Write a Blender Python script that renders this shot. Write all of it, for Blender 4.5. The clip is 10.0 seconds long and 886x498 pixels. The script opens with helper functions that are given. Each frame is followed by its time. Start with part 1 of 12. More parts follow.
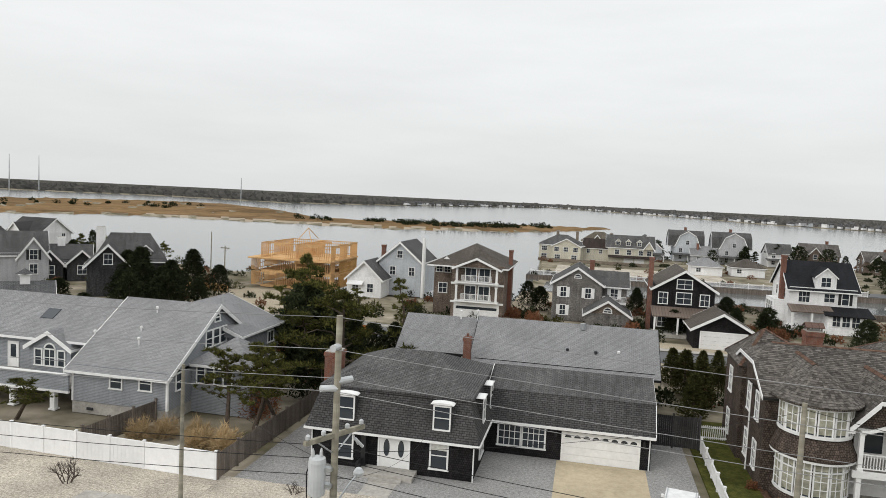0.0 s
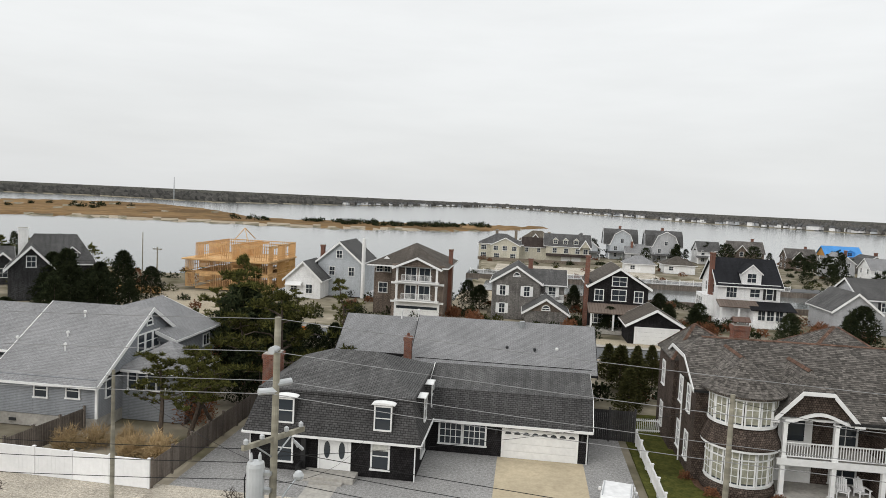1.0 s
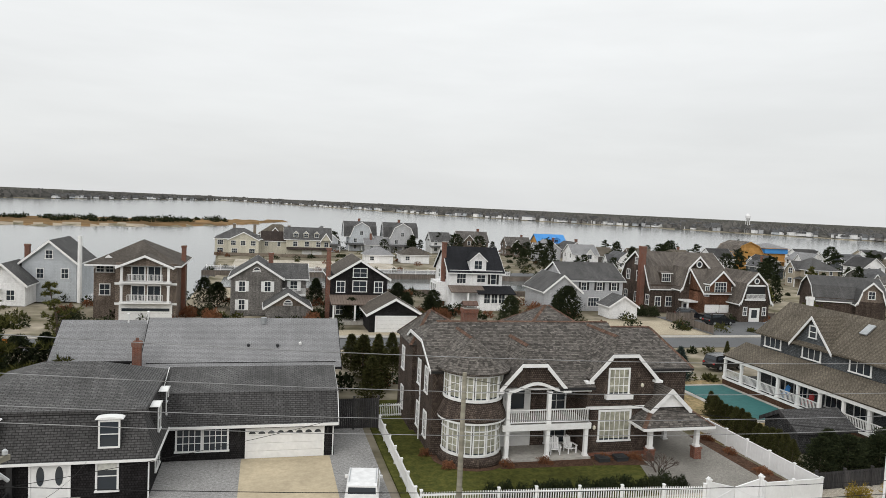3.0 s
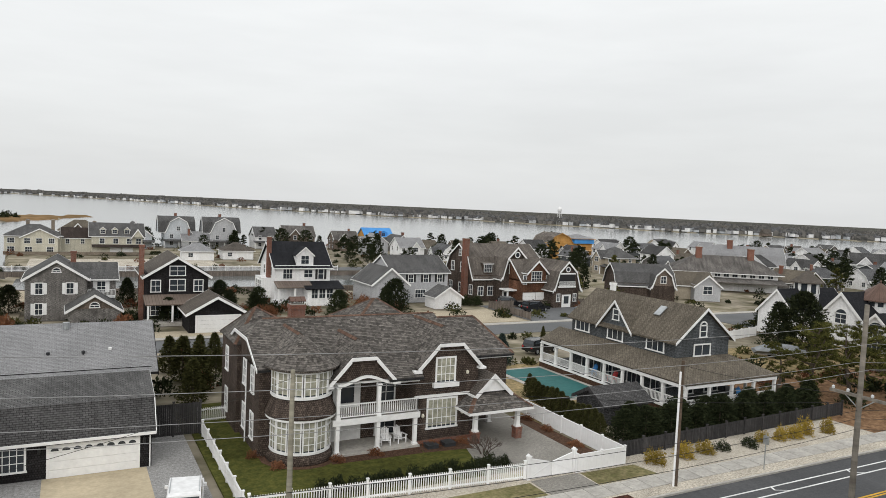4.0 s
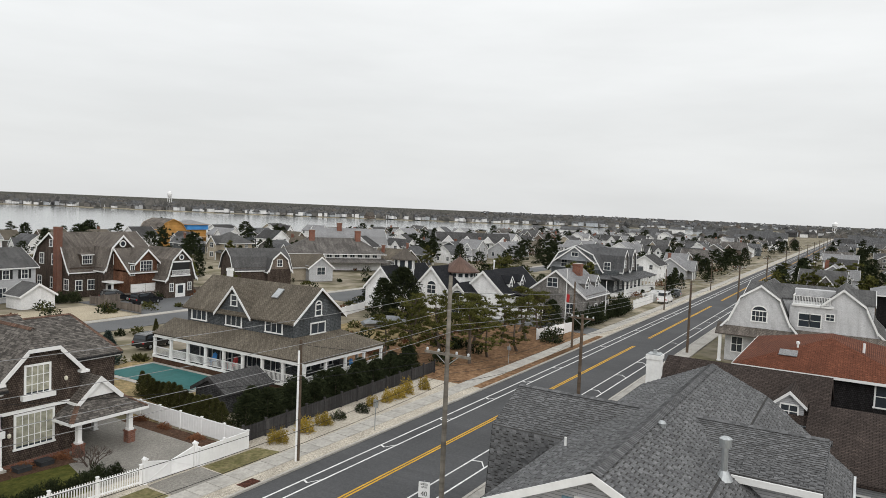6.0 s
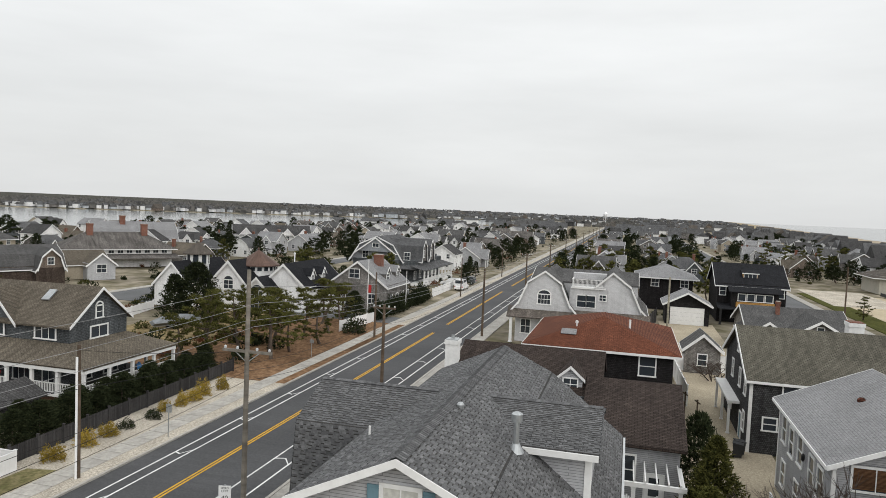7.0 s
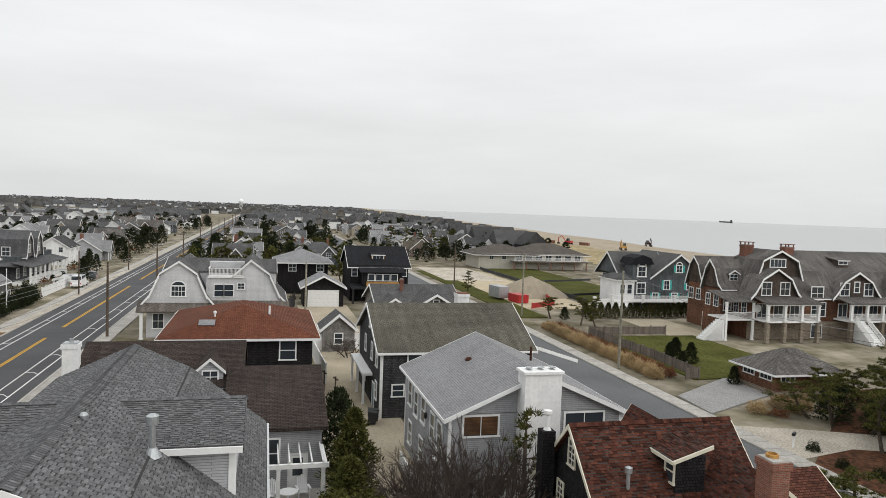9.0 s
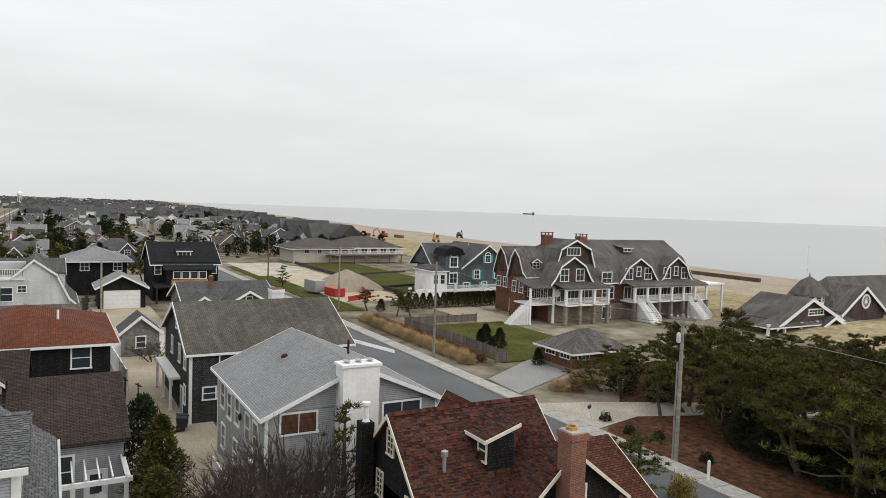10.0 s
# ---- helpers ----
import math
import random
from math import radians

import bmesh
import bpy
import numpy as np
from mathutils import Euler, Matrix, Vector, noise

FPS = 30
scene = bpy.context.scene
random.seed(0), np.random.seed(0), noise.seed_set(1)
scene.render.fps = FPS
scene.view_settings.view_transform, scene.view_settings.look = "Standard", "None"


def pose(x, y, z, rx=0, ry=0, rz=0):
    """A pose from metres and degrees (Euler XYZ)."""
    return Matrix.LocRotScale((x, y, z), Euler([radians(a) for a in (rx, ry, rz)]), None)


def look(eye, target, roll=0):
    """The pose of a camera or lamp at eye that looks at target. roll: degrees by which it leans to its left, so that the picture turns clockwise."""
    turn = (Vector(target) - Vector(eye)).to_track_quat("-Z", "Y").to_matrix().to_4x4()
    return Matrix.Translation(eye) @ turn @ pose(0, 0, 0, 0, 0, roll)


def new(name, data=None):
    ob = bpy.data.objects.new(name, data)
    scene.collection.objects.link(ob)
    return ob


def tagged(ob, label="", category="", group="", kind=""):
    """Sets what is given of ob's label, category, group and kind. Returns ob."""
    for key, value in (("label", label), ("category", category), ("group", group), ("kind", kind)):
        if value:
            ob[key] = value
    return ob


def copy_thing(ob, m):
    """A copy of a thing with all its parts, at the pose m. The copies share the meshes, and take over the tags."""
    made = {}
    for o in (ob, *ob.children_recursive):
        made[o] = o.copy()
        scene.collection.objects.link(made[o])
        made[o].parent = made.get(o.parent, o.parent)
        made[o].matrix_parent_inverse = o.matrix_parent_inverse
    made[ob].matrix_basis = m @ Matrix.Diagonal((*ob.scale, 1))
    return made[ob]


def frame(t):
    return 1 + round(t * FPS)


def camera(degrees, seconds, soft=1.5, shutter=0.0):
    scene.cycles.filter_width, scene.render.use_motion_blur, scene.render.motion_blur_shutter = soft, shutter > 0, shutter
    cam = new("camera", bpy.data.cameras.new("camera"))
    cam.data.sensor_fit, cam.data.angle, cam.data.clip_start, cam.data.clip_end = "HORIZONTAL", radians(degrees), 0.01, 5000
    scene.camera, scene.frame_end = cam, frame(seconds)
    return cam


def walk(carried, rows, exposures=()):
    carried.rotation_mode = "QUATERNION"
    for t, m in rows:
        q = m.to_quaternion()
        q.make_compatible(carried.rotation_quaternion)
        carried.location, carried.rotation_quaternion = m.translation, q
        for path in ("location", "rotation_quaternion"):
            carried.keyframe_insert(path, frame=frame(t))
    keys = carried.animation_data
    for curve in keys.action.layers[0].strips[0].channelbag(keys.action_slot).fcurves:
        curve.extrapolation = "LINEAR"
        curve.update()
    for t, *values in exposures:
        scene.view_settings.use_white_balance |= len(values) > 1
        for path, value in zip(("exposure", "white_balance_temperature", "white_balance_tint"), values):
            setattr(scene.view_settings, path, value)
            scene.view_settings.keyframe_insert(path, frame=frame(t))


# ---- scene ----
cam = camera(64.61, 10.0, soft=0.8)
EYE = 17.5
# seconds, yaw, pitch, roll of a camera that turns where it hovers
ROWS = [
    (0.0, 11.71, -4.27, 2.75),
    (0.5, 9.52, -4.18, 2.79),
    (1.0, 6.80, -4.08, 2.73),
    (1.5, 3.34, -4.00, 2.69),
    (2.0, -1.35, -3.88, 2.62),
    (2.5, -7.43, -3.76, 2.62),
    (4.0, -28.27, -3.52, 2.60),
    (4.5, -35.17, -3.51, 2.53),
    (5.0, -42.53, -3.49, 2.50),
    (5.5, -50.66, -3.42, 2.49),
    (7.0, -75.17, -3.39, 2.41),
    (7.5, -82.64, -3.37, 2.40),
    (8.0, -89.62, -3.37, 2.36),
    (8.5, -96.85, -3.34, 2.14),
    (9.0, -104.27, -3.30, 2.14),
    (9.5, -111.75, -3.32, 2.08),
    (10.0, -119.29, -3.32, 1.99),
]
walk(cam, [(t, pose(0, 0, EYE, 90 + pitch, 0, yaw) @ pose(0, 0, 0, 0, 0, roll)) for t, yaw, pitch, roll in ROWS])

# ---- light: an even overcast sky and a very soft sun behind it ----
world = bpy.data.worlds.new("overcast_sky")
scene.world = world
world.use_nodes = True
wn, wl = world.node_tree.nodes, world.node_tree.links
wn.clear()
w_out = wn.new("ShaderNodeOutputWorld")
w_bg = wn.new("ShaderNodeBackground")
w_sky = wn.new("ShaderNodeTexSky")
w_sky.sky_type, w_sky.sun_disc = "NISHITA", False
w_sky.sun_elevation, w_sky.sun_rotation = radians(34), radians(200)
w_sky.air_density, w_sky.dust_density = 1.0, 4.0
w_dim = wn.new("ShaderNodeMix")
w_dim.data_type, w_dim.blend_type = "RGBA", "MULTIPLY"
w_dim.inputs[0].default_value = 1.0
w_dim.inputs[7].default_value = (0.09, 0.09, 0.09, 1)
w_co = wn.new("ShaderNodeTexCoord")
w_sep = wn.new("ShaderNodeSeparateXYZ")
w_ramp = wn.new("ShaderNodeMapRange")
w_ramp.inputs[1].default_value, w_ramp.inputs[2].default_value = 0.0, 1.0
w_ramp.inputs[3].default_value, w_ramp.inputs[4].default_value = 0.80, 1.45
w_map = wn.new("ShaderNodeMapping")
w_map.inputs[3].default_value = (1.6, 1.6, 9.0)
w_noise = wn.new("ShaderNodeTexNoise")
w_noise.inputs["Scale"].default_value = 1.4
w_noise.inputs["Detail"].default_value = 5.0
w_noise.inputs["Roughness"].default_value = 0.55
w_cr = wn.new("ShaderNodeMapRange")
w_cr.inputs[1].default_value, w_cr.inputs[2].default_value = 0.3, 0.7
w_cr.inputs[3].default_value, w_cr.inputs[4].default_value = 0.935, 1.05
w_mul = wn.new("ShaderNodeMath")
w_mul.operation = "MULTIPLY"
w_cloud = wn.new("ShaderNodeMix")
w_cloud.data_type, w_cloud.blend_type = "RGBA", "MULTIPLY"
w_cloud.inputs[0].default_value = 1.0
w_cloud.inputs[6].default_value = (0.985, 1.0, 1.0, 1)
w_mix = wn.new("ShaderNodeMix")
w_mix.data_type = "RGBA"
w_mix.inputs[0].default_value = 0.93
wl.new(w_sky.outputs[0], w_dim.inputs[6])
wl.new(w_co.outputs["Generated"], w_sep.inputs[0])
wl.new(w_sep.outputs[2], w_ramp.inputs[0])
wl.new(w_co.outputs["Generated"], w_map.inputs[0])
wl.new(w_map.outputs[0], w_noise.inputs["Vector"])
wl.new(w_noise.outputs[0], w_cr.inputs[0])
wl.new(w_ramp.outputs[0], w_mul.inputs[0])
wl.new(w_cr.outputs[0], w_mul.inputs[1])
wl.new(w_mul.outputs[0], w_cloud.inputs[7])
wl.new(w_dim.outputs[2], w_mix.inputs[6])
wl.new(w_cloud.outputs[2], w_mix.inputs[7])
wl.new(w_mix.outputs[2], w_bg.inputs[0])
wl.new(w_bg.outputs[0], w_out.inputs[0])
w_bg.inputs[1].default_value = 1.0
sun = new("sun", bpy.data.lights.new("sun", "SUN"))
sun.data.energy, sun.data.angle, sun.data.color = 1.0, radians(40), (1.0, 0.97, 0.93)
sun.matrix_world = look((0, 0, 60), (0.75 * 60, 0.85 * 60, 0.44 * 60))
scene.view_settings.exposure = 0.0

# ---- materials ----
def surf(name, c1, c2=None, rough=0.85, pat="", pw=0.3, ph=0.14, mortar=0.01, cm=None, big=0.22, fine=0.16,
         bump=0.35, spec=0.12, metal=0.0, rnd=0.06, bigs=0.35, fines=6.0, streak=0.0):
    """A weathered surface: two colours in a pattern of courses (uv in metres), blotches at two sizes, relief."""
    m = bpy.data.materials.new(name)
    m.use_nodes = True
    n, l = m.node_tree.nodes, m.node_tree.links
    b = n["Principled BSDF"]
    b.inputs["Roughness"].default_value = rough
    b.inputs["Metallic"].default_value = metal
    b.inputs["Specular IOR Level"].default_value = spec
    c2 = c2 or tuple(v * 0.82 for v in c1)
    co = n.new("ShaderNodeTexCoord")
    info = n.new("ShaderNodeObjectInfo")
    height = None
    if pat:
        br = n.new("ShaderNodeTexBrick")
        br.offset = 0.5
        br.inputs["Color1"].default_value = (*c1, 1)
        br.inputs["Color2"].default_value = (*c2, 1)
        br.inputs["Mortar"].default_value = (*(cm or tuple(v * 0.45 for v in c2)), 1)
        br.inputs["Scale"].default_value = 1.0
        br.inputs["Mortar Size"].default_value = mortar
        br.inputs["Mortar Smooth"].default_value = 0.2
        br.inputs["Bias"].default_value = 0.0
        br.inputs["Brick Width"].default_value = pw
        br.inputs["Row Height"].default_value = ph
        l.new(co.outputs["UV"], br.inputs["Vector"])
        col, height = br.outputs["Color"], br.outputs["Fac"]
    else:
        mx = n.new("ShaderNodeMix")
        mx.data_type = "RGBA"
        mx.inputs[6].default_value, mx.inputs[7].default_value = (*c1, 1), (*c2, 1)
        ns = n.new("ShaderNodeTexNoise")
        ns.inputs["Scale"].default_value = fines * 0.35
        ns.inputs["Detail"].default_value = 6.0
        l.new(co.outputs["UV"], ns.inputs["Vector"])
        rp = n.new("ShaderNodeMapRange")
        rp.inputs[1].default_value, rp.inputs[2].default_value = 0.35, 0.65
        l.new(ns.outputs[0], rp.inputs[0])
        l.new(rp.outputs[0], mx.inputs[0])
        col = mx.outputs[2]
    f1 = n.new("ShaderNodeTexNoise")
    f1.inputs["Scale"].default_value, f1.inputs["Detail"].default_value = bigs, 4.0
    f2 = n.new("ShaderNodeTexNoise")
    f2.inputs["Scale"].default_value, f2.inputs["Detail"].default_value = fines, 5.0
    src = co.outputs["UV"]
    off = n.new("ShaderNodeVectorMath")
    off.operation = "ADD"
    sc = n.new("ShaderNodeMath")
    sc.operation, sc.inputs[1].default_value = "MULTIPLY", 37.0
    l.new(info.outputs["Random"], sc.inputs[0])
    l.new(src, off.inputs[0])
    l.new(sc.outputs[0], off.inputs[1])
    l.new(off.outputs[0], f1.inputs["Vector"])
    l.new(off.outputs[0], f2.inputs["Vector"])
    total = None
    for node, amount in ((f1, big), (f2, fine)):
        r = n.new("ShaderNodeMapRange")
        r.inputs[1].default_value, r.inputs[2].default_value = 0.28, 0.72
        r.inputs[3].default_value, r.inputs[4].default_value = 1 - amount, 1 + amount
        l.new(node.outputs[0], r.inputs[0])
        if total is None:
            total = r.outputs[0]
        else:
            k = n.new("ShaderNodeMath")
            k.operation = "MULTIPLY"
            l.new(total, k.inputs[0])
            l.new(r.outputs[0], k.inputs[1])
            total = k.outputs[0]
    if streak:
        mp = n.new("ShaderNodeMapping")
        mp.inputs[3].default_value = (2.2, 0.18, 1)
        st = n.new("ShaderNodeTexNoise")
        st.inputs["Scale"].default_value, st.inputs["Detail"].default_value = 1.0, 4.0
        l.new(off.outputs[0], mp.inputs[0])
        l.new(mp.outputs[0], st.inputs["Vector"])
        r = n.new("ShaderNodeMapRange")
        r.inputs[1].default_value, r.inputs[2].default_value = 0.3, 0.7
        r.inputs[3].default_value, r.inputs[4].default_value = 1 - streak, 1 + streak * 0.5
        l.new(st.outputs[0], r.inputs[0])
        k = n.new("ShaderNodeMath")
        k.operation = "MULTIPLY"
        l.new(total, k.inputs[0])
        l.new(r.outputs[0], k.inputs[1])
        total = k.outputs[0]
    ro = n.new("ShaderNodeMapRange")
    ro.inputs[3].default_value, ro.inputs[4].default_value = 1 - rnd, 1 + rnd
    l.new(info.outputs["Random"], ro.inputs[0])
    k = n.new("ShaderNodeMath")
    k.operation = "MULTIPLY"
    l.new(total, k.inputs[0])
    l.new(ro.outputs[0], k.inputs[1])
    hv = n.new("ShaderNodeHueSaturation")
    l.new(k.outputs[0], hv.inputs["Value"])
    l.new(col, hv.inputs["Color"])
    l.new(hv.outputs[0], b.inputs["Base Color"])
    if bump:
        bp = n.new("ShaderNodeBump")
        bp.inputs["Strength"].default_value, bp.inputs["Distance"].default_value = bump, 0.02
        if height is not None:
            ad = n.new("ShaderNodeMath")
            ad.operation = "SUBTRACT"
            l.new(f2.outputs[0], ad.inputs[0])
            l.new(height, ad.inputs[1])
            l.new(ad.outputs[0], bp.inputs["Height"])
        else:
            l.new(f2.outputs[0], bp.inputs["Height"])
        l.new(bp.outputs[0], b.inputs["Normal"])
    return m


def roofing(name, c, k=0.74, **kw):
    a = dict(pat="b", pw=0.32, ph=0.145, mortar=0.02, big=0.2, fine=0.32, bump=0.8, fines=8.0, streak=0.2)
    a.update(kw)
    return surf(name, c, tuple(v * k for v in c), **a)


def lap(name, c, **kw):
    a = dict(pat="b", pw=3.6, ph=0.115, mortar=0.012, cm=tuple(v * 0.5 for v in c), big=0.1, fine=0.1, bump=0.5, streak=0.1)
    a.update(kw)
    return surf(name, c, tuple(v * 0.95 for v in c), **a)


def cedar(name, c, k=0.6, **kw):
    a = dict(pat="b", pw=0.15, ph=0.14, mortar=0.016, big=0.3, fine=0.35, bump=0.8, fines=6.0, streak=0.3, rnd=0.04)
    a.update(kw)
    return surf(name, c, tuple(v * k for v in c), **a)


ROOF_GREY = roofing("grey_asphalt_shingle", (0.145, 0.146, 0.150))
ROOF_LIGHT = roofing("pale_grey_asphalt_shingle", (0.265, 0.265, 0.27), k=0.9, streak=0.05, big=0.12, fine=0.22, mortar=0.009)
ROOF_MID = roofing("weathered_grey_shingle", (0.135, 0.133, 0.132))
ROOF_DARK = roofing("charcoal_asphalt_shingle", (0.092, 0.090, 0.090), k=0.72)
ROOF_BLACK = roofing("black_asphalt_shingle", (0.024, 0.025, 0.029))
ROOF_BROWN = roofing("brown_grey_asphalt_shingle", (0.135, 0.118, 0.102))
ROOF_TAN = roofing("tan_brown_asphalt_shingle", (0.165, 0.142, 0.112), k=0.8)
ROOF_OLIVE = roofing("olive_grey_asphalt_shingle", (0.145, 0.135, 0.108))
ROOF_DKBROWN = roofing("dark_brown_asphalt_shingle", (0.072, 0.055, 0.048), k=0.6)
ROOF_RED = roofing("red_asphalt_shingle", (0.165, 0.058, 0.032), k=0.7)
ROOF_RUST = roofing("rust_brown_asphalt_shingle", (0.125, 0.048, 0.031), k=0.45)
ROOF_CEDAR = roofing("weathered_cedar_shake", (0.215, 0.188, 0.165), k=0.72, pw=0.14, ph=0.17, mortar=0.022, fine=0.38, big=0.3, streak=0.35)
ROOF_CEDARG = roofing("silvered_cedar_shake", (0.195, 0.18, 0.168), k=0.72, pw=0.14, ph=0.17, mortar=0.022, fine=0.35, big=0.3, streak=0.35)
ROOF_COPPER = surf("brown_standing_seam_metal", (0.13, 0.082, 0.065), rough=0.5, pat="b", pw=0.45, ph=30.0, mortar=0.02, metal=0.3)
METAL_BROWN = surf("brown_seamed_porch_metal", (0.19, 0.15, 0.125), rough=0.5, pat="b", pw=0.4, ph=30.0, mortar=0.025, metal=0.2)
LAP_GREY = lap("grey_lap_siding", (0.30, 0.315, 0.335))
LAP_LGREY = lap("light_grey_lap_siding", (0.47, 0.475, 0.49))
LAP_PALE = lap("pale_grey_painted_siding", (0.60, 0.60, 0.61))
LAP_MGREY = lap("grey_painted_siding", (0.36, 0.365, 0.375))
LAP_WHITE = lap("white_lap_siding", (0.85, 0.85, 0.85), cm=(0.6, 0.6, 0.6))
LAP_CREAM = lap("cream_lap_siding", (0.60, 0.57, 0.47))
LAP_BLUE = lap("pale_blue_grey_siding", (0.54, 0.57, 0.60))
LAP_TAN = lap("tan_lap_siding", (0.42, 0.37, 0.29))
LAP_BLACK = lap("black_stained_siding", (0.020, 0.019, 0.020))
SH_BLACK = cedar("black_stained_shingle", (0.030, 0.028, 0.029), k=0.6)
SH_DARK = cedar("dark_weathered_shingle", (0.085, 0.085, 0.087), k=0.6)
SH_BROWN = cedar("brown_cedar_shingle", (0.13, 0.10, 0.083), k=0.55)
SH_RED = cedar("red_brown_cedar_shingle", (0.215, 0.108, 0.068), k=0.6)
SH_GREY = cedar("silver_grey_cedar_shingle", (0.27, 0.255, 0.24), k=0.72)
SH_TAN = cedar("tan_brown_cedar_shingle", (0.25, 0.20, 0.165), k=0.7)
SH_SLATE = cedar("slate_grey_shingle", (0.125, 0.135, 0.142), k=0.75)
WHITE = surf("white_trim_paint", (0.80, 0.80, 0.79), (0.74, 0.74, 0.73), rough=0.5, big=0.05, fine=0.04, bump=0.08, spec=0.35)
VINYL = surf("white_vinyl_fence", (0.82, 0.82, 0.82), (0.78, 0.78, 0.78), rough=0.4, big=0.05, fine=0.03, bump=0.05, spec=0.35)
CREAM = surf("cream_trim_paint", (0.70, 0.66, 0.55), (0.63, 0.59, 0.48), rough=0.55, big=0.06, fine=0.05, bump=0.08, spec=0.35)
STUCCO = surf("white_rendered_masonry", (0.82, 0.82, 0.81), (0.76, 0.76, 0.75), rough=0.9, big=0.06, fine=0.06, streak=0.08)
BLACK = surf("black_paint", (0.02, 0.02, 0.021), rough=0.45, big=0.1, fine=0.1, bump=0.1, spec=0.35)
TEAL = surf("turquoise_paint", (0.07, 0.42, 0.38), rough=0.5, big=0.08, fine=0.05, bump=0.1)
TEALGREY = surf("teal_grey_shutter_paint", (0.16, 0.27, 0.32), rough=0.5, big=0.08, fine=0.05, bump=0.1)
BRICK = surf("red_brick", (0.23, 0.088, 0.055), (0.155, 0.058, 0.038), pat="b", pw=0.22, ph=0.075, mortar=0.009, cm=(0.20, 0.175, 0.155), bump=0.6)
STONE = surf("tan_fieldstone", (0.30, 0.25, 0.19), (0.20, 0.16, 0.12), pat="b", pw=0.4, ph=0.22, mortar=0.03, cm=(0.18, 0.16, 0.14), bump=0.8)
CONCRETE = surf("pale_concrete", (0.41, 0.39, 0.355), (0.33, 0.315, 0.29), big=0.16, fine=0.14, bigs=0.5)
PAD = surf("sandy_concrete_drive", (0.50, 0.425, 0.30), (0.44, 0.37, 0.26), big=0.14, fine=0.08, bigs=0.4)
ASPHALT = surf("worn_asphalt", (0.094, 0.095, 0.098), (0.078, 0.079, 0.082), big=0.16, fine=0.14, bigs=0.12, fines=14.0, streak=0.1)
ASPHALT2 = surf("old_pale_asphalt", (0.135, 0.138, 0.142), (0.115, 0.117, 0.12), big=0.15, fine=0.12, bigs=0.15, fines=14.0)
LINE_W = surf("white_road_paint", (0.72, 0.72, 0.71), (0.6, 0.6, 0.59), big=0.1, fine=0.14, bump=0.1)
LINE_Y = surf("yellow_road_paint", (0.62, 0.36, 0.04), (0.52, 0.29, 0.04), big=0.1, fine=0.14, bump=0.1)
GRAVEL = surf("grey_gravel", (0.33, 0.325, 0.318), (0.215, 0.21, 0.204), big=0.12, fine=0.35, fines=16.0, bump=0.9, spec=0.02)
PAVER = surf("grey_brown_stone_drive", (0.265, 0.25, 0.226), (0.195, 0.185, 0.166), big=0.15, fine=0.3, fines=14.0, bump=0.6, spec=0.02)
BEIGE = surf("beige_rendered_wall", (0.46, 0.435, 0.375), (0.41, 0.385, 0.33), rough=0.9, big=0.08, fine=0.06, streak=0.1)
GRAVEL_Y = surf("yellow_pebble_gravel", (0.46, 0.40, 0.30), (0.33, 0.285, 0.215), big=0.12, fine=0.3, fines=16.0, bump=0.9, spec=0.02)
SHELL = surf("pale_shell_and_sand", (0.52, 0.475, 0.40), (0.33, 0.295, 0.245), big=0.22, fine=0.45, fines=17.0, bump=0.9, spec=0.02)
SAND = surf("beach_sand", (0.37, 0.315, 0.24), (0.30, 0.255, 0.195), big=0.16, fine=0.12, bigs=0.04, fines=0.7, spec=0.02)
DUNE = surf("dune_grass_on_sand", (0.37, 0.30, 0.18), (0.24, 0.20, 0.12), big=0.2, fine=0.3, bigs=0.05, fines=1.2, spec=0.02)
SOIL = surf("yard_soil_and_dry_grass", (0.29, 0.255, 0.20), (0.11, 0.10, 0.062), big=0.3, fine=0.25, bigs=0.06, fines=0.55, spec=0.02)
STRAW = surf("dry_needle_litter", (0.12, 0.055, 0.032), (0.04, 0.026, 0.018), big=0.35, fine=0.3, bigs=0.2, fines=5.0, spec=0.02)
LITTER = surf("dry_grass_and_needles", (0.22, 0.135, 0.078), (0.115, 0.068, 0.04), big=0.35, fine=0.35, bigs=0.12, fines=4.0, spec=0.02)
VERGE = surf("worn_winter_verge", (0.185, 0.16, 0.085), (0.115, 0.11, 0.05), big=0.35, fine=0.3, bigs=0.2, fines=5.0, spec=0.02)
DRYGRASS = surf("dry_winter_grass", (0.29, 0.215, 0.12), (0.16, 0.135, 0.07), big=0.35, fine=0.3, bigs=0.2, fines=5.0, spec=0.02)
LAWN = surf("winter_lawn", (0.088, 0.088, 0.024), (0.05, 0.056, 0.017), big=0.25, fine=0.25, bigs=0.25, fines=6.0, bump=0.7, spec=0.02)
MULCH = surf("brown_bark_mulch", (0.10, 0.06, 0.042), (0.065, 0.04, 0.028), big=0.2, fine=0.4, fines=10.0, bump=0.9, spec=0.02)
MARSH = surf("brown_salt_marsh_grass", (0.20, 0.125, 0.06), (0.13, 0.085, 0.042), big=0.4, fine=0.25, bigs=0.02, fines=0.25, spec=0.02)
WOODSOIL = surf("far_woodland_ground", (0.075, 0.07, 0.06), (0.055, 0.055, 0.045), big=0.3, fine=0.3, bigs=0.01, fines=0.1, spec=0.02)
POLE = surf("weathered_pole_wood", (0.32, 0.30, 0.24), (0.23, 0.215, 0.17), big=0.2, fine=0.25, streak=0.25, fines=5.0)
POLE_M = surf("grey_brown_pole_wood", (0.225, 0.205, 0.175), (0.15, 0.135, 0.115), big=0.2, fine=0.25, streak=0.25, fines=5.0)
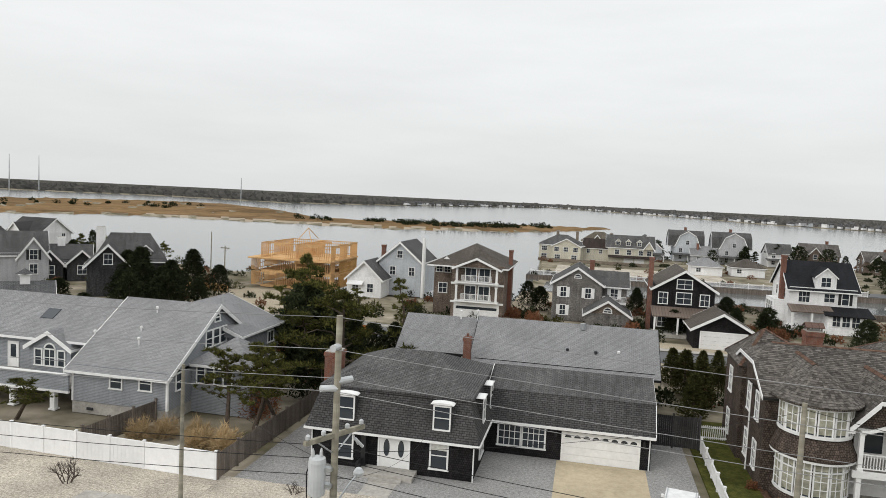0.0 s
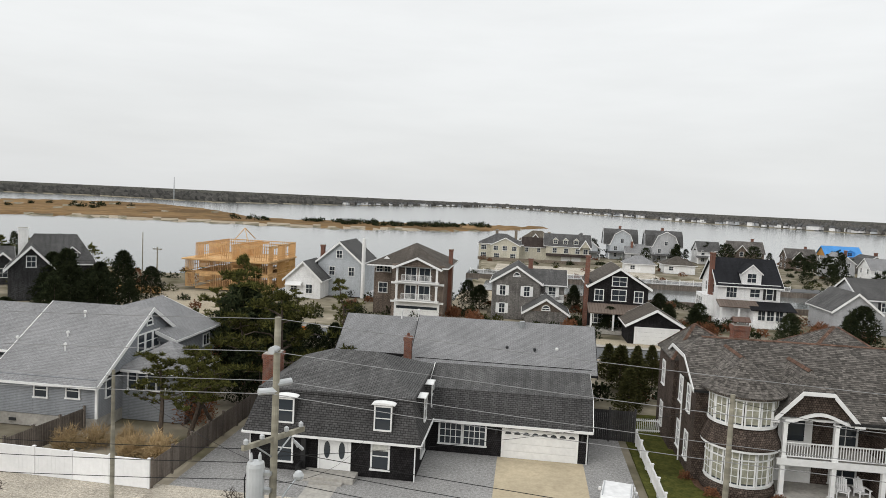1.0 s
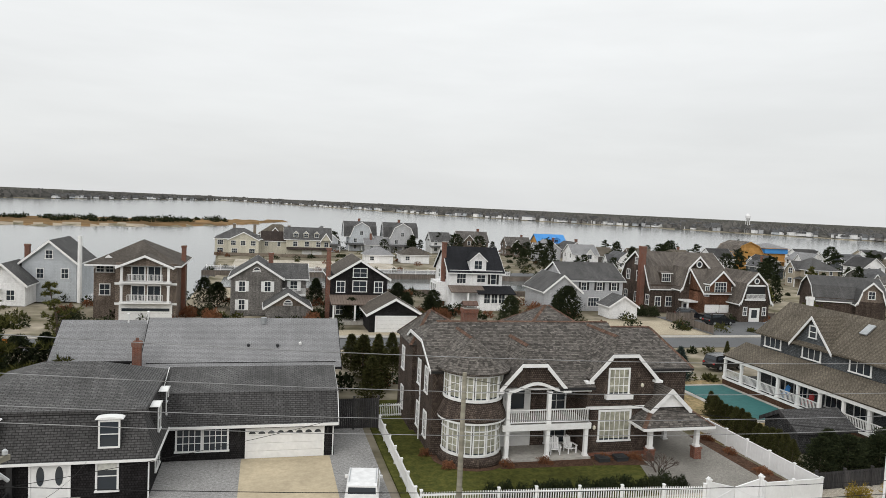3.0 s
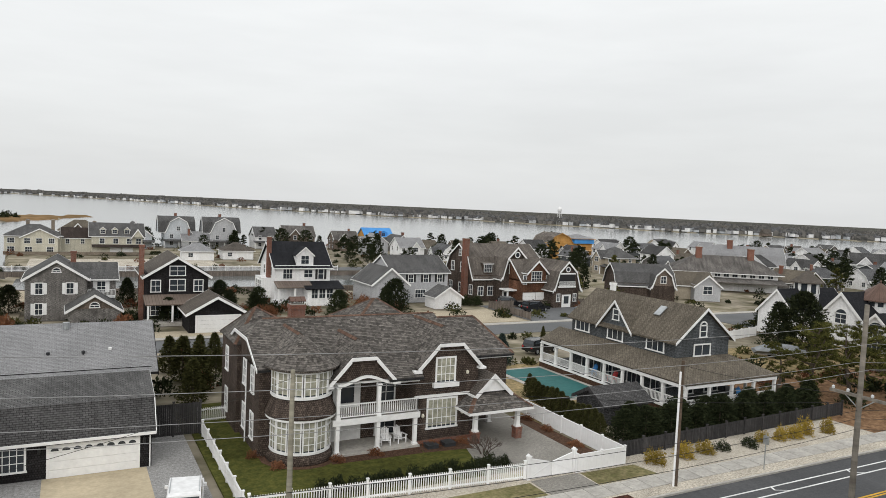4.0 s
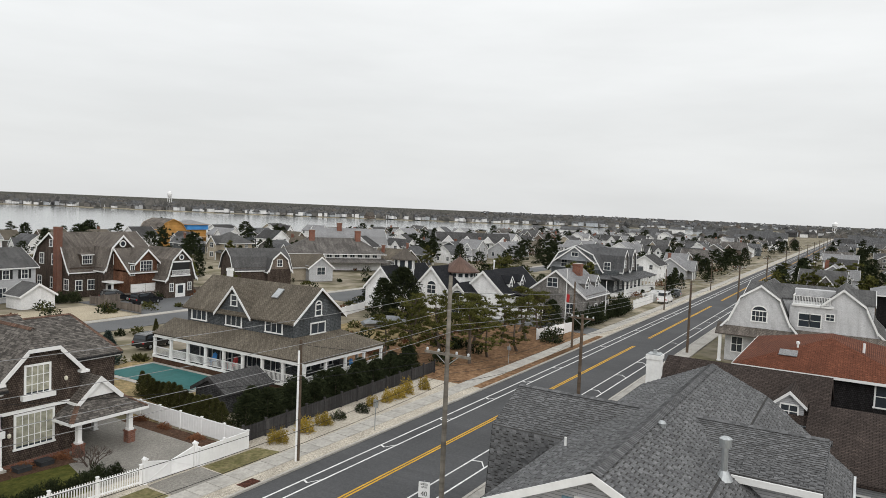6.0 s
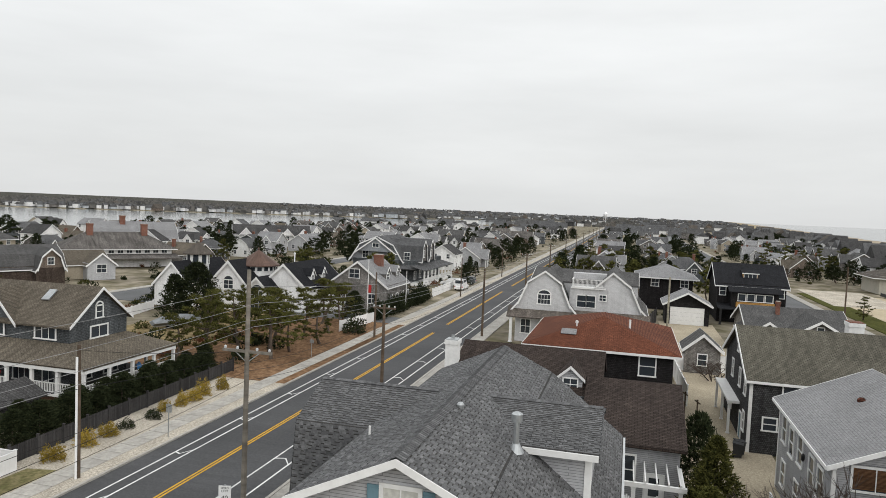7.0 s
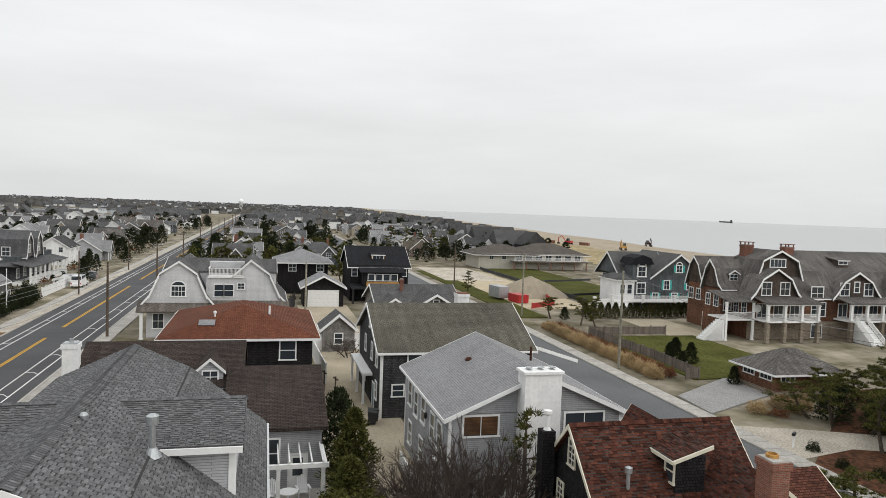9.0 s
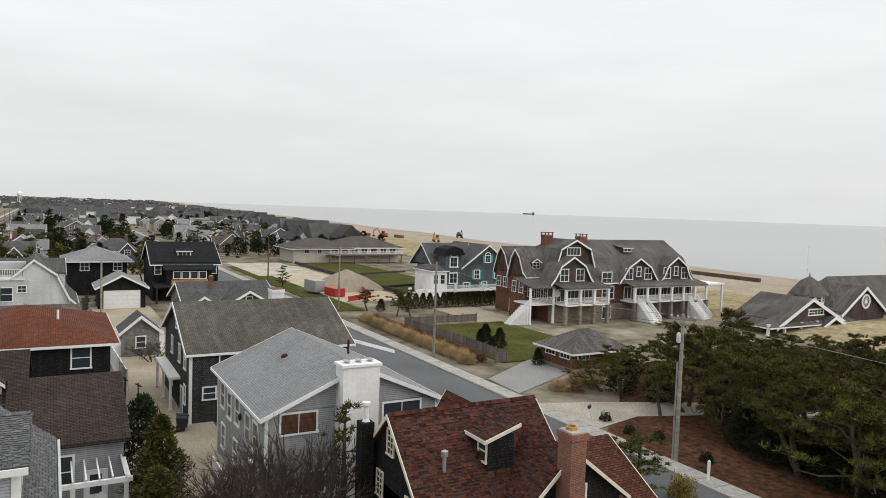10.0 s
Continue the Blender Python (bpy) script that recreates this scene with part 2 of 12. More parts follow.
POLE_D = surf("brown_pole_wood", (0.135, 0.10, 0.075), (0.10, 0.075, 0.055), big=0.2, fine=0.25, streak=0.25, fines=5.0)
FENCEW = surf("silvered_fence_wood", (0.20, 0.17, 0.145), (0.13, 0.11, 0.095), pat="b", pw=0.14, ph=30, mortar=0.012, streak=0.3)
FENCED = surf("dark_fence_wood", (0.065, 0.062, 0.062), (0.04, 0.039, 0.04), pat="b", pw=0.14, ph=30, mortar=0.012, streak=0.3)
TIMBER = surf("fresh_framing_timber", (0.62, 0.40, 0.20), (0.49, 0.30, 0.14), big=0.12, fine=0.12)
STEEL = surf("galvanised_steel", (0.45, 0.47, 0.48), rough=0.45, metal=0.7, big=0.12, fine=0.1, bump=0.1, spec=0.35)
GREYPAINT = surf("grey_enamel", (0.58, 0.60, 0.61), rough=0.4, big=0.06, fine=0.05, bump=0.1, spec=0.35)
CABLE = surf("black_cable", (0.02, 0.02, 0.02), rough=0.6, bump=0)
CABLE_W = surf("aluminium_cable", (0.30, 0.30, 0.30), rough=0.5, metal=0.3, bump=0)
TARP = surf("bright_blue_tarp", (0.07, 0.28, 0.62), (0.06, 0.22, 0.52), rough=0.45, big=0.12, fine=0.1)
TARP_G = surf("grey_boat_tarpaulin", (0.25, 0.265, 0.275), (0.19, 0.2, 0.21), rough=0.6, big=0.15, fine=0.1)
SHEATH = surf("yellow_orange_sheathing", (0.48, 0.27, 0.09), (0.38, 0.20, 0.06), pat="b", pw=2.4, ph=1.2, mortar=0.02)
RED = surf("red_paint", (0.42, 0.03, 0.03), rough=0.4, big=0.1, fine=0.06, bump=0.05, spec=0.35)
ORANGE = surf("orange_plastic", (0.75, 0.22, 0.03), rough=0.5, bump=0.05, spec=0.35)
PLASTIC = surf("dark_grey_plastic", (0.035, 0.037, 0.04), rough=0.5, big=0.1, bump=0.1, spec=0.35)
CAR_W = surf("white_car_paint", (0.80, 0.80, 0.80), rough=0.2, spec=0.6, big=0.03, fine=0.02, bump=0)
CAR_B = surf("black_car_paint", (0.012, 0.013, 0.015), rough=0.15, spec=0.6, big=0.05, fine=0.02, bump=0)
CAR_G = surf("grey_car_paint", (0.16, 0.17, 0.18), rough=0.2, spec=0.6, metal=0.4, big=0.03, fine=0.02, bump=0)
TYRE = surf("tyre_rubber", (0.015, 0.015, 0.015), rough=0.8, bump=0.1)
POOL = surf("turquoise_pool_cover", (0.032, 0.128, 0.122), (0.026, 0.105, 0.102), rough=0.6, big=0.1, fine=0.06)
BARK = surf("grey_brown_bark", (0.12, 0.095, 0.075), (0.07, 0.055, 0.045), big=0.2, fine=0.3, streak=0.25)
TWIG = surf("bare_grey_twigs", (0.085, 0.066, 0.056), (0.055, 0.043, 0.037), big=0.2, fine=0.2, bump=0.1)
SHADE = surf("pale_window_blind", (0.62, 0.62, 0.58), (0.55, 0.55, 0.51), rough=0.9, bump=0.05)

NET = surf("cream_net_curtain", (0.36, 0.35, 0.28), (0.22, 0.22, 0.17), rough=0.9, big=0.25, fine=0.2, bigs=1.2, bump=0.05)
WOODBLIND = surf("brown_slatted_blind", (0.16, 0.085, 0.045), (0.10, 0.055, 0.03), pat="b", pw=4.0, ph=0.06, mortar=0.012)


def leafy(name, c1, c2, rough=0.95):
    """Foliage whose tufts differ one from the next."""
    m = bpy.data.materials.new(name)
    m.use_nodes = True
    n, l = m.node_tree.nodes, m.node_tree.links
    b = n["Principled BSDF"]
    b.inputs["Roughness"].default_value = rough
    b.inputs["Specular IOR Level"].default_value = 0.05
    g = n.new("ShaderNodeNewGeometry")
    o = n.new("ShaderNodeObjectInfo")
    mx = n.new("ShaderNodeMix")
    mx.data_type = "RGBA"
    mx.inputs[6].default_value, mx.inputs[7].default_value = (*c1, 1), (*c2, 1)
    l.new(g.outputs["Random Per Island"], mx.inputs[0])
    hv = n.new("ShaderNodeHueSaturation")
    r = n.new("ShaderNodeMapRange")
    r.inputs[3].default_value, r.inputs[4].default_value = 0.75, 1.25
    l.new(o.outputs["Random"], r.inputs[0])
    l.new(r.outputs[0], hv.inputs["Value"])
    l.new(mx.outputs[2], hv.inputs["Color"])
    l.new(hv.outputs[0], b.inputs["Base Color"])
    return m


PINE = leafy("pine_needles", (0.018, 0.025, 0.008), (0.150, 0.145, 0.044))
PINE_D = leafy("dark_cedar_foliage", (0.012, 0.018, 0.009), (0.040, 0.047, 0.022))
SPRUCE = leafy("blue_green_spruce", (0.035, 0.055, 0.048), (0.065, 0.085, 0.075))
ARBOR = leafy("olive_green_arborvitae", (0.035, 0.038, 0.014), (0.070, 0.068, 0.025))
GOLD = leafy("yellow_green_shrub", (0.21, 0.16, 0.03), (0.33, 0.23, 0.045))
RUSSET = leafy("russet_dead_leaves", (0.14, 0.065, 0.035), (0.22, 0.10, 0.055))
REED = leafy("tan_dry_reeds", (0.33, 0.24, 0.13), (0.46, 0.34, 0.19))
# bare woods' grey brown, with distance haze mixed into both colours
FARWOOD_HAZY = leafy("far_bare_woods_hazy", (0.075, 0.075, 0.072), (0.180, 0.172, 0.160))

GLASS = bpy.data.materials.new("dark_window_glass")
GLASS.use_nodes = True
_g = GLASS.node_tree.nodes["Principled BSDF"]
_g.inputs["Base Color"].default_value = (0.035, 0.042, 0.05, 1)
_g.inputs["Roughness"].default_value = 0.06
_g.inputs["Specular IOR Level"].default_value = 0.55

WATER = bpy.data.materials.new("grey_tidal_water")
WATER.use_nodes = True
_n, _l = WATER.node_tree.nodes, WATER.node_tree.links
_b = _n["Principled BSDF"]
_b.inputs["Base Color"].default_value = (0.13, 0.14, 0.14, 1)
_b.inputs["Roughness"].default_value = 0.12
_b.inputs["IOR"].default_value = 1.33
_c = _n.new("ShaderNodeTexCoord")
_w = _n.new("ShaderNodeTexNoise")
_w.inputs["Scale"].default_value, _w.inputs["Detail"].default_value = 0.5, 6.0
_p = _n.new("ShaderNodeBump")
_p.inputs["Strength"].default_value, _p.inputs["Distance"].default_value = 0.12, 0.12
_l.new(_c.outputs["Object"], _w.inputs["Vector"])
_l.new(_w.outputs[0], _p.inputs["Height"])
_l.new(_p.outputs[0], _b.inputs["Normal"])


# ---- building kit ----
class Shape:
    """Vertices and faces of one part, in metres."""

    def __init__(self):
        self.v, self.f = [], []

    def add(self, vs, fs):
        k = len(self.v)
        self.v += [tuple(p) for p in vs]
        self.f += [tuple(i + k for i in q) for q in fs]
        return self

    def box(self, x0, x1, y0, y1, z0, z1):
        return self.add([(x0, y0, z0), (x1, y0, z0), (x1, y1, z0), (x0, y1, z0), (x0, y0, z1), (x1, y0, z1), (x1, y1, z1), (x0, y1, z1)],
                        [(3, 2, 1, 0), (4, 5, 6, 7), (0, 1, 5, 4), (1, 2, 6, 5), (2, 3, 7, 6), (3, 0, 4, 7)])

    def slab(self, pts, th):
        """A polygon thickened by th against its normal."""
        p = [Vector(q) for q in pts]
        n = sum((p[i].cross(p[(i + 1) % len(p)]) for i in range(len(p))), Vector()).normalized()
        low = [q - n * th for q in p]
        c = len(p)
        return self.add([*p, *low], [tuple(range(c)), tuple(range(2 * c - 1, c - 1, -1))] + [(i, i + c, (i + 1) % c + c, (i + 1) % c) for i in range(c)])

    def prism(self, pts, axis, a, b):
        """A polygon of (u, z) drawn out along axis from a to b; u runs along the other level axis."""
        if axis == "x":
            lo, hi = [(a, u, z) for u, z in pts], [(b, u, z) for u, z in pts]
        else:
            lo, hi = [(u, a, z) for u, z in pts], [(u, b, z) for u, z in pts]
        c = len(pts)
        area = sum(pts[i][0] * pts[(i + 1) % c][1] - pts[(i + 1) % c][0] * pts[i][1] for i in range(c))
        flip = (area > 0) == (axis == "x")
        fs = [tuple(range(c - 1, -1, -1)), tuple(range(c, 2 * c))] + [(i, (i + 1) % c, (i + 1) % c + c, i + c) for i in range(c)]
        return self.add(lo + hi, fs if flip else [q[::-1] for q in fs])

    def rod(self, p, q, r0, r1=None, n=8):
        p, q = Vector(p), Vector(q)
        r1 = r0 if r1 is None else r1
        d = (q - p).normalized()
        a = d.orthogonal().normalized()
        b = d.cross(a)
        ring = [(math.cos(2 * math.pi * i / n), math.sin(2 * math.pi * i / n)) for i in range(n)]
        vs = [p + (a * c + b * s) * r0 for c, s in ring] + [q + (a * c + b * s) * r1 for c, s in ring]
        return self.add(vs, [(i, (i + 1) % n, (i + 1) % n + n, i + n) for i in range(n)] + [tuple(range(n - 1, -1, -1)), tuple(range(n, 2 * n))])

    def lathe(self, x, y, rz, n=16):
        """A turned shape round a plumb axis; rz: radius and height from the bottom up."""
        vs = [(x + r * math.cos(2 * math.pi * i / n), y + r * math.sin(2 * math.pi * i / n), z) for r, z in rz for i in range(n)]
        fs = [(k * n + i, k * n + (i + 1) % n, (k + 1) * n + (i + 1) % n, (k + 1) * n + i) for k in range(len(rz) - 1) for i in range(n)]
        return self.add(vs, fs + [tuple(range(n - 1, -1, -1)), tuple(range((len(rz) - 1) * n, len(rz) * n))])

    def line(self, pts, r, n=5):
        for p, q in zip(pts, pts[1:]):
            self.rod(p, q, r, r, n)
        return self


def meshed(name, sh, material, smooth=False):
    me = bpy.data.meshes.new(name)
    me.from_pydata(sh.v, [], sh.f)
    me.materials.append(material)
    uv = me.uv_layers.new(name="uv").data
    count, loops = len(me.polygons), len(me.loops)
    nor, start, total = np.empty(count * 3), np.empty(count, int), np.empty(count, int)
    me.polygons.foreach_get("normal", nor)
    me.polygons.foreach_get("loop_total", total)
    nor = nor.reshape(-1, 3)
    li = np.empty(loops, int)
    me.loops.foreach_get("vertex_index", li)
    co = np.array(sh.v, float)[li]
    n = np.repeat(nor, total, axis=0)
    level = np.abs(n[:, 2]) > 0.985
    u = np.stack([-n[:, 1], n[:, 0], 0 * n[:, 0]], 1)
    u[level] = (1, 0, 0)
    u /= np.linalg.norm(u, axis=1)[:, None] + 1e-9
    w = np.cross(n, u)
    w[level] = (0, 1, 0)
    uv.foreach_set("uv", np.stack([(co * u).sum(1), (co * w).sum(1)], 1).ravel())
    if smooth:
        me.polygons.foreach_set("use_smooth", np.ones(count, bool))
    me.update()
    return me


def part(name, sh, material, parent, label="", smooth=False, at=None):
    ob = new(name, meshed(name, sh, material, smooth))
    ob.parent = parent
    if at is not None:
        ob.matrix_basis = at
    return tagged(ob, label)


def share(name, me, parent, at, label=""):
    ob = new(name, me)
    ob.parent = parent
    ob.matrix_basis = at
    return tagged(ob, label)


def thing(name, label, category, x=0.0, y=0.0, z=0.0, rz=0.0, group="", kind=""):
    ob = new(name)
    ob.empty_display_size = 0.5
    ob.matrix_basis = pose(x, y, z, 0, 0, rz)
    return tagged(ob, label, category, group, kind)


def solid(name, sh, material, label, category, group="", kind="", smooth=False, at=None):
    """A thing that is one mesh."""
    ob = new(name, meshed(name, sh, material, smooth))
    if at is not None:
        ob.matrix_basis = at
    return tagged(ob, label, category, group, kind)


FACES = {"-y": 0, "+x": 90, "+y": 180, "-x": -90}
STORE = {}


def placed(face, plane, u, z):
    """The pose of a fitting on a wall: it is built facing -y, its middle bottom at the origin."""
    return pose(u, plane, z, 0, 0, FACES[face]) if face[1] == "y" else pose(plane, u, z, 0, 0, FACES[face])


def kept(key, make):
    if key not in STORE:
        STORE[key] = make()
    return STORE[key]


def win(h, face, plane, u, z, w=0.9, ht=1.4, cols=2, rows=2, trim=0.11, frame_mat=None, arch=0.0, blind=0.0, shutters=None, blind_mat=None):
    """A window: casing, sill and bars, with its pane behind; arch: the rise of a rounded head."""
    fm = frame_mat or WHITE

    def frame_mesh():
        s = Shape()
        s.box(-w / 2 - trim, -w / 2, -0.07, 0, -trim, ht + trim)
        s.box(w / 2, w / 2 + trim, -0.07, 0, -trim, ht + trim)
        s.box(-w / 2, w / 2, -0.07, 0, ht, ht + trim)
        s.box(-w / 2 - trim * 1.4, w / 2 + trim * 1.4, -0.11, 0, -trim * 0.9, -0.002)
        for i in range(1, cols):
            x = -w / 2 + w * i / cols
            s.box(x - 0.022, x + 0.022, -0.05, -0.02, 0, ht)
        for j in range(1, rows):
            y = ht * j / rows
            k = 0.03 if rows == 2 else 0.02
            s.box(-w / 2, w / 2, -0.052, -0.018, y - k, y + k)
        if arch:
            c = 10
            ring = [(math.cos(math.pi * i / c), math.sin(math.pi * i / c)) for i in range(c + 1)]
            for (a, b), (p, q) in zip(ring, ring[1:]):
                r0, r1, k = w / 2, w / 2 + trim, arch / (w / 2)
                s.prism([(a * r0, ht + b * r0 * k), (a * r1, ht + b * (arch + trim)), (p * r1, ht + q * (arch + trim)), (p * r0, ht + q * r0 * k)], "y", -0.07, 0)
        return meshed("window", s, fm)

    def pane_mesh():
        s = Shape()
        if arch:
            c = 10
            pts = [(w / 2, 0)] + [(math.cos(math.pi * i / c) * w / 2, ht + math.sin(math.pi * i / c) * arch) for i in range(c + 1)] + [(-w / 2, 0)]
            s.prism(pts, "y", -0.02, -0.004)
        else:
            s.box(-w / 2, w / 2, -0.02, -0.004, 0, ht)
        return meshed("pane", s, GLASS)

    ob = share("window", kept(("wf", w, ht, cols, rows, trim, fm.name, arch), frame_mesh), h, placed(face, plane, u, z))
    share("pane", kept(("wp", w, ht, arch), pane_mesh), ob, Matrix())
    if blind:
        share("blind", kept(("wb", w, ht, blind, (blind_mat or SHADE).name), lambda: meshed("blind", Shape().box(-w / 2, w / 2, -0.026, -0.0205, ht * (1 - blind), ht), blind_mat or SHADE)), ob, Matrix(), "drawn window blind")
    if shutters:
        me = kept(("ws", ht, shutters.name), lambda: meshed("shutter", Shape().box(-0.2, 0.2, -0.06, 0, -0.05, ht + 0.05).box(-0.15, 0.15, -0.075, -0.06, 0.05, ht * 0.47).box(-0.15, 0.15, -0.075, -0.06, ht * 0.53, ht - 0.05), shutters))
        for sx in (-1, 1):
            share("shutter", me, ob, pose(sx * (w / 2 + trim + 0.21), 0, 0))
    return ob


def wins(h, face, plane, us, z, *a, **k):
    for u in us:
        win(h, face, plane, u, z, *a, **k)


def door(h, face, plane, u, z, w=0.95, ht=2.05, material=None, glass=0.0, trim=0.1):
    dm = material or WHITE

    def leaf():
        s = Shape().box(-w / 2, w / 2, -0.04, 0, 0, ht)
        for x0 in ((-0.5,) if w < 1.3 else (-0.5, 0.0)):
            ww = w if w < 1.3 else w / 2
            for zz, hh in ((0.15, 0.6), (0.9, 0.95)):
                s.box(x0 * w + 0.14 * ww, x0 * w + 0.86 * ww, -0.055, -0.04, zz, zz + hh)
        return meshed("door", s, dm)

    ob = share("door", kept(("door", w, ht, dm.name), leaf), h, placed(face, plane, u, z))
    s = Shape().box(-w / 2 - trim, -w / 2, -0.08, 0, 0, ht + trim).box(w / 2, w / 2 + trim, -0.08, 0, 0, ht + trim).box(-w / 2, w / 2, -0.08, 0, ht, ht + trim)
    share("door_frame", kept(("doorf", w, ht, trim), lambda: meshed("door_frame", s, WHITE)), ob, Matrix())
    if glass:
        share("pane", kept(("doorg", w, ht, glass), lambda: meshed("pane", Shape().box(-w * 0.3, w * 0.3, -0.065, -0.056, ht * (1 - glass), ht * 0.92), GLASS)), ob, Matrix())
    return ob


def garage_door(h, face, plane, u, z, w=4.8, ht=2.15, lights=0, material=None):
    dm = material or WHITE

    def leaf():
        s = Shape()
        for k in range(4):
            s.box(-w / 2, w / 2, -0.05, 0, ht * k / 4 + 0.008, ht * (k + 1) / 4 - 0.008)
            c = max(2, round(w / 0.6))
            for i in range(c):
                s.box(-w / 2 + w * (i + 0.12) / c, -w / 2 + w * (i + 0.88) / c, -0.06, -0.05, ht * (k + 0.2) / 4, ht * (k + 0.8) / 4)
        return meshed("garage_door", s, dm)

    ob = share("garage_door", kept(("gd", w, ht, dm.name), leaf), h, placed(face, plane, u, z), "white panelled garage door")
    t = Shape().box(-w / 2 - 0.14, -w / 2, -0.09, 0, 0, ht + 0.14).box(w / 2, w / 2 + 0.14, -0.09, 0, 0, ht + 0.14).box(-w / 2, w / 2, -0.09, 0, ht, ht + 0.14)
    share("door_frame", kept(("gdf", w, ht), lambda: meshed("door_frame", t, WHITE)), ob, Matrix())
    for i in range(lights):
        ww = w / lights
        c = 8
        pts = [(math.cos(math.pi * j / c) * ww * 0.36, math.sin(math.pi * j / c) * 0.2) for j in range(c + 1)]
        me = kept(("gdl", w, ht, lights), lambda: meshed("pane", Shape().prism(pts, "y", -0.072, -0.061), GLASS))
        share("pane", me, ob, pose(-w / 2 + ww * (i + 0.5), 0, ht * 0.80))
    return ob


def walls(h, x0, x1, y0, y1, z0, z1, mat, name="wall", label=""):
    return part(name, Shape().box(x0, x1, y0, y1, z0, z1), mat, h, label)


def profile_roof(h, prof, axis, a, b, mat, wall=None, over=0.35, th=0.16, trim=None, base=None, ends=(1, 1), trim_w=0.28, label="", lines=True):
    """A roof drawn out along axis from a to b over a profile of (u, z), with gable walls, rake boards and eave boards."""
    trim = trim or WHITE
    under = []
    for i, (u, z) in enumerate(prof):
        ks = []
        for (u0, z0), (u1, z1) in zip(prof[max(i - 1, 0):i + 1], prof[max(i, 1):i + 2]):
            ks.append(min(th * math.hypot(u1 - u0, z1 - z0) / max(abs(u1 - u0), 0.05), 0.5))
        under.append((u, z - max(ks)))
    s = Shape().prism(list(prof) + under[::-1], axis, a - over, b + over)
    roof_ob = part("roof", s, mat, h, label)
    for end, on in zip((0, 1), ends):
        if not on:
            continue
        e = (a - over - 0.05, a - over) if end == 0 else (b + over, b + over + 0.05)
        t = Shape()
        for (u0, z0), (u1, z1) in zip(prof, prof[1:]):
            k = min(trim_w * math.hypot(u1 - u0, z1 - z0) / max(abs(u1 - u0), 0.05), 0.8)
            t.prism([(u0, z0 + 0.01), (u1, z1 + 0.01), (u1, z1 - k), (u0, z0 - k)], axis, *e)
        part("rake_board", t, trim, h)
        if wall:
            lo = base if base is not None else min(z for _, z in prof)
            low = [(u, z - th * 0.9) for u, z in prof]
            pts = [(low[0][0], lo)] if low[0][1] > lo + 0.01 else []
            for (u0, z0), (u1, z1) in zip(low, low[1:]):
                if z0 > lo:
                    pts.append((u0, z0))
                if (z0 - lo) * (z1 - lo) < 0:
                    pts.append((u0 + (u1 - u0) * (lo - z0) / (z1 - z0), lo))
            if low[-1][1] > lo + 0.01:
                pts += [low[-1], (low[-1][0], lo)]
            w = (a, a + 0.12) if end == 0 else (b - 0.12, b)
            part("gable_wall", Shape().prism(pts, axis, *w), wall, h)
    if lines:
        for u, z in (prof[0], prof[-1]):
            t = Shape()
            d = 0.06 if u == prof[-1][0] else -0.06
            if axis == "x":
                t.box(a - over, b + over, min(u, u + d), max(u, u + d), z - 0.2, z - 0.02)
            else:
                t.box(min(u, u + d), max(u, u + d), a - over, b + over, z - 0.2, z - 0.02)
            part("eave_board", t, trim, h)
    return roof_ob


def gable(h, x0, x1, y0, y1, ze, zr, axis, mat, wall=None, over=0.35, mid=0.5, **k):
    lo, hi = (y0, y1) if axis == "x" else (x0, x1)
    a, b = (x0, x1) if axis == "x" else (y0, y1)
    m = lo + (hi - lo) * mid
    s0, s1 = (zr - ze) / (m - lo), (zr - ze) / (hi - m)
    prof = [(lo - over, ze - s0 * over), (m, zr), (hi + over, ze - s1 * over)]
    ob = profile_roof(h, prof, axis, a, b, mat, None, over, **k)
    if wall:
        for end, on in zip((0, 1), k.get("ends", (1, 1))):
            if on:
                w = (a + 0.001, a + 0.12) if end == 0 else (b - 0.12, b - 0.001)
                part("gable_wall", Shape().prism([(lo, ze - 0.02), (hi, ze - 0.02), (m, zr - 0.16)], axis, *w), wall, h)
    return ob


def gambrel(h, x0, x1, y0, y1, ze, zb, zr, axis, mat, wall, over=0.3, inset=None, flare=0.35, **k):
    lo, hi = (y0, y1) if axis == "x" else (x0, x1)
    a, b = (x0, x1) if axis == "x" else (y0, y1)
    i = inset if inset is not None else (hi - lo) * 0.17
    m = (lo + hi) / 2
    prof = [(lo - flare, ze - 0.15), (lo + 0.12, ze + 0.45), (lo + i, zb), (m, zr), (hi - i, zb), (hi - 0.12, ze + 0.45), (hi + flare, ze - 0.15)]
    ob = profile_roof(h, prof, axis, a, b, mat, None, over, **k)
    for end, on in zip((0, 1), k.get("ends", (1, 1))):
        if on and wall:
            w = (a + 0.001, a + 0.12) if end == 0 else (b - 0.12, b - 0.001)
            part("gable_wall", Shape().prism([(lo + 0.12, ze - 0.1), (hi - 0.12, ze - 0.1), (hi - 0.12, ze + 0.3), (hi - i, zb - 0.14), (m, zr - 0.15), (lo + i, zb - 0.14), (lo + 0.12, ze + 0.3)], axis, *w), wall, h)
    return ob


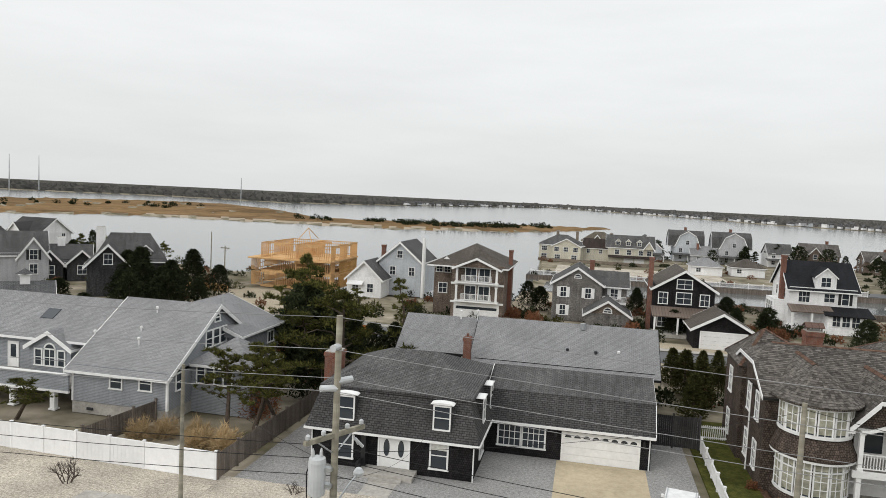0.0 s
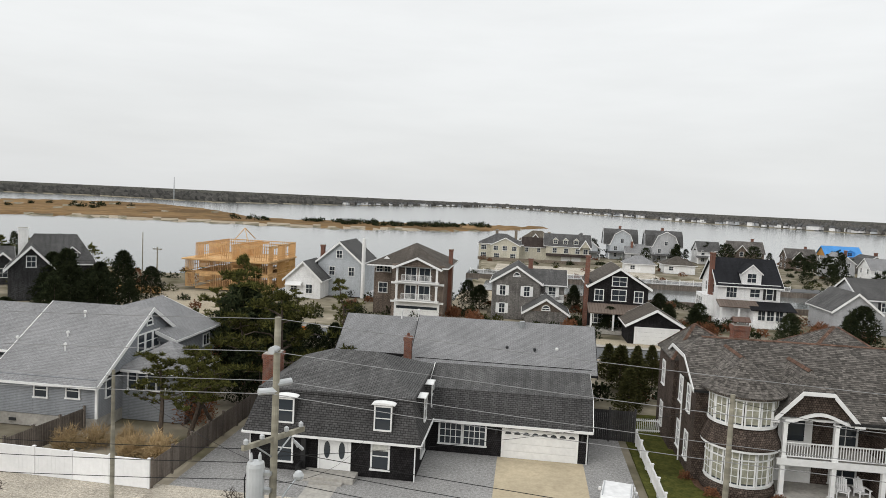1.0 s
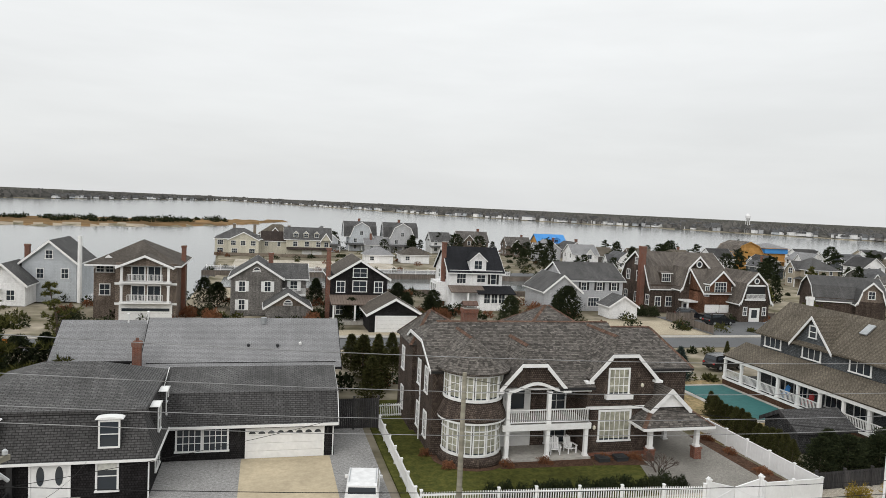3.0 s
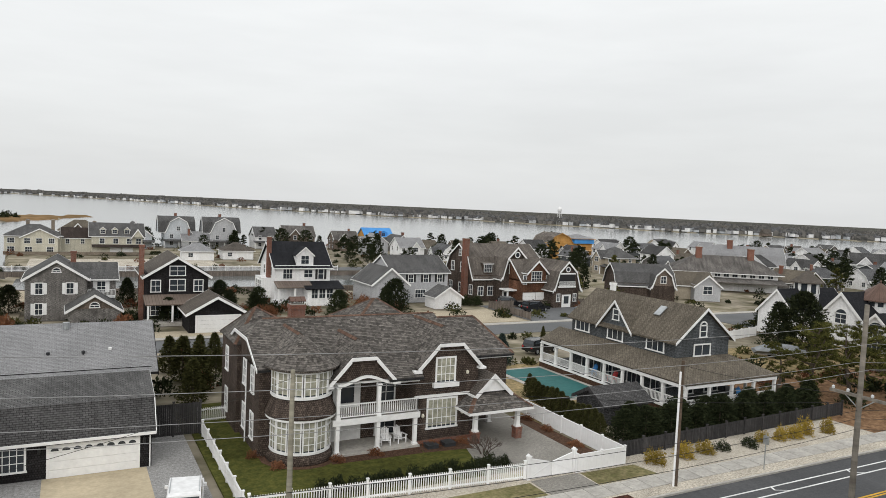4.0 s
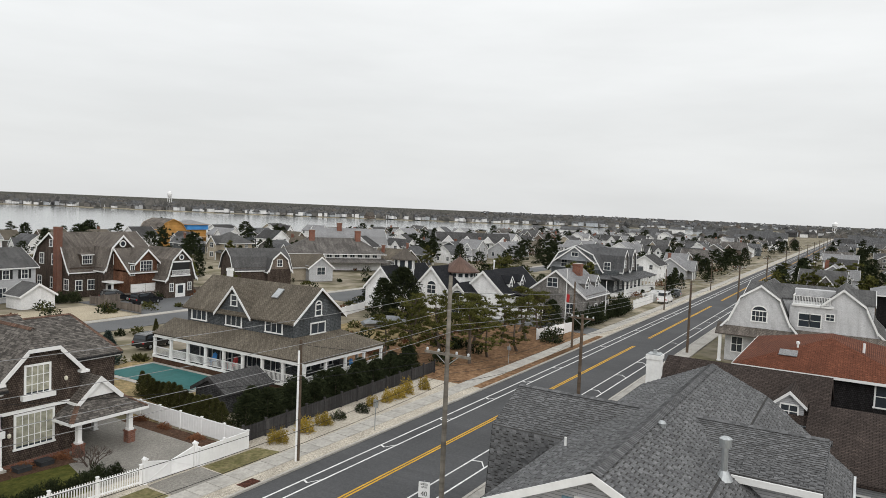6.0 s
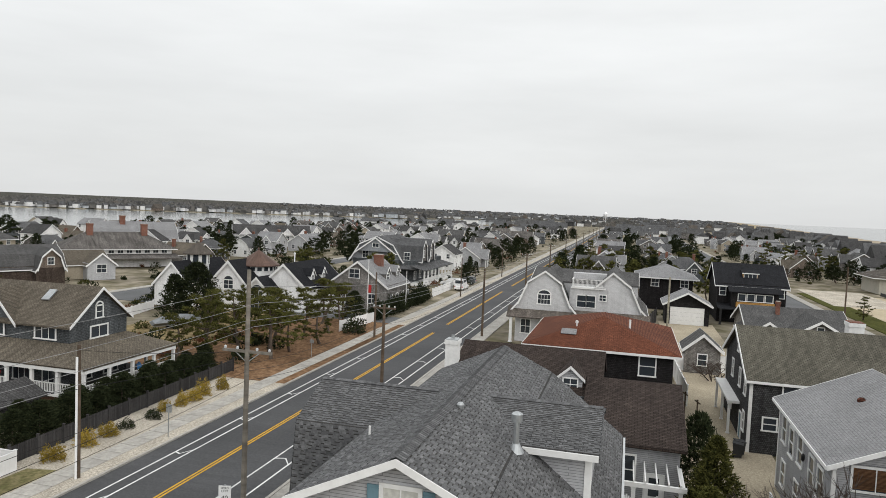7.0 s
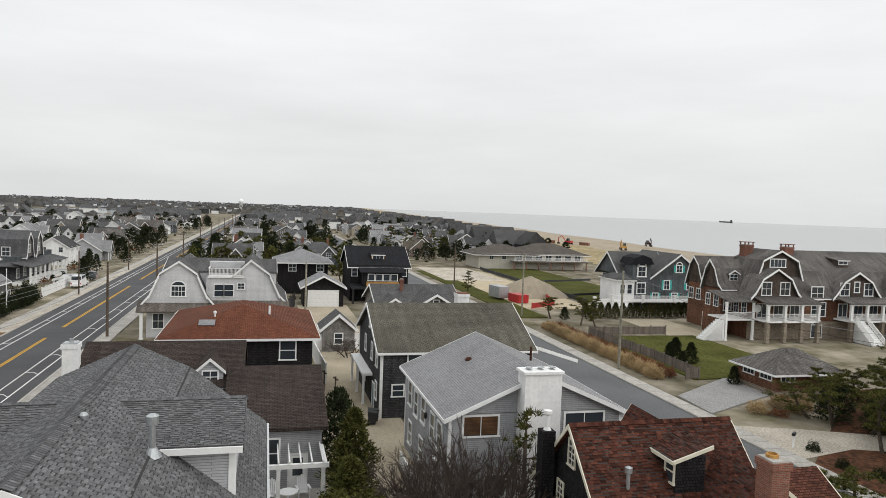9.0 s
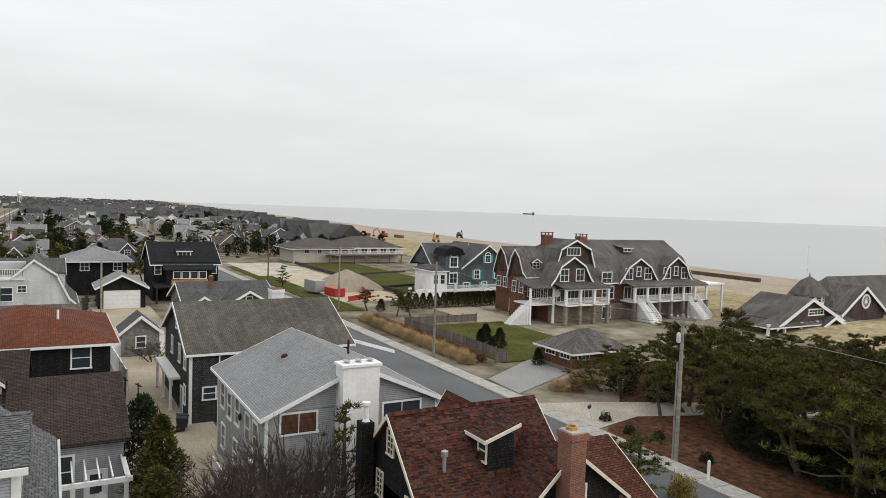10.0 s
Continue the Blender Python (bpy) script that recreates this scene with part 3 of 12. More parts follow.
def hip(h, x0, x1, y0, y1, ze, zr, mat, over=0.4, inset=None, trim=None, name="roof", label=""):
    """A hipped roof; inset: how far the ridge's ends stand in from the ends of the long side."""
    s = zr - ze
    ex0, ex1, ey0, ey1 = x0 - over, x1 + over, y0 - over, y1 + over
    half = min(ex1 - ex0, ey1 - ey0) / 2
    i = inset if inset is not None else half
    zl = ze - over * s / half
    if ex1 - ex0 >= ey1 - ey0:
        r = [(ex0 + i, (ey0 + ey1) / 2, zr), (ex1 - i, (ey0 + ey1) / 2, zr)]
    else:
        r = [((ex0 + ex1) / 2, ey0 + i, zr), ((ex0 + ex1) / 2, ey1 - i, zr)]
    c = [(ex0, ey0, zl), (ex1, ey0, zl), (ex1, ey1, zl), (ex0, ey1, zl)]
    d = [(x, y, zl - 0.14) for x, y, _ in c]
    fs = [(0, 1, 5, 4), (1, 2, 5), (2, 3, 4, 5), (3, 0, 4)] if ex1 - ex0 >= ey1 - ey0 else [(0, 1, 4), (1, 2, 5, 4), (2, 3, 5), (3, 0, 4, 5)]
    sh = Shape().add(c + r + d, fs + [(9, 8, 7, 6), (6, 7, 1, 0), (7, 8, 2, 1), (8, 9, 3, 2), (9, 6, 0, 3)])
    ob = part(name, sh, mat, h, label)
    t = Shape()
    t.box(ex0 - 0.04, ex1 + 0.04, ey0 - 0.05, ey0, zl - 0.2, zl - 0.01).box(ex0 - 0.04, ex1 + 0.04, ey1, ey1 + 0.05, zl - 0.2, zl - 0.01)
    t.box(ex0 - 0.05, ex0, ey0, ey1, zl - 0.2, zl - 0.01).box(ex1, ex1 + 0.05, ey0, ey1, zl - 0.2, zl - 0.01)
    part("eave_board", t, trim or WHITE, h)
    return ob


def lean(h, x0, x1, y0, y1, zs, mat, th=0.14, trim=None, label="", name="porch_roof"):
    """A sloping slab; zs: heights at (x0,y0), (x1,y0), (x1,y1), (x0,y1)."""
    ob = part(name, Shape().slab([(x0, y0, zs[0]), (x1, y0, zs[1]), (x1, y1, zs[2]), (x0, y1, zs[3])], th), mat, h, label)
    return ob


def chimney(h, x, y, z0, z1, sx=0.9, sy=0.7, mat=None, pots=1, cap=None):
    s = Shape().box(x - sx / 2, x + sx / 2, y - sy / 2, y + sy / 2, z0, z1 - 0.3)
    s.box(x - sx / 2 - 0.06, x + sx / 2 + 0.06, y - sy / 2 - 0.06, y + sy / 2 + 0.06, z1 - 0.3, z1)
    ob = part("chimney", s, mat or BRICK, h)
    part("chimney_cap", Shape().box(x - sx / 2 + 0.02, x + sx / 2 - 0.02, y - sy / 2 + 0.02, y + sy / 2 - 0.02, z1, z1 + 0.07), cap or CONCRETE, ob)
    for i in range(pots):
        px = x + (i - (pots - 1) / 2) * 0.4
        part("flue", Shape().lathe(px, y, [(0.13, z1 + 0.07), (0.12, z1 + 0.32), (0.09, z1 + 0.32), (0.09, z1 + 0.1)], 10), cap or CONCRETE, ob)
    return ob


def posts(h, pts, z0, z1, s=0.2, mat=None, base=None, name="porch_post"):
    def make():
        q = Shape().box(-s / 2, s / 2, -s / 2, s / 2, 0, z1 - z0)
        q.box(-s * 0.7, s * 0.7, -s * 0.7, s * 0.7, 0, 0.14).box(-s * 0.7, s * 0.7, -s * 0.7, s * 0.7, z1 - z0 - 0.12, z1 - z0)
        return meshed(name, q, mat or WHITE)

    me = kept((name, s, round(z1 - z0, 3), (mat or WHITE).name), make)
    return [share(name, me, h, pose(x, y, z0)) for x, y in pts]


def railing(h, p, q, z, ht=0.95, mat=None, gap=0.16, name="railing", bar=0.022):
    """A rail with balusters between two points of the plan; z may be a pair for a sloping one."""
    za, zb = z if isinstance(z, tuple) else (z, z)
    p, q = Vector((*p, za)), Vector((*q, zb))
    s = Shape()
    d = (q - p)
    n = max(2, int(d.length / gap))
    side = Vector((-d.y, d.x, 0)).normalized()
    for k, w in ((ht, 0.05), (0.1, 0.035)):
        a, b = p + Vector((0, 0, k)), q + Vector((0, 0, k))
        s.add([a - side * w, a + side * w, a + side * w + Vector((0, 0, 0.06)), a - side * w + Vector((0, 0, 0.06)),
               b - side * w, b + side * w, b + side * w + Vector((0, 0, 0.06)), b - side * w + Vector((0, 0, 0.06))],
              [(0, 1, 2, 3), (7, 6, 5, 4), (0, 4, 5, 1), (1, 5, 6, 2), (2, 6, 7, 3), (3, 7, 4, 0)])
    for i in range(n + 1):
        c = p + d * (i / n)
        s.box(c.x - bar, c.x + bar, c.y - bar, c.y + bar, c.z + 0.12, c.z + ht)
    return part(name, s, mat or WHITE, h)


def patch(name, pts, z, mat, label, category, depth=0.25, kind="structure"):
    if sum(a[0] * b[1] - b[0] * a[1] for a, b in zip(pts, pts[1:] + pts[:1])) < 0:
        pts = pts[::-1]
    return solid(name, Shape().slab([(x, y, z) for x, y in pts], depth), mat, label, category, kind=kind)


def rect(x0, x1, y0, y1):
    return [(x0, y0), (x1, y0), (x1, y1), (x0, y1)]


# ---- land and water ----
AZ = [-180, -75, -60, -44, -33, -29, -24.7, -20, -15, -11, -4.5, -3.5, 4, 12, 18, 24, 30, 38, 46, 54, 62, 72, 84, 92, 180]
NEAR = [215, 215, 215, 205, 175, 160, 158, 130, 128, 128, 128, 250, 255, 265, 275, 285, 300, 320, 350, 390, 440, 600, 1000, 1400, 1400]
FAR = [1100, 1100, 1100, 1120, 1080, 1010, 950, 1040, 1180, 1360, 1900, 2100, 1560, 1150, 1060, 980, 960, 890, 860, 880, 920, 1000, 1400, 1400, 1400]
MAZ = [-90, -60, -44, -38, -33, -29, -24.7, -22.1, -20, -15.6, -11, -6, -2, 0.8, 2.0]
MLO = [410, 410, 412, 425, 415, 398, 388, 384, 378, 374, 388, 402, 450, 515, 535]
MHI = [694, 694, 694, 750, 775, 752, 600, 478, 477, 484, 491, 513, 532, 556, 536]


def land(x, y):
    """Metres inside the land (minus: out in the water), and the kind of ground there."""
    a, r = np.degrees(np.arctan2(x, y)), np.hypot(x, y)
    wob = 6 * np.sin(a * 2.1) + 4 * np.sin(a * 5.3 + 1)
    near, far = np.interp(a, AZ, NEAR) + wob * (np.interp(a, AZ, NEAR) > 300) * 1.5, np.interp(a, AZ, FAR) + 2.5 * wob
    lo, hi = np.interp(a, MAZ, MLO) + wob, np.interp(a, MAZ, MHI) + 1.5 * wob
    town = near - r
    canal = -np.minimum(np.minimum(x + 9, 96 - x), np.minimum(y - 137, 166 - y))
    town = np.minimum(town, canal)
    marsh = np.where((a > -90) & (a < 2.2), np.minimum(r - lo, hi - r), -50)
    gut = np.abs(r - lo - (hi - lo) * (0.55 + 0.25 * np.sin(a * 0.9))) - 7
    marsh = np.minimum(marsh, np.where(a < -24, gut, 50))
    over = r - far
    ocean = y + 196 + 0.1 * x + 3 * np.sin(x * 0.03)
    inside = np.maximum(np.maximum(town, marsh), over)
    inside = np.minimum(inside, np.where((a > 75) | (a < -100), ocean, 1e9))
    kind = np.where(over > 0, 3, np.where(marsh > -3, 2, 0))
    kind = np.where((marsh > -2) & (r - lo < 7) & (a > -36) & (a < -9), 1, kind)
    kind = np.where((ocean < 75) & (a > 60), 1, kind)
    kind = np.where((ocean < 110) & (ocean >= 75) & (a > 60), 4, kind)
    return inside, kind, ocean


n_az, n_r = 600, 230
azs = np.radians(np.arange(n_az) * 360 / n_az)
rs = 4.0 * (4980 / 4.0) ** (np.arange(n_r) / (n_r - 1))
gx, gy = np.outer(rs, np.sin(azs)), np.outer(rs, np.cos(azs))
inside, kind, ocean = land(gx, gy)
gz = np.clip(inside * 0.12 - 1.0, -3.0, -0.06)
beach = np.clip(ocean, 0, 60)
dune = np.where((kind == 1) | (kind == 4), np.clip(ocean * 0.03 - 1.05, -3, 1.6) + 0.5 * np.sin(gx * 0.11) * np.sin(gy * 0.17) * (ocean > 45) * (ocean < 110), gz)
ramp = np.clip((110 - ocean) / 22, 0, 1)
gz = np.where((ocean < 110) & ((kind == 1) | (kind == 4)), gz * (1 - ramp) + dune * ramp, gz)
gz = np.where((kind == 3) & (inside > 60), 0.5, gz)
verts = np.concatenate([np.stack([gx, gy, gz], -1).reshape(-1, 3), [(0, 0, -0.06)]])
ii, jj = np.meshgrid(np.arange(n_r - 1), np.arange(n_az), indexing="ij")
kk = (jj + 1) % n_az
quads = np.stack([ii * n_az + jj, ii * n_az + kk, (ii + 1) * n_az + kk, (ii + 1) * n_az + jj], -1).reshape(-1, 4)[:, ::-1]
me = bpy.data.meshes.new("ground")
me.from_pydata(verts.tolist(), [], quads.tolist() + [(len(verts) - 1, (j + 1) % n_az, j) for j in range(n_az)])
for m_ in (SOIL, SAND, MARSH, WOODSOIL, DUNE):
    me.materials.append(m_)
uv = me.uv_layers.new(name="uv").data
li = np.empty(len(me.loops), int)
me.loops.foreach_get("vertex_index", li)
uv.foreach_set("uv", verts[li][:, :2].ravel())
me.polygons.foreach_set("material_index", np.concatenate([kind[:-1].reshape(-1), np.zeros(n_az, int)]).astype(int))
me.update()
tagged(new("ground", me), "sandy shore town ground with marsh, beach and far woods", "ground", kind="structure")
s = Shape()
s.add([(4990 * math.sin(a), 4990 * math.cos(a), -1.0) for a in np.radians(np.arange(0, 360, 3))], [tuple(range(119, -1, -1))])
solid("water", s, WATER, "calm grey tidal water of bay, canal and ocean", "water", kind="structure")

# canal bulkheads and their stones
for nm, (bx0, bx1, by0, by1) in {"bulkhead_near": (-9, 96, 136.6, 137.0), "bulkhead_far": (-14, 96, 165.8, 166.3), "bulkhead_end": (95.6, 96, 137.0, 165.8)}.items():
    solid(nm, Shape().box(bx0, bx1, by0, by1, -1.6, 0.15), FENCEW, "weathered timber bulkhead along the canal", "bulkhead", kind="structure")

# ---- road along x, its lines, kerbs, walks and verges ----
RX0, RX1 = -420.0, 1500.0
patch("road", rect(RX0, RX1, 19.7, 30.7), 0.02, ASPHALT, "two-lane asphalt road with bike lanes", "road")
patch("road_2", rect(-200, 700, -37.1, -29.6), 0.02, ASPHALT2, "grey side road towards the beach", "road")
patch("road_3", rect(-300, 240, 81.5, 87.8), 0.02, ASPHALT2, "narrow back street of grey asphalt", "road")
patch("road_4", rect(98, 103.5, 30.7, 81.5), 0.02, ASPHALT2, "cross street of grey asphalt", "road")
patch("kerb", rect(RX0, RX1, 30.7, 30.9), 0.14, CONCRETE, "pale concrete kerb", "kerb")
patch("kerb_2", rect(RX0, RX1, 19.5, 19.7), 0.14, CONCRETE, "pale concrete kerb", "kerb")
patch("kerb_3", rect(-200, 700, -37.3, -37.1), 0.14, CONCRETE, "pale concrete kerb", "kerb")
patch("pavement_verge", rect(RX0, RX1, 30.9, 32.0), 0.10, SHELL, "pale shell and sand verge beside the kerb", "verge")
WALK = patch("pavement", rect(RX0, RX1, 32.0, 33.5), 0.10, CONCRETE, "concrete pavement slabs", "pavement")
patch("pavement_bed", rect(RX0, 60.0, 33.5, 37.7), 0.09, SHELL, "pale shell bed along the fence", "verge")
patch("pavement_2", rect(RX0, RX1, 17.9, 19.5), 0.10, CONCRETE, "concrete pavement slabs", "pavement")
WALK_3 = patch("pavement_3", rect(-200, 700, -38.9, -37.3), 0.10, CONCRETE, "concrete pavement slabs", "pavement")
patch("pavement_4", rect(40, 240, 87.8, 89.3), 0.10, CONCRETE, "pale concrete walk along the back street", "pavement")
lines = {"lane_line": (29.15, 29.28, LINE_W), "lane_line_2": (28.22, 28.35, LINE_W), "lane_line_3": (22.35, 22.48, LINE_W), "lane_line_4": (20.95, 21.08, LINE_W)}
for nm, (a, b, m_) in lines.items():
    patch(nm, rect(RX0, RX1, a, b), 0.028, m_, "white painted lane line", "road marking", 0.006)
for nm, a in (("centre_line", 25.48), ("centre_line_2", 25.72)):
    for k, (x0, x1) in enumerate(((RX0, 93.5), (101, 148), (160, RX1))):
        patch(nm, rect(x0, x1, a - 0.07, a + 0.07), 0.028, LINE_Y, "yellow painted centre line", "road marking", 0.006)
x = -24.0
while x < 180:
    for side in (0, 1):
        y0, y1 = (28.35, 29.15) if side == 0 else (21.08, 22.35)
        d = -1 if side == 0 else 1
        ym = (y0 + y1) / 2
        s = Shape()
        s.slab([(x, y0, 0.028), (x + 0.16, y0, 0.028), (x + 0.16 + d * 0.9, ym, 0.028), (x + d * 0.9, ym, 0.028)], 0.006)
        s.slab([(x + d * 0.9, ym, 0.028), (x + d * 0.9 + 0.16, ym, 0.028), (x + 0.16 + d * 0.7, y1, 0.028), (x + d * 0.7, y1, 0.028)], 0.006)
        solid("chevron_marking", s, LINE_W, "white bent buffer marking on the asphalt", "road marking", group="buffer markings", kind="structure")
    x += 8.2

# yards
patch("gravel_yard", rect(-20.0, 7.6, 34.2, 60), 0.06, GRAVEL, "grey gravel yard round the black house", "yard")
patch("concrete_drive", rect(-1.2, 4.6, 33.5, 47.1), 0.075, PAD, "sandy concrete drive before the garage", "drive")
patch("front_walk", rect(-12.2, -10.4, 33.5, 40.4), 0.075, CONCRETE, "concrete walk to the front door", "path")
patch("lawn_front", rect(8.2, 27.5, 36.6, 46.5), 0.07, LAWN, "short winter lawn before the shingled mansion", "lawn")
patch("lawn_side", rect(8.2, 12.0, 46.5, 60), 0.07, LAWN, "strip of lawn beside the mansion", "lawn")
patch("mansion_drive", [(23.5, 35.2), (30.5, 35.2), (32.9, 38.5), (33.2, 55), (26.2, 55), (26.0, 44.0)], 0.085, PAVER, "grey exposed stone drive under the carport", "drive")
patch("drive_apron", rect(26.4, 30.2, 33.5, 35.8), 0.112, PAVER, "grey stone apron before the gate", "drive")
patch("verge_grass_2", [(30.3, 33.7), (35.4, 33.7), (35.0, 35.6), (30.4, 35.7)], 0.105, VERGE, "patchy winter grass in the fence corner", "verge")
patch("verge_grass_3", [(60, 30.95), (97, 30.95), (97, 31.9), (60, 31.95)], 0.105, LITTER, "strip of dry grass and needle litter beside the kerb", "verge")
patch("mulch_bed", [(15.6, 43.2), (22.3, 43.0), (22.6, 44.2), (16.2, 44.3)], 0.085, MULCH, "dark bark mulch before the porch", "bed")
patch("mulch_bed_2", [(14.15 + 2.75 * math.cos(radians(k * 24)), 45.7 + 2.75 * math.sin(radians(k * 24))) for k in range(15)], 0.082, MULCH, "ring of dark mulch round the turret", "bed")
patch("mulch_bed_3", [(22.4, 43.0), (26.2, 42.6), (26.4, 44.8), (22.6, 44.8)], 0.088, MULCH, "dark mulch below the bay window", "bed")
patch("mulch_bed_4", [(31.4, 37.2), (34.2, 36.6), (34.2, 48), (32.9, 48), (32.8, 39.5)], 0.095, MULCH, "strip of mulch along the drive", "bed")
patch("verge_grass", rect(8.5, 26.2, 33.6, 35.6), 0.10, VERGE, "patchy winter grass beside the walk", "verge")
patch("pool_lawn", rect(34.2, 49, 46, 64.5), 0.07, DRYGRASS, "dry grass round the pool", "lawn")
patch("litter_lot", rect(60.0, 97.5, 33.6, 50), 0.06, LITTER, "pine needle litter under the trees", "ground cover")
patch("boat_lot", rect(62.0, 97.5, 50, 64), 0.05, DRYGRASS, "bare dry grass lot", "ground cover")
patch("pebble_lot", rect(50, 64, 90, 102), 0.05, GRAVEL_Y, "pale pebble parking lot", "drive")
patch("pebble_drive", rect(7.5, 24, 88, 93.5), 0.05, GRAVEL_Y, "pale pebble drive before the black garage", "drive")
patch("villa_drive", rect(65, 86, 89.3, 106), 0.06, ASPHALT2, "grey paved court before the brick houses", "drive")
patch("court_gravel", rect(40, 72, -11.2, -3.5), 0.06, GRAVEL_Y, "yellow pebble court between the houses", "drive")
patch("court_gravel_2", rect(70, 122, -14, -5.5), 0.05, GRAVEL_Y, "yellow pebble back lane", "drive")
patch("beach_lawn", rect(66, 91, -62, -45.5), 0.07, LAWN, "green lawn before the beach mansion", "lawn")
patch("beach_drive", rect(90, 124, -66, -58), 0.06, GRAVEL_Y, "pale gravel drive of the beach mansion", "drive")
patch("pebble_pad", [(54.0, -39.2), (60.0, -39.6), (66.4, -49.6), (59.4, -50.0)], 0.07, GRAVEL, "pebble parking pad edged with stone", "drive")
patch("crab_drive", [(42.5, -38.9), (50.5, -38.9), (48.8, -44), (45.5, -52), (41, -60), (34, -90), (30, -90), (36.5, -60), (41.5, -51), (43.8, -44.5)], 0.065, SHELL, "pale shell drive winding between pines", "drive")
patch("pine_litter", [(10, -38.9), (41.5, -38.9), (60, -60), (60, -108), (-10, -112), (-10, -60)], 0.045, STRAW, "brown needle litter below the pines", "ground cover")
patch("site_lawn", rect(128, 205, -80, -62), 0.06, LAWN, "green lawn beside the building site", "lawn")
patch("site_sand", rect(118, 190, -60, -46), 0.05, PAD, "bare sand of the building site", "ground cover")
patch("site_lawn_2", rect(108, 190, -46, -41), 0.06, LAWN, "strip of grass along the side road", "lawn")
patch("white_court", rect(165, 200, -58, -43), 0.07, SHELL, "white shell court", "drive")
patch("canal_street", rect(-14, 120, 169, 176), 0.04, ASPHALT2, "street beyond the canal", "road")
patch("cream_court", rect(-8, 34, 177, 198), 0.05, SHELL, "pale shell court before the cream house", "drive")
patch("bay_yard", rect(-12, -5.6, 92, 136), 0.05, GRAVEL_Y, "pale pebble path to the canal", "path")
patch("bay_yard_2", rect(3, 9, 90, 100), 0.05, GRAVEL_Y, "pale pebble yard beside the grey house", "drive")
patch("back_walk", rect(-30, 40, 88.0, 89.4), 0.10, CONCRETE, "pale concrete walk along the back street", "pavement")
patch("lot_fill", rect(-70, -40, 92, 112), 0.04, GRAVEL_Y, "pale sandy building lot", "ground cover")
patch("front_verge_west", rect(-60, -20.5, 30.9, 36.2), 0.105, SHELL, "pale shell strip before the white fence", "verge")


# ---- houses on the bay side of the road ----
def settle(h, x, y):
    """Moves a thing built in world places to its base at x, y."""
    back = Matrix.Translation((-x, -y, 0))
    for c in h.children:
        c.matrix_basis = back @ c.matrix_basis
    h.matrix_basis = Matrix.Translation((x, y, 0))
    return h


def dorm(h, face, plane, u, z, w, ht, wall, roof_mat, depth, rise=0.5, cols=2, rows=2, over=0.2, ww=None, arch=0.0, shed=0.0, trim=None):
    s = Shape().box(-w / 2, w / 2, 0, depth, -0.6, ht)
    d = share("dormer", meshed("dormer", s, wall), h, placed(face, plane, u, z))
    t = trim or WHITE
    if shed:
        r = Shape().slab([(-w / 2 - over, -over, ht + 0.02), (w / 2 + over, -over, ht + 0.02), (w / 2 + over, depth, ht + shed), (-w / 2 - over, depth, ht + shed)], 0.12)
        part("roof", r, roof_mat, d)
        part("eave_board", Shape().box(-w / 2 - over, w / 2 + over, -over - 0.05, -over, ht - 0.14, ht), t, d)
    elif rise:
        r = Shape()
        k = rise / (w / 2)
        r.prism([(-w / 2 - over, ht - k * over), (0, ht + rise), (0, ht + rise - 0.14), (-w / 2 - over, ht - k * over - 0.12)], "y", -over, depth)
        r.prism([(w / 2 + over, ht - k * over), (0, ht + rise), (0, ht + rise - 0.14), (w / 2 + over, ht - k * over - 0.12)], "y", -over, depth)
        part("roof", r, roof_mat, d)
        part("gable_wall", Shape().prism([(-w / 2, ht - 0.02), (w / 2, ht - 0.02), (0, ht + rise - 0.13)], "y", 0.001, 0.1), wall, d)
        b = Shape()
        for sx in (-1, 1):
            b.prism([(sx * (w / 2 + over), ht - k * over + 0.01), (0, ht + rise + 0.01), (0, ht + rise - 0.2), (sx * (w / 2 + over), ht - k * over - 0.19)], "y", -over - 0.05, -over)
        part("rake_board", b, t, d)
    ww = ww or w - 0.4
    fr = Shape()
    hh = ht - 0.35
    tr = 0.09
    z0 = 0.15
    fr.box(-ww / 2 - tr, -ww / 2, -0.07, 0, z0 - tr, z0 + hh + tr).box(ww / 2, ww / 2 + tr, -0.07, 0, z0 - tr, z0 + hh + tr)
    fr.box(-ww / 2, ww / 2, -0.07, 0, z0 + hh, z0 + hh + tr).box(-ww / 2 - tr, ww / 2 + tr, -0.1, 0, z0 - tr, z0)
    for i in range(1, cols):
        xx = -ww / 2 + ww * i / cols
        fr.box(xx - 0.022, xx + 0.022, -0.05, -0.02, z0, z0 + hh)
    for j in range(1, rows):
        zz = z0 + hh * j / rows
        fr.box(-ww / 2, ww / 2, -0.052, -0.018, zz - 0.025, zz + 0.025)
    part("window", fr, t, d)
    part("pane", Shape().box(-ww / 2, ww / 2, -0.02, -0.004, z0, z0 + hh), GLASS, d)
    return d


def vent_pipe(h, x, y, z0, z1, r=0.05, mat=None, cap=False):
    prof = [(r, z0), (r, z1)] + ([(r * 1.9, z1), (r * 1.9, z1 + r * 2.5), (r * 0.5, z1 + r * 3.2)] if cap else [])
    return part("vent_pipe", Shape().lathe(x, y, prof, 12), mat or STEEL, h, smooth=False)


def corner_boards(h, x0, x1, y0, y1, z0, z1, mat=None, w=0.14):
    for cx, cy in ((x0, y0), (x1, y0), (x1, y1), (x0, y1)):
        s = Shape().box(cx - (w if cx == x1 else 0.025), cx + (w if cx == x0 else 0.025), cy - (w if cy == y1 else 0.025), cy + (w if cy == y0 else 0.025), z0, z1)
        part("corner_board", s, mat or WHITE, h)


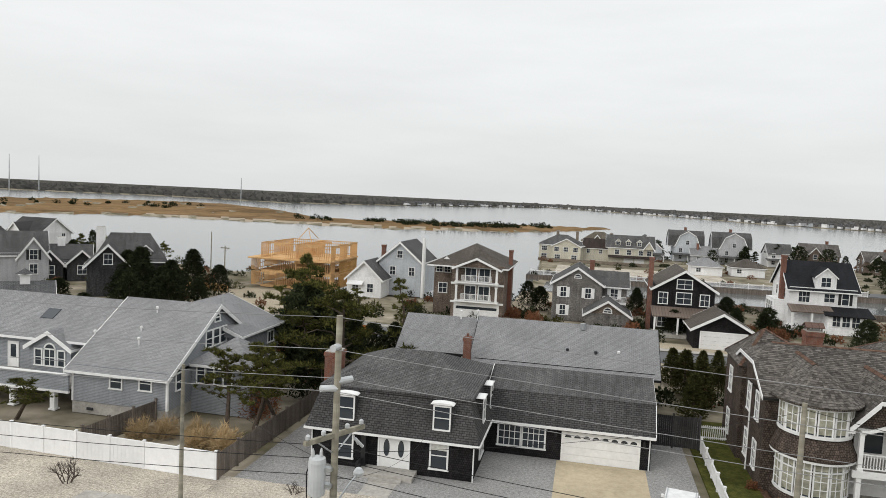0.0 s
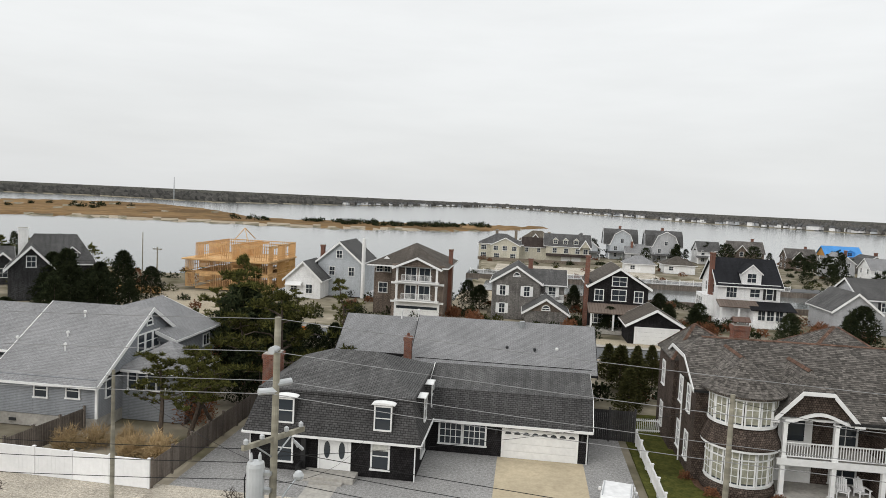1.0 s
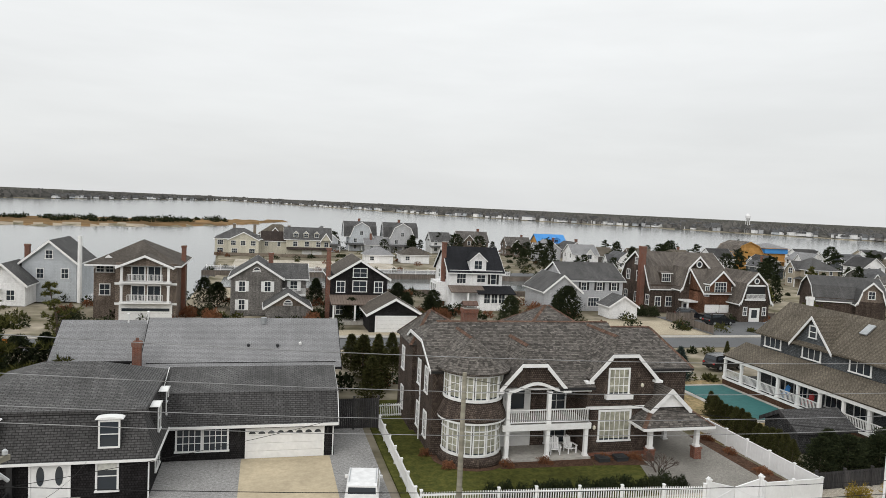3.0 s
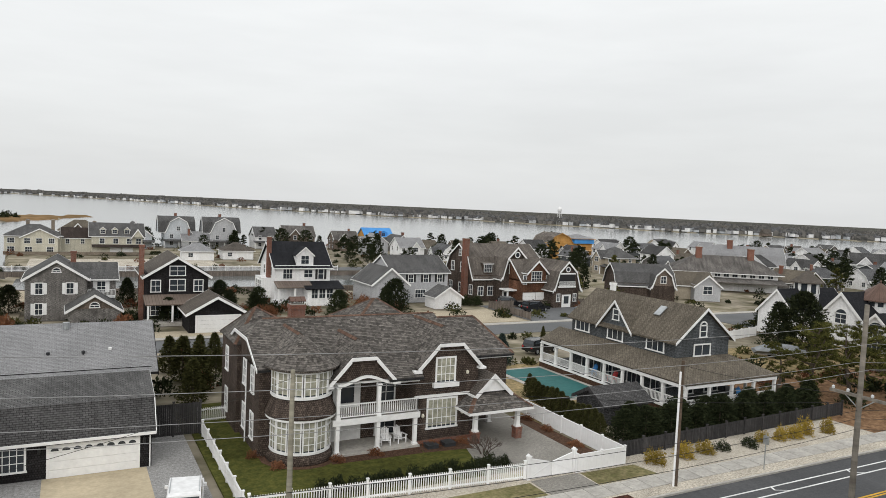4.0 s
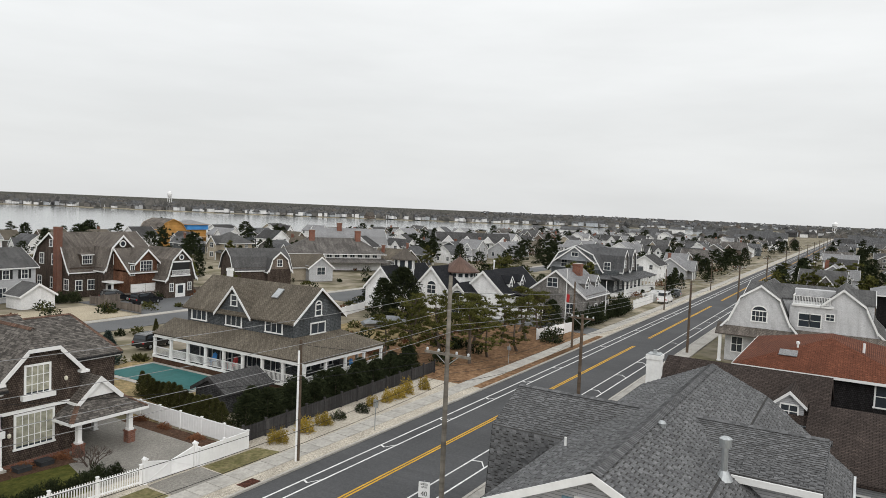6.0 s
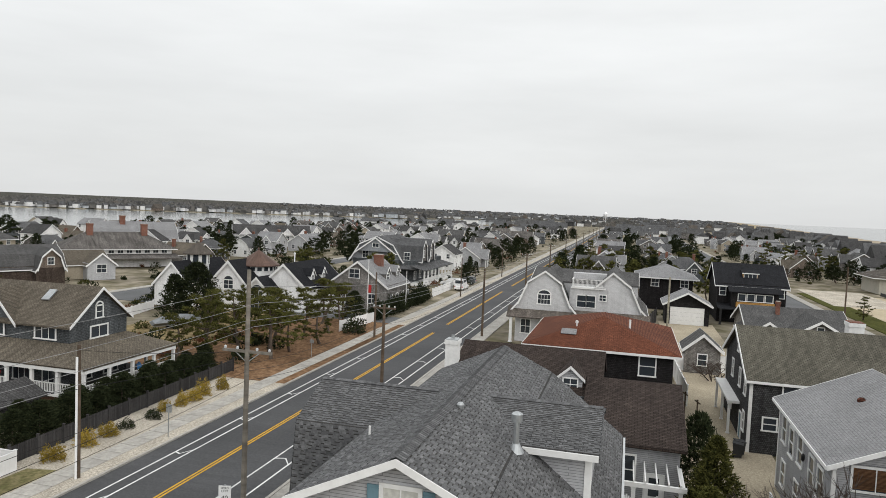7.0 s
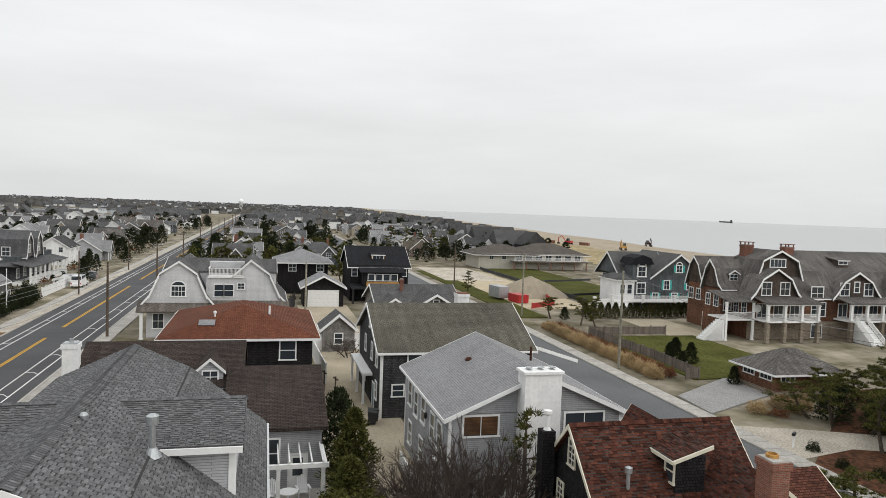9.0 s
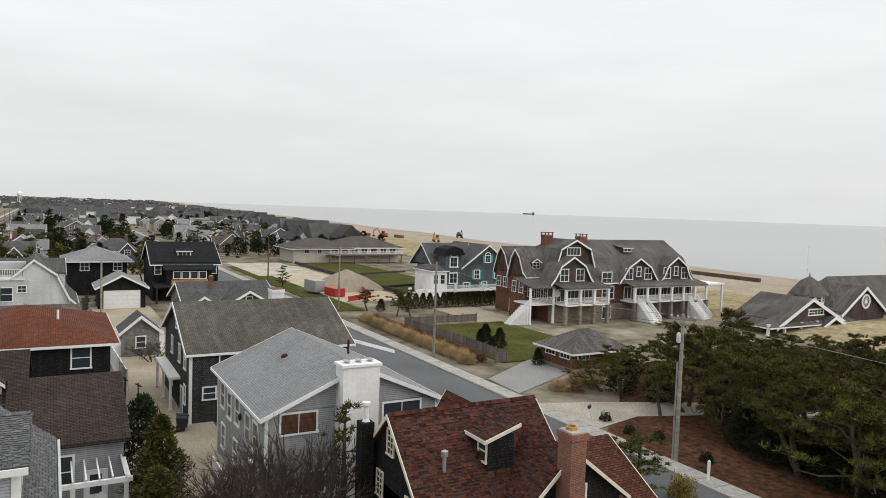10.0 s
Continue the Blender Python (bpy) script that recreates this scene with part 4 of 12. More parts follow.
def black_mansard():
    h = thing("house", "black shingled house with a charcoal mansard roof and white trim", "house")
    x0, x1, y0, y1 = -16.6, -6.1, 41.6, 52.4
    walls(h, x0, x1, y0, y1, 0, 2.62, SH_BLACK)
    s = Shape()
    lo = [(x0 - 0.4, y0 - 0.4, 2.5), (x1 + 0.4, y0 - 0.4, 2.5), (x1 + 0.4, y1 + 0.4, 2.5), (x0 - 0.4, y1 + 0.4, 2.5)]
    i = 0.8
    hi = [(x0 + i - 0.5, y0 + i, 5.05), (x1 - i + 0.3, y0 + i, 5.05), (x1 - i + 0.3, y1 - i, 5.05), (x0 + i - 0.5, y1 - i, 5.05)]
    s.add(lo + hi, [(0, 1, 5, 4), (1, 2, 6, 5), (2, 3, 7, 6), (3, 0, 4, 7), (3, 2, 1, 0), (4, 5, 6, 7)])
    part("mansard", s, ROOF_DARK, h, "steep charcoal shingled mansard slope")
    hip(h, x0 + 0.5, x1 - 0.6, y0 + 0.95, y1 - 0.95, 5.15, 6.75, ROOF_MID, over=0.3, trim=ROOF_DARK, inset=3.4)
    t = Shape().box(x0 - 0.45, x1 + 0.45, y0 - 0.47, y0 - 0.4, 2.36, 2.5).box(x1 + 0.4, x1 + 0.47, y0 - 0.4, y1 + 0.4, 2.36, 2.5).box(x0 - 0.47, x0 - 0.4, y0 - 0.4, y1 + 0.4, 2.36, 2.5)
    part("gutter", t, WHITE, h)
    for u in (-14.35, -8.15):
        d = dorm(h, "-y", y0 - 0.12, u, 3.05, 1.2, 1.75, ROOF_DARK, ROOF_DARK, 1.6, rise=0, ww=0.95, cols=1, rows=2)
        c = 8
        hood = Shape().prism([(0.74 * math.cos(math.pi * k / c), 1.7 + 0.14 * math.sin(math.pi * k / c)) for k in range(c + 1)], "y", -0.16, 0.5)
        part("hood", hood, WHITE, d, "white curved dormer hood")
    for u in (44.2, 47.6):
        d = dorm(h, "+x", x1 + 0.15, u, 3.05, 1.1, 1.75, ROOF_DARK, ROOF_DARK, 1.5, rise=0, ww=0.85, cols=1, rows=2)
        part("hood", Shape().prism([(0.66 * math.cos(math.pi * k / 8), 1.7 + 0.12 * math.sin(math.pi * k / 8)) for k in range(9)], "y", -0.14, 0.5), WHITE, d)
    win(h, "-y", y0, -14.4, 0.65, 0.95, 1.65, 1, 2)
    win(h, "-y", y0, -8.25, 0.65, 1.0, 1.65, 1, 2, blind=0.3)
    win(h, "+x", x1, 44.8, 0.7, 1.5, 1.5, 2, 2)
    dd = door(h, "-y", y0, -11.15, 0.36, 1.9, 2.1)
    c = 14
    for sx in (-0.47, 0.47):
        oval = [(sx + 0.2 * math.cos(2 * math.pi * k / c), 1.25 + 0.55 * math.sin(2 * math.pi * k / c)) for k in range(c)]
        part("oval_light", Shape().prism(oval, "y", -0.075, -0.056), GLASS, dd, "dark oval glass light")
    part("step", Shape().box(-13.1, -9.6, 40.2, 41.6, 0, 0.34).box(-12.2, -10.2, 39.8, 40.2, 0, 0.18), CONCRETE, h, "low concrete step")
    part("step_railing", Shape().box(-13.2, -13.1, 40.2, 41.6, 0, 0.9).box(-13.2, -12.9, 41.2, 41.6, 0, 2.4), BLACK, h)
    # garage wing
    gx0, gx1, gy0, gy1 = -6.1, 4.9, 47.2, 56.0
    walls(h, gx0, gx1, gy0, gy1, 0, 2.62, SH_BLACK)
    profile_roof(h, [(gy0 - 0.45, 2.48), (gy0 + 0.95, 4.25), (gy0 + 4.4, 5.2), (gy1 - 0.95, 4.25), (gy1 + 0.45, 2.48)], "x", gx0, gx1, ROOF_DARK, SH_BLACK, over=0.2, trim=WHITE, base=2.55, trim_w=0.12)
    part("roof_deck", Shape().slab([(gx0, gy0 + 0.9, 4.28), (gx1 + 0.22, gy0 + 0.9, 4.28), (gx1 + 0.22, gy0 + 4.4, 5.24), (gx0, gy0 + 4.4, 5.24)], 0.03), ROOF_MID, h)
    garage_door(h, "-y", gy0, 1.62, 0.02, 4.9, 2.12, lights=8)
    win(h, "-y", gy0, -4.5, 0.72, 1.45, 1.45, 4, 3, trim=0.12)
    win(h, "-y", gy0, -2.85, 0.72, 1.45, 1.45, 4, 3, trim=0.12)
    for u in (-1.35, 4.45):
        part("wall_lamp", Shape().lathe(u, gy0 - 0.12, [(0.05, 1.65), (0.09, 1.75), (0.09, 1.95), (0.03, 2.05)], 8), BLACK, h)
    for xx in (x0 - 0.02, x1 + 0.02):
        part("downpipe", Shape().rod((xx, y0 - 0.06, 0), (xx, y0 - 0.06, 2.5), 0.045, n=6), WHITE, h)
    part("downpipe", Shape().rod((gx1 - 0.1, gy0 - 0.06, 0), (gx1 - 0.1, gy0 - 0.06, 2.5), 0.045, n=6), WHITE, h)
    chimney(h, -17.25, 47.0, 0, 6.15, 1.0, 1.5, pots=0)
    settle(h, -11, 46)


def black_cottage():
    h = thing("house", "long low black house behind, under pale grey shingles", "house")
    walls(h, -9, 6.0, 59, 68, 0, 3.8, SH_BLACK)
    gable(h, -9, 6.0, 59, 68, 3.75, 6.7, "x", ROOF_LIGHT, SH_BLACK, over=0.45, trim=LAP_BLACK)
    walls(h, -16.0, -9.02, 60.5, 68, 0, 3.6, SH_BLACK)
    gable(h, -16.0, -9.02, 60.5, 68, 4.0, 6.35, "x", ROOF_LIGHT, SH_BLACK, over=0.4, trim=LAP_BLACK)
    for u in (-7.4, -4.3, -1.1, 1.1, 4.0):
        win(h, "-y", 59, u, 2.75, 0.9, 0.7, 1, 1)
    win(h, "-y", 60.5, -9.9, 2.3, 0.8, 1.1, 2, 2)
    chimney(h, -9.6, 58.6, 0, 5.6, 0.62, 0.62, pots=1, cap=BRICK)
    for x, y, z in ((-11.2, 64.0, 6.3), (-9.6, 63.8, 6.5), (3.1, 60.8, 4.4), (-1.2, 60.6, 4.3), (1.2, 60.5, 4.3)):
        vent_pipe(h, x, y, z - 0.4, z + 0.5, 0.07, WHITE if z > 4.35 else PLASTIC, cap=True)
    vent_pipe(h, 0.0, 63.0, 6.3, 6.85, 0.25, STEEL)
    settle(h, -2, 63.5)


def grey_house():
    h = thing("house", "grey sided house with wide pale grey roof and white trim", "house")
    walls(h, -37.3, -29.3, 45.1, 58.0, 0.0, 0.9, CONCRETE, "foundation")
    walls(h, -37.3, -29.3, 45.05, 58.0, 0.9, 3.7, LAP_GREY)
    walls(h, -50.5, -37.3, 48.0, 58.0, 2.0, 5.0, LAP_GREY)
    profile_roof(h, [(44.55, 3.35), (51.9, 7.85), (58.5, 3.9)], "x", -37.3, -29.3, ROOF_LIGHT, LAP_GREY, over=0.3, base=3.5)
    profile_roof(h, [(47.4, 4.75), (51.9, 7.55), (58.5, 3.9)], "x", -50.5, -37.32, ROOF_LIGHT, LAP_GREY, over=0.2, base=4.6, ends=(1, 0))
    corner_boards(h, -37.3, -29.3, 45.05, 58, 0.9, 3.4)
    win(h, "-y", 45.05, -33.55, 2.2, 0.9, 1.0, 1, 2)
    win(h, "-y", 45.05, -31.1, 2.3, 0.9, 1.0, 1, 2)
    win(h, "+x", -29.3, 46.5, 2.2, 0.8, 1.2, 1, 2)
    for u in (50.6, 51.7, 52.8):
        win(h, "+x", -29.3, u, 4.6, 0.85, 1.25, 1, 2)
    win(h, "+x", -29.3, 51.8, 6.5, 0.7, 0.25, 1, 1, arch=0.3)
    # arched window gable
    walls(h, -43.0, -39.2, 47.2, 50, 2.0, 4.5, LAP_GREY)
    gable(h, -43.0, -39.2, 47.2, 51.0, 4.35, 5.5, "y", ROOF_LIGHT, LAP_GREY, over=0.3, ends=(1, 0))
    win(h, "-y", 47.2, -41.1, 2.7, 0.9, 1.25, 2, 2, arch=0.45)
    win(h, "-y", 47.2, -42.15, 2.7, 0.55, 1.2, 1, 2)
    win(h, "-y", 47.2, -40.05, 2.7, 0.55, 1.2, 1, 2)
    door(h, "-y", 48.0, -45.2, 2.05, 0.85, 2.0, glass=0.6)
    # deck on posts
    part("deck", Shape().box(-50, -37.4, 44.9, 48, 1.75, 2.0), CONCRETE, h)
    part("deck_parapet", Shape().box(-50, -37.4, 44.8, 44.92, 1.6, 2.7).box(-50, -37.4, 44.72, 44.98, 2.7, 2.82), LAP_GREY, h, "grey sided deck parapet with white cap")
    part("deck_rail", Shape().box(-50, -37.4, 44.70, 45.0, 2.82, 2.9).box(-50, -37.4, 44.74, 44.96, 1.45, 1.62), WHITE, h)
    posts(h, [(-49.6, 45.1), (-46, 45.1), (-42.5, 45.1), (-38.9, 45.1)], 0, 1.6, 0.4, STUCCO)
    # rear wing and sunroom
    walls(h, -33.2, -27.9, 53.5, 60.5, 0, 5.2, LAP_GREY)
    profile_roof(h, [(-38.0, 4.4), (-33.2, 7.4), (-27.5, 5.15)], "y", 53.0, 60.5, ROOF_LIGHT, LAP_GREY, over=0.3, base=4.9)
    win(h, "+x", -27.9, 58.8, 3.6, 1.1, 0.9, 2, 1)
    walls(h, -29.3, -24.4, 48.2, 53.0, 0, 3.95, LAP_GREY)
    hip(h, -29.3, -24.4, 48.2, 53.0, 4.0, 5.6, ROOF_LIGHT, over=0.3)
    for u in (-28.5, -27.75, -27.0, -26.25):
        win(h, "-y", 48.2, u, 2.35, 0.6, 1.25, 1, 2)
    for x, y, z in ((-34.0, 48.6, 5.6), (-33.9, 50.5, 6.9), (-33.3, 47.3, 5.0), (-37.6, 47.9, 5.1)):
        vent_pipe(h, x, y, z - 0.5, z + 0.45, 0.06, WHITE, cap=True)
    part("skylight", Shape().slab([(-43.9, 49.3, 6.0), (-42.7, 49.3, 6.0), (-42.7, 50.3, 6.62), (-43.9, 50.3, 6.62)], 0.12), GLASS, h)
    part("foundation_vent", Shape().box(-36.0, -35.5, 45.0, 45.08, 0.3, 0.5), PLASTIC, h)
    settle(h, -35, 51)


def arch_trim(h, xa, xb, y, z, rise, w=0.2, name="arch_trim"):
    s = Shape()
    c = 12
    pts = [(xa + (xb - xa) * i / c, z + rise * (0.5 - 0.5 * math.cos(2 * math.pi * i / c))) for i in range(c + 1)]
    for (a, p), (b, q) in zip(pts, pts[1:]):
        s.prism([(a, p), (b, q), (b, q + w), (a, p + w)], "y", y, y + 0.12)
    return part(name, s, WHITE, h)


def clipped_gable(x0, x1, zf, za, yf, yb, zc):
    """The left, right and front slopes of a gabled roof towards the street whose peak is clipped at height zc."""
    m = (x0 + x1) / 2
    k = (za - zf) / (m - x0)
    xl, xr, d = x0 + (zc - zf) / k, x1 - (zc - zf) / k, 1.45
    return [[(x0, yf, zf), (xl, yf, zc), (m, yf + d, za), (m, yb, za), (x0, yb, zf)],
            [(x1, yb, zf), (m, yb, za), (m, yf + d, za), (xr, yf, zc), (x1, yf, zf)],
            [(xl, yf, zc), (xr, yf, zc), (m, yf + d, za)]]


MAIN_ROOF = [
    [(11.2, 46.0, 6.08), (26.9, 46.0, 6.08), (26.9, 51.2, 8.63), (12.7, 51.2, 8.63), (11.2, 49.2, 7.65)],
    [(26.9, 56.4, 6.08), (11.2, 56.4, 6.08), (11.2, 53.2, 7.65), (12.7, 51.2, 8.63), (26.9, 51.2, 8.63)],
    [(11.2, 49.2, 7.65), (12.7, 51.2, 8.63), (11.2, 53.2, 7.65)],
    [(20.0, 44.2, 5.2), (22.7, 44.2, 5.2), (22.7, 46.1, 6.12), (20.0, 46.1, 6.12)],
    [(26.9, 46.0, 6.0), (31.6, 46.0, 6.0), (30.6, 51.0, 8.27), (26.9, 51.0, 8.27)],
    [(31.6, 56.0, 6.0), (26.9, 56.0, 6.0), (26.9, 51.0, 8.27), (30.6, 51.0, 8.27)],
    [(31.6, 46.0, 6.0), (31.6, 56.0, 6.0), (30.6, 51.0, 8.27)]]
REAR_HIP = [
    [(10.9, 57.5, 6.65), (10.9, 51.8, 6.65), (13.0, 54.6, 9.0)],
    [(10.9, 51.8, 6.65), (17.5, 51.8, 6.65), (13.0, 54.6, 9.0)],
    [(17.5, 51.8, 6.65), (17.5, 57.5, 6.65), (13.0, 54.6, 9.0)],
    [(17.5, 57.5, 6.65), (10.9, 57.5, 6.65), (13.0, 54.6, 9.0)]]
SADDLE = [
    [(12.05, 50.6, 6.45), (12.05, 45.7, 6.45), (14.15, 45.7, 8.3), (14.15, 50.6, 8.3)],
    [(16.25, 45.7, 6.45), (16.25, 50.6, 6.45), (14.15, 50.6, 8.3), (14.15, 45.7, 8.3)]]
MANSION_ROOF = MAIN_ROOF + REAR_HIP + SADDLE + clipped_gable(15.6, 20.54, 5.2, 7.9, 44.2, 49.8, 6.9) + clipped_gable(22.35, 27.75, 5.7, 8.5, 44.45, 51.0, 7.45)


def clipped_front(h, x0, x1, zf, za, yf, zc):
    """The shingled wall and white boards of a clipped gable."""
    _, _, ((xl, _, _), (xr, _, _), _) = clipped_gable(x0, x1, zf, za, yf, yf + 5, zc)
    s = Shape()
    for (u0, z0), (u1, z1) in (((x0, zf), (xl, zc)), ((xl, zc), (xr, zc)), ((xr, zc), (x1, zf))):
        k = 0.24 if z0 == z1 else 0.36
        s.prism([(u0, z0), (u1, z1), (u1, z1 - k), (u0, z0 - k)], "y", yf - 0.06, yf - 0.002)
    part("rake_board", s, WHITE, h)
    part("gable_wall", Shape().prism([(x0 + 0.35, zf), (x1 - 0.35, zf), (xr - 0.05, zc - 0.2), (xl + 0.05, zc - 0.2)], "y", yf + 0.3, yf + 0.45), SH_BROWN, h)
    for u in (x0, x1):
        part("eave_return", Shape().box(u - 0.3, u + 0.3, yf - 0.08, yf + 0.5, zf - 0.32, zf - 0.16), WHITE, h)


def mansion():
    h = thing("house", "large brown cedar shingled mansion with round turret and white balcony", "house")
    walls(h, 11.4, 16.2, 46.2, 56.2, 0, 6.0, SH_BROWN)
    walls(h, 16.2, 22.4, 47.0, 56.2, 0, 6.0, SH_BROWN)
    walls(h, 22.4, 27.6, 44.8, 56.2, 0, 5.75, SH_BROWN)
    walls(h, 27.6, 31.2, 48.5, 56.2, 0, 2.9, SH_BROWN)
    walls(h, 27.6, 31.3, 46.5, 56.2, 2.9, 5.9, SH_BROWN)
    part("soffit", Shape().box(27.8, 31.5, 46.1, 46.5, 5.72, 5.86), WHITE, h)
    for pts in MANSION_ROOF:
        part("roof", Shape().slab(pts, 0.16), ROOF_CEDAR, h)
    part("gable_wall", Shape().prism([(46.3, 5.9), (56.1, 5.9), (53.1, 7.4), (49.3, 7.4)], "x", 11.4, 11.55), SH_BROWN, h)
    part("gable_wall", Shape().prism([(46.4, 5.95), (56.0, 5.95), (51.2, 8.4)], "x", 26.7, 26.86), ROOF_CEDAR, h)
    rake = Shape()
    for (u0, z0), (u1, z1) in (((46.0, 6.08), (49.2, 7.65)), ((49.2, 7.65), (53.2, 7.65)), ((53.2, 7.65), (56.4, 6.08))):
        rake.prism([(u0, z0), (u1, z1), (u1, z1 - 0.24), (u0, z0 - 0.24)], "x", 11.14, 11.19)
    part("rake_board", rake, WHITE, h)
    part("gutter", Shape().box(11.2, 20.0, 45.92, 46.0, 5.9, 6.04).box(20.0, 22.7, 44.12, 44.2, 5.02, 5.17).box(27.9, 31.6, 45.92, 46.0, 5.84, 5.98), BLACK, h)
    # left rear cross roof and side
    walls(h, 11.1, 11.6, 51.8, 57.2, 0, 6.6, SH_BROWN)
    part("downpipe", Shape().rod((11.32, 49.7, 0), (11.32, 49.7, 6.0), 0.05, n=6), WHITE, h)
    for u, z in ((48.0, 4.1), (48.0, 0.9), (50.4, 4.1), (55.2, 4.1), (50.4, 0.9), (55.2, 0.9)):
        win(h, "-x", 11.4 if u < 51 else 11.1, u, z, 0.8, 1.7, 2, 3)
    # turret
    tx, ty, tr = 14.15, 45.7, 1.95
    part("turret_wall", Shape().lathe(tx, ty, [(tr + 0.35, 0.0), (tr + 0.22, 0.55), (tr, 0.75), (tr, 6.5)], 32), SH_BROWN, h, smooth=True)
    part("turret_skirt", Shape().lathe(tx, ty, [(tr + 0.02, 4.3), (tr + 0.45, 3.25), (tr + 0.45, 3.15), (tr + 0.02, 3.15)], 32), SH_BROWN, h, smooth=True)
    part("turret_roof", Shape().lathe(tx, ty, [(2.45, 6.3), (2.51, 6.42), (2.1, 6.7), (1.0, 7.55), (0.05, 8.34)], 48), ROOF_CEDAR, h, "conical cedar shake turret roof")
    for nm, z0, z1, d in (("turret_band", 6.12, 6.36, 0.1), ("turret_band", 4.42, 4.58, 0.12), ("turret_band", 3.0, 3.2, 0.42), ("turret_band", 0.72, 0.86, 0.12)):
        part(nm, Shape().lathe(tx, ty, [(tr, z0), (tr + d, z0), (tr + d, z1), (tr, z1)], 32), WHITE, h)
    for k in range(7):
        a = radians(-90 + (k - 3) * 27)
        for z, ht, rows in ((4.62, 1.48, 3), (0.9, 1.5, 3), (2.5, 0.45, 1)):
            w = win(h, "-y", 0, 0, z, 0.72, ht, 2, rows, trim=0.085, blind=0.94, blind_mat=NET)
            w.matrix_basis = pose(tx + math.cos(a) * (tr + 0.0), ty + math.sin(a) * (tr + 0.0), z, 0, 0, math.degrees(a) + 90)
    # balcony and porch
    part("balcony_floor", Shape().box(16.1, 22.5, 44.45, 47.0, 2.45, 2.62), CONCRETE, h)
    part("balcony_beam", Shape().box(16.0, 22.6, 44.35, 44.5, 2.2, 2.62).box(22.45, 22.6, 44.5, 47, 2.2, 2.62), WHITE, h)
    part("porch_floor", Shape().box(16.0, 22.6, 44.2, 47.0, 0, 0.22), CONCRETE, h)
    part("porch_beam", Shape().box(20.3, 22.5, 44.4, 44.55, 4.85, 5.05), WHITE, h)
    posts(h, [(16.4, 44.55), (19.4, 44.55), (22.3, 44.55)], 0.22, 2.3, 0.26)
    posts(h, [(16.4, 44.55), (19.4, 44.55)], 2.62, 4.9, 0.24)
    railing(h, (16.5, 44.5), (22.45, 44.5), 2.62, 0.95)
    railing(h, (22.45, 44.5), (22.45, 44.85), 2.62, 0.95)
    part("porch_ceiling", Shape().box(16.2, 22.5, 44.7, 47.0, 4.95, 5.1), WHITE, h)
    clipped_front(h, 15.6, 20.54, 5.2, 7.9, 44.2, 6.9)
    arch_trim(h, 16.3, 20.4, 44.3, 4.85, 0.55)
    d1 = door(h, "-y", 47.0, 17.9, 2.64, 1.9, 2.25, glass=0.85)
    win(h, "-y", 47.0, 21.0, 2.9, 1.3, 1.9, 2, 3)
    door(h, "-y", 47.0, 17.9, 0.24, 2.1, 2.1)
    win(h, "-y", 47.0, 21.0, 0.4, 1.5, 1.8, 2, 2)
    # right gabled bay with clipped peak
    clipped_front(h, 22.35, 27.75, 5.7, 8.5, 44.45, 7.45)
    win(h, "-y", 44.76, 24.75, 4.55, 1.45, 1.75, 4, 3, trim=0.13, blind=0.94, blind_mat=NET)
    part("flower_box", Shape().box(23.7, 25.8, 44.45, 44.8, 4.2, 4.5), WHITE, h)
    win(h, "-y", 44.8, 24.6, 1.2, 2.3, 2.05, 6, 3, trim=0.14, blind=0.94, blind_mat=NET)
    part("belt_trim", Shape().box(22.3, 27.7, 44.7, 44.8, 3.45, 3.65), WHITE, h)
    part("foundation", Shape().box(22.6, 27.5, 44.68, 44.82, 0, 0.3), BRICK, h)
    for u in (23.3, 24.7):
        part("condenser", Shape().box(u - 0.42, u + 0.42, 43.4, 44.2, 0.0, 0.32).box(u - 0.45, u + 0.45, 43.37, 44.23, 0.32, 0.37).lathe(u, 43.8, [(0.3, 0.37), (0.3, 0.39), (0.1, 0.4)], 14), PLASTIC, h, "dark low outdoor air conditioner")
    # carport
    for x in (26.75, 30.5):
        part("brick_pier", Shape().box(x - 0.27, x + 0.27, 43.2, 43.75, 0, 0.85).box(x - 0.32, x + 0.32, 43.15, 43.8, 0.85, 0.93), BRICK, h)
    posts(h, [(26.75, 43.48), (30.5, 43.48)], 0.93, 2.75, 0.3)
    posts(h, [(30.5, 47.6)], 0.0, 2.75, 0.3)
    part("carport_beam", Shape().box(26.3, 30.9, 43.3, 43.65, 2.5, 2.8).box(30.35, 30.75, 43.3, 48.5, 2.5, 2.8), WHITE, h)
    hip(h, 26.1, 31.0, 43.0, 48.4, 2.85, 4.6, ROOF_CEDAR, over=0.35, inset=2.9)
    gable(h, 27.0, 29.9, 43.9, 49, 3.75, 5.1, "y", ROOF_CEDAR, WHITE, over=0.2, ends=(1, 0))
    chimney(h, 15.5, 52.0, 7, 9.5, 1.1, 0.9, pots=0)
    cap = Shape().slab([(14.9, 51.5, 9.8), (16.1, 51.5, 9.8), (16.1, 52.0, 10.1), (14.9, 52.0, 10.1)], 0.05).slab([(14.9, 52.0, 10.1), (16.1, 52.0, 10.1), (16.1, 52.5, 9.8), (14.9, 52.5, 9.8)], 0.05)
    for px in (15.05, 15.95):
        cap.rod((px, 51.7, 9.5), (px, 51.7, 9.9), 0.04, n=6).rod((px, 52.3, 9.5), (px, 52.3, 9.9), 0.04, n=6)
    part("chimney_hood", cap, ROOF_COPPER, h, "brown copper chimney hood")
    # rear wing
    walls(h, 21.0, 29.2, 56.3, 63.3, 0, 6.0, SH_BROWN)
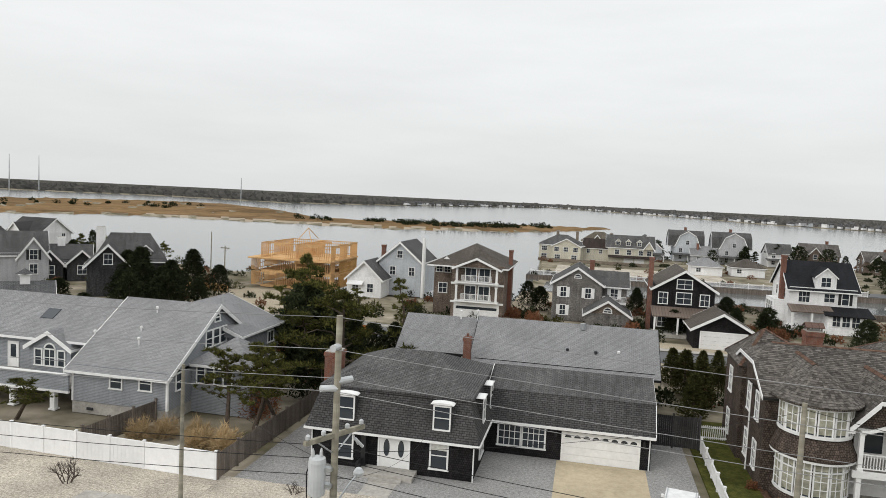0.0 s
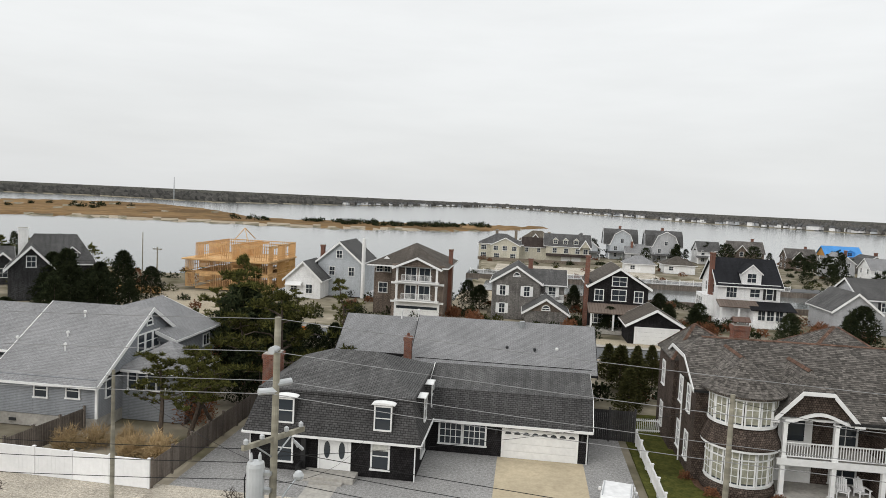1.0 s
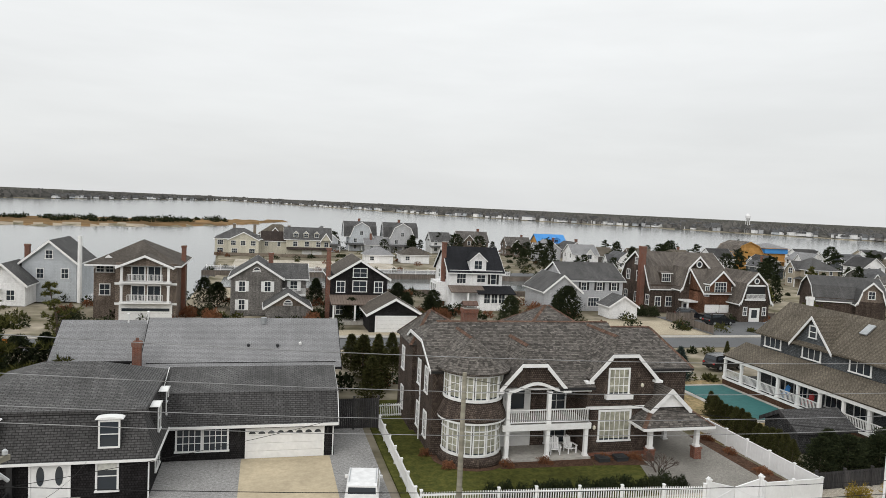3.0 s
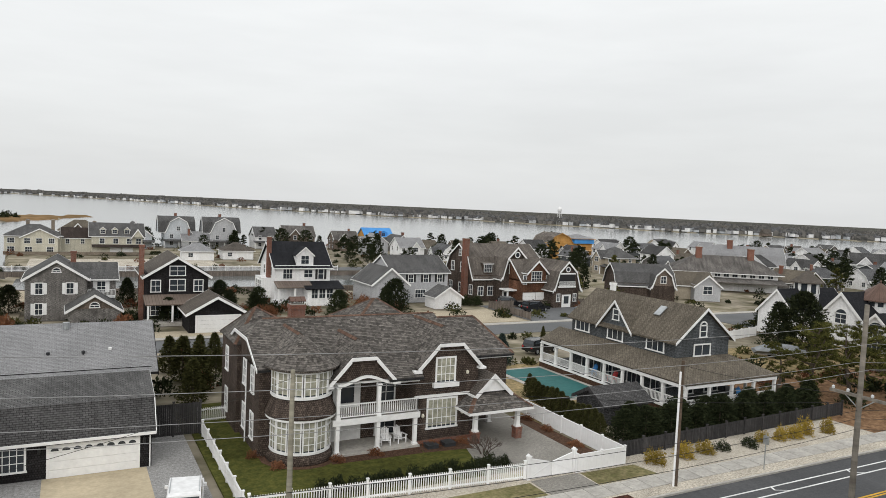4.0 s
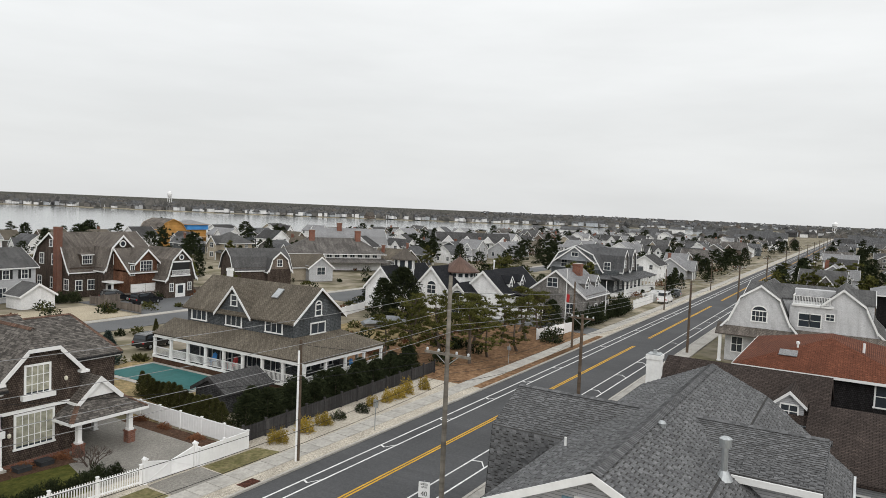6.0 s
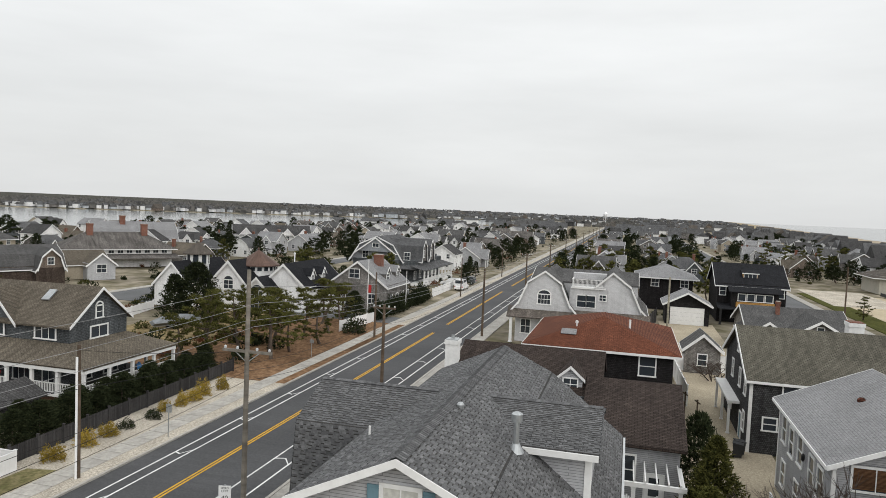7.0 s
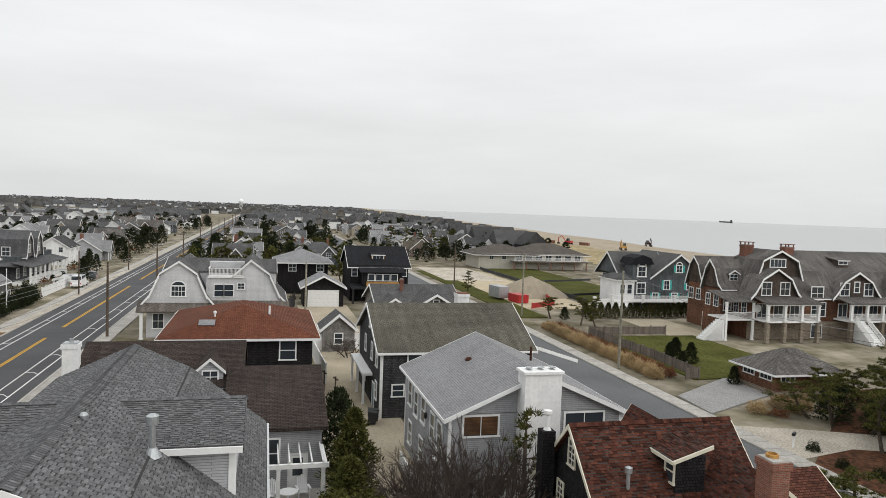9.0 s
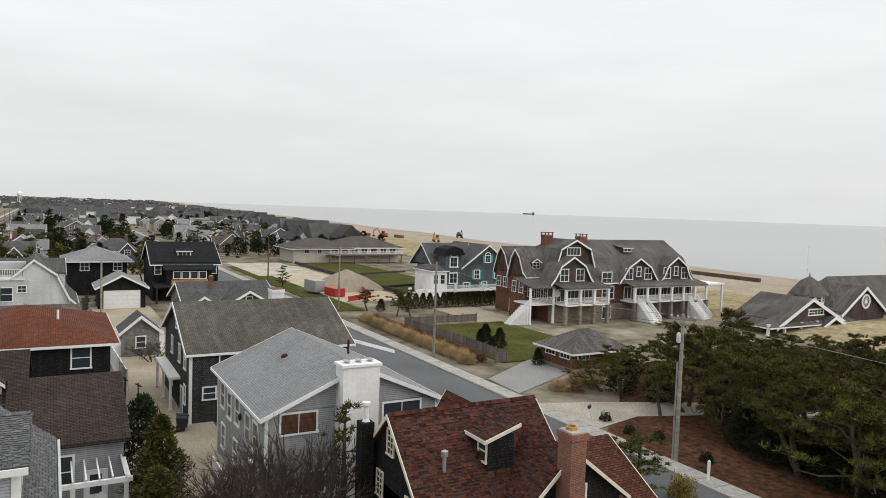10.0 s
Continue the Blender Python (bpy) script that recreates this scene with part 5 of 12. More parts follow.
    hip(h, 21.0, 29.2, 55.5, 63.5, 6.2, 8.75, ROOF_CEDAR, over=0.4, trim=ROOF_CEDAR)
    for u, z in ((23.0, 2.0), (26.3, 2.0), (21.9, 5.0), (26.6, 5.0)):
        part("wall_lamp", Shape().lathe(u if u > 22.5 else 22.55, 44.7, [(0.05, z), (0.12, z + 0.08), (0.12, z + 0.22), (0.04, z + 0.3)], 8), CREAM, h)
    settle(h, 22, 50)
    return h


def porch_house():
    h = thing("house", "dark shingled house with brown roof and wide white columned porch", "house")
    x0, x1, y0, y1 = 49.5, 56.6, 46.0, 61.0
    walls(h, x0, x1, y0, y1, 0, 6.2, SH_SLATE)
    gable(h, x0, x1, y0, y1, 6.25, 9.05, "y", ROOF_TAN, SH_SLATE, over=0.4, trim_w=0.2, ends=(1, 0), lines=False)
    part("gable_wall", Shape().prism([(x0, 6.2), (x1, 6.2), ((x0 + x1) / 2, 8.85)], "y", y1 - 0.12, y1), SH_SLATE, h)
    gable(h, x0 - 0.1, x1 - 3, 51.6, 56.3, 6.1, 8.75, "x", ROOF_TAN, SH_SLATE, over=0.3, ends=(1, 0), trim_w=0.2, lines=False)
    win(h, "-x", x0 - 0.1, 53.95, 6.75, 0.75, 1.0, 1, 2)
    for u in (59.2, 53.95, 48.5):
        win(h, "-x", x0 if u != 53.95 else x0 - 0.1, u, 4.72, 2.1, 0.98, 3, 1, trim=0.13)
    win(h, "-y", y0, 53.0, 6.3, 0.75, 1.0, 1, 2, arch=0.35, trim=0.13)
    win(h, "-y", y0, 53.0, 4.55, 2.0, 0.95, 2, 1, trim=0.13)
    part("skylight", Shape().slab([(51.2, 50.6, 7.72), (51.2, 49.8, 7.72), (52.2, 49.8, 8.51), (52.2, 50.6, 8.51)][::-1], 0.12), STEEL, h, "pale framed roof skylight")
    chimney(h, 55.3, 61.2, 4, 9.6, 0.5, 0.5, STUCCO, pots=0)
    # porch round two sides
    ox, oy, oe = 47.0, 42.2, 58.8
    s = Shape()
    s.slab([(ox - 0.2, 63.2, 3.15), (ox - 0.2, oy - 0.2, 3.15), (x0, y0, 4.45), (x0, 63.2, 4.45)], 0.16)
    s.slab([(ox - 0.2, oy - 0.2, 3.15), (oe + 0.2, oy - 0.2, 3.15), (x1, y0, 4.45), (x0, y0, 4.45)], 0.16)
    s.slab([(oe + 0.2, oy - 0.2, 3.15), (oe + 0.2, 52, 3.15), (x1, 52, 4.45), (x1, y0, 4.45)], 0.16)
    part("porch_roof", s, ROOF_TAN, h)
    part("porch_beam", Shape().box(ox - 0.1, ox + 0.2, oy, 63, 2.7, 3.0).box(ox, oe, oy - 0.1, oy + 0.2, 2.7, 3.0).box(oe - 0.2, oe + 0.1, oy, 52, 2.7, 3.0), WHITE, h)
    part("porch_floor", Shape().box(ox, oe, oy, 63.2, 0, 0.75), FENCED, h)
    part("porch_skirt", Shape().box(ox - 0.06, oe + 0.06, oy - 0.08, oy - 0.0, 0.05, 0.75).box(ox - 0.08, ox - 0.0, oy, 63.2, 0.05, 0.72), MULCH, h, "brown porch skirt boards")
    part("porch_edge", Shape().box(ox - 0.12, oe + 0.12, oy - 0.14, oy - 0.08, 0.6, 0.82).box(ox - 0.14, ox - 0.08, oy, 63.2, 0.6, 0.82), WHITE, h)
    ys = [oy + 0.1 + k * 2.6 for k in range(9)]
    posts(h, [(ox + 0.1, y) for y in ys] + [(ox + 0.1 + k * 2.9, oy + 0.1) for k in range(1, 5)] + [(oe - 0.1, oy + 3.2), (oe - 0.1, oy + 6.4)], 0.75, 2.75, 0.24)
    for a, b in zip(ys, ys[1:]):
        if not 46 < a < 50:
            railing(h, (ox + 0.1, a), (ox + 0.1, b), 0.78, 0.85)
    for k in range(4):
        railing(h, (ox + 0.1 + k * 2.9, oy + 0.1), (ox + 0.1 + (k + 1) * 2.9, oy + 0.1), 0.78, 0.85)
    part("porch_step", Shape().box(45.4, 47, 47.4, 49.9, 0, 0.25).box(45.9, 47, 47.4, 49.9, 0.25, 0.5), CONCRETE, h)
    for u, w in ((44.8 + 3, 1.8), (51, 1.8), (55, 1.6), (58, 1.8)):
        win(h, "-x", x0, u, 0.9, w, 1.9, 3, 1)
    for u in (51.2, 54.5):
        win(h, "-y", y0, u, 1.0, 1.7, 1.7, 3, 1)
    settle(h, 52, 53)


black_mansard()
black_cottage()
grey_house()
MANSION = mansion()
porch_house()


# ---- houses between the road and the beach ----
def near_roof_house():
    h = thing("house", "pale grey sided house with grey architectural shingle roof and long ridge", "house")
    walls(h, 20.9, 39.2, 0.7, 12.6, 0, 5.3, LAP_LGREY)
    main = [(-0.3, 5.16), (3.8, 8.36), (6.6, 9.65), (10.4, 7.9), (12.9, 5.2)]
    profile_roof(h, main, "x", 20.8, 39.4, ROOF_GREY, LAP_LGREY, over=0.5, base=5.0, trim_w=0.24, lines=False, ends=(1, 0), label="grey architectural shingle roof")
    part("gutter", Shape().box(20.3, 39.9, -0.42, -0.3, 4.98, 5.1), GREYPAINT, h)
    part("gutter", Shape().box(20.3, 39.9, 12.9, 13.02, 5.02, 5.14), GREYPAINT, h)
    # wing to the road, steep below a shallow upper slope
    walls(h, 28.5, 33.4, 12.0, 13.5, 0, 7.4, LAP_LGREY)
    profile_roof(h, [(27.75, 4.4), (28.2, 7.75), (30.95, 9.05), (33.7, 7.75), (34.2, 4.4)], "y", 7.3, 13.6, ROOF_GREY, LAP_LGREY, over=0.3, base=4.4, ends=(0, 1), lines=False, trim=ROOF_GREY, trim_w=0.12)
    # cross wing to the yard
    walls(h, 27.6, 33.2, 0.95, 5, 4.6, 8.2, LAP_LGREY)
    cross = [(27.1, 8.2), (27.25, 8.32), (30.5, 9.2), (33.7, 8.32), (33.85, 8.2)]
    profile_roof(h, cross, "y", 0.95, 6.4, ROOF_GREY, LAP_LGREY, over=0.3, base=8.0, ends=(1, 0), trim=ROOF_GREY, trim_w=0.12, lines=False)
    part("eave_board", Shape().box(27.0, 27.1, 0.65, 4.3, 8.0, 8.24), WHITE, h)
    part("corner_board", Shape().box(27.57, 27.62, 0.93, 1.18, 5.4, 8.05), WHITE, h)
    part("corner_board", Shape().box(27.6, 27.85, 0.9, 0.95, 5.4, 8.05), WHITE, h)
    win(h, "-x", 20.8, 6.55, 7.15, 1.15, 1.35, 2, 2, trim=0.15, blind=0.9, shutters=TEALGREY)
    vent_pipe(h, 26.3, 3.75, 8.2, 9.5, 0.12, STEEL)
    part("vent_cap", Shape().lathe(26.3, 3.75, [(0.21, 9.45), (0.22, 9.75), (0.1, 9.82)], 14), STEEL, h)
    part("vent_flashing", Shape().lathe(26.3, 3.75, [(0.33, 8.25), (0.14, 8.6)], 12), STEEL, h)
    part("roof_vent", Shape().lathe(27.2, 6.2, [(0.15, 9.3), (0.16, 9.6), (0.1, 9.68)], 10), STEEL, h)
    vent_pipe(h, 26.0, 9.6, 8.0, 8.65, 0.05, WHITE)
    settle(h, 31, 6.5)
    return h


def brown_roof_house():
    h = thing("house", "dark shingled house with dark brown roof and white painted chimney", "house")
    walls(h, 46.5, 57, 2.0, 11.3, 0, 5.4, SH_SLATE)
    gable(h, 46.0, 57.5, 1.5, 11.3, 5.1, 7.55, "y", ROOF_DKBROWN, SH_SLATE, over=0.3, trim=ROOF_DKBROWN)
    chimney(h, 48.9, 11.9, 0, 8.0, 0.9, 0.9, STUCCO, pots=1, cap=STEEL)
    dorm(h, "-x", 47.6, 3.3, 5.4, 1.6, 1.1, LAP_LGREY, ROOF_DKBROWN, 3.5, rise=0.7, ww=0.9)
    # side wing with its pergola
    walls(h, 42.4, 52.5, -3.6, 2.0, 0, 4.2, LAP_MGREY)
    profile_roof(h, [(42.0, 4.1), (48.6, 6.4), (53.2, 4.2)], "y", -3.7, 2.0, ROOF_DKBROWN, LAP_MGREY, over=0.2, base=4.0, trim=ROOF_DKBROWN, trim_w=0.14)
    win(h, "-x", 42.4, -0.4, 1.6, 1.3, 1.7, 2, 2)
    door(h, "-x", 42.4, -2.2, 0.2, 1.0, 2.1, glass=0.6)
    s = Shape().box(39.4, 42.4, -3.7, -3.55, 2.7, 2.9).box(39.4, 42.4, 1.5, 1.65, 2.7, 2.9).box(39.3, 39.5, -3.8, 1.75, 2.6, 2.85)
    part("pergola_frame", s, WHITE, h)
    for k in range(9):
        y = -3.5 + k * 0.62
        part("pergola_slat", Shape().box(39.2, 42.4, y, y + 0.07, 2.9, 3.05), WHITE, h)
    posts(h, [(39.5, -3.5), (39.5, -1.0), (39.5, 1.4)], 0, 2.65, 0.22)
    part("patio", Shape().box(38.9, 42.4, -4.0, 2.0, 0, 0.15), CONCRETE, h)
    settle(h, 51, 6)


def red_roof_house():
    h = thing("house", "black shingled house under a low red hipped roof", "house")
    walls(h, 58.6, 73.0, -4.0, 7.6, 0, 6.3, SH_BLACK)
    hip(h, 58.6, 73.0, -4.0, 7.6, 6.6, 8.35, ROOF_RED, over=0.6)
    win(h, "-x", 58.6, -2.0, 4.6, 1.2, 1.5, 1, 2)
    wins(h, "-x", 58.6, (2.4, 6.5), 4.6, 1.1, 1.4, 1, 2)
    win(h, "-x", 58.6, -1.9, 2.1, 1.2, 1.2, 1, 2)
    win(h, "-y", -4.0, 62, 4.6, 1.0, 1.4, 1, 2)
    vent_pipe(h, 63.0, -0.5, 7.6, 8.4, 0.09, WHITE)
    vent_pipe(h, 62.0, 4.0, 6.5, 7.9, 0.07, WHITE, cap=True)
    part("roof_patch", Shape().slab([(60.2, 5.2, 7.2), (60.2, 3.9, 7.2), (61.2, 3.9, 7.5), (61.2, 5.2, 7.5)], 0.05), ROOF_LIGHT, h)
    settle(h, 66, 2)


def gambrel_house():
    h = thing("house", "pale grey gambrel house with curved white bargeboards and a roof deck", "house")
    y0, y1 = 5.9, 14.6
    walls(h, 93.2, 106, -2.6, 14.2, 0, 3.9, LAP_PALE)
    lean(h, 91.6, 93.4, -3.2, 15.2, (3.5, 4.7, 4.7, 3.5), ROOF_CEDAR)
    posts(h, [(92.0, 14.6), (92.0, 10.5), (92.0, 6.5), (92.0, 2.5), (92.0, -2.6)], 0, 3.4, 0.35)
    profile_roof(h, [(14.9, 4.2), (13.9, 5.4), (12.7, 8.2), (10.4, 9.75), (8.2, 8.2), (7.0, 5.4), (6.0, 4.2)][::-1], "x", 93.0, 106, ROOF_MID, LAP_PALE, over=0.25, base=4.0, trim_w=0.22)
    profile_roof(h, [(4.0, 7.9), (1.7, 10.0), (-0.7, 8.2), (-2.0, 5.4), (-3.0, 4.4)][::-1], "x", 93.6, 106, ROOF_MID, LAP_PALE, over=0.25, base=4.0, trim_w=0.22)
    walls(h, 95, 106, -1.5, 12.5, 3.9, 8.3, LAP_PALE)
    gable(h, 95, 106, -1.5, 12.5, 8.3, 9.6, "y", ROOF_MID, LAP_PALE, over=0.1, lines=False)
    walls(h, 93.5, 96, 2.2, 7.2, 3.9, 7.6, LAP_PALE)
    part("deck_floor", Shape().box(93.3, 97, 2.6, 7.0, 7.6, 7.8), WHITE, h)
    railing(h, (93.4, 2.8), (93.4, 6.9), 7.8, 1.0)
    part("deck_wall", Shape().box(96.4, 98.0, 2.6, 7.0, 7.8, 9.4), LAP_PALE, h)
    railing(h, (93.4, 2.8), (96.4, 2.8), 7.8, 1.0)
    railing(h, (93.4, 6.9), (96.4, 6.9), 7.8, 1.0)
    wd = win(h, "-x", 93.0, 10.45, 5.3, 1.6, 1.2, 4, 2, arch=0.6, trim=0.14)
    win(h, "-x", 93.5, 5.6, 5.2, 1.1, 1.5, 1, 2)
    win(h, "-x", 93.5, 4.4, 5.2, 1.1, 1.5, 1, 2)
    win(h, "-x", 93.5, 2.9, 6.2, 0.8, 0.7, 2, 2)
    wins(h, "-x", 93.2, (12.8, 8.5, 4.0, 0.0), 1.2, 1.2, 1.8, 2, 2)
    settle(h, 99, 6)


def olive_roof_house():
    h = thing("house", "weathered shingle house with long olive grey roof and white corner trim", "house")
    x0, x1, y0, y1 = 56.2, 69.5, -22.6, -9.4
    walls(h, x0, x1, y0, y1, 0, 5.7, SH_DARK)
    gable(h, x0, x1, y0, y1, 5.75, 8.75, "y", ROOF_OLIVE, SH_DARK, over=0.35)
    corner_boards(h, x0, x1, y0, y1, 0, 5.6, w=0.2)
    part("frieze", Shape().box(x0 - 0.03, x0 + 0.02, y0, y1, 5.3, 5.6), WHITE, h)
    win(h, "-x", x0, -12.4, 4.1, 1.4, 1.2, 1, 2)
    win(h, "-x", x0, -10.9, 1.9, 0.9, 0.9, 1, 2)
    win(h, "-x", x0, -20.8, 3.9, 1.4, 1.2, 1, 2)
    wins(h, "+y", y1, (58.2, 61.0, 65), 4.0, 0.8, 1.4, 1, 2)
    wins(h, "+y", y1, (58.2, 65), 1.2, 0.8, 1.4, 1, 2)
    win(h, "+y", y1, 62.5, 6.6, 0.7, 0.9, 1, 2)
    chimney(h, 64.0, -18.3, 7, 9.5, 1.3, 1.1, STUCCO, pots=0, cap=BRICK)
    part("deck", Shape().box(60.5, 69, y1, y1 + 0.9, 2.6, 2.8), WHITE, h)
    posts(h, [(60.7, y1 + 0.75), (64.8, y1 + 0.75), (68.8, y1 + 0.75)], 0, 2.6, 0.2)
    door(h, "+y", y1, 59.6, 0.1, 0.9, 2.05, TEALGREY)
    part("side_stair_rail", Shape().slab([(57.5, -22.7, 5.9), (57.5, -27.5, 4.4), (57.5, -27.5, 4.1), (57.5, -22.7, 5.6)], 0.1), WHITE, h)
    settle(h, 63, -16)


def white_chimney_house():
    h = thing("house", "grey clapboard house with pale shingle roof and broad white chimney", "house")
    x0, x1, y0, y1 = 37.2, 49.6, -20.8, -10.2
    walls(h, x0, x1, y0, y1, 0, 6.0, LAP_MGREY)
    gable(h, x0, x1, y0, y1, 6.05, 8.35, "x", ROOF_LIGHT, LAP_MGREY, over=0.4, trim_w=0.22)
    corner_boards(h, x0, x1, y0, y1, 0, 5.8)
    c = part("chimney", Shape().box(36.1, 37.25, -16.4, -14.2, 0, 8.45), STUCCO, h, "broad white rendered chimney")
    part("chimney_cap", Shape().box(36.0, 37.35, -16.5, -14.1, 8.45, 8.6), STUCCO, c)
    for k in (-16.0, -15.3, -14.6):
        part("flue_cap", Shape().box(36.45, 36.95, k - 0.16, k + 0.16, 8.72, 8.75).box(36.5, 36.9, k - 0.12, k + 0.12, 8.6, 8.64).rod((36.5, k, 8.6), (36.5, k, 8.73), 0.02, n=4), STEEL, c)
    win(h, "-x", x0, -12.05, 4.75, 2.0, 1.1, 2, 1, blind=0.95, blind_mat=WOODBLIND)
    win(h, "-x", x0, -18.4, 4.85, 2.4, 1.0, 2, 1)
    railing(h, (39.4, y1 + 1.5), (43.4, y1 + 1.5), 0.9, 0.9)
    part("deck", Shape().box(39.2, 43.6, y1, y1 + 1.6, 0.7, 0.9), FENCEW, h)
    win(h, "-x", x0, -13.0, 1.2, 1.2, 1.2, 2, 1)
    for u, z in ((47.8, 3.6), (45.8, 3.4), (43.6, 3.6), (41.0, 3.3), (39.2, 3.3)):
        win(h, "+y", y1, u, z, 1.0, 1.6, 1, 2)
    wins(h, "+y", y1, (47.5, 44, 40), 0.9, 1.0, 1.5, 1, 2)
    part("wall_lamp", Shape().lathe(42.4, y1 + 0.15, [(0.05, 4.2), (0.1, 4.3), (0.1, 4.55), (0.03, 4.65)], 8), BLACK, h)
    s = Shape().rod((44.0, -17.6, 7.0), (44.0, -17.6, 8.4), 0.08, n=10)
    part("vent_pipe", s, ROOF_RUST, h, "rusty iron vent pipe")
    part("roof_vent", Shape().lathe(44.6, -13.4, [(0.2, 7.2), (0.24, 7.5), (0.12, 7.62)], 10), ROOF_RUST, h, "rusted roof vent")
    part("vent_pipe", Shape().rod((42.8, -18.6, 6.8), (42.8, -18.6, 7.3), 0.05, n=8), PLASTIC, h)
    settle(h, 43, -15.5)


def rust_roof_house():
    h = thing("house", "black shingled cottage under a steep rust brown roof with brick chimney", "house")
    walls(h, 25.6, 33.0, -22.0, -14.0, 0, 4.2, SH_BLACK)
    profile_roof(h, [(24.8, 3.5), (29.3, 7.8), (33.6, 3.7)], "y", -22.0, -14.0, ROOF_RUST, SH_BLACK, over=0.25, base=3.5, trim=CREAM, trim_w=0.16, lines=False)
    walls(h, 24.35, 33.2, -23.8, -18.4, 0, 4.1, SH_BLACK)
    walls(h, 26.0, 33.1, -18.4, -15.6, 0, 4.0, SH_BLACK)
    profile_roof(h, [(-24.3, 3.6), (-19.2, 7.45), (-18.0, 5.5), (-16.2, 4.2)], "x", 28.5, 33.0, ROOF_RUST, SH_BLACK, over=0.3, base=4.2, trim=CREAM, trim_w=0.18, ends=(0, 1), lines=False)
    profile_roof(h, [(-24.2, 4.1), (-20.7, 6.8), (-18.2, 4.5)], "x", 24.3, 27.5, ROOF_RUST, SH_BLACK, over=0.3, base=4.1, trim=CREAM, trim_w=0.16, ends=(1, 0), lines=False)
    # shed dormer on the cross roof
    walls(h, 26.7, 29.0, -19.2, -17.75, 5.0, 6.95, SH_BLACK, "dormer_wall")
    part("dormer_roof", Shape().slab([(29.4, -17.45, 6.9), (29.8, -19.5, 7.52), (26.5, -19.45, 7.52), (26.5, -17.45, 6.9)][::-1], 0.1), ROOF_RUST, h)
    part("dormer_board", Shape().box(26.45, 29.4, -17.45, -17.38, 6.72, 6.88), CREAM, h)
    part("dormer_board", Shape().prism([(-17.45, 6.9), (-19.4, 7.5), (-19.4, 7.34), (-17.45, 6.74)], "x", 26.42, 26.5), CREAM, h)
    win(h, "+y", -17.75, 27.15, 5.75, 0.62, 0.95, 1, 2, frame_mat=CREAM, trim=0.09)
    for u, z, w in ((29.3, 5.85, 0.62), (30.4, 3.5, 0.62), (27.2, 3.3, 0.7)):
        win(h, "+y", -14.0, u, z, w, 1.15, 2, 4, frame_mat=CREAM, trim=0.08)
    c = chimney(h, 23.8, -20.3, 0, 7.8, 0.95, 0.85, BRICK, pots=0, cap=CONCRETE)
    part("chimney_crown", Shape().box(23.27, 24.33, -20.78, -19.82, 7.66, 7.78), CONCRETE, c)
    part("flue", Shape().lathe(23.9, -20.3, [(0.26, 7.86), (0.26, 7.98), (0.2, 8.02), (0.2, 7.88)], 12), SHEATH, c, "yellow clay flue tile")
    win(h, "-x", 24.3, -21.3, 4.0, 0.55, 0.95, 1, 2, frame_mat=CREAM)
    walls(h, 26, 32, -27.0, -23.9, 0, 3.2, SH_BLACK)
    profile_roof(h, [(25.2, 3.0), (29.0, 5.2), (32.8, 3.0)], "y", -27.0, -23.5, ROOF_RUST, SH_BLACK, over=0.3, base=3.0, trim=CREAM, lines=False)
    # slender shingled flue beside the gable
    c = part("chimney", Shape().box(30.7, 31.4, -13.75, -13.1, 0, 7.0), SH_BLACK, h, "slender black shingled flue stack")
    part("chimney_pot", Shape().lathe(31.05, -13.45, [(0.2, 7.0), (0.12, 7.15), (0.12, 7.7), (0.2, 7.8), (0.2, 7.95)], 12), WHITE, c)
    vent_pipe(h, 27.0, -15.6, 5.5, 6.3, 0.09, STEEL, cap=True)
    settle(h, 29, -18)
    return h


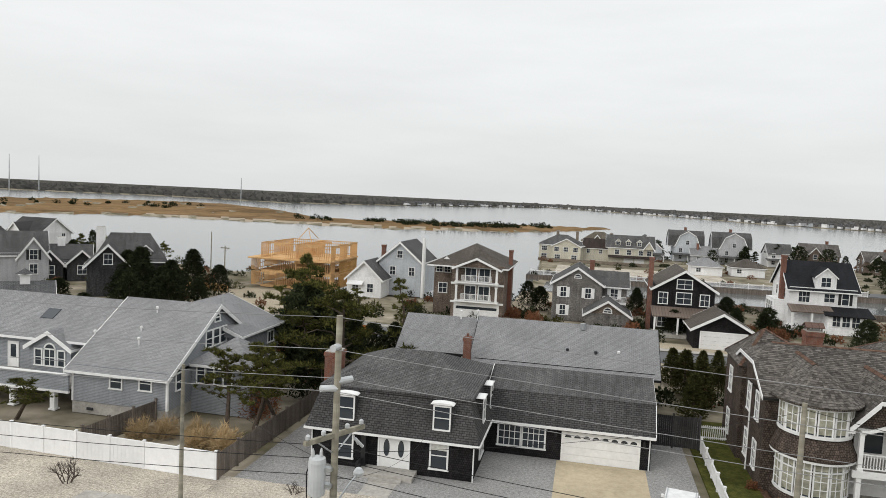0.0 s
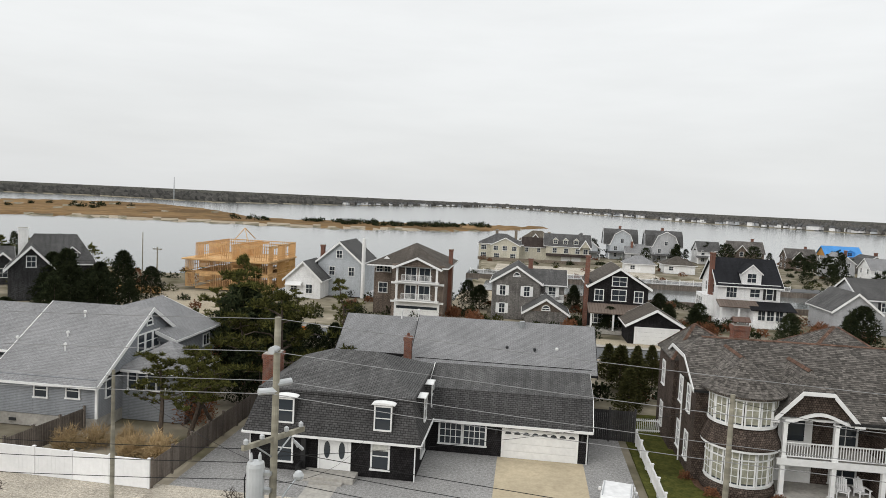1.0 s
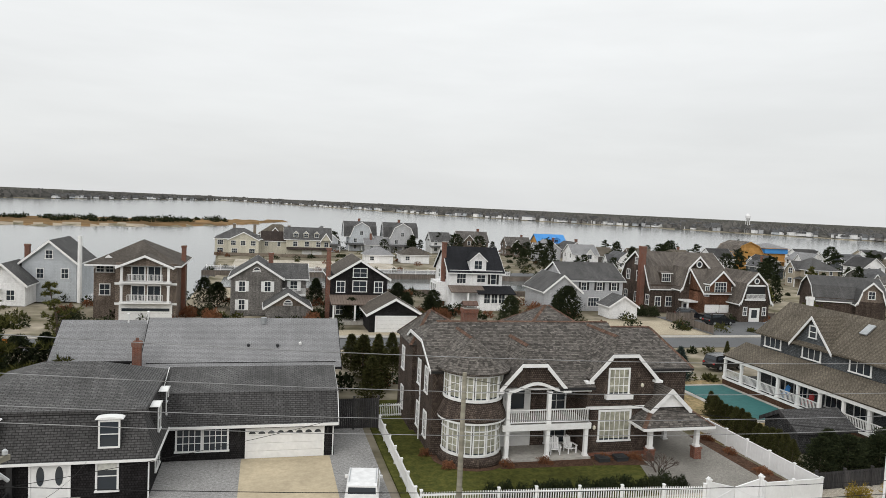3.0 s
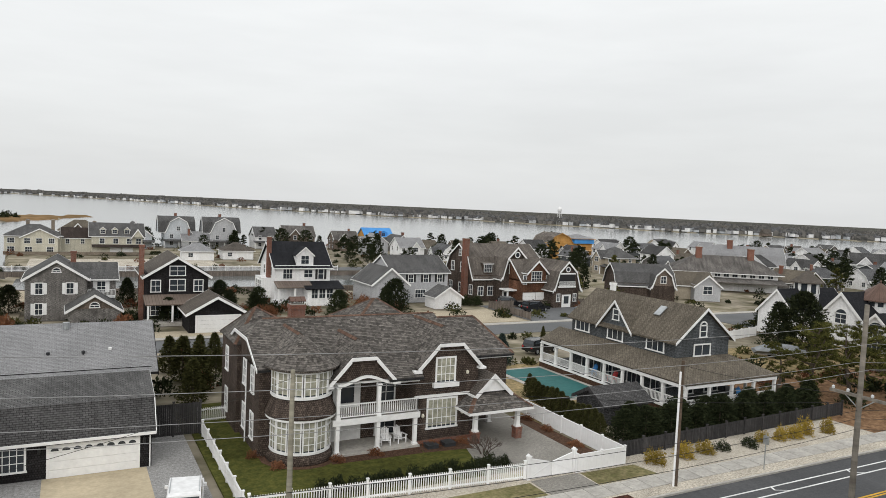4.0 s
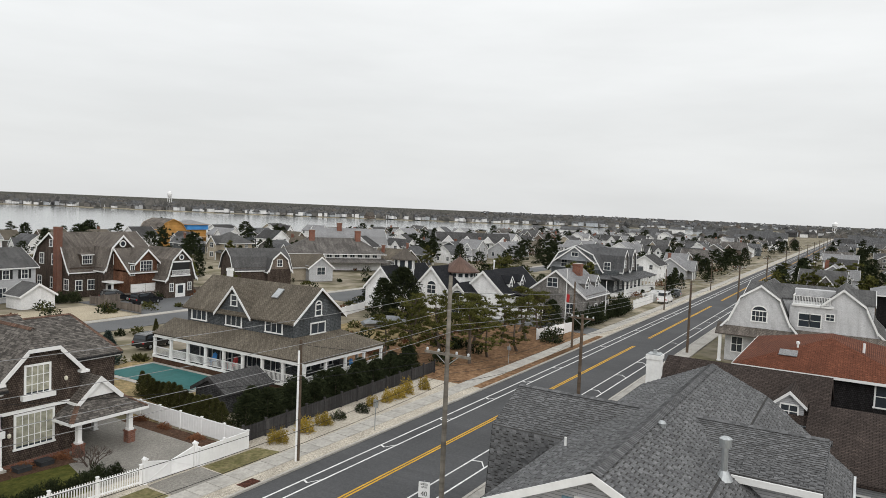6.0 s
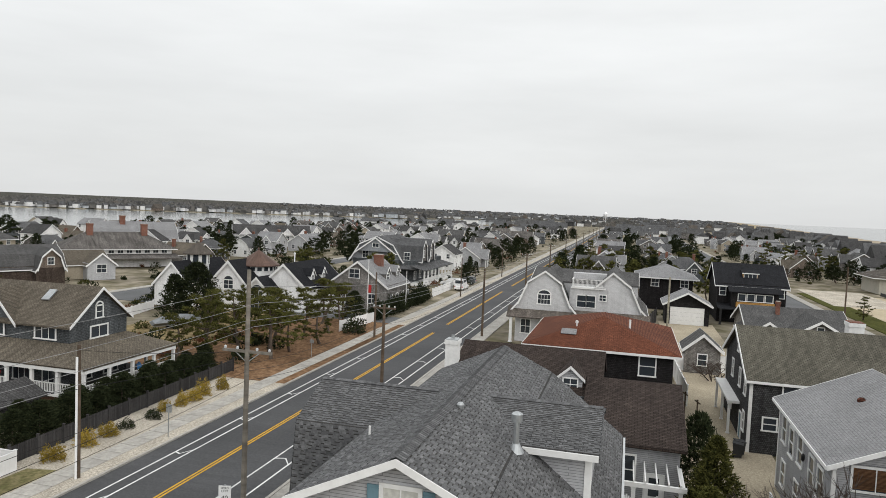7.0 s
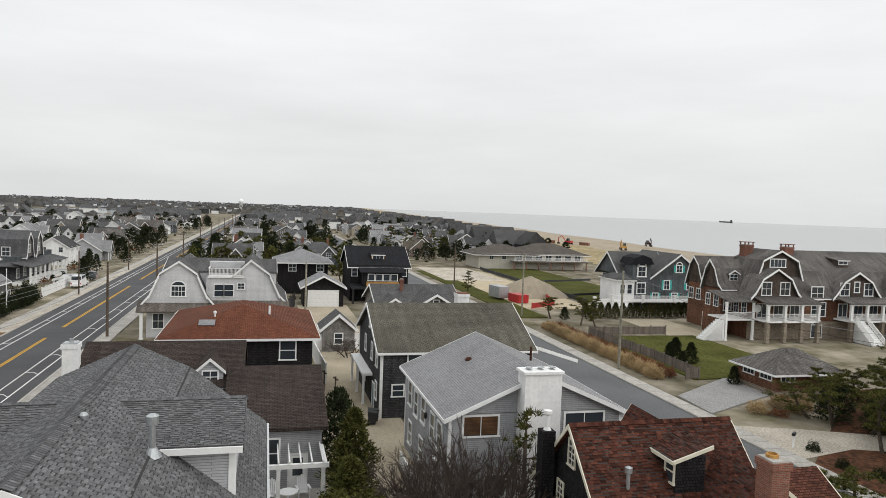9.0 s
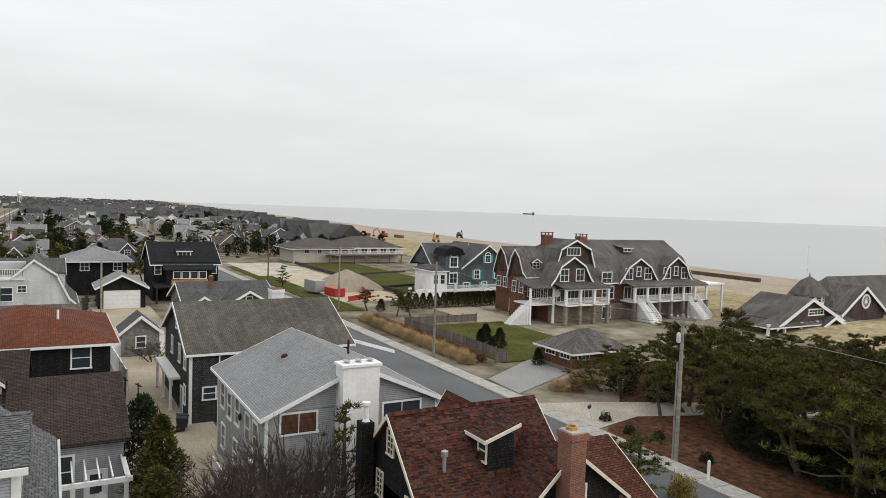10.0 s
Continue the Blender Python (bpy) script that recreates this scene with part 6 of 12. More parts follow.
def beach_mansion():
    h = thing("house", "large brown shingled beach mansion with gambrel gables and white verandas", "house")
    X = 88.0
    walls(h, X, X + 16, -101.0, -76.0, 0, 6.2, SH_RED)
    walls(h, X, X + 6, -76.0, -69.3, 0, 6.2, SH_RED)
    part("base", Shape().box(X - 0.6, X + 0.2, -101, -69, 0, 2.6), STONE, h, "stone clad lower storey")
    # main long gambrel roof
    profile_roof(h, [(X - 0.4, 6.1), (X + 2.6, 10.0), (X + 7.5, 12.9), (X + 13, 10.0), (X + 16.4, 6.1)], "y", -101.0, -76.5, ROOF_CEDARG, SH_BROWN, over=0.5, base=6.0, ends=(1, 0))
    # gables to the front
    for a, b, z, xf, xb in ((-69.0, -77.4, 10.5, X - 0.3, X + 3), (-83.4, -92.0, 10.2, X - 0.3, X + 6), (-92.9, -100.4, 10.4, X - 0.3, X + 6), (-70.2, -80.6, 13.1, X + 1.9, X + 8)):
        m = (a + b) / 2
        w = (a - b) / 2
        prof = [(m - w - 0.3, 6.1), (m - w + 0.5, 7.0), (m - w * 0.6, z - 1.5), (m, z), (m + w * 0.6, z - 1.5), (m + w - 0.5, 7.0), (m + w + 0.3, 6.1)]
        profile_roof(h, prof, "x", xf, xb, ROOF_CEDARG, SH_BROWN, over=0.4, base=6.0, ends=(1, 0), trim_w=0.25, lines=False)
        if xf > X:
            win(h, "-x", xf, m + 0.3, 10.6, 2.6, 1.1, 4, 1, trim=0.14)
            continue
        for u in ((m - 1.6, m + 1.6) if a > -80 else (m + 2.2, m - 2.2)):
            win(h, "-x", xf, u, 6.6, 1.5, 1.8, 2, 2, trim=0.14)
        if a < -80:
            win(h, "-x", xf, m, 7.1, 0.8, 1.5, 1, 2, trim=0.14)
    win(h, "-x", X - 0.25, -80.6, 5.9, 2.0, 1.9, 2, 2, trim=0.15)
    dorm(h, "-x", X + 3.5, -88.5, 10.9, 2.0, 0.8, SH_BROWN, ROOF_CEDARG, 3.5, rise=0, shed=0.5, cols=2, rows=1)
    # verandas
    for a, b in ((-69.6, -78.6), (-84.0, -101.5)):
        part("veranda_floor", Shape().box(X - 3.2, X, b, a, 2.9, 3.15), WHITE, h)
        lean(h, X - 3.6, X + 0.2, b - 0.3, a + 0.3, (5.75, 6.5, 6.5, 5.75), ROOF_CEDARG)
        part("veranda_beam", Shape().box(X - 3.3, X - 3.05, b, a, 5.4, 5.75), WHITE, h)
        n = 4 if a > -80 else 7
        ys = [b + 0.2 + (a - b - 0.4) * k / (n - 1) for k in range(n)]
        posts(h, [(X - 3.15, y) for y in ys], 3.15, 5.45, 0.36)
        posts(h, [(X - 3.15, y) for y in ys], 0, 2.95, 0.5, STONE, name="veranda_pier")
        for p, q in zip(ys, ys[1:]):
            railing(h, (X - 3.15, p), (X - 3.15, q), 3.2, 0.95)
        for k, y in enumerate(ys[:-1]):
            yy = (y + ys[k + 1]) / 2
            win(h, "-x", X, yy, 3.3, 1.5, 1.9, 2, 1)
    win(h, "-x", X, -81.2, 3.4, 2.4, 2.0, 3, 2, trim=0.15)
    win(h, "-x", X - 0.6, -80.5, 0.3, 1.8, 1.8, 2, 1, arch=0.4)
    part("white_deck", Shape().box(X - 3.6, X + 14, -105.5, -101.2, 5.6, 5.85), WHITE, h)
    posts(h, [(X - 3.3, -105.2), (X + 3, -105.2)], 0, 5.6, 0.3)
    for yy in (-86.0, -98.0):
        st = Shape()
        for k in range(10):
            st.box(X - 3.4 - k * 0.34, X - 3.0 - k * 0.34, yy - 1, yy + 1, 0, 2.9 - k * 0.29)
        part("stair", st, WHITE, h, "white front stair")
        for sy in (-1, 1):
            railing(h, (X - 3.2, yy + sy), (X - 6.6, yy + sy), (2.95, 0.1), 0.9)
    # north wings, each set further back
    for x0, y0, y1, us in ((X + 4, -72.5, -67.2, (-69.6,)), (X + 11.5, -77.0, -69.4, (-71.0, -73.4))):
        walls(h, x0, x0 + 4.4, y0, y1, 0, 7.0, SH_RED)
        profile_roof(h, [(x0 - 0.7, 6.9), (x0 + 0.3, 7.7), (x0 + 1.4, 10.0), (x0 + 2.8, 11.3), (x0 + 3.8, 10.0), (x0 + 4.9, 6.9)], "y", y0, y1, ROOF_CEDARG, SH_BROWN, over=0.4, base=6.9, trim_w=0.22)
        for u in us:
            dorm(h, "-x", x0 + 0.6, u, 8.0, 1.7, 1.3, SH_BROWN, ROOF_CEDARG, 2.0, rise=0.5)
    wins(h, "-x", X + 4, (-68.3, -70.6), 3.7, 1.2, 1.9, 2, 2)
    wins(h, "+y", -67.2, (X + 5.2, X + 7.2), 4.2, 1.0, 1.7, 2, 2)
    wins(h, "+y", -69.3, (X + 1.4, X + 3.2), 3.6, 1.0, 1.8, 2, 2)
    wins(h, "+y", -69.4, (X + 13.0, X + 15.0), 4.2, 1.1, 1.7, 2, 2)
    wins(h, "-x", X + 11.5, (-70.4,), 4.2, 1.6, 2.0, 2, 2)
    garage_door(h, "-x", X + 11.5, -70.6, 0.1, 2.4, 2.2)
    part("balcony", Shape().box(X - 0.9, X + 4, -69.3, -65.0, 2.9, 3.1), WHITE, h)
    railing(h, (X - 0.8, -69.3), (X - 0.8, -64.6), 3.1, 0.95)
    posts(h, [(X - 0.8, -69.2), (X - 0.8, -64.7)], 0, 5.6, 0.3)
    lean(h, X - 1.2, X + 4.2, -69.4, -64.8, (5.7, 6.8, 6.8, 5.7), ROOF_CEDARG)
    st = Shape()
    for k in range(10):
        st.box(X - 0.9, X + 0.8, -64.4 + k * 0.33, -64.0 + k * 0.33, 0, 2.9 - k * 0.29)
    part("stair", st, WHITE, h, "white side stair")
    railing(h, (X - 0.9, -64.4), (X - 0.9, -61.0), (2.95, 0.1), 0.9)
    for x, y, z in ((X + 7.0, -73.4, 13.6), (X + 7.0, -80.9, 13.4)):
        chimney(h, x, y, 9, z, 1.2, 1.6, BRICK, pots=0)
        part("chimney_crown", Shape().box(x - 0.7, x + 0.7, y - 0.95, y + 0.95, z + 0.4, z + 0.5).box(x - 0.6, x - 0.45, y - 0.8, y - 0.65, z, z + 0.4).box(x + 0.45, x + 0.6, y + 0.65, y + 0.8, z, z + 0.4).box(x - 0.6, x - 0.45, y + 0.65, y + 0.8, z, z + 0.4).box(x + 0.45, x + 0.6, y - 0.8, y - 0.65, z, z + 0.4), BRICK, h)
    part("porthole", Shape().lathe(0, 0, [(0.6, 0), (0.6, 0.12), (0.35, 0.12), (0.35, 0.05)], 16), WHITE, h, at=pose(X - 0.35, -70.2, 4.6, 0, -90, 0))
    settle(h, X + 8, -82)


def bath_house():
    h = thing("pool_house", "small brick and shingle outbuilding with hipped cedar roof", "outbuilding")
    walls(h, 58.6, 64.5, -57.2, -49.6, 0, 2.5, SH_RED)
    part("base", Shape().box(58.5, 64.6, -57.3, -49.5, 0, 0.5), STONE, h)
    hip(h, 58.6, 64.5, -57.2, -49.6, 2.6, 4.3, ROOF_CEDARG, over=0.6)
    win(h, "-x", 58.6, -51.0, 1.5, 1.5, 0.7, 3, 1)
    win(h, "+y", -49.6, 62.6, 1.5, 1.6, 0.7, 3, 1)
    win(h, "+y", -49.6, 60.0, 1.5, 1.6, 0.7, 3, 1)
    settle(h, 61.5, -53.4)


def teal_house():
    h = thing("house", "slate shingled house with turquoise shutters, white porches and a roofed turret", "house")
    X = 122.0
    walls(h, X, X + 14, -84.0, -70.0, 0, 6.0, SH_SLATE)
    gable(h, X, X + 14, -86.0, -72.5, 5.4, 10.3, "x", ROOF_MID, SH_SLATE, over=0.4, trim_w=0.3)
    gable(h, X + 2, X + 12, -78, -67.5, 6.0, 10.2, "y", ROOF_MID, SH_SLATE, over=0.4)
    walls(h, X - 0.6, X + 3.0, -72.6, -68.8, 0, 8.2, SH_SLATE, "turret_wall")
    part("turret_roof", Shape().prism([(-73.1, 8.2), (-72.4, 9.4), (-70.7, 10.0), (-69.0, 9.4), (-68.3, 8.2)], "x", X - 1.0, X + 4), ROOF_BLACK, h)
    win(h, "-x", X - 0.6, -70.7, 5.9, 1.5, 1.8, 2, 2, arch=0.7, trim=0.25)
    win(h, "-x", X, -79.2, 6.7, 1.2, 1.3, 2, 2, arch=0.6, shutters=TEAL, trim=0.16)
    wins(h, "-x", X, (-76.6, -81.6), 3.3, 1.1, 1.7, 2, 2, shutters=TEAL, trim=0.14)
    wins(h, "-x", X, (-74.2, -78.4, -82.4), 0.9, 1.1, 1.6, 2, 2, shutters=TEAL, trim=0.14)
    wins(h, "-x", X - 0.6, (-70.7,), 2.6, 1.6, 1.9, 2, 2, trim=0.2)
    # white porches stepping down to the garden
    walls(h, X - 1.4, X + 6, -68.8, -65.4, 0, 5.2, LAP_WHITE, "porch_wall")
    hip(h, X - 1.4, X + 6, -68.8, -65.4, 5.3, 6.2, ROOF_MID, over=0.3)
    wins(h, "-x", X - 1.4, (-66.3, -67.8), 2.6, 0.9, 1.7, 1, 2)
    part("veranda", Shape().box(X - 3.6, X, -84.0, -63.0, 1.2, 1.4), WHITE, h)
    railing(h, (X - 3.5, -84.0), (X - 3.5, -63.0), 1.4, 1.0)
    posts(h, [(X - 3.5, -83.8), (X - 3.5, -76.2), (X - 3.5, -69.6), (X - 3.5, -63.2)], 0, 2.6, 0.4)
    part("garden_wall", Shape().box(X - 3.4, X - 3.1, -63, -59.5, 0, 1.7).box(X - 3.5, X - 3.0, -63.4, -62.8, 0, 2.6).box(X - 3.5, X - 3.0, -60.0, -59.4, 0, 2.2), WHITE, h, "white garden wall with piers")
    st = Shape()
    for k in range(6):
        st.box(X - 3.6 - k * 0.35, X - 3.2 - k * 0.35, -66.5, -64.0, 0, 1.25 - k * 0.2)
    part("stair", st, WHITE, h, "white garden stair")
    settle(h, X + 7, -77)


def beach_club():
    h = thing("house", "long low beige house with wide hipped roof and deck", "house")
    walls(h, 200, 214, -96, -62, 0, 4.7, BEIGE)
    hip(h, 200, 214, -80, -61.5, 4.6, 7.1, ROOF_BROWN, over=1.2)
    hip(h, 201, 216, -97, -76, 4.9, 7.7, ROOF_BROWN, over=1.4)
    part("deck", Shape().box(196.5, 200, -96, -72, 2.4, 2.7), FENCEW, h)
    railing(h, (196.6, -95.8), (196.6, -72), 2.7, 1.0)
    posts(h, [(196.7, -95.5 + 3.9 * k) for k in range(7)], 0, 2.4, 0.25, BRICK)
    wins(h, "-x", 200, [-94 + 3.2 * k for k in range(7)], 2.75, 2.0, 1.6, 2, 1)
    wins(h, "-x", 200, (-70, -66), 2.9, 1.3, 1.5, 2, 1)
    settle(h, 207, -79)


def rose_house():
    h = thing("house", "grey shingled house with round rose window and small cupola tower", "house")
    walls(h, 69.5, 78.5, -150, -114.5, 0, 3.0, SH_BROWN)
    # long main roof behind its front gables
    hip(h, 69.5, 78.5, -150, -114.5, 3.0, 7.9, ROOF_CEDARG, over=0.5, inset=5.0)
    hip(h, 68, 74.5, -116, -95.5, 1.9, 4.4, ROOF_CEDARG, over=1.2, inset=9.5)
    posts(h, [(67.4, -94.6), (67.4, -98.5), (67.4, -102.5), (67.4, -106.5)], 0, 1.7, 0.35)
    walls(h, 69.5, 74, -115, -97, 0, 2.2, SH_BROWN)
    # wide gable below the cupola
    gable(h, 67.5, 76, -113.6, -96.6, 1.4, 5.4, "x", ROOF_CEDARG, SH_BROWN, over=0.5, ends=(1, 0), mid=0.52, trim_w=0.5)
    win(h, "-x", 67.5, -106.3, 2.7, 3.6, 0.75, 5, 2, trim=0.2)
    gable(h, 66.6, 73, -113.4, -105.6, 0.6, 2.4, "x", ROOF_CEDARG, SH_BROWN, over=0.5, ends=(1, 0), trim_w=0.45)
    # gable with the rose window
    gable(h, 68, 79, -126.4, -113.8, 2.6, 6.8, "x", ROOF_CEDARG, SH_BROWN, over=0.5, ends=(1, 0), trim_w=0.45)
    walls(h, 68, 72, -126.4, -113.8, 0, 2.7, SH_BROWN)
    cx, cy, cz = 67.95, -120.6, 4.25
    part("rose_window", Shape().lathe(0, 0, [(1.25, 0), (1.25, 0.16), (0.95, 0.16), (0.95, 0.06)], 28), WHITE, h, at=pose(cx, cy, cz, 0, -90, 0))
    part("rose_pane", Shape().lathe(0, 0, [(0.95, 0), (0.95, 0.09)], 28), GLASS, h, at=pose(cx, cy, cz, 0, -90, 0))
    bars = Shape().lathe(0, 0, [(0.3, 0.08), (0.3, 0.13), (0.24, 0.13), (0.24, 0.08)], 16)
    for k in range(6):
        a = math.pi * k / 6
        bars.rod((0.94 * math.cos(a), 0.94 * math.sin(a), 0.1), (-0.94 * math.cos(a), -0.94 * math.sin(a), 0.1), 0.045, n=4)
    part("rose_bars", bars, WHITE, h, at=pose(cx, cy, cz, 0, -90, 0))
    # cupola
    tx, ty = 71.2, -109.8
    part("tower", Shape().lathe(tx, ty, [(2.3, 3), (2.3, 5.6)], 12), WHITE, h)
    part("tower_roof", Shape().lathe(tx, ty, [(3.1, 5.35), (3.05, 5.5), (2.0, 6.9), (0.9, 7.9), (0.05, 8.4)], 16), ROOF_CEDARG, h)
    part("finial", Shape().lathe(tx, ty, [(0.09, 8.3), (0.16, 8.6), (0.03, 9.2)], 8), STEEL, h)
    for k in range(12):
        a = radians(30 * k + 15)
        w = win(h, "-y", 0, 0, 4.2, 0.8, 0.75, 2, 2, trim=0.08)
        w.matrix_basis = pose(tx + 2.23 * math.cos(a), ty + 2.23 * math.sin(a), 4.4, 0, 0, math.degrees(a) + 90)
    settle(h, 76, -116)
    solid("flag_mast", Shape().rod((80, -122.5, 0), (80, -122.5, 13.0), 0.07, 0.04, 6).rod((80, -124.4, 8.9), (80, -120.6, 8.9), 0.05, 0.05, 5), WHITE, "white mast with a cross spar", "mast")


def black_beach_house():
    h = thing("house", "black two-storey house with white windows and shed dormer", "house")
    x0, x1, y0, y1 = 128, 141, -26.0, -15.2
    walls(h, x0, x1, y0, y1, 0, 6.6, SH_BLACK)
    gable(h, x0, x1, y0, y1, 6.5, 9.8, "y", ROOF_BLACK, SH_BLACK, over=0.5)
    walls(h, x0 - 2.2, x0, -24.5, -17.2, 2.8, 5.4, SH_BLACK)
    lean(h, x0 - 2.7, x0 + 1.5, -25, -16.7, (5.5, 6.9, 6.9, 5.5), ROOF_BLACK)
    wins(h, "-x", x0 - 2.2, (-23.0, -21.6, -20.2, -18.8), 4.0, 1.1, 1.1, 1, 1)
    part("window_apron", Shape().box(x0 - 2.26, x0 - 2.2, -23.9, -17.9, 2.95, 3.8), SHEATH, h, "unpainted cedar apron below the windows")
    dorm(h, "-x", x0 + 2.2, -20.6, 7.4, 2.4, 1.0, SHEATH, ROOF_BLACK, 3.5, rise=0, shed=0.6, cols=3, rows=1)
    win(h, "-x", x0, -16.0, 4.6, 0.9, 1.4, 1, 2)
    win(h, "-x", x0, -25.2, 4.6, 0.9, 1.4, 1, 2)
    lean(h, x0 - 4, x0, -27, -15.0, (2.7, 3.2, 3.2, 2.7), ROOF_BLACK)
    posts(h, [(x0 - 3.8, -26.6), (x0 - 3.8, -22.6), (x0 - 3.8, -18.8), (x0 - 3.8, -15.4)], 0, 2.7, 0.3, BLACK)
    win(h, "-x", x0, -20, 0.9, 2.2, 1.3, 3, 1)
    settle(h, 134, -20.5)
    g = thing("garage", "black garage with pale gabled roof and white door", "garage")
    walls(g, 120, 127, -13.2, -6.4, 0, 3.6, SH_BLACK)
    gable(g, 120, 127, -13.2, -6.4, 3.6, 5.4, "x", ROOF_LIGHT, SH_BLACK, over=0.5)
    garage_door(g, "-x", 120, -9.8, 0.05, 5.0, 2.7)
    settle(g, 123.5, -9.8)
    k = thing("house", "black house with low pale metal hipped roof", "house")
    walls(k, 138, 150, -12, -2.5, 0, 6.3, SH_BLACK)
    hip(k, 138, 150, -12, -2.5, 6.4, 8.3, ROOF_LIGHT, over=1.0)
    wins(k, "-x", 138, (-10.5, -5.2), 4.4, 1.3, 1.3, 2, 2)
    settle(k, 144, -7)
    c = thing("house", "low grey shingled bungalow with crossing gables", "house")
    walls(c, 96, 110, -27.4, -15.6, 0, 3.4, SH_GREY)
    gable(c, 96, 110, -27.4, -15.6, 3.4, 6.0, "y", ROOF_MID, SH_GREY, over=0.5)
    walls(c, 93.5, 97, -27.0, -19.2, 0, 3.5, SH_GREY)
    gable(c, 93.5, 103, -27.0, -19.2, 3.4, 5.7, "x", ROOF_MID, SH_GREY, over=0.5, ends=(1, 0))
    walls(c, 94.5, 97, -19.2, -15.2, 0, 3.3, SH_GREY)
    gable(c, 94.5, 103, -20.0, -15.0, 3.3, 5.0, "x", ROOF_MID, SH_GREY, over=0.4, ends=(1, 0))
    win(c, "-x", 93.5, -23.1, 4.1, 0.7, 0.7, 1, 1)
    wins(c, "-x", 93.5, (-25.2, -21.0), 1.1, 1.2, 1.4, 2, 2)
    chimney(c, 101, -19.6, 5, 6.9, 0.5, 0.5, BRICK, pots=0)
    settle(c, 98, -21.5)
    d = thing("shed", "small grey shed with pitched roof", "shed")
    walls(d, 83, 87, -10.6, -6.8, 0, 3.0, SH_GREY)
    gable(d, 83, 87, -10.6, -6.8, 3.0, 4.6, "x", ROOF_MID, SH_GREY, over=0.35)
    win(d, "-x", 83, -8.7, 1.0, 0.9, 1.2, 1, 2)
    settle(d, 85, -8.7)


NEAR_HOUSE = near_roof_house()
RUST_HOUSE = rust_roof_house()
for make in (brown_roof_house, red_roof_house, gambrel_house, olive_roof_house, white_chimney_house,
             beach_mansion, bath_house, teal_house, beach_club, rose_house, black_beach_house):
    make()


# ---- houses towards the bay and along the road further on ----
def stud_wall(h, p, q, z0, z1, openings=(), gap=0.42):
    """A framed wall: plates, studs and headers."""
    p, q = Vector((*p, 0)), Vector((*q, 0))
    d = (q - p).normalized()
    n = Vector((-d.y, d.x, 0)) * 0.07
    s = Shape()

    def bar(a, b, za, zb):
        u, v = p + d * a, p + d * b
        s.add([(*(u - n).xy, za), (*(v - n).xy, za), (*(v + n).xy, za), (*(u + n).xy, za), (*(u - n).xy, zb), (*(v - n).xy, zb), (*(v + n).xy, zb), (*(u + n).xy, zb)],
              [(3, 2, 1, 0), (4, 5, 6, 7), (0, 1, 5, 4), (1, 2, 6, 5), (2, 3, 7, 6), (3, 0, 4, 7)])

    ln = (q - p).length
    bar(0, ln, z0, z0 + 0.09)
    bar(0, ln, z1 - 0.14, z1)
    k = 0.0
    while k < ln:
        if not any(a < k < b for a, b in openings):
            bar(k, k + 0.06, z0, z1)
        k += gap
    for a, b in openings:
        bar(a, b, z1 - 0.5, z1 - 0.2)
        bar(a, b, z0 + 0.8, z0 + 0.9)
    return part("stud_wall", s, TIMBER, h)


def framed_house():
    h = thing("unfinished_house", "unfinished house of bare orange timber studs and rafters", "house")
    x0, x1, y0, y1 = -56.5, -43.4, 114.5, 128
    for z in (0.4, 3.1):
        part("floor_deck", Shape().box(x0, x1, y0, y1, z - 0.3, z), TIMBER, h)
    part("floor_deck", Shape().box(-58.6, x1 + 0.3, 113.5, y1, 5.1, 5.35), TIMBER, h)
    for z0, z1 in ((0.4, 2.8), (3.1, 5.1), (5.35, 8.0)):
        a0 = x0 if z0 > 5 else x0 - 1.8
        stud_wall(h, (a0, y0), (x1, y0), z0, z1, ((2.5, 4.5), (8, 10.5)))
        stud_wall(h, (x1, y0), (x1, y1), z0, z1, ((2.0, 4.0), (8, 10)))
        stud_wall(h, (a0, y0), (a0, y1), z0, z1, ((3, 5),))
        stud_wall(h, (a0, y1), (x1, y1), z0, z1, ((5, 8),))
        stud_wall(h, ((x0 + x1) / 2, y0), ((x0 + x1) / 2, y1), z0, z1)
        stud_wall(h, (a0, (y0 + y1) / 2), (x1, (y0 + y1) / 2), z0, z1)
    part("sheathing", Shape().box(x1 - 0.0, x1 + 0.05, y0 + 4, y1, 0.4, 5.1), SHEATH, h)
    s = Shape()
    for a, b in (((-52, 119, 8), (-50.5, 121, 10.6)), ((-49, 119, 8), (-50.5, 121, 10.6)), ((-50.5, 121, 10.6), (-50.5, 126, 8.4))):
        s.rod(a, b, 0.07, n=4)
    part("brace", s, TIMBER, h)
    settle(h, -49, 121)
    for k, (x, y) in enumerate(((-66, 106), (-63.5, 107.5), (-61, 106.5))):
        t = thing("timber_stack", "stack of fresh sawn timber on the ground", "timber", x, y, 0, 8 * k, group="timber stacks")
        for j in range(5):
            part("board_layer", Shape().box(-2.2, 2.2, -0.6, 0.6, j * 0.2, j * 0.2 + 0.17), TIMBER if (j + k) % 2 else SHEATH, t)


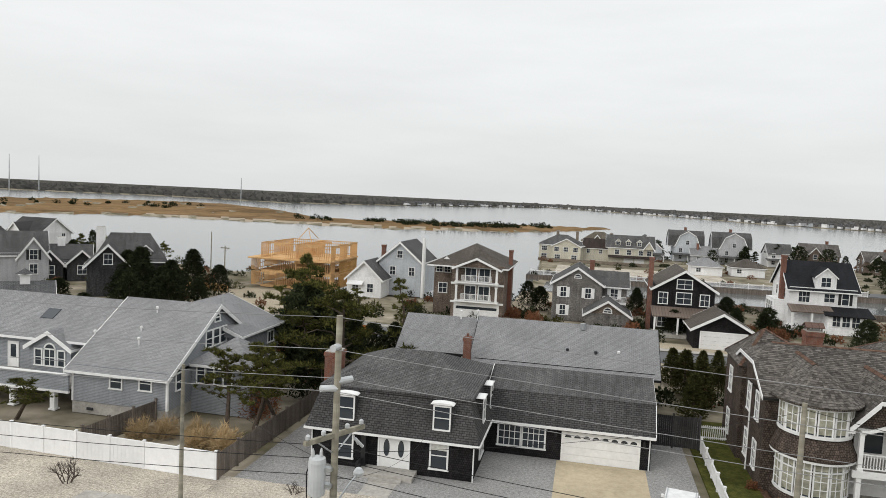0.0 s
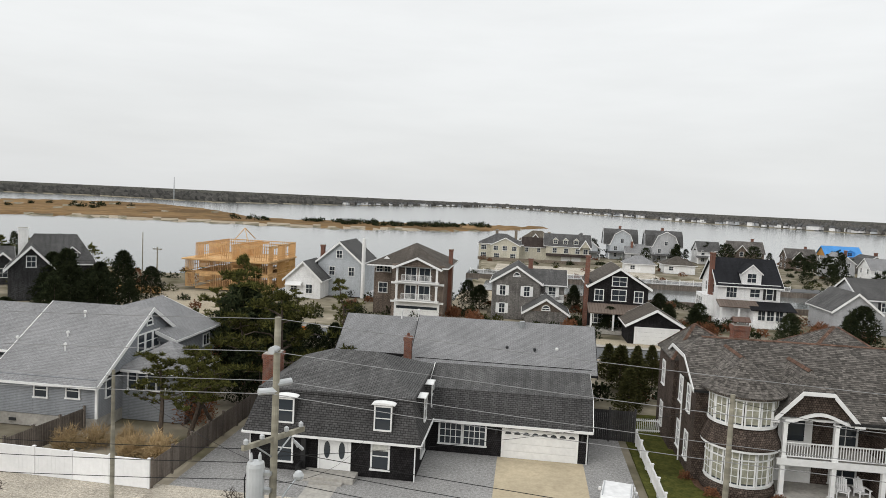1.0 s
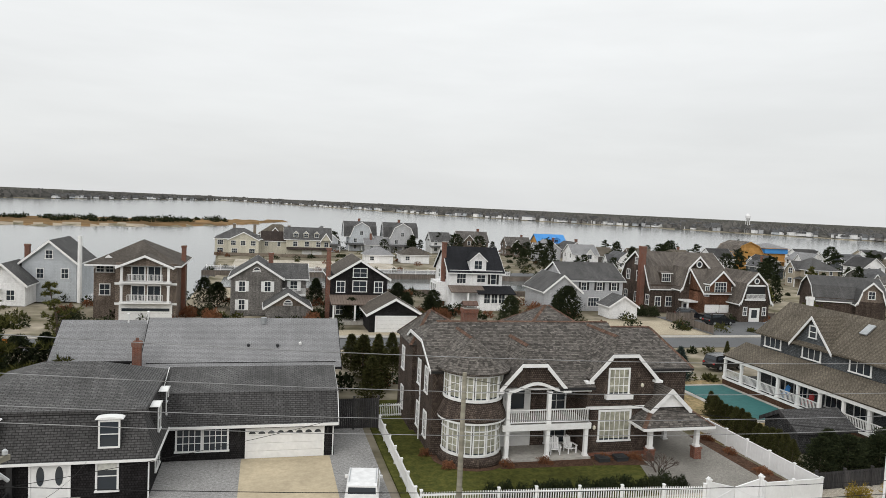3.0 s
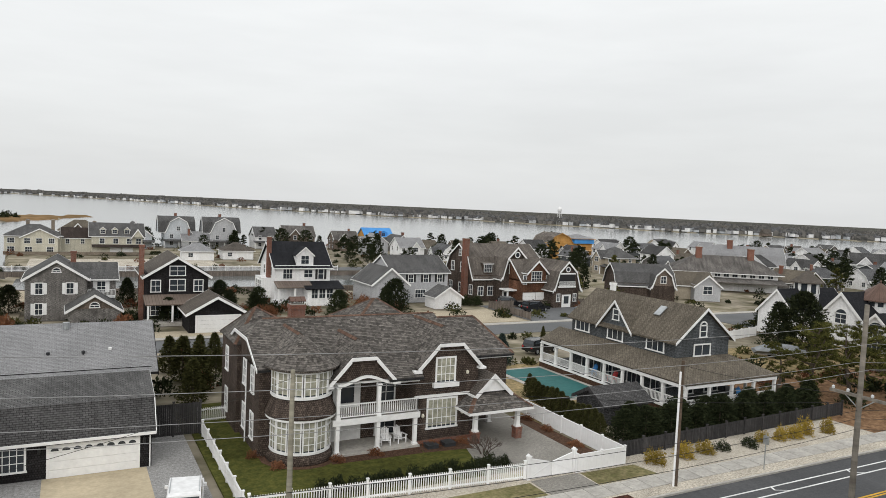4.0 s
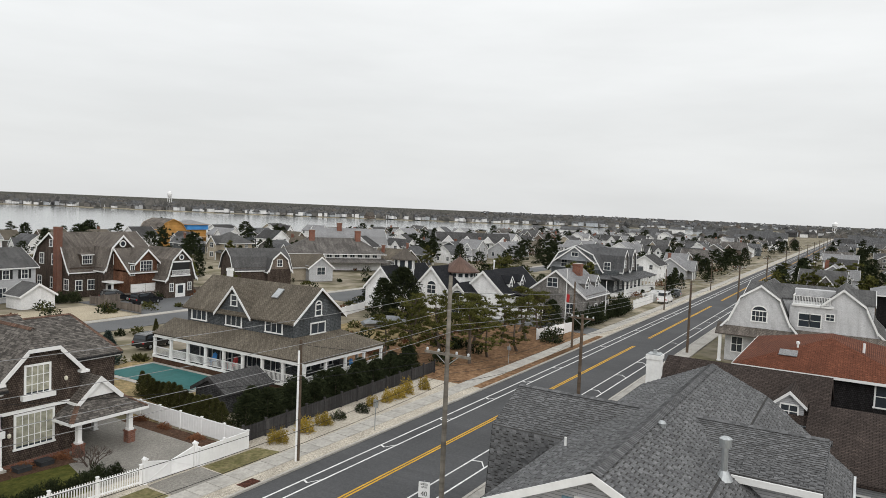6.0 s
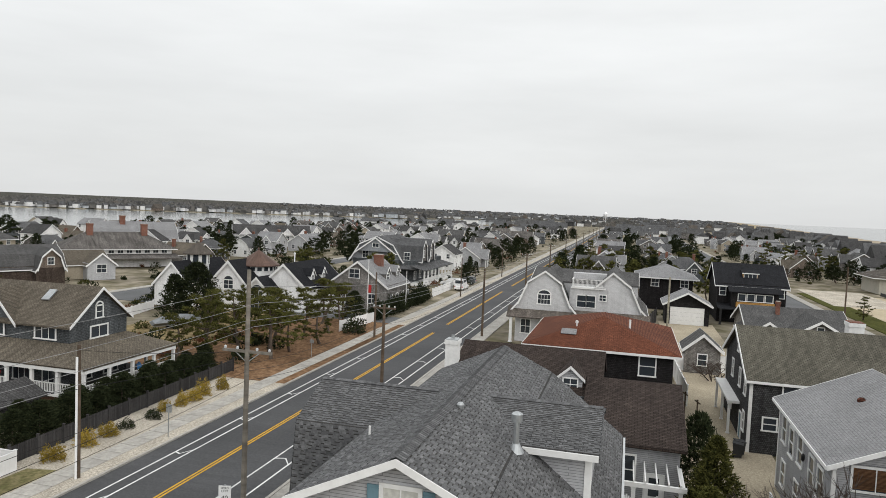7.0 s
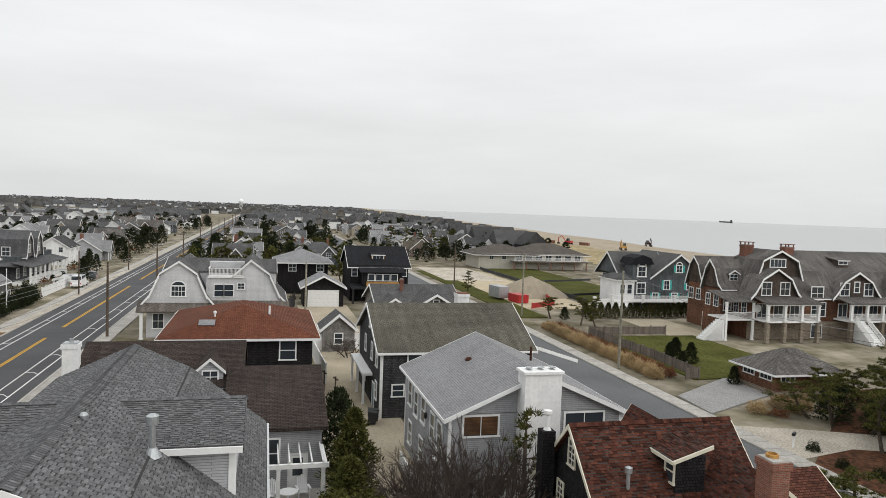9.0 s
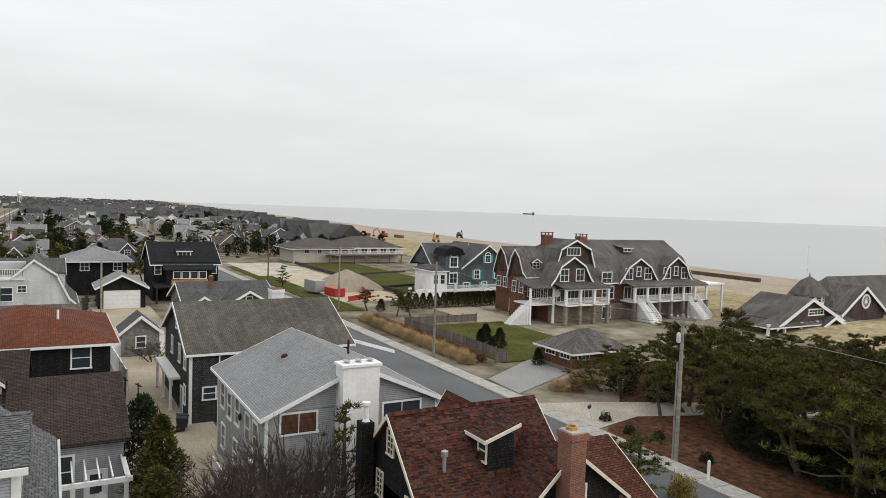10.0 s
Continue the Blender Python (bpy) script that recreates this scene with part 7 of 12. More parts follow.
def bay_houses():
    h = thing("house", "pale grey cottage with grey gables near the water", "house")
    walls(h, -35.5, -28.0, 117, 128, 0, 6.2, LAP_BLUE)
    gable(h, -35.5, -28.0, 117, 128, 6.2, 9.4, "y", ROOF_MID, LAP_BLUE, over=0.4)
    walls(h, -39.5, -33.5, 112, 119, 0, 3.4, LAP_WHITE)
    gable(h, -39.5, -33.5, 112, 119, 3.4, 6.2, "y", ROOF_MID, LAP_WHITE, over=0.4)
    win(h, "-y", 117, -31.8, 6.6, 0.9, 1.2, 2, 2)
    wins(h, "-y", 117, (-33, -29.6), 3.6, 0.9, 1.4, 2, 2)
    wins(h, "-y", 112, (-38, -35.4), 0.9, 1.0, 1.4, 2, 2)
    lean(h, -39.3, -36.6, 111.0, 112.2, (2.2, 2.2, 2.8, 2.8), WHITE, label="pale striped awning", name="awning")
    chimney(h, -36.2, 122, 4, 8.3, 0.7, 0.7, pots=0)
    settle(h, -33, 120)
    solid("mast", Shape().rod((-27.3, 116, 0), (-27.3, 116, 10.2), 0.35, 0.3, 10), STUCCO, "thick white post beside the cottage", "post")

    h = thing("house", "tall tan shingled house with two white balconies over a garage", "house")
    walls(h, -19.2, -11.6, 100, 113, 0, 7.8, SH_TAN)
    walls(h, -22.4, -19.2, 102.5, 113, 0, 7.6, SH_TAN)
    hip(h, -22.4, -11.6, 100.6, 113.5, 7.8, 10.5, ROOF_BROWN, over=0.6)
    gable(h, -18.6, -12.2, 99.0, 106, 7.6, 9.0, "y", ROOF_BROWN, SH_TAN, over=0.4, ends=(1, 0))
    gable(h, -21.9, -18.9, 101.9, 107, 7.4, 8.7, "y", ROOF_BROWN, LAP_LGREY, over=0.3, ends=(1, 0))
    garage_door(h, "-y", 100, -15.4, 0.05, 6.4, 2.0)
    part("door_lights", Shape().box(-18.4, -12.4, 99.92, 99.94, 1.35, 1.75), GLASS, h)
    for z in (2.7, 5.4):
        part("balcony", Shape().box(-18.6, -12.2, 98.9, 100, z - 0.2, z), WHITE, h)
        railing(h, (-17.6, 98.95), (-13.2, 98.95), z, 0.95)
        wins(h, "-y", 100, (-16.4, -14.4), z + 0.1, 1.5, 1.95, 2, 1, trim=0.14)
        posts(h, [(-18.3, 99.1), (-12.5, 99.1)], z, z + 2.2, 0.3)
        part("belt_trim", Shape().box(-19.3, -11.5, 99.9, 100, z - 0.5, z - 0.2), WHITE, h)
    wins(h, "-y", 102.5, (-21.6, -20.4), 6.3, 0.9, 0.8, 2, 2)
    win(h, "-y", 102.5, -21, 3.2, 1.2, 1.4, 2, 2)
    chimney(h, -11.35, 106, 0, 9.9, 0.55, 1.0, BRICK, pots=0)
    settle(h, -16.5, 106)

    h = thing("house", "silver grey shingled house with white shuttered windows and gables", "house")
    walls(h, -4.8, 2.4, 105, 115, 0, 5.8, SH_GREY)
    gable(h, -4.8, 2.4, 105, 115, 5.8, 8.1, "y", ROOF_MID, SH_GREY, over=0.4)
    walls(h, 2.4, 6.0, 106.5, 113, 0, 5.6, SH_GREY)
    gable(h, -1, 6.0, 106.5, 113, 5.6, 7.4, "x", ROOF_MID, SH_GREY, over=0.4)
    walls(h, 0.2, 6.2, 99.5, 106, 0, 2.3, SH_GREY)
    gable(h, 0.2, 6.2, 99.5, 106, 2.3, 4.2, "y", ROOF_MID, SH_TAN, over=0.4)
    win(h, "-y", 99.5, 3.2, 2.5, 1.0, 0.2, 2, 1, arch=0.4)
    win(h, "-y", 105, -1.2, 6.5, 0.9, 0.1, 2, 1, arch=0.4)
    for u, z in ((-3.2, 3.6), (0.4, 3.6), (-3.2, 0.9)):
        win(h, "-y", 105, u, z, 0.8, 1.4, 2, 2, shutters=WHITE)
    win(h, "-y", 106.5, 4.2, 3.6, 1.0, 1.4, 2, 2, shutters=WHITE)
    part("balcony", Shape().box(2.5, 5.9, 105.2, 106.5, 2.9, 3.1), WHITE, h)
    railing(h, (2.5, 105.2), (5.9, 105.2), 3.1, 0.9)
    chimney(h, 0.8, 110, 6, 8.9, 0.7, 0.7, BRICK, pots=0)
    settle(h, 0, 108)

    h = thing("house", "black shingled house with brown roof, white windows and brick stack", "house")
    walls(h, 9.3, 17.4, 101, 112, 0, 6.7, SH_BLACK)
    gable(h, 9.3, 17.4, 101, 112, 6.5, 9.0, "y", ROOF_BROWN, SH_BLACK, over=0.45, trim_w=0.3)
    win(h, "-y", 101, 13.35, 6.4, 1.9, 1.2, 2, 2)
    win(h, "-y", 101, 13.35, 4.3, 1.9, 1.5, 2, 2)
    wins(h, "-y", 101, (10.6, 16.1), 4.2, 1.1, 1.5, 2, 2)
    lean(h, 9.0, 18.6, 97.6, 101, (2.9, 2.9, 3.8, 3.8), METAL_BROWN)
    posts(h, [(9.4, 97.9), (12.4, 97.9), (15.2, 97.9), (18.2, 97.9)], 0, 2.8, 0.24)
    part("porch_floor", Shape().box(9.1, 18.5, 97.6, 101, 0, 0.5), CONCRETE, h)
    door(h, "-y", 101, 13, 0.5, 1.0, 2.05, TEALGREY)
    wins(h, "-y", 101, (10.6, 16.0), 1.0, 1.1, 1.3, 2, 2)
    chimney(h, 8.95, 103, 0, 10.4, 0.6, 0.9, BRICK, pots=0)
    settle(h, 13.4, 106)
    g = thing("garage", "black shingled garage with brown gabled roof and white door", "garage")
    walls(g, 13.6, 20.4, 91.8, 98, 0, 2.8, SH_BLACK)
    gable(g, 13.6, 20.4, 91.8, 98, 2.8, 4.7, "y", ROOF_BROWN, SH_BLACK, over=0.5, trim_w=0.3)
    garage_door(g, "-y", 91.8, 17.2, 0.05, 5.4, 2.1)
    settle(g, 17, 95)

    h = thing("house", "white three-storey house with black roof, porch and tall brick chimney", "house")
    walls(h, 30.2, 39.6, 114, 124, 0, 6.5, LAP_WHITE)
    gable(h, 30.2, 39.6, 114, 124, 6.4, 10.2, "x", ROOF_BLACK, LAP_WHITE, over=0.4)
    d = dorm(h, "-y", 114.1, 35.2, 6.6, 2.9, 1.7, LAP_WHITE, ROOF_BLACK, 4.0, rise=1.3, ww=1.3)
    wins(h, "-y", 114, (32.3,), 4.3, 1.5, 1.6, 3, 2)
    win(h, "-y", 114, 35.8, 4.5, 1.4, 1.2, 2, 2)
    win(h, "-y", 114, 38.0, 4.2, 0.9, 1.7, 1, 2, shutters=BLACK)
    lean(h, 30.0, 36.0, 111.5, 114, (3.1, 3.1, 3.9, 3.9), METAL_BROWN)
    posts(h, [(30.3, 111.8), (33, 111.8)], 0.8, 3.1, 0.25)
    walls(h, 35.0, 40.6, 111.4, 114, 0, 3.0, LAP_WHITE)
    lean(h, 34.5, 41.2, 110.8, 114.1, (2.9, 2.9, 3.9, 3.9), ROOF_BLACK)
    wins(h, "-y", 111.4, (36.2, 37.5, 38.8), 1.3, 1.0, 1.4, 2, 2)
    part("porch_floor", Shape().box(29.8, 36, 111.3, 114, 0, 0.9), LAP_WHITE, h)
    walls(h, 28.6, 30.2, 116, 121, 0.9, 4.2, LAP_WHITE, "bay")
    wins(h, "-x", 28.6, (117.2, 118.5, 119.8), 2.3, 0.9, 1.4, 2, 2)
    wins(h, "-x", 30.2, (116.5, 121), 4.6, 0.9, 1.4, 1, 2)
    chimney(h, 29.85, 117.0, 0, 11.0, 0.6, 1.0, BRICK, pots=0)
    settle(h, 36, 118)

    h = thing("house", "pale grey house with two grey gabled roofs", "house")
    walls(h, 50.5, 61.5, 112, 122, 0, 5.6, LAP_LGREY)
    gable(h, 50.5, 61.5, 112, 122, 5.6, 8.2, "x", ROOF_MID, LAP_LGREY, over=0.4)
    walls(h, 45.5, 52, 109, 118, 0, 4.0, LAP_LGREY)
    gable(h, 45.5, 52, 109, 118, 4.0, 6.6, "y", ROOF_MID, LAP_LGREY, over=0.4)
    wins(h, "-y", 112, (54, 57, 59.8), 3.7, 0.9, 1.3, 2, 2, shutters=BLACK)
    wins(h, "-y", 112, (56, 59.5), 0.9, 2.0, 1.4, 4, 2)
    walls(h, 55, 60, 104, 108, 0, 2.2, LAP_WHITE, "shed_wall")
    gable(h, 55, 60, 104, 108, 2.2, 3.8, "y", ROOF_MID, LAP_WHITE, over=0.3)
    settle(h, 54, 115)


def brick_villas():
    h = thing("house", "brown shingled villa with gambrel roof, brick chimney and white trim", "house")
    walls(h, 66.5, 82, 111.0, 122, 0, 5.0, SH_BROWN)
    gambrel(h, 66.5, 82, 111.0, 122, 4.4, 8.2, 10.6, "x", ROOF_CEDAR, SH_BROWN, over=0.4, inset=1.9)
    chimney(h, 65.95, 113.6, 0, 11.6, 0.9, 1.1, BRICK, pots=0)
    wins(h, "-x", 66.5, (115.6, 119.2), 5.2, 1.1, 1.7, 2, 2)
    wins(h, "-x", 66.5, (112.0, 116.0, 119.8), 1.3, 1.1, 1.7, 2, 2)
    win(h, "-x", 66.5, 116.5, 8.2, 0.8, 1.1, 2, 2)
    dorm(h, "-y", 111.3, 69.6, 5.4, 2.0, 1.7, SH_BROWN, ROOF_CEDAR, 3, rise=0, shed=0.5, cols=4)
    win(h, "-y", 111.0, 68.0, 1.2, 1.0, 1.6, 2, 2)
    win(h, "-y", 111.0, 70.4, 1.2, 1.6, 1.6, 3, 2)
    # cross gambrel with a round window
    walls(h, 70.8, 77.2, 108.4, 112, 0, 5.0, SH_BROWN)
    gambrel(h, 70.8, 77.2, 108.4, 117, 4.6, 8.4, 10.5, "y", ROOF_CEDAR, SH_BROWN, over=0.4, ends=(1, 0))
    part("round_window", Shape().lathe(0, 0, [(0.6, 0), (0.6, 0.12), (0.42, 0.12), (0.42, 0.05)], 16), WHITE, h, at=pose(74.0, 108.2, 9.0, 90, 0, 0))
    part("round_pane", Shape().lathe(0, 0, [(0.42, 0), (0.42, 0.07)], 16), GLASS, h, at=pose(74.0, 108.2, 9.0, 90, 0, 0))
    win(h, "-y", 108.4, 73.0, 5.6, 0.9, 1.6, 2, 2)
    part("entry_roof", Shape().box(70.4, 73.4, 105.6, 108.4, 2.6, 2.85), WHITE, h)
    posts(h, [(70.7, 105.9), (73.1, 105.9)], 0, 2.6, 0.25)
    door(h, "-y", 108.4, 71.8, 0.1, 1.1, 2.1, glass=0.6)
    settle(h, 73, 115.5)
    h = thing("house", "brick and shingle villa with gambrel end and two white garage doors", "house")
    walls(h, 72.5, 80.4, 104.0, 112, 0, 4.7, SH_RED)
    profile_roof(h, [(103.5, 4.5), (107.8, 8.3), (112.2, 4.8)], "x", 72.5, 81, ROOF_CEDAR, SH_RED, over=0.35, base=4.5)
    gable(h, 73.4, 77.6, 103.7, 108, 6.4, 8.4, "y", ROOF_CEDAR, SH_RED, over=0.35, ends=(1, 0))
    walls(h, 73.5, 77.5, 103.75, 105, 4.3, 6.5, SH_RED)
    win(h, "-y", 103.75, 75.4, 4.5, 2.1, 1.8, 4, 3)
    win(h, "-y", 104.0, 73.0, 4.0, 0.6, 1.6, 2, 2)
    win(h, "-y", 104.0, 78.2, 3.9, 0.9, 1.6, 2, 2)
    for u in (74.1, 77.0):
        garage_door(h, "-y", 104.0, u, 0.05, 2.5, 2.3)
    walls(h, 77.4, 83.0, 101.0, 106, 0, 3.8, SH_BROWN)
    gambrel(h, 77.2, 83.2, 101.0, 109, 3.3, 6.6, 8.5, "y", ROOF_CEDAR, SH_BROWN, over=0.4, ends=(1, 0))
    part("round_window", Shape().lathe(0, 0, [(0.5, 0), (0.5, 0.12), (0.34, 0.12), (0.34, 0.05)], 16), WHITE, h, at=pose(80.2, 100.85, 7.0, 90, 0, 0))
    part("round_pane", Shape().lathe(0, 0, [(0.34, 0), (0.34, 0.07)], 16), GLASS, h, at=pose(80.2, 100.85, 7.0, 90, 0, 0))
    # no hollow here: a black sheet on the wall paints the balcony's shade
    part("balcony_recess", Shape().box(78.4, 82.0, 100.93, 100.99, 3.9, 6.1), BLACK, h, "flat black panel painted as the shade of a balcony opening")
    part("balcony_trim", Shape().box(78.2, 82.2, 100.84, 100.99, 6.1, 6.35).box(78.2, 82.2, 100.84, 100.99, 3.7, 3.95), WHITE, h)
    railing(h, (78.4, 100.8), (82.0, 100.8), 3.95, 0.8)
    door(h, "-y", 101.0, 80.2, 0.1, 1.8, 2.2, glass=0.7)
    wins(h, "-y", 101.0, (78.4, 82.1), 1.2, 0.6, 1.3, 2, 2)
    settle(h, 77, 106)


def white_villa():
    h = thing("house", "white house with black roofs, lantern tower and brown conical rotunda", "house")
    # west wing with its gable to the lot
    walls(h, 93, 106, 64.4, 70.6, 0, 4.3, LAP_WHITE)
    gable(h, 93, 106, 64.4, 70.6, 4.2, 7.5, "x", ROOF_BLACK, LAP_WHITE, over=0.3)
    part("base", Shape().box(92.93, 93.0, 64.35, 70.65, 0, 0.6), STONE, h)
    win(h, "-x", 93, 67.5, 4.6, 0.9, 0.6, 2, 2, arch=0.45)
    win(h, "-x", 93, 66, 0.9, 1.0, 1.5, 2, 2)
    part("skylight", Shape().slab([(98.6, 65.0, 4.95), (99.7, 65.0, 4.95), (99.7, 65.9, 5.9), (98.6, 65.9, 5.9)], 0.06), GLASS, h)
    # octagonal lantern
    lx, ly = 99.2, 67.2
    part("lantern", Shape().lathe(lx, ly, [(1.75, 4.5), (1.75, 8.6)], 8), LAP_WHITE, h)
    part("lantern_roof", Shape().lathe(lx, ly, [(2.35, 8.35), (2.35, 8.48), (0.06, 10.3)], 8), ROOF_BROWN, h)
    for k in range(8):
        a = radians(22.5 + 45 * k)
        w = win(h, "-y", 0, 0, 7.0, 0.85, 1.45, 1, 1)
        w.matrix_basis = pose(lx + 1.63 * math.cos(a), ly + 1.63 * math.sin(a), 6.85, 0, 0, math.degrees(a) + 90)
    # gable between lantern and rotunda
    walls(h, 98, 110, 57.4, 64.2, 0, 4.2, LAP_WHITE)
    gable(h, 98, 110, 57.4, 64.2, 4.1, 7.8, "x", ROOF_BLACK, LAP_WHITE, over=0.35, trim_w=0.34)
    win(h, "-x", 98, 60.8, 3.3, 1.6, 1.3, 2, 2, arch=0.7, trim=0.14)
    # rotunda
    rx, ry = 105.0, 59.6
    part("rotunda", Shape().lathe(rx, ry, [(2.75, 0), (2.75, 6.8)], 16), LAP_WHITE, h)
    part("rotunda_roof", Shape().lathe(rx, ry, [(3.55, 6.62), (3.55, 6.76), (0.08, 9.15)], 16), ROOF_COPPER, h, "brown standing seam conical roof")
    part("finial", Shape().lathe(rx, ry, [(0.1, 9.1), (0.14, 9.3), (0.03, 9.6)], 8), ROOF_COPPER, h)
    for k in range(16):
        a = radians(11.25 + 22.5 * k)
        w = win(h, "-y", 0, 0, 7.0, 0.72, 0.62, 1, 1, trim=0.08)
        w.matrix_basis = pose(rx + 2.70 * math.cos(a), ry + 2.70 * math.sin(a), 5.85, 0, 0, math.degrees(a) + 90)
    # large gable and the porch gable with the arched window before it
    walls(h, 100.5, 115, 48.4, 56.6, 0, 4.0, LAP_WHITE)
    gable(h, 100.5, 115, 48.4, 56.6, 3.9, 7.6, "x", ROOF_BLACK, LAP_WHITE, over=0.35, trim_w=0.34)
    walls(h, 97, 101, 52.4, 58.0, 0, 2.9, LAP_WHITE)
    gable(h, 97, 101.5, 52.4, 58.0, 2.8, 5.6, "x", ROOF_BLACK, LAP_WHITE, over=0.35, trim_w=0.3, ends=(1, 0))
    win(h, "-x", 97, 55.2, 2.2, 2.0, 1.2, 3, 2, arch=0.95)
    win(h, "-x", 97, 55.2, 0.4, 2.0, 1.5, 3, 1)
    for u in (104.6, 108.8):
        dorm(h, "-y", 49.5, u, 4.5, 1.5, 1.3, LAP_WHITE, ROOF_BLACK, 2.4, rise=0.9, ww=0.8)
    walls(h, 104, 116, 44.6, 48.5, 0, 3.0, LAP_WHITE)
    lean(h, 103.6, 116.4, 44.2, 48.6, (3.0, 3.0, 4.3, 4.3), ROOF_BLACK)
    wins(h, "-y", 44.6, (106, 109, 112), 1.0, 1.1, 1.5, 2, 2)
    vent_pipe(h, 107, 54, 6.5, 8.6, 0.1, WHITE, cap=True)
    settle(h, 103, 59)


def road_houses():
    h = thing("house", "grey shingled cottage with steep roof and red brick chimney", "house")
    walls(h, 107, 118, 37.4, 47.8, 0, 4.4, SH_GREY)
    gable(h, 107, 118, 37.4, 47.8, 4.3, 8.2, "x", ROOF_LIGHT, SH_GREY, over=0.3)
    win(h, "-x", 107, 43.2, 5.4, 1.7, 1.4, 2, 2)
    wins(h, "-x", 107, (40, 45.5), 1.4, 1.2, 1.5, 2, 2)
    chimney(h, 113, 41.2, 6, 9.0, 1.2, 1.4, BRICK, pots=0)
    for u in (110.5, 115.5):
        dorm(h, "-y", 38.6, u, 4.9, 1.8, 1.4, SH_GREY, ROOF_LIGHT, 2.5, rise=0.9)
    wins(h, "-y", 37.4, (109, 112, 115, 118), 1.2, 1.0, 1.5, 2, 2)
    settle(h, 113, 42.5)
    h = thing("house", "large grey gambrel house with white trim and long porch", "house")
    walls(h, 150, 172, 46, 61, 0, 5.2, SH_SLATE)
    gambrel(h, 150, 166, 49, 61.5, 5.0, 8.6, 10.4, "x", ROOF_GREY, LAP_GREY, over=0.5)
    gable(h, 148.5, 160, 50.5, 59.5, 7.0, 10.2, "x", ROOF_GREY, LAP_GREY, over=0.4, ends=(1, 0))
    win(h, "-x", 148.5, 55, 8.0, 1.4, 0.8, 2, 1)
    for u in (155, 161):
        gambrel(h, u - 2.2, u + 2.2, 45.5, 54, 5.0, 8.4, 9.8, "y", ROOF_GREY, SH_GREY, over=0.3, ends=(1, 0))
        win(h, "-y", 45.5, u, 5.8, 0.9, 1.5, 2, 2)
    wins(h, "-x", 150, (48, 52, 58), 5.4, 1.3, 1.6, 2, 2)
    lean(h, 147, 150.2, 45, 60, (3.6, 4.3, 4.3, 3.6), ROOF_GREY)
    lean(h, 147, 172, 42.6, 46.2, (3.5, 3.5, 4.3, 4.3), ROOF_GREY)
    posts(h, [(147.4 + 3.0 * k, 43) for k in range(9)], 0.6, 3.5, 0.3)
    railing(h, (147.4, 43), (171, 43), 0.7, 0.9)
    part("porch_floor", Shape().box(147, 172, 42.8, 46, 0, 0.6), WHITE, h)
    wins(h, "-y", 46, (150, 154, 158, 162, 166), 1.2, 1.4, 1.7, 2, 2)
    settle(h, 160, 53)


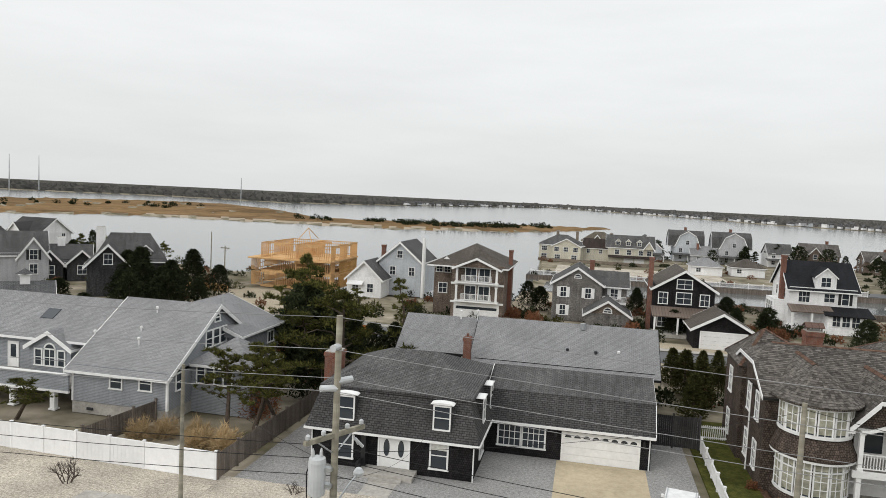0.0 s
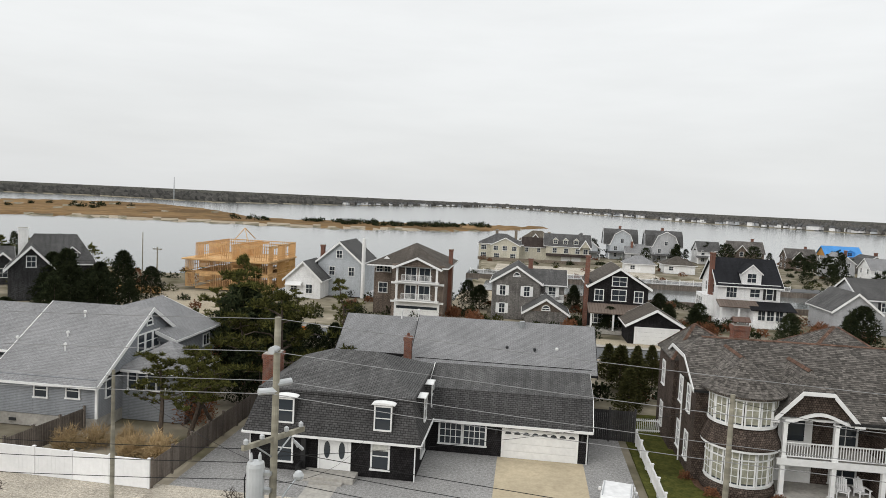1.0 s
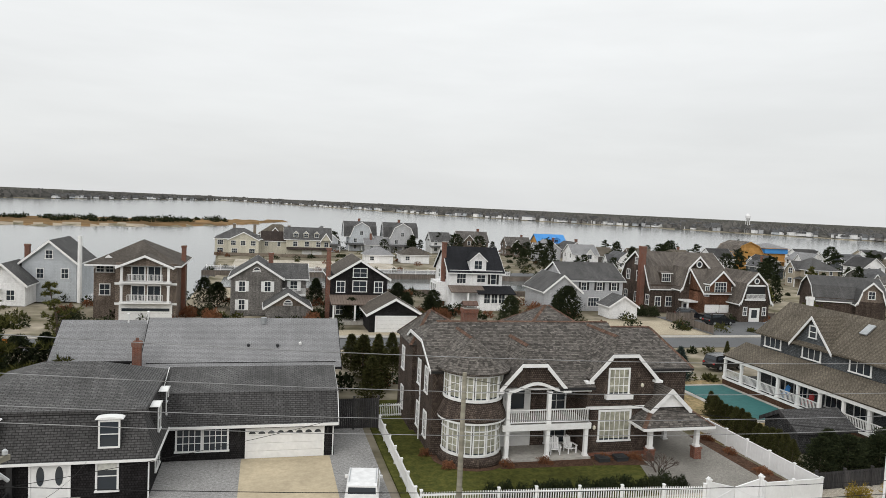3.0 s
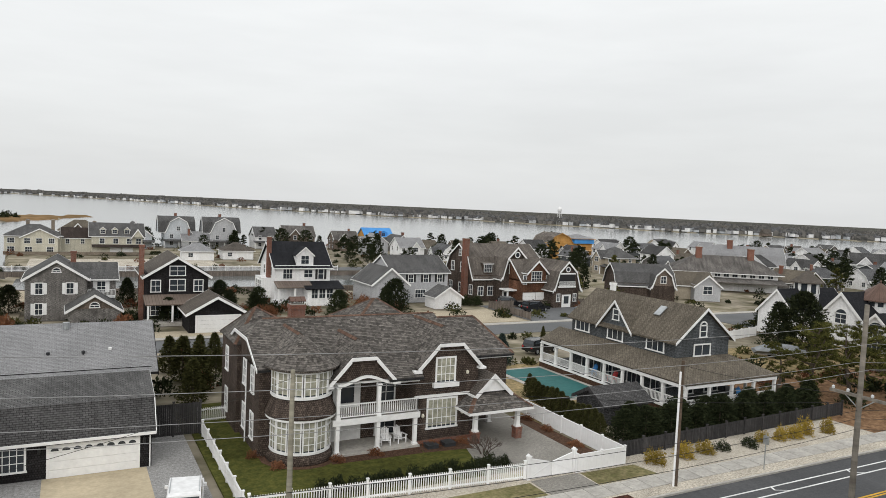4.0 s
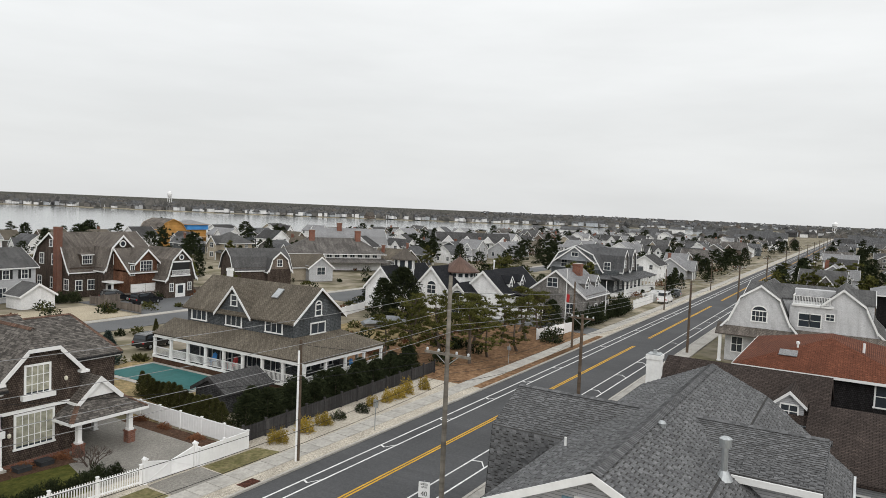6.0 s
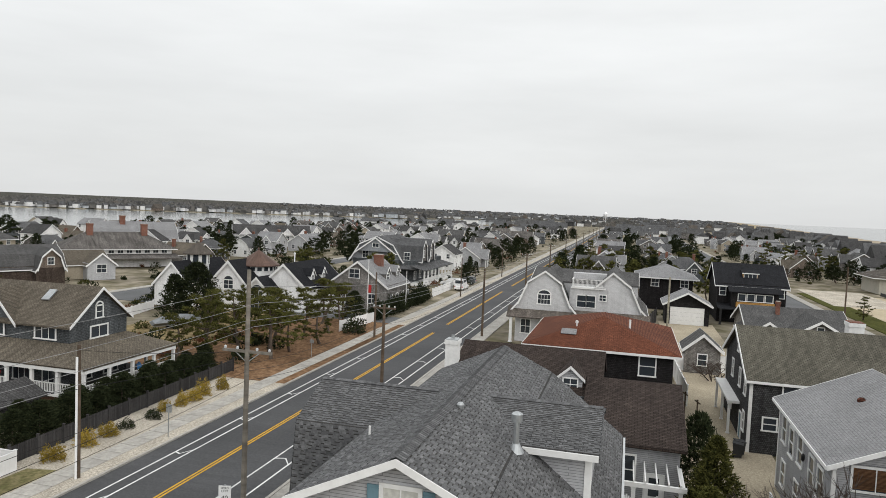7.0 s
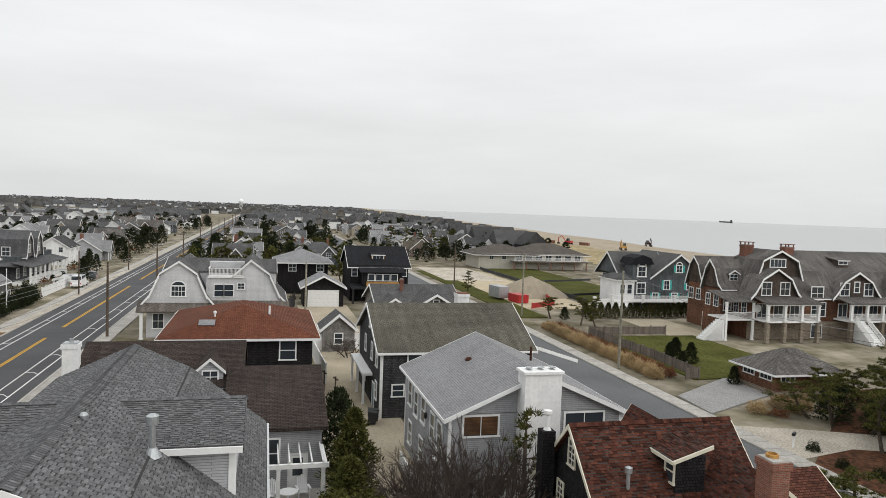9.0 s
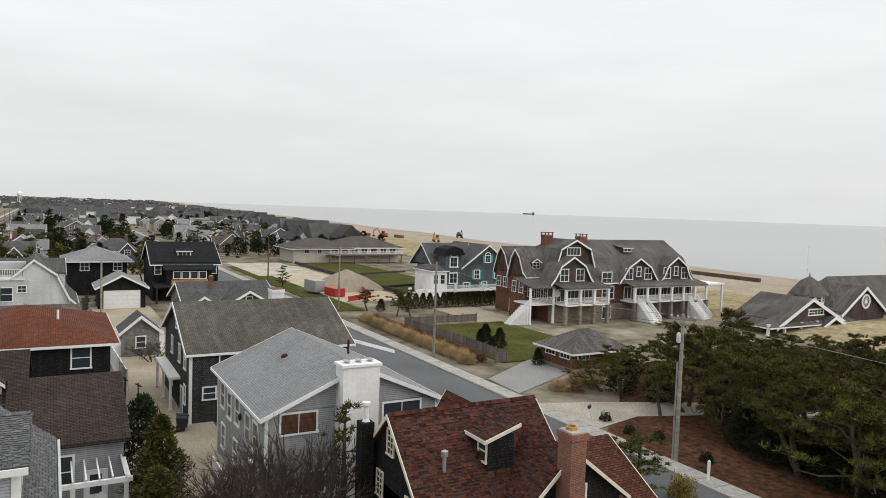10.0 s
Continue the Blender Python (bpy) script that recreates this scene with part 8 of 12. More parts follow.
def cream_houses():
    h = thing("house", "large cream house with dormers, stone base and twin garage doors", "house")
    walls(h, -12, 3.5, 188, 200, 0, 6.0, LAP_CREAM)
    hip(h, -12, 3.5, 188, 200, 6.0, 9.2, ROOF_MID, over=0.5)
    gable(h, -7.5, 2.6, 186.2, 194, 5.6, 8.2, "y", ROOF_MID, LAP_CREAM, over=0.4, ends=(1, 0))
    walls(h, -7.5, 2.6, 186.2, 189, 0, 5.6, LAP_CREAM)
    walls(h, 3.5, 12, 190, 200, 0, 5.4, LAP_CREAM)
    gable(h, 3.5, 12, 190, 200, 5.4, 8.4, "x", ROOF_DKBROWN, LAP_CREAM, over=0.4)
    walls(h, 12, 27, 186.5, 198, 0, 6.4, LAP_CREAM)
    gable(h, 11.5, 27.5, 186.5, 198, 6.4, 10.3, "x", ROOF_MID, LAP_CREAM, over=0.4)
    for u in (15.2, 18.7, 22.4):
        dorm(h, "-y", 187.2, u, 6.9, 1.7, 1.5, LAP_CREAM, ROOF_MID, 3, rise=0.8)
    gable(h, 23.6, 27.4, 185.6, 192, 6.0, 8.8, "y", ROOF_MID, LAP_CREAM, over=0.3, ends=(1, 0))
    for u in (15.0, 19.0, 23.0, 25.8):
        win(h, "-y", 186.5, u, 3.8, 1.4, 1.6, 2, 2)
    for u in (19.0, 22.6):
        garage_door(h, "-y", 186.5, u, 0.05, 3.0, 2.4)
    lean(h, 12, 28, 184.6, 186.6, (2.8, 2.8, 3.5, 3.5), ROOF_DKBROWN)
    part("base", Shape().box(-12.1, 27.1, 186.0, 186.4, 0, 1.0), STONE, h)
    wins(h, "-y", 186.2, (-5.8, -2.6, 0.8), 3.6, 1.5, 1.5, 3, 2)
    wins(h, "-y", 186.2, (-5.4, 0.4), 0.9, 1.8, 1.5, 3, 2)
    wins(h, "-y", 188, (-10.2,), 3.6, 1.8, 1.5, 3, 2)
    wins(h, "-y", 188, (-10.2,), 0.9, 1.8, 1.5, 3, 2)
    wins(h, "-y", 190, (5.2, 9.5), 3.4, 1.0, 1.4, 2, 2)
    for x, y in ((-6, 195), (1, 196), (13, 195)):
        chimney(h, x, y, 7, 10.6, 1.0, 1.3, STONE, pots=0)
    settle(h, 7, 192)
    h.matrix_basis = Matrix.Translation((1.6, 215, 0)) @ Matrix.Scale(0.84, 4)
    for k, (x0, x1, y0, y1, ze, zb, zr, wm) in enumerate(((31, 41, 214, 228, 6.2, 10.6, 12.6, LAP_BLUE), (43, 54, 212, 226, 6.4, 10.8, 12.8, LAP_LGREY), (18, 30, 208, 222, 5.4, 0, 10.2, LAP_BLUE), (57, 66, 214, 226, 5.2, 0, 9.2, LAP_WHITE))):
        h = thing("house", "pale grey house with tall gables across the canal" if zb else "pale sided house with grey gabled roof across the canal", "house", group="houses across the canal")
        walls(h, x0, x1, y0, y1, 0, ze, wm)
        if zb:
            gambrel(h, x0, x1, y0, y1, ze, zb, zr, "y", ROOF_MID, wm, over=0.4)
            gambrel(h, x0 - 2, x1 + 2, y0 + 4, y1 - 1, ze, zb, zr, "x", ROOF_MID, wm, over=0.3)
            chimney(h, (x0 + x1) / 2, y1 - 4, 9, zr + 1.2, 1.0, 1.0, BRICK, pots=0)
        else:
            gable(h, x0, x1, y0, y1, ze, zr, "y" if k == 2 else "x", ROOF_MID, wm, over=0.4)
        m = (x0 + x1) / 2
        for z in (1.0, 3.8, 7.0):
            if z < ze + (3 if zb or k == 2 else -1):
                wins(h, "-y", y0, (m - 2.6, m + 2.6) if z < 6 else (m,), z, 1.2, 1.6, 2, 2)
        lean(h, x0 - 1, x1 + 1, y0 - 2.6, y0 + 0.1, (2.8, 2.8, 3.4, 3.4), ROOF_MID)
        posts(h, [(x0 - 0.6, y0 - 2.3), (m, y0 - 2.3), (x1 + 0.6, y0 - 2.3)], 0, 2.8, 0.25)
        settle(h, m, (y0 + y1) / 2)
        h.matrix_basis = Matrix.Translation(((m - 7.5) * 1.12, (y0 + y1) * 0.56, 0)) @ Matrix.Scale(0.8, 4)
    for k, (x0, x1, y0, y1) in enumerate(((30, 38.5, 180, 187), (40, 49, 183, 191))):
        h = thing("garage", "low white garage with pale hipped roof", "garage", group="garages across the canal")
        walls(h, x0, x1, y0, y1, 0, 2.9, LAP_WHITE)
        hip(h, x0, x1, y0, y1, 2.9, 5.0, ROOF_LIGHT if k == 0 else ROOF_BROWN, over=0.5)
        garage_door(h, "-y", y0, x0 + 5.8, 0.05, 2.6, 2.1)
        win(h, "-y", y0, x0 + 2, 1.0, 1.2, 1.1, 2, 2)
        settle(h, (x0 + x1) / 2, (y0 + y1) / 2)
        h.matrix_basis = Matrix.Translation(((x0 + x1) * 0.54 - 6, (y0 + y1) * 0.54, 0)) @ Matrix.Scale(0.92, 4)


def toward(name, label, az, dist, turn=0.0, category="house"):
    """A thing whose front faces the middle of the town's crossing, set by bearing and distance."""
    a = radians(az)
    return thing(name, label, category, dist * math.sin(a), dist * math.cos(a), 0, -az + turn)


def west_houses():
    h = toward("house", "dark shingled house with grey roofs, white trim and white chimney", -36.0, 119)
    walls(h, -4.6, 5.4, 0, 9, 0, 5.6, SH_DARK)
    hip(h, -4.6, 5.4, 0, 9, 5.5, 9.3, ROOF_MID, over=0.5, inset=2.6)
    walls(h, -5.6, 0.2, -2.2, 3, 0, 5.2, SH_DARK)
    gable(h, -5.6, 0.2, -2.2, 4.5, 5.0, 8.0, "y", ROOF_MID, SH_DARK, over=0.5, ends=(1, 0))
    wins(h, "-y", -2.2, (-2.7,), 4.9, 1.1, 1.5, 2, 2)
    win(h, "-y", 0, 2.2, 4.0, 1.0, 1.4, 2, 2)
    dorm(h, "-y", 0.6, 2.6, 5.6, 1.8, 1.3, SH_DARK, ROOF_MID, 2.5, rise=0.8)
    chimney(h, -3.9, 4.0, 6, 10.2, 1.3, 0.9, STUCCO, pots=0)
    h = toward("house", "low dark cottage with crossing grey gables and white cupola", -40.0, 137)
    walls(h, -4.5, 3.6, 0, 7, 0, 3.6, SH_DARK)
    gable(h, -4.5, 3.6, 0, 7, 3.5, 6.0, "x", ROOF_MID, SH_DARK, over=0.5)
    gable(h, 0.0, 4.6, -1.5, 4, 3.2, 5.4, "y", ROOF_MID, SH_DARK, over=0.5, ends=(1, 0))
    walls(h, 0.0, 4.6, -1.5, 1, 0, 3.3, SH_DARK)
    gable(h, -4.6, -0.6, -1.5, 4, 3.2, 5.4, "y", ROOF_MID, SH_DARK, over=0.5, ends=(1, 0))
    walls(h, -4.6, -0.6, -1.5, 1, 0, 3.3, SH_DARK)
    wins(h, "-y", -1.5, (2.3, -2.6), 1.2, 1.3, 1.4, 2, 2)
    chimney(h, -0.9, 3.5, 5, 7.2, 1.2, 1.0, STUCCO, pots=0)
    h = toward("house", "pale grey house with twin gables and dark shutters", -43.2, 136)
    walls(h, -8, 4.5, 0, 9, 0, 4.8, LAP_LGREY)
    gable(h, -8, 4.5, 0, 9, 4.7, 8.2, "x", ROOF_MID, LAP_LGREY, over=0.4)
    gable(h, 0.4, 4.8, -1.4, 4.5, 4.5, 7.6, "y", ROOF_MID, LAP_LGREY, over=0.4, ends=(1, 0))
    walls(h, 0.4, 4.8, -1.4, 2, 0, 4.6, LAP_LGREY)
    win(h, "-y", -1.4, 2.6, 3.8, 1.1, 1.6, 2, 2, shutters=BLACK)
    win(h, "-y", -1.4, 2.6, 1.4, 1.1, 1.6, 2, 2)
    win(h, "-y", 0, -3.5, 3.0, 2.2, 1.4, 4, 2)
    h = toward("house", "house with broad grey shingled roof and white cupola", -43.0, 86)
    walls(h, -8, 3.2, 0, 9, 0, 3.0, LAP_GREY)
    gable(h, -8, 3.2, 0, 9, 2.9, 5.9, "x", ROOF_GREY, LAP_GREY, over=0.4)
    part("cupola", Shape().box(0.1, 1.1, 4.0, 5.0, 5.4, 6.6).box(-0.05, 1.25, 3.85, 5.15, 6.6, 6.7), WHITE, h, "white louvred cupola")
    part("cupola_roof", Shape().lathe(0.6, 4.5, [(0.95, 6.7), (0.05, 7.3)], 4), ROOF_GREY, h)


def long_houses():
    h = toward("house", "long pale house with wide grey hipped roof and two brick chimneys", 50.4, 184, 14)
    walls(h, -12, 12, 0, 11, 0, 4.9, LAP_WHITE)
    hip(h, -12, 12, 0, 11, 4.9, 8.2, ROOF_CEDARG, over=1.1)
    part("window_band", Shape().box(-11, 11, -0.06, 0, 3.3, 4.5), WHITE, h)
    for k in range(11):
        win(h, "-y", -0.06, -10.2 + 2.04 * k, 3.4, 1.2, 0.95, 2, 1, trim=0.08)
    lean(h, -14, 13, -4.5, 0.2, (2.4, 2.4, 3.2, 3.2), ROOF_CEDARG)
    for x in (-5.8, 6.6):
        chimney(h, x, 4.6, 6.4, 10.2, 1.4, 1.1, BRICK, pots=0)
    h = toward("house", "large pale house with grey gambrel roof and shed dormer", 51.5, 215, 10)
    walls(h, -11, 11, 0, 12, 0, 5.0, LAP_LGREY)
    gambrel(h, -11, 11, 0, 12, 4.2, 7.6, 9.8, "x", ROOF_LIGHT, LAP_LGREY, over=0.4)
    dorm(h, "-y", 1.4, 2.0, 5.4, 3.4, 1.6, LAP_LGREY, ROOF_LIGHT, 4, rise=0, shed=0.7, cols=3)
    wins(h, "-y", 0, (-8, -4, 4, 8), 1.4, 1.4, 1.6, 2, 2)
    chimney(h, -3.0, 5, 8, 11.4, 1.4, 1.4, BRICK, pots=0)
    h = toward("house", "grey cottage with pale gabled front and white trim", 47.6, 158, 18)
    walls(h, -9, 6, 0, 9, 0, 3.2, LAP_TAN)
    gable(h, -9, 6, 0, 9, 3.2, 5.6, "x", ROOF_TAN, LAP_TAN, over=0.5)
    walls(h, 1.0, 6.4, -2.5, 1, 0, 3.4, LAP_LGREY)
    gable(h, 1.0, 6.4, -2.5, 4.5, 3.3, 5.5, "y", ROOF_TAN, LAP_LGREY, over=0.4, ends=(1, 0))
    win(h, "-y", -2.5, 3.7, 1.5, 1.8, 1.6, 2, 2)
    wins(h, "-y", 0, (-7, -3.4), 1.0, 1.5, 1.4, 2, 2)
    h = toward("house", "brown shingled cottage with gambrel end and grey roof", 44.6, 150, 20)
    walls(h, -6, 6, 0, 9, 0, 3.4, SH_BROWN)
    gambrel(h, -6, 6, 0, 9, 3.0, 5.6, 7.2, "x", ROOF_MID, SH_BROWN, over=0.4)
    gambrel(h, 0.5, 5.5, -1.6, 5, 2.8, 5.4, 6.9, "y", ROOF_MID, SH_TAN, over=0.4, ends=(1, 0))
    walls(h, 0.5, 5.5, -1.6, 1, 0, 3.2, SH_BROWN)
    win(h, "-y", -1.6, 3.0, 3.8, 1.0, 1.3, 2, 2)
    h = toward("house", "white cottage row with dark roofs and small gables", 61.5, 268, 8)
    walls(h, -14, 14, 0, 9, 0, 4.8, LAP_WHITE)
    gable(h, -14, 14, 0, 9, 4.8, 8.2, "x", ROOF_DARK, LAP_WHITE, over=0.4)
    for u in (-10, -3, 5, 11):
        gable(h, u - 2.4, u + 2.4, -1.2, 4, 4.6, 7.2, "y", ROOF_DARK, LAP_WHITE, over=0.35, ends=(1, 0))
        win(h, "-y", -0.02, u, 2.8, 1.8, 1.4, 3, 2)


for make in (framed_house, bay_houses, brick_villas, white_villa, road_houses, cream_houses, west_houses, long_houses):
    make()


# ---- the rest of the town ----
BUSY = [(-112, -55, 52, 135), (105, 150, 88, 135), (60, 125, 30, 78), (-60, 65, 30, 90), (-62, 90, 88, 132), (-14, 70, 164, 232), (60, 125, 30, 72), (144, 176, 40, 63), (15, 62, -30, 16), (55, 76, -25, 10),
        (88, 152, -29, 16), (40, 145, -110, -40), (125, 220, -100, -40), (80, 92, -14, -2), (-60, 66, -140, -36), (60, 90, -140, -60), (-60, 34, -60, 32),
        (-500, 1600, 19, 34), (-300, 900, -40, -27), (-300, 240, 79, 90), (96, 106, 30, 90), (-14, 125, 134, 177)]
FREE = random.Random(11)


def clear(x, y, r=8.0):
    return not any(a - r < x < b + r and c - r < y < d + r for a, b, c, d in BUSY)


WALLS = [LAP_LGREY, SH_GREY, LAP_WHITE, SH_SLATE, SH_TAN, LAP_WHITE, SH_GREY, LAP_TAN, LAP_WHITE, LAP_LGREY, LAP_WHITE, SH_TAN, LAP_LGREY, SH_GREY]
ROOFS = [ROOF_LIGHT, ROOF_MID, ROOF_LIGHT, ROOF_GREY, ROOF_CEDARG, ROOF_GREY, ROOF_TAN, ROOF_MID, ROOF_DARK, ROOF_LIGHT, ROOF_DARK, ROOF_TAN, ROOF_LIGHT, ROOF_GREY]
TOWN_WORDS = ["pale grey sided house with grey shingle roof", "silver shingled house with weathered roof", "white sided house with grey roof", "slate grey house with grey roof",
              "tan shingled house with cedar roof", "white house with grey roof", "grey shingled house with brown roof", "tan sided house with grey roof",
              "white cottage with charcoal roof", "pale grey house with light roof", "white house with charcoal roof", "tan shingled house with brown roof",
              "pale grey bungalow with light roof", "silver shingled cottage with grey roof"]


def town_house(k, full):
    """One kind of house of the town, at the origin."""
    r = random.Random(100 + k)
    h = thing("house", TOWN_WORDS[k % 14] + " and white trim", "house", group="houses of the town")
    wm, rm = WALLS[k % 14], ROOFS[k % 14]
    w, d = r.uniform(9, 12.5), r.uniform(8, 10.5)
    ze = r.choice((3.2, 5.4, 5.8, 5.6)) if k % 14 < 12 else 3.1
    zr = ze + r.uniform(2.4, 3.8)
    walls(h, -w / 2, w / 2, -d / 2, d / 2, -0.1, ze, wm)
    style = k % 4
    if style == 1:
        gambrel(h, -w / 2, w / 2, -d / 2, d / 2, ze - 1.2, ze + 1.6, zr, "x", rm, wm, over=0.4)
    elif style == 3:
        hip(h, -w / 2, w / 2, -d / 2, d / 2, ze, zr, rm, over=0.6)
    else:
        gable(h, -w / 2, w / 2, -d / 2, d / 2, ze, zr, "x", rm, wm, over=0.4)
    gx = r.uniform(-w / 4, w / 4)
    gw = r.uniform(3.6, 5)
    walls(h, gx - gw / 2, gx + gw / 2, -d / 2 - 1.6, -d / 2, -0.1, ze - 0.3, wm)
    gable(h, gx - gw / 2, gx + gw / 2, -d / 2 - 1.6, 0, ze - 0.3, min(zr - 0.3, ze + gw * 0.5), "y", rm, wm, over=0.35, ends=(1, 0), lines=False)
    for z in ((1.0, 3.9) if ze > 4 else (1.0,)):
        win(h, "-y", -d / 2 - 1.6, gx, z, 1.5, 1.4, 2, 2)
        us = [u for u in (-w / 2 + 1.4, w / 2 - 1.4) if abs(u - gx) > gw / 2 + 0.7]
        wins(h, "-y", -d / 2, us, z, 1.0, 1.4, 2, 2)
        wins(h, "-x", -w / 2, (-d / 4, d / 4), z, 1.0, 1.4, 2, 2)
        wins(h, "+x", w / 2, (-d / 4, d / 4), z, 1.0, 1.4, 2, 2)
        wins(h, "+y", d / 2, (-w / 4, w / 4), z, 1.0, 1.4, 2, 2)
    if full:
        lean(h, -w / 2, gx - gw / 2 - 0.05 if gx > 0 else w / 2, -d / 2 - 2.2, -d / 2 + 0.05, (2.5, 2.5, 3.1, 3.1), rm) if gx > 0 else lean(h, gx + gw / 2 + 0.05, w / 2, -d / 2 - 2.2, -d / 2 + 0.05, (2.5, 2.5, 3.1, 3.1), rm)
        xs = (-w / 2 + 0.3, gx - gw / 2 - 0.4) if gx > 0 else (gx + gw / 2 + 0.4, w / 2 - 0.3)
        posts(h, [(xs[0], -d / 2 - 2.0), (xs[1], -d / 2 - 2.0)], -0.05, 2.5, 0.22)
    if k % 3 == 0:
        chimney(h, w / 4, d / 5, ze, zr + 1.0, 0.8, 0.9, BRICK, pots=0)
    return h


kinds, spots = [], []
gy_ = [y for y in np.arange(-180, 700, 21.0)]
for y in gy_:
    for x in np.arange(-330, 620, 17.5):
        jx, jy = x + FREE.uniform(-3, 3), y + FREE.uniform(-3.5, 3.5)
        r_, a_ = math.hypot(jx, jy), math.degrees(math.atan2(jx, jy))
        if not (-47 < a_ < 152) or r_ > 520 or r_ < 45:
            continue
        sd, kd, oc = land(np.array([jx]), np.array([jy]))
        if sd[0] < 10 or kd[0] != 0 or oc[0] < 125 or not clear(jx, jy):
            continue
        if jy < -55 and jx < 240:
            continue
        if FREE.random() < 0.08:
            continue
        spots.append((jx, jy, r_))
spots.sort(key=lambda q: q[2])
made = {}
placed_at = []
NEAR_N, MID_N = 36, 255
for n_, (x, y, r_) in enumerate(spots[:NEAR_N]):
    k = FREE.randrange(14)
    m = pose(x, y, 0, 0, 0, FREE.choice((0, 0, 90, 180, -90, -90)) + FREE.uniform(-3, 3)) @ Matrix.Scale(FREE.uniform(0.8, 0.95), 4)
    if k not in made:
        made[k] = town_house(k, True)
        made[k].matrix_basis = m
    else:
        copy_thing(made[k], m)
    placed_at.append((x, y))


def plain_house(k):
    """A house further off: walls, roof, cross gable and all its windows, each one part."""
    r = random.Random(300 + k)
    h = thing("house", TOWN_WORDS[k % 14] + ", further off", "house", group="further houses of the town")
    wm, rm = WALLS[k % 14], ROOFS[k % 14]
    w, d = r.uniform(9, 13), r.uniform(8, 10.5)
    ze = r.choice((3.4, 5.4, 5.8))
    zr = ze + r.uniform(2.4, 3.8)
    gx, gw = r.uniform(-w / 4, w / 4), r.uniform(3.8, 5)
    zg = min(zr - 0.3, ze + gw * 0.5)
    part("wall", Shape().prism([(-d / 2, -0.1), (d / 2, -0.1), (d / 2, ze), (0, zr - 0.15), (-d / 2, ze)], "x", -w / 2, w / 2), wm, h)
    part("bay_wall", Shape().prism([(gx - gw / 2, -0.1), (gx + gw / 2, -0.1), (gx + gw / 2, ze - 0.3), (gx, zg - 0.15), (gx - gw / 2, ze - 0.3)], "y", -d / 2 - 1.6, -d / 2 + 2), wm, h)
    kk = (zr - ze) / (d / 2) * 0.45
    part("roof", Shape().prism([(-d / 2 - 0.45, ze - kk), (0, zr), (d / 2 + 0.45, ze - kk), (d / 2 + 0.45, ze - kk - 0.2), (0, zr - 0.2), (-d / 2 - 0.45, ze - kk - 0.2)], "x", -w / 2 - 0.4, w / 2 + 0.4), rm, h)
    kg = (zg - ze + 0.3) / (gw / 2) * 0.35
    part("gable_roof", Shape().prism([(gx - gw / 2 - 0.35, ze - 0.3 - kg), (gx, zg), (gx + gw / 2 + 0.35, ze - 0.3 - kg), (gx + gw / 2 + 0.35, ze - 0.5 - kg), (gx, zg - 0.2), (gx - gw / 2 - 0.35, ze - 0.5 - kg)], "y", -d / 2 - 2.0, 0), rm, h)
    t = Shape()
    for e in (-w / 2 - 0.46, w / 2 + 0.4):
        t.prism([(-d / 2 - 0.45, ze - kk), (0, zr + 0.02), (d / 2 + 0.45, ze - kk), (d / 2 + 0.45, ze - kk - 0.32), (0, zr - 0.3), (-d / 2 - 0.45, ze - kk - 0.32)], "x", e, e + 0.06)
    t.prism([(gx - gw / 2 - 0.35, ze - 0.3 - kg), (gx, zg + 0.02), (gx + gw / 2 + 0.35, ze - 0.3 - kg), (gx + gw / 2 + 0.35, ze - 0.6 - kg), (gx, zg - 0.3), (gx - gw / 2 - 0.35, ze - 0.6 - kg)], "y", -d / 2 - 2.06, -d / 2 - 2.0)
    part("rake_board", t, WHITE, h)
    f, g = Shape(), Shape()
    for z in ((1.0, 3.9) if ze > 4 else (1.0,)):
        for u, y, sgn in ((gx, -d / 2 - 1.6, -1), (-w / 2 + 1.4, -d / 2, -1), (w / 2 - 1.4, -d / 2, -1), (-w / 4, d / 2, 1), (w / 4, d / 2, 1)):
            if y == -d / 2 and abs(u - gx) < gw / 2 + 0.7:
                continue
            f.box(u - 0.65, u + 0.65, min(y, y + sgn * 0.05), max(y, y + sgn * 0.05), z - 0.1, z + 1.5)
            g.box(u - 0.53, u + 0.53, min(y, y + sgn * 0.07), max(y, y + sgn * 0.07), z, z + 0.66)
            g.box(u - 0.53, u + 0.53, min(y, y + sgn * 0.07), max(y, y + sgn * 0.07), z + 0.74, z + 1.4)
        for x, sgn in ((-w / 2, -1), (w / 2, 1)):
            for u in (-d / 4, d / 4):
                f.box(min(x, x + sgn * 0.05), max(x, x + sgn * 0.05), u - 0.65, u + 0.65, z - 0.1, z + 1.5)
                g.box(min(x, x + sgn * 0.07), max(x, x + sgn * 0.07), u - 0.53, u + 0.53, z, z + 0.66)
                g.box(min(x, x + sgn * 0.07), max(x, x + sgn * 0.07), u - 0.53, u + 0.53, z + 0.74, z + 1.4)
    tagged(part("window_frames", f, WHITE, h), kind="stuff")
    tagged(part("window_panes", g, GLASS, h), kind="stuff")
    if k % 3 == 0:
        part("chimney", Shape().box(w / 4 - 0.4, w / 4 + 0.4, 0.6, 1.5, ze, zr + 1.0).box(w / 4 - 0.46, w / 4 + 0.46, 0.54, 1.56, zr + 0.75, zr + 1.0), BRICK, h)
    return h


made = {}
for x, y, r_ in spots[NEAR_N:MID_N]:
    k = FREE.randrange(20)
    m = pose(x, y, 0, 0, 0, FREE.choice((0, 0, 90, 180, -90, -90)) + FREE.uniform(-3, 3)) @ Matrix.Scale(FREE.uniform(0.8, 0.95), 4)
    if k not in made:
        made[k] = plain_house(k)
        made[k].matrix_basis = m
    else:
        copy_thing(made[k], m)
    placed_at.append((x, y))


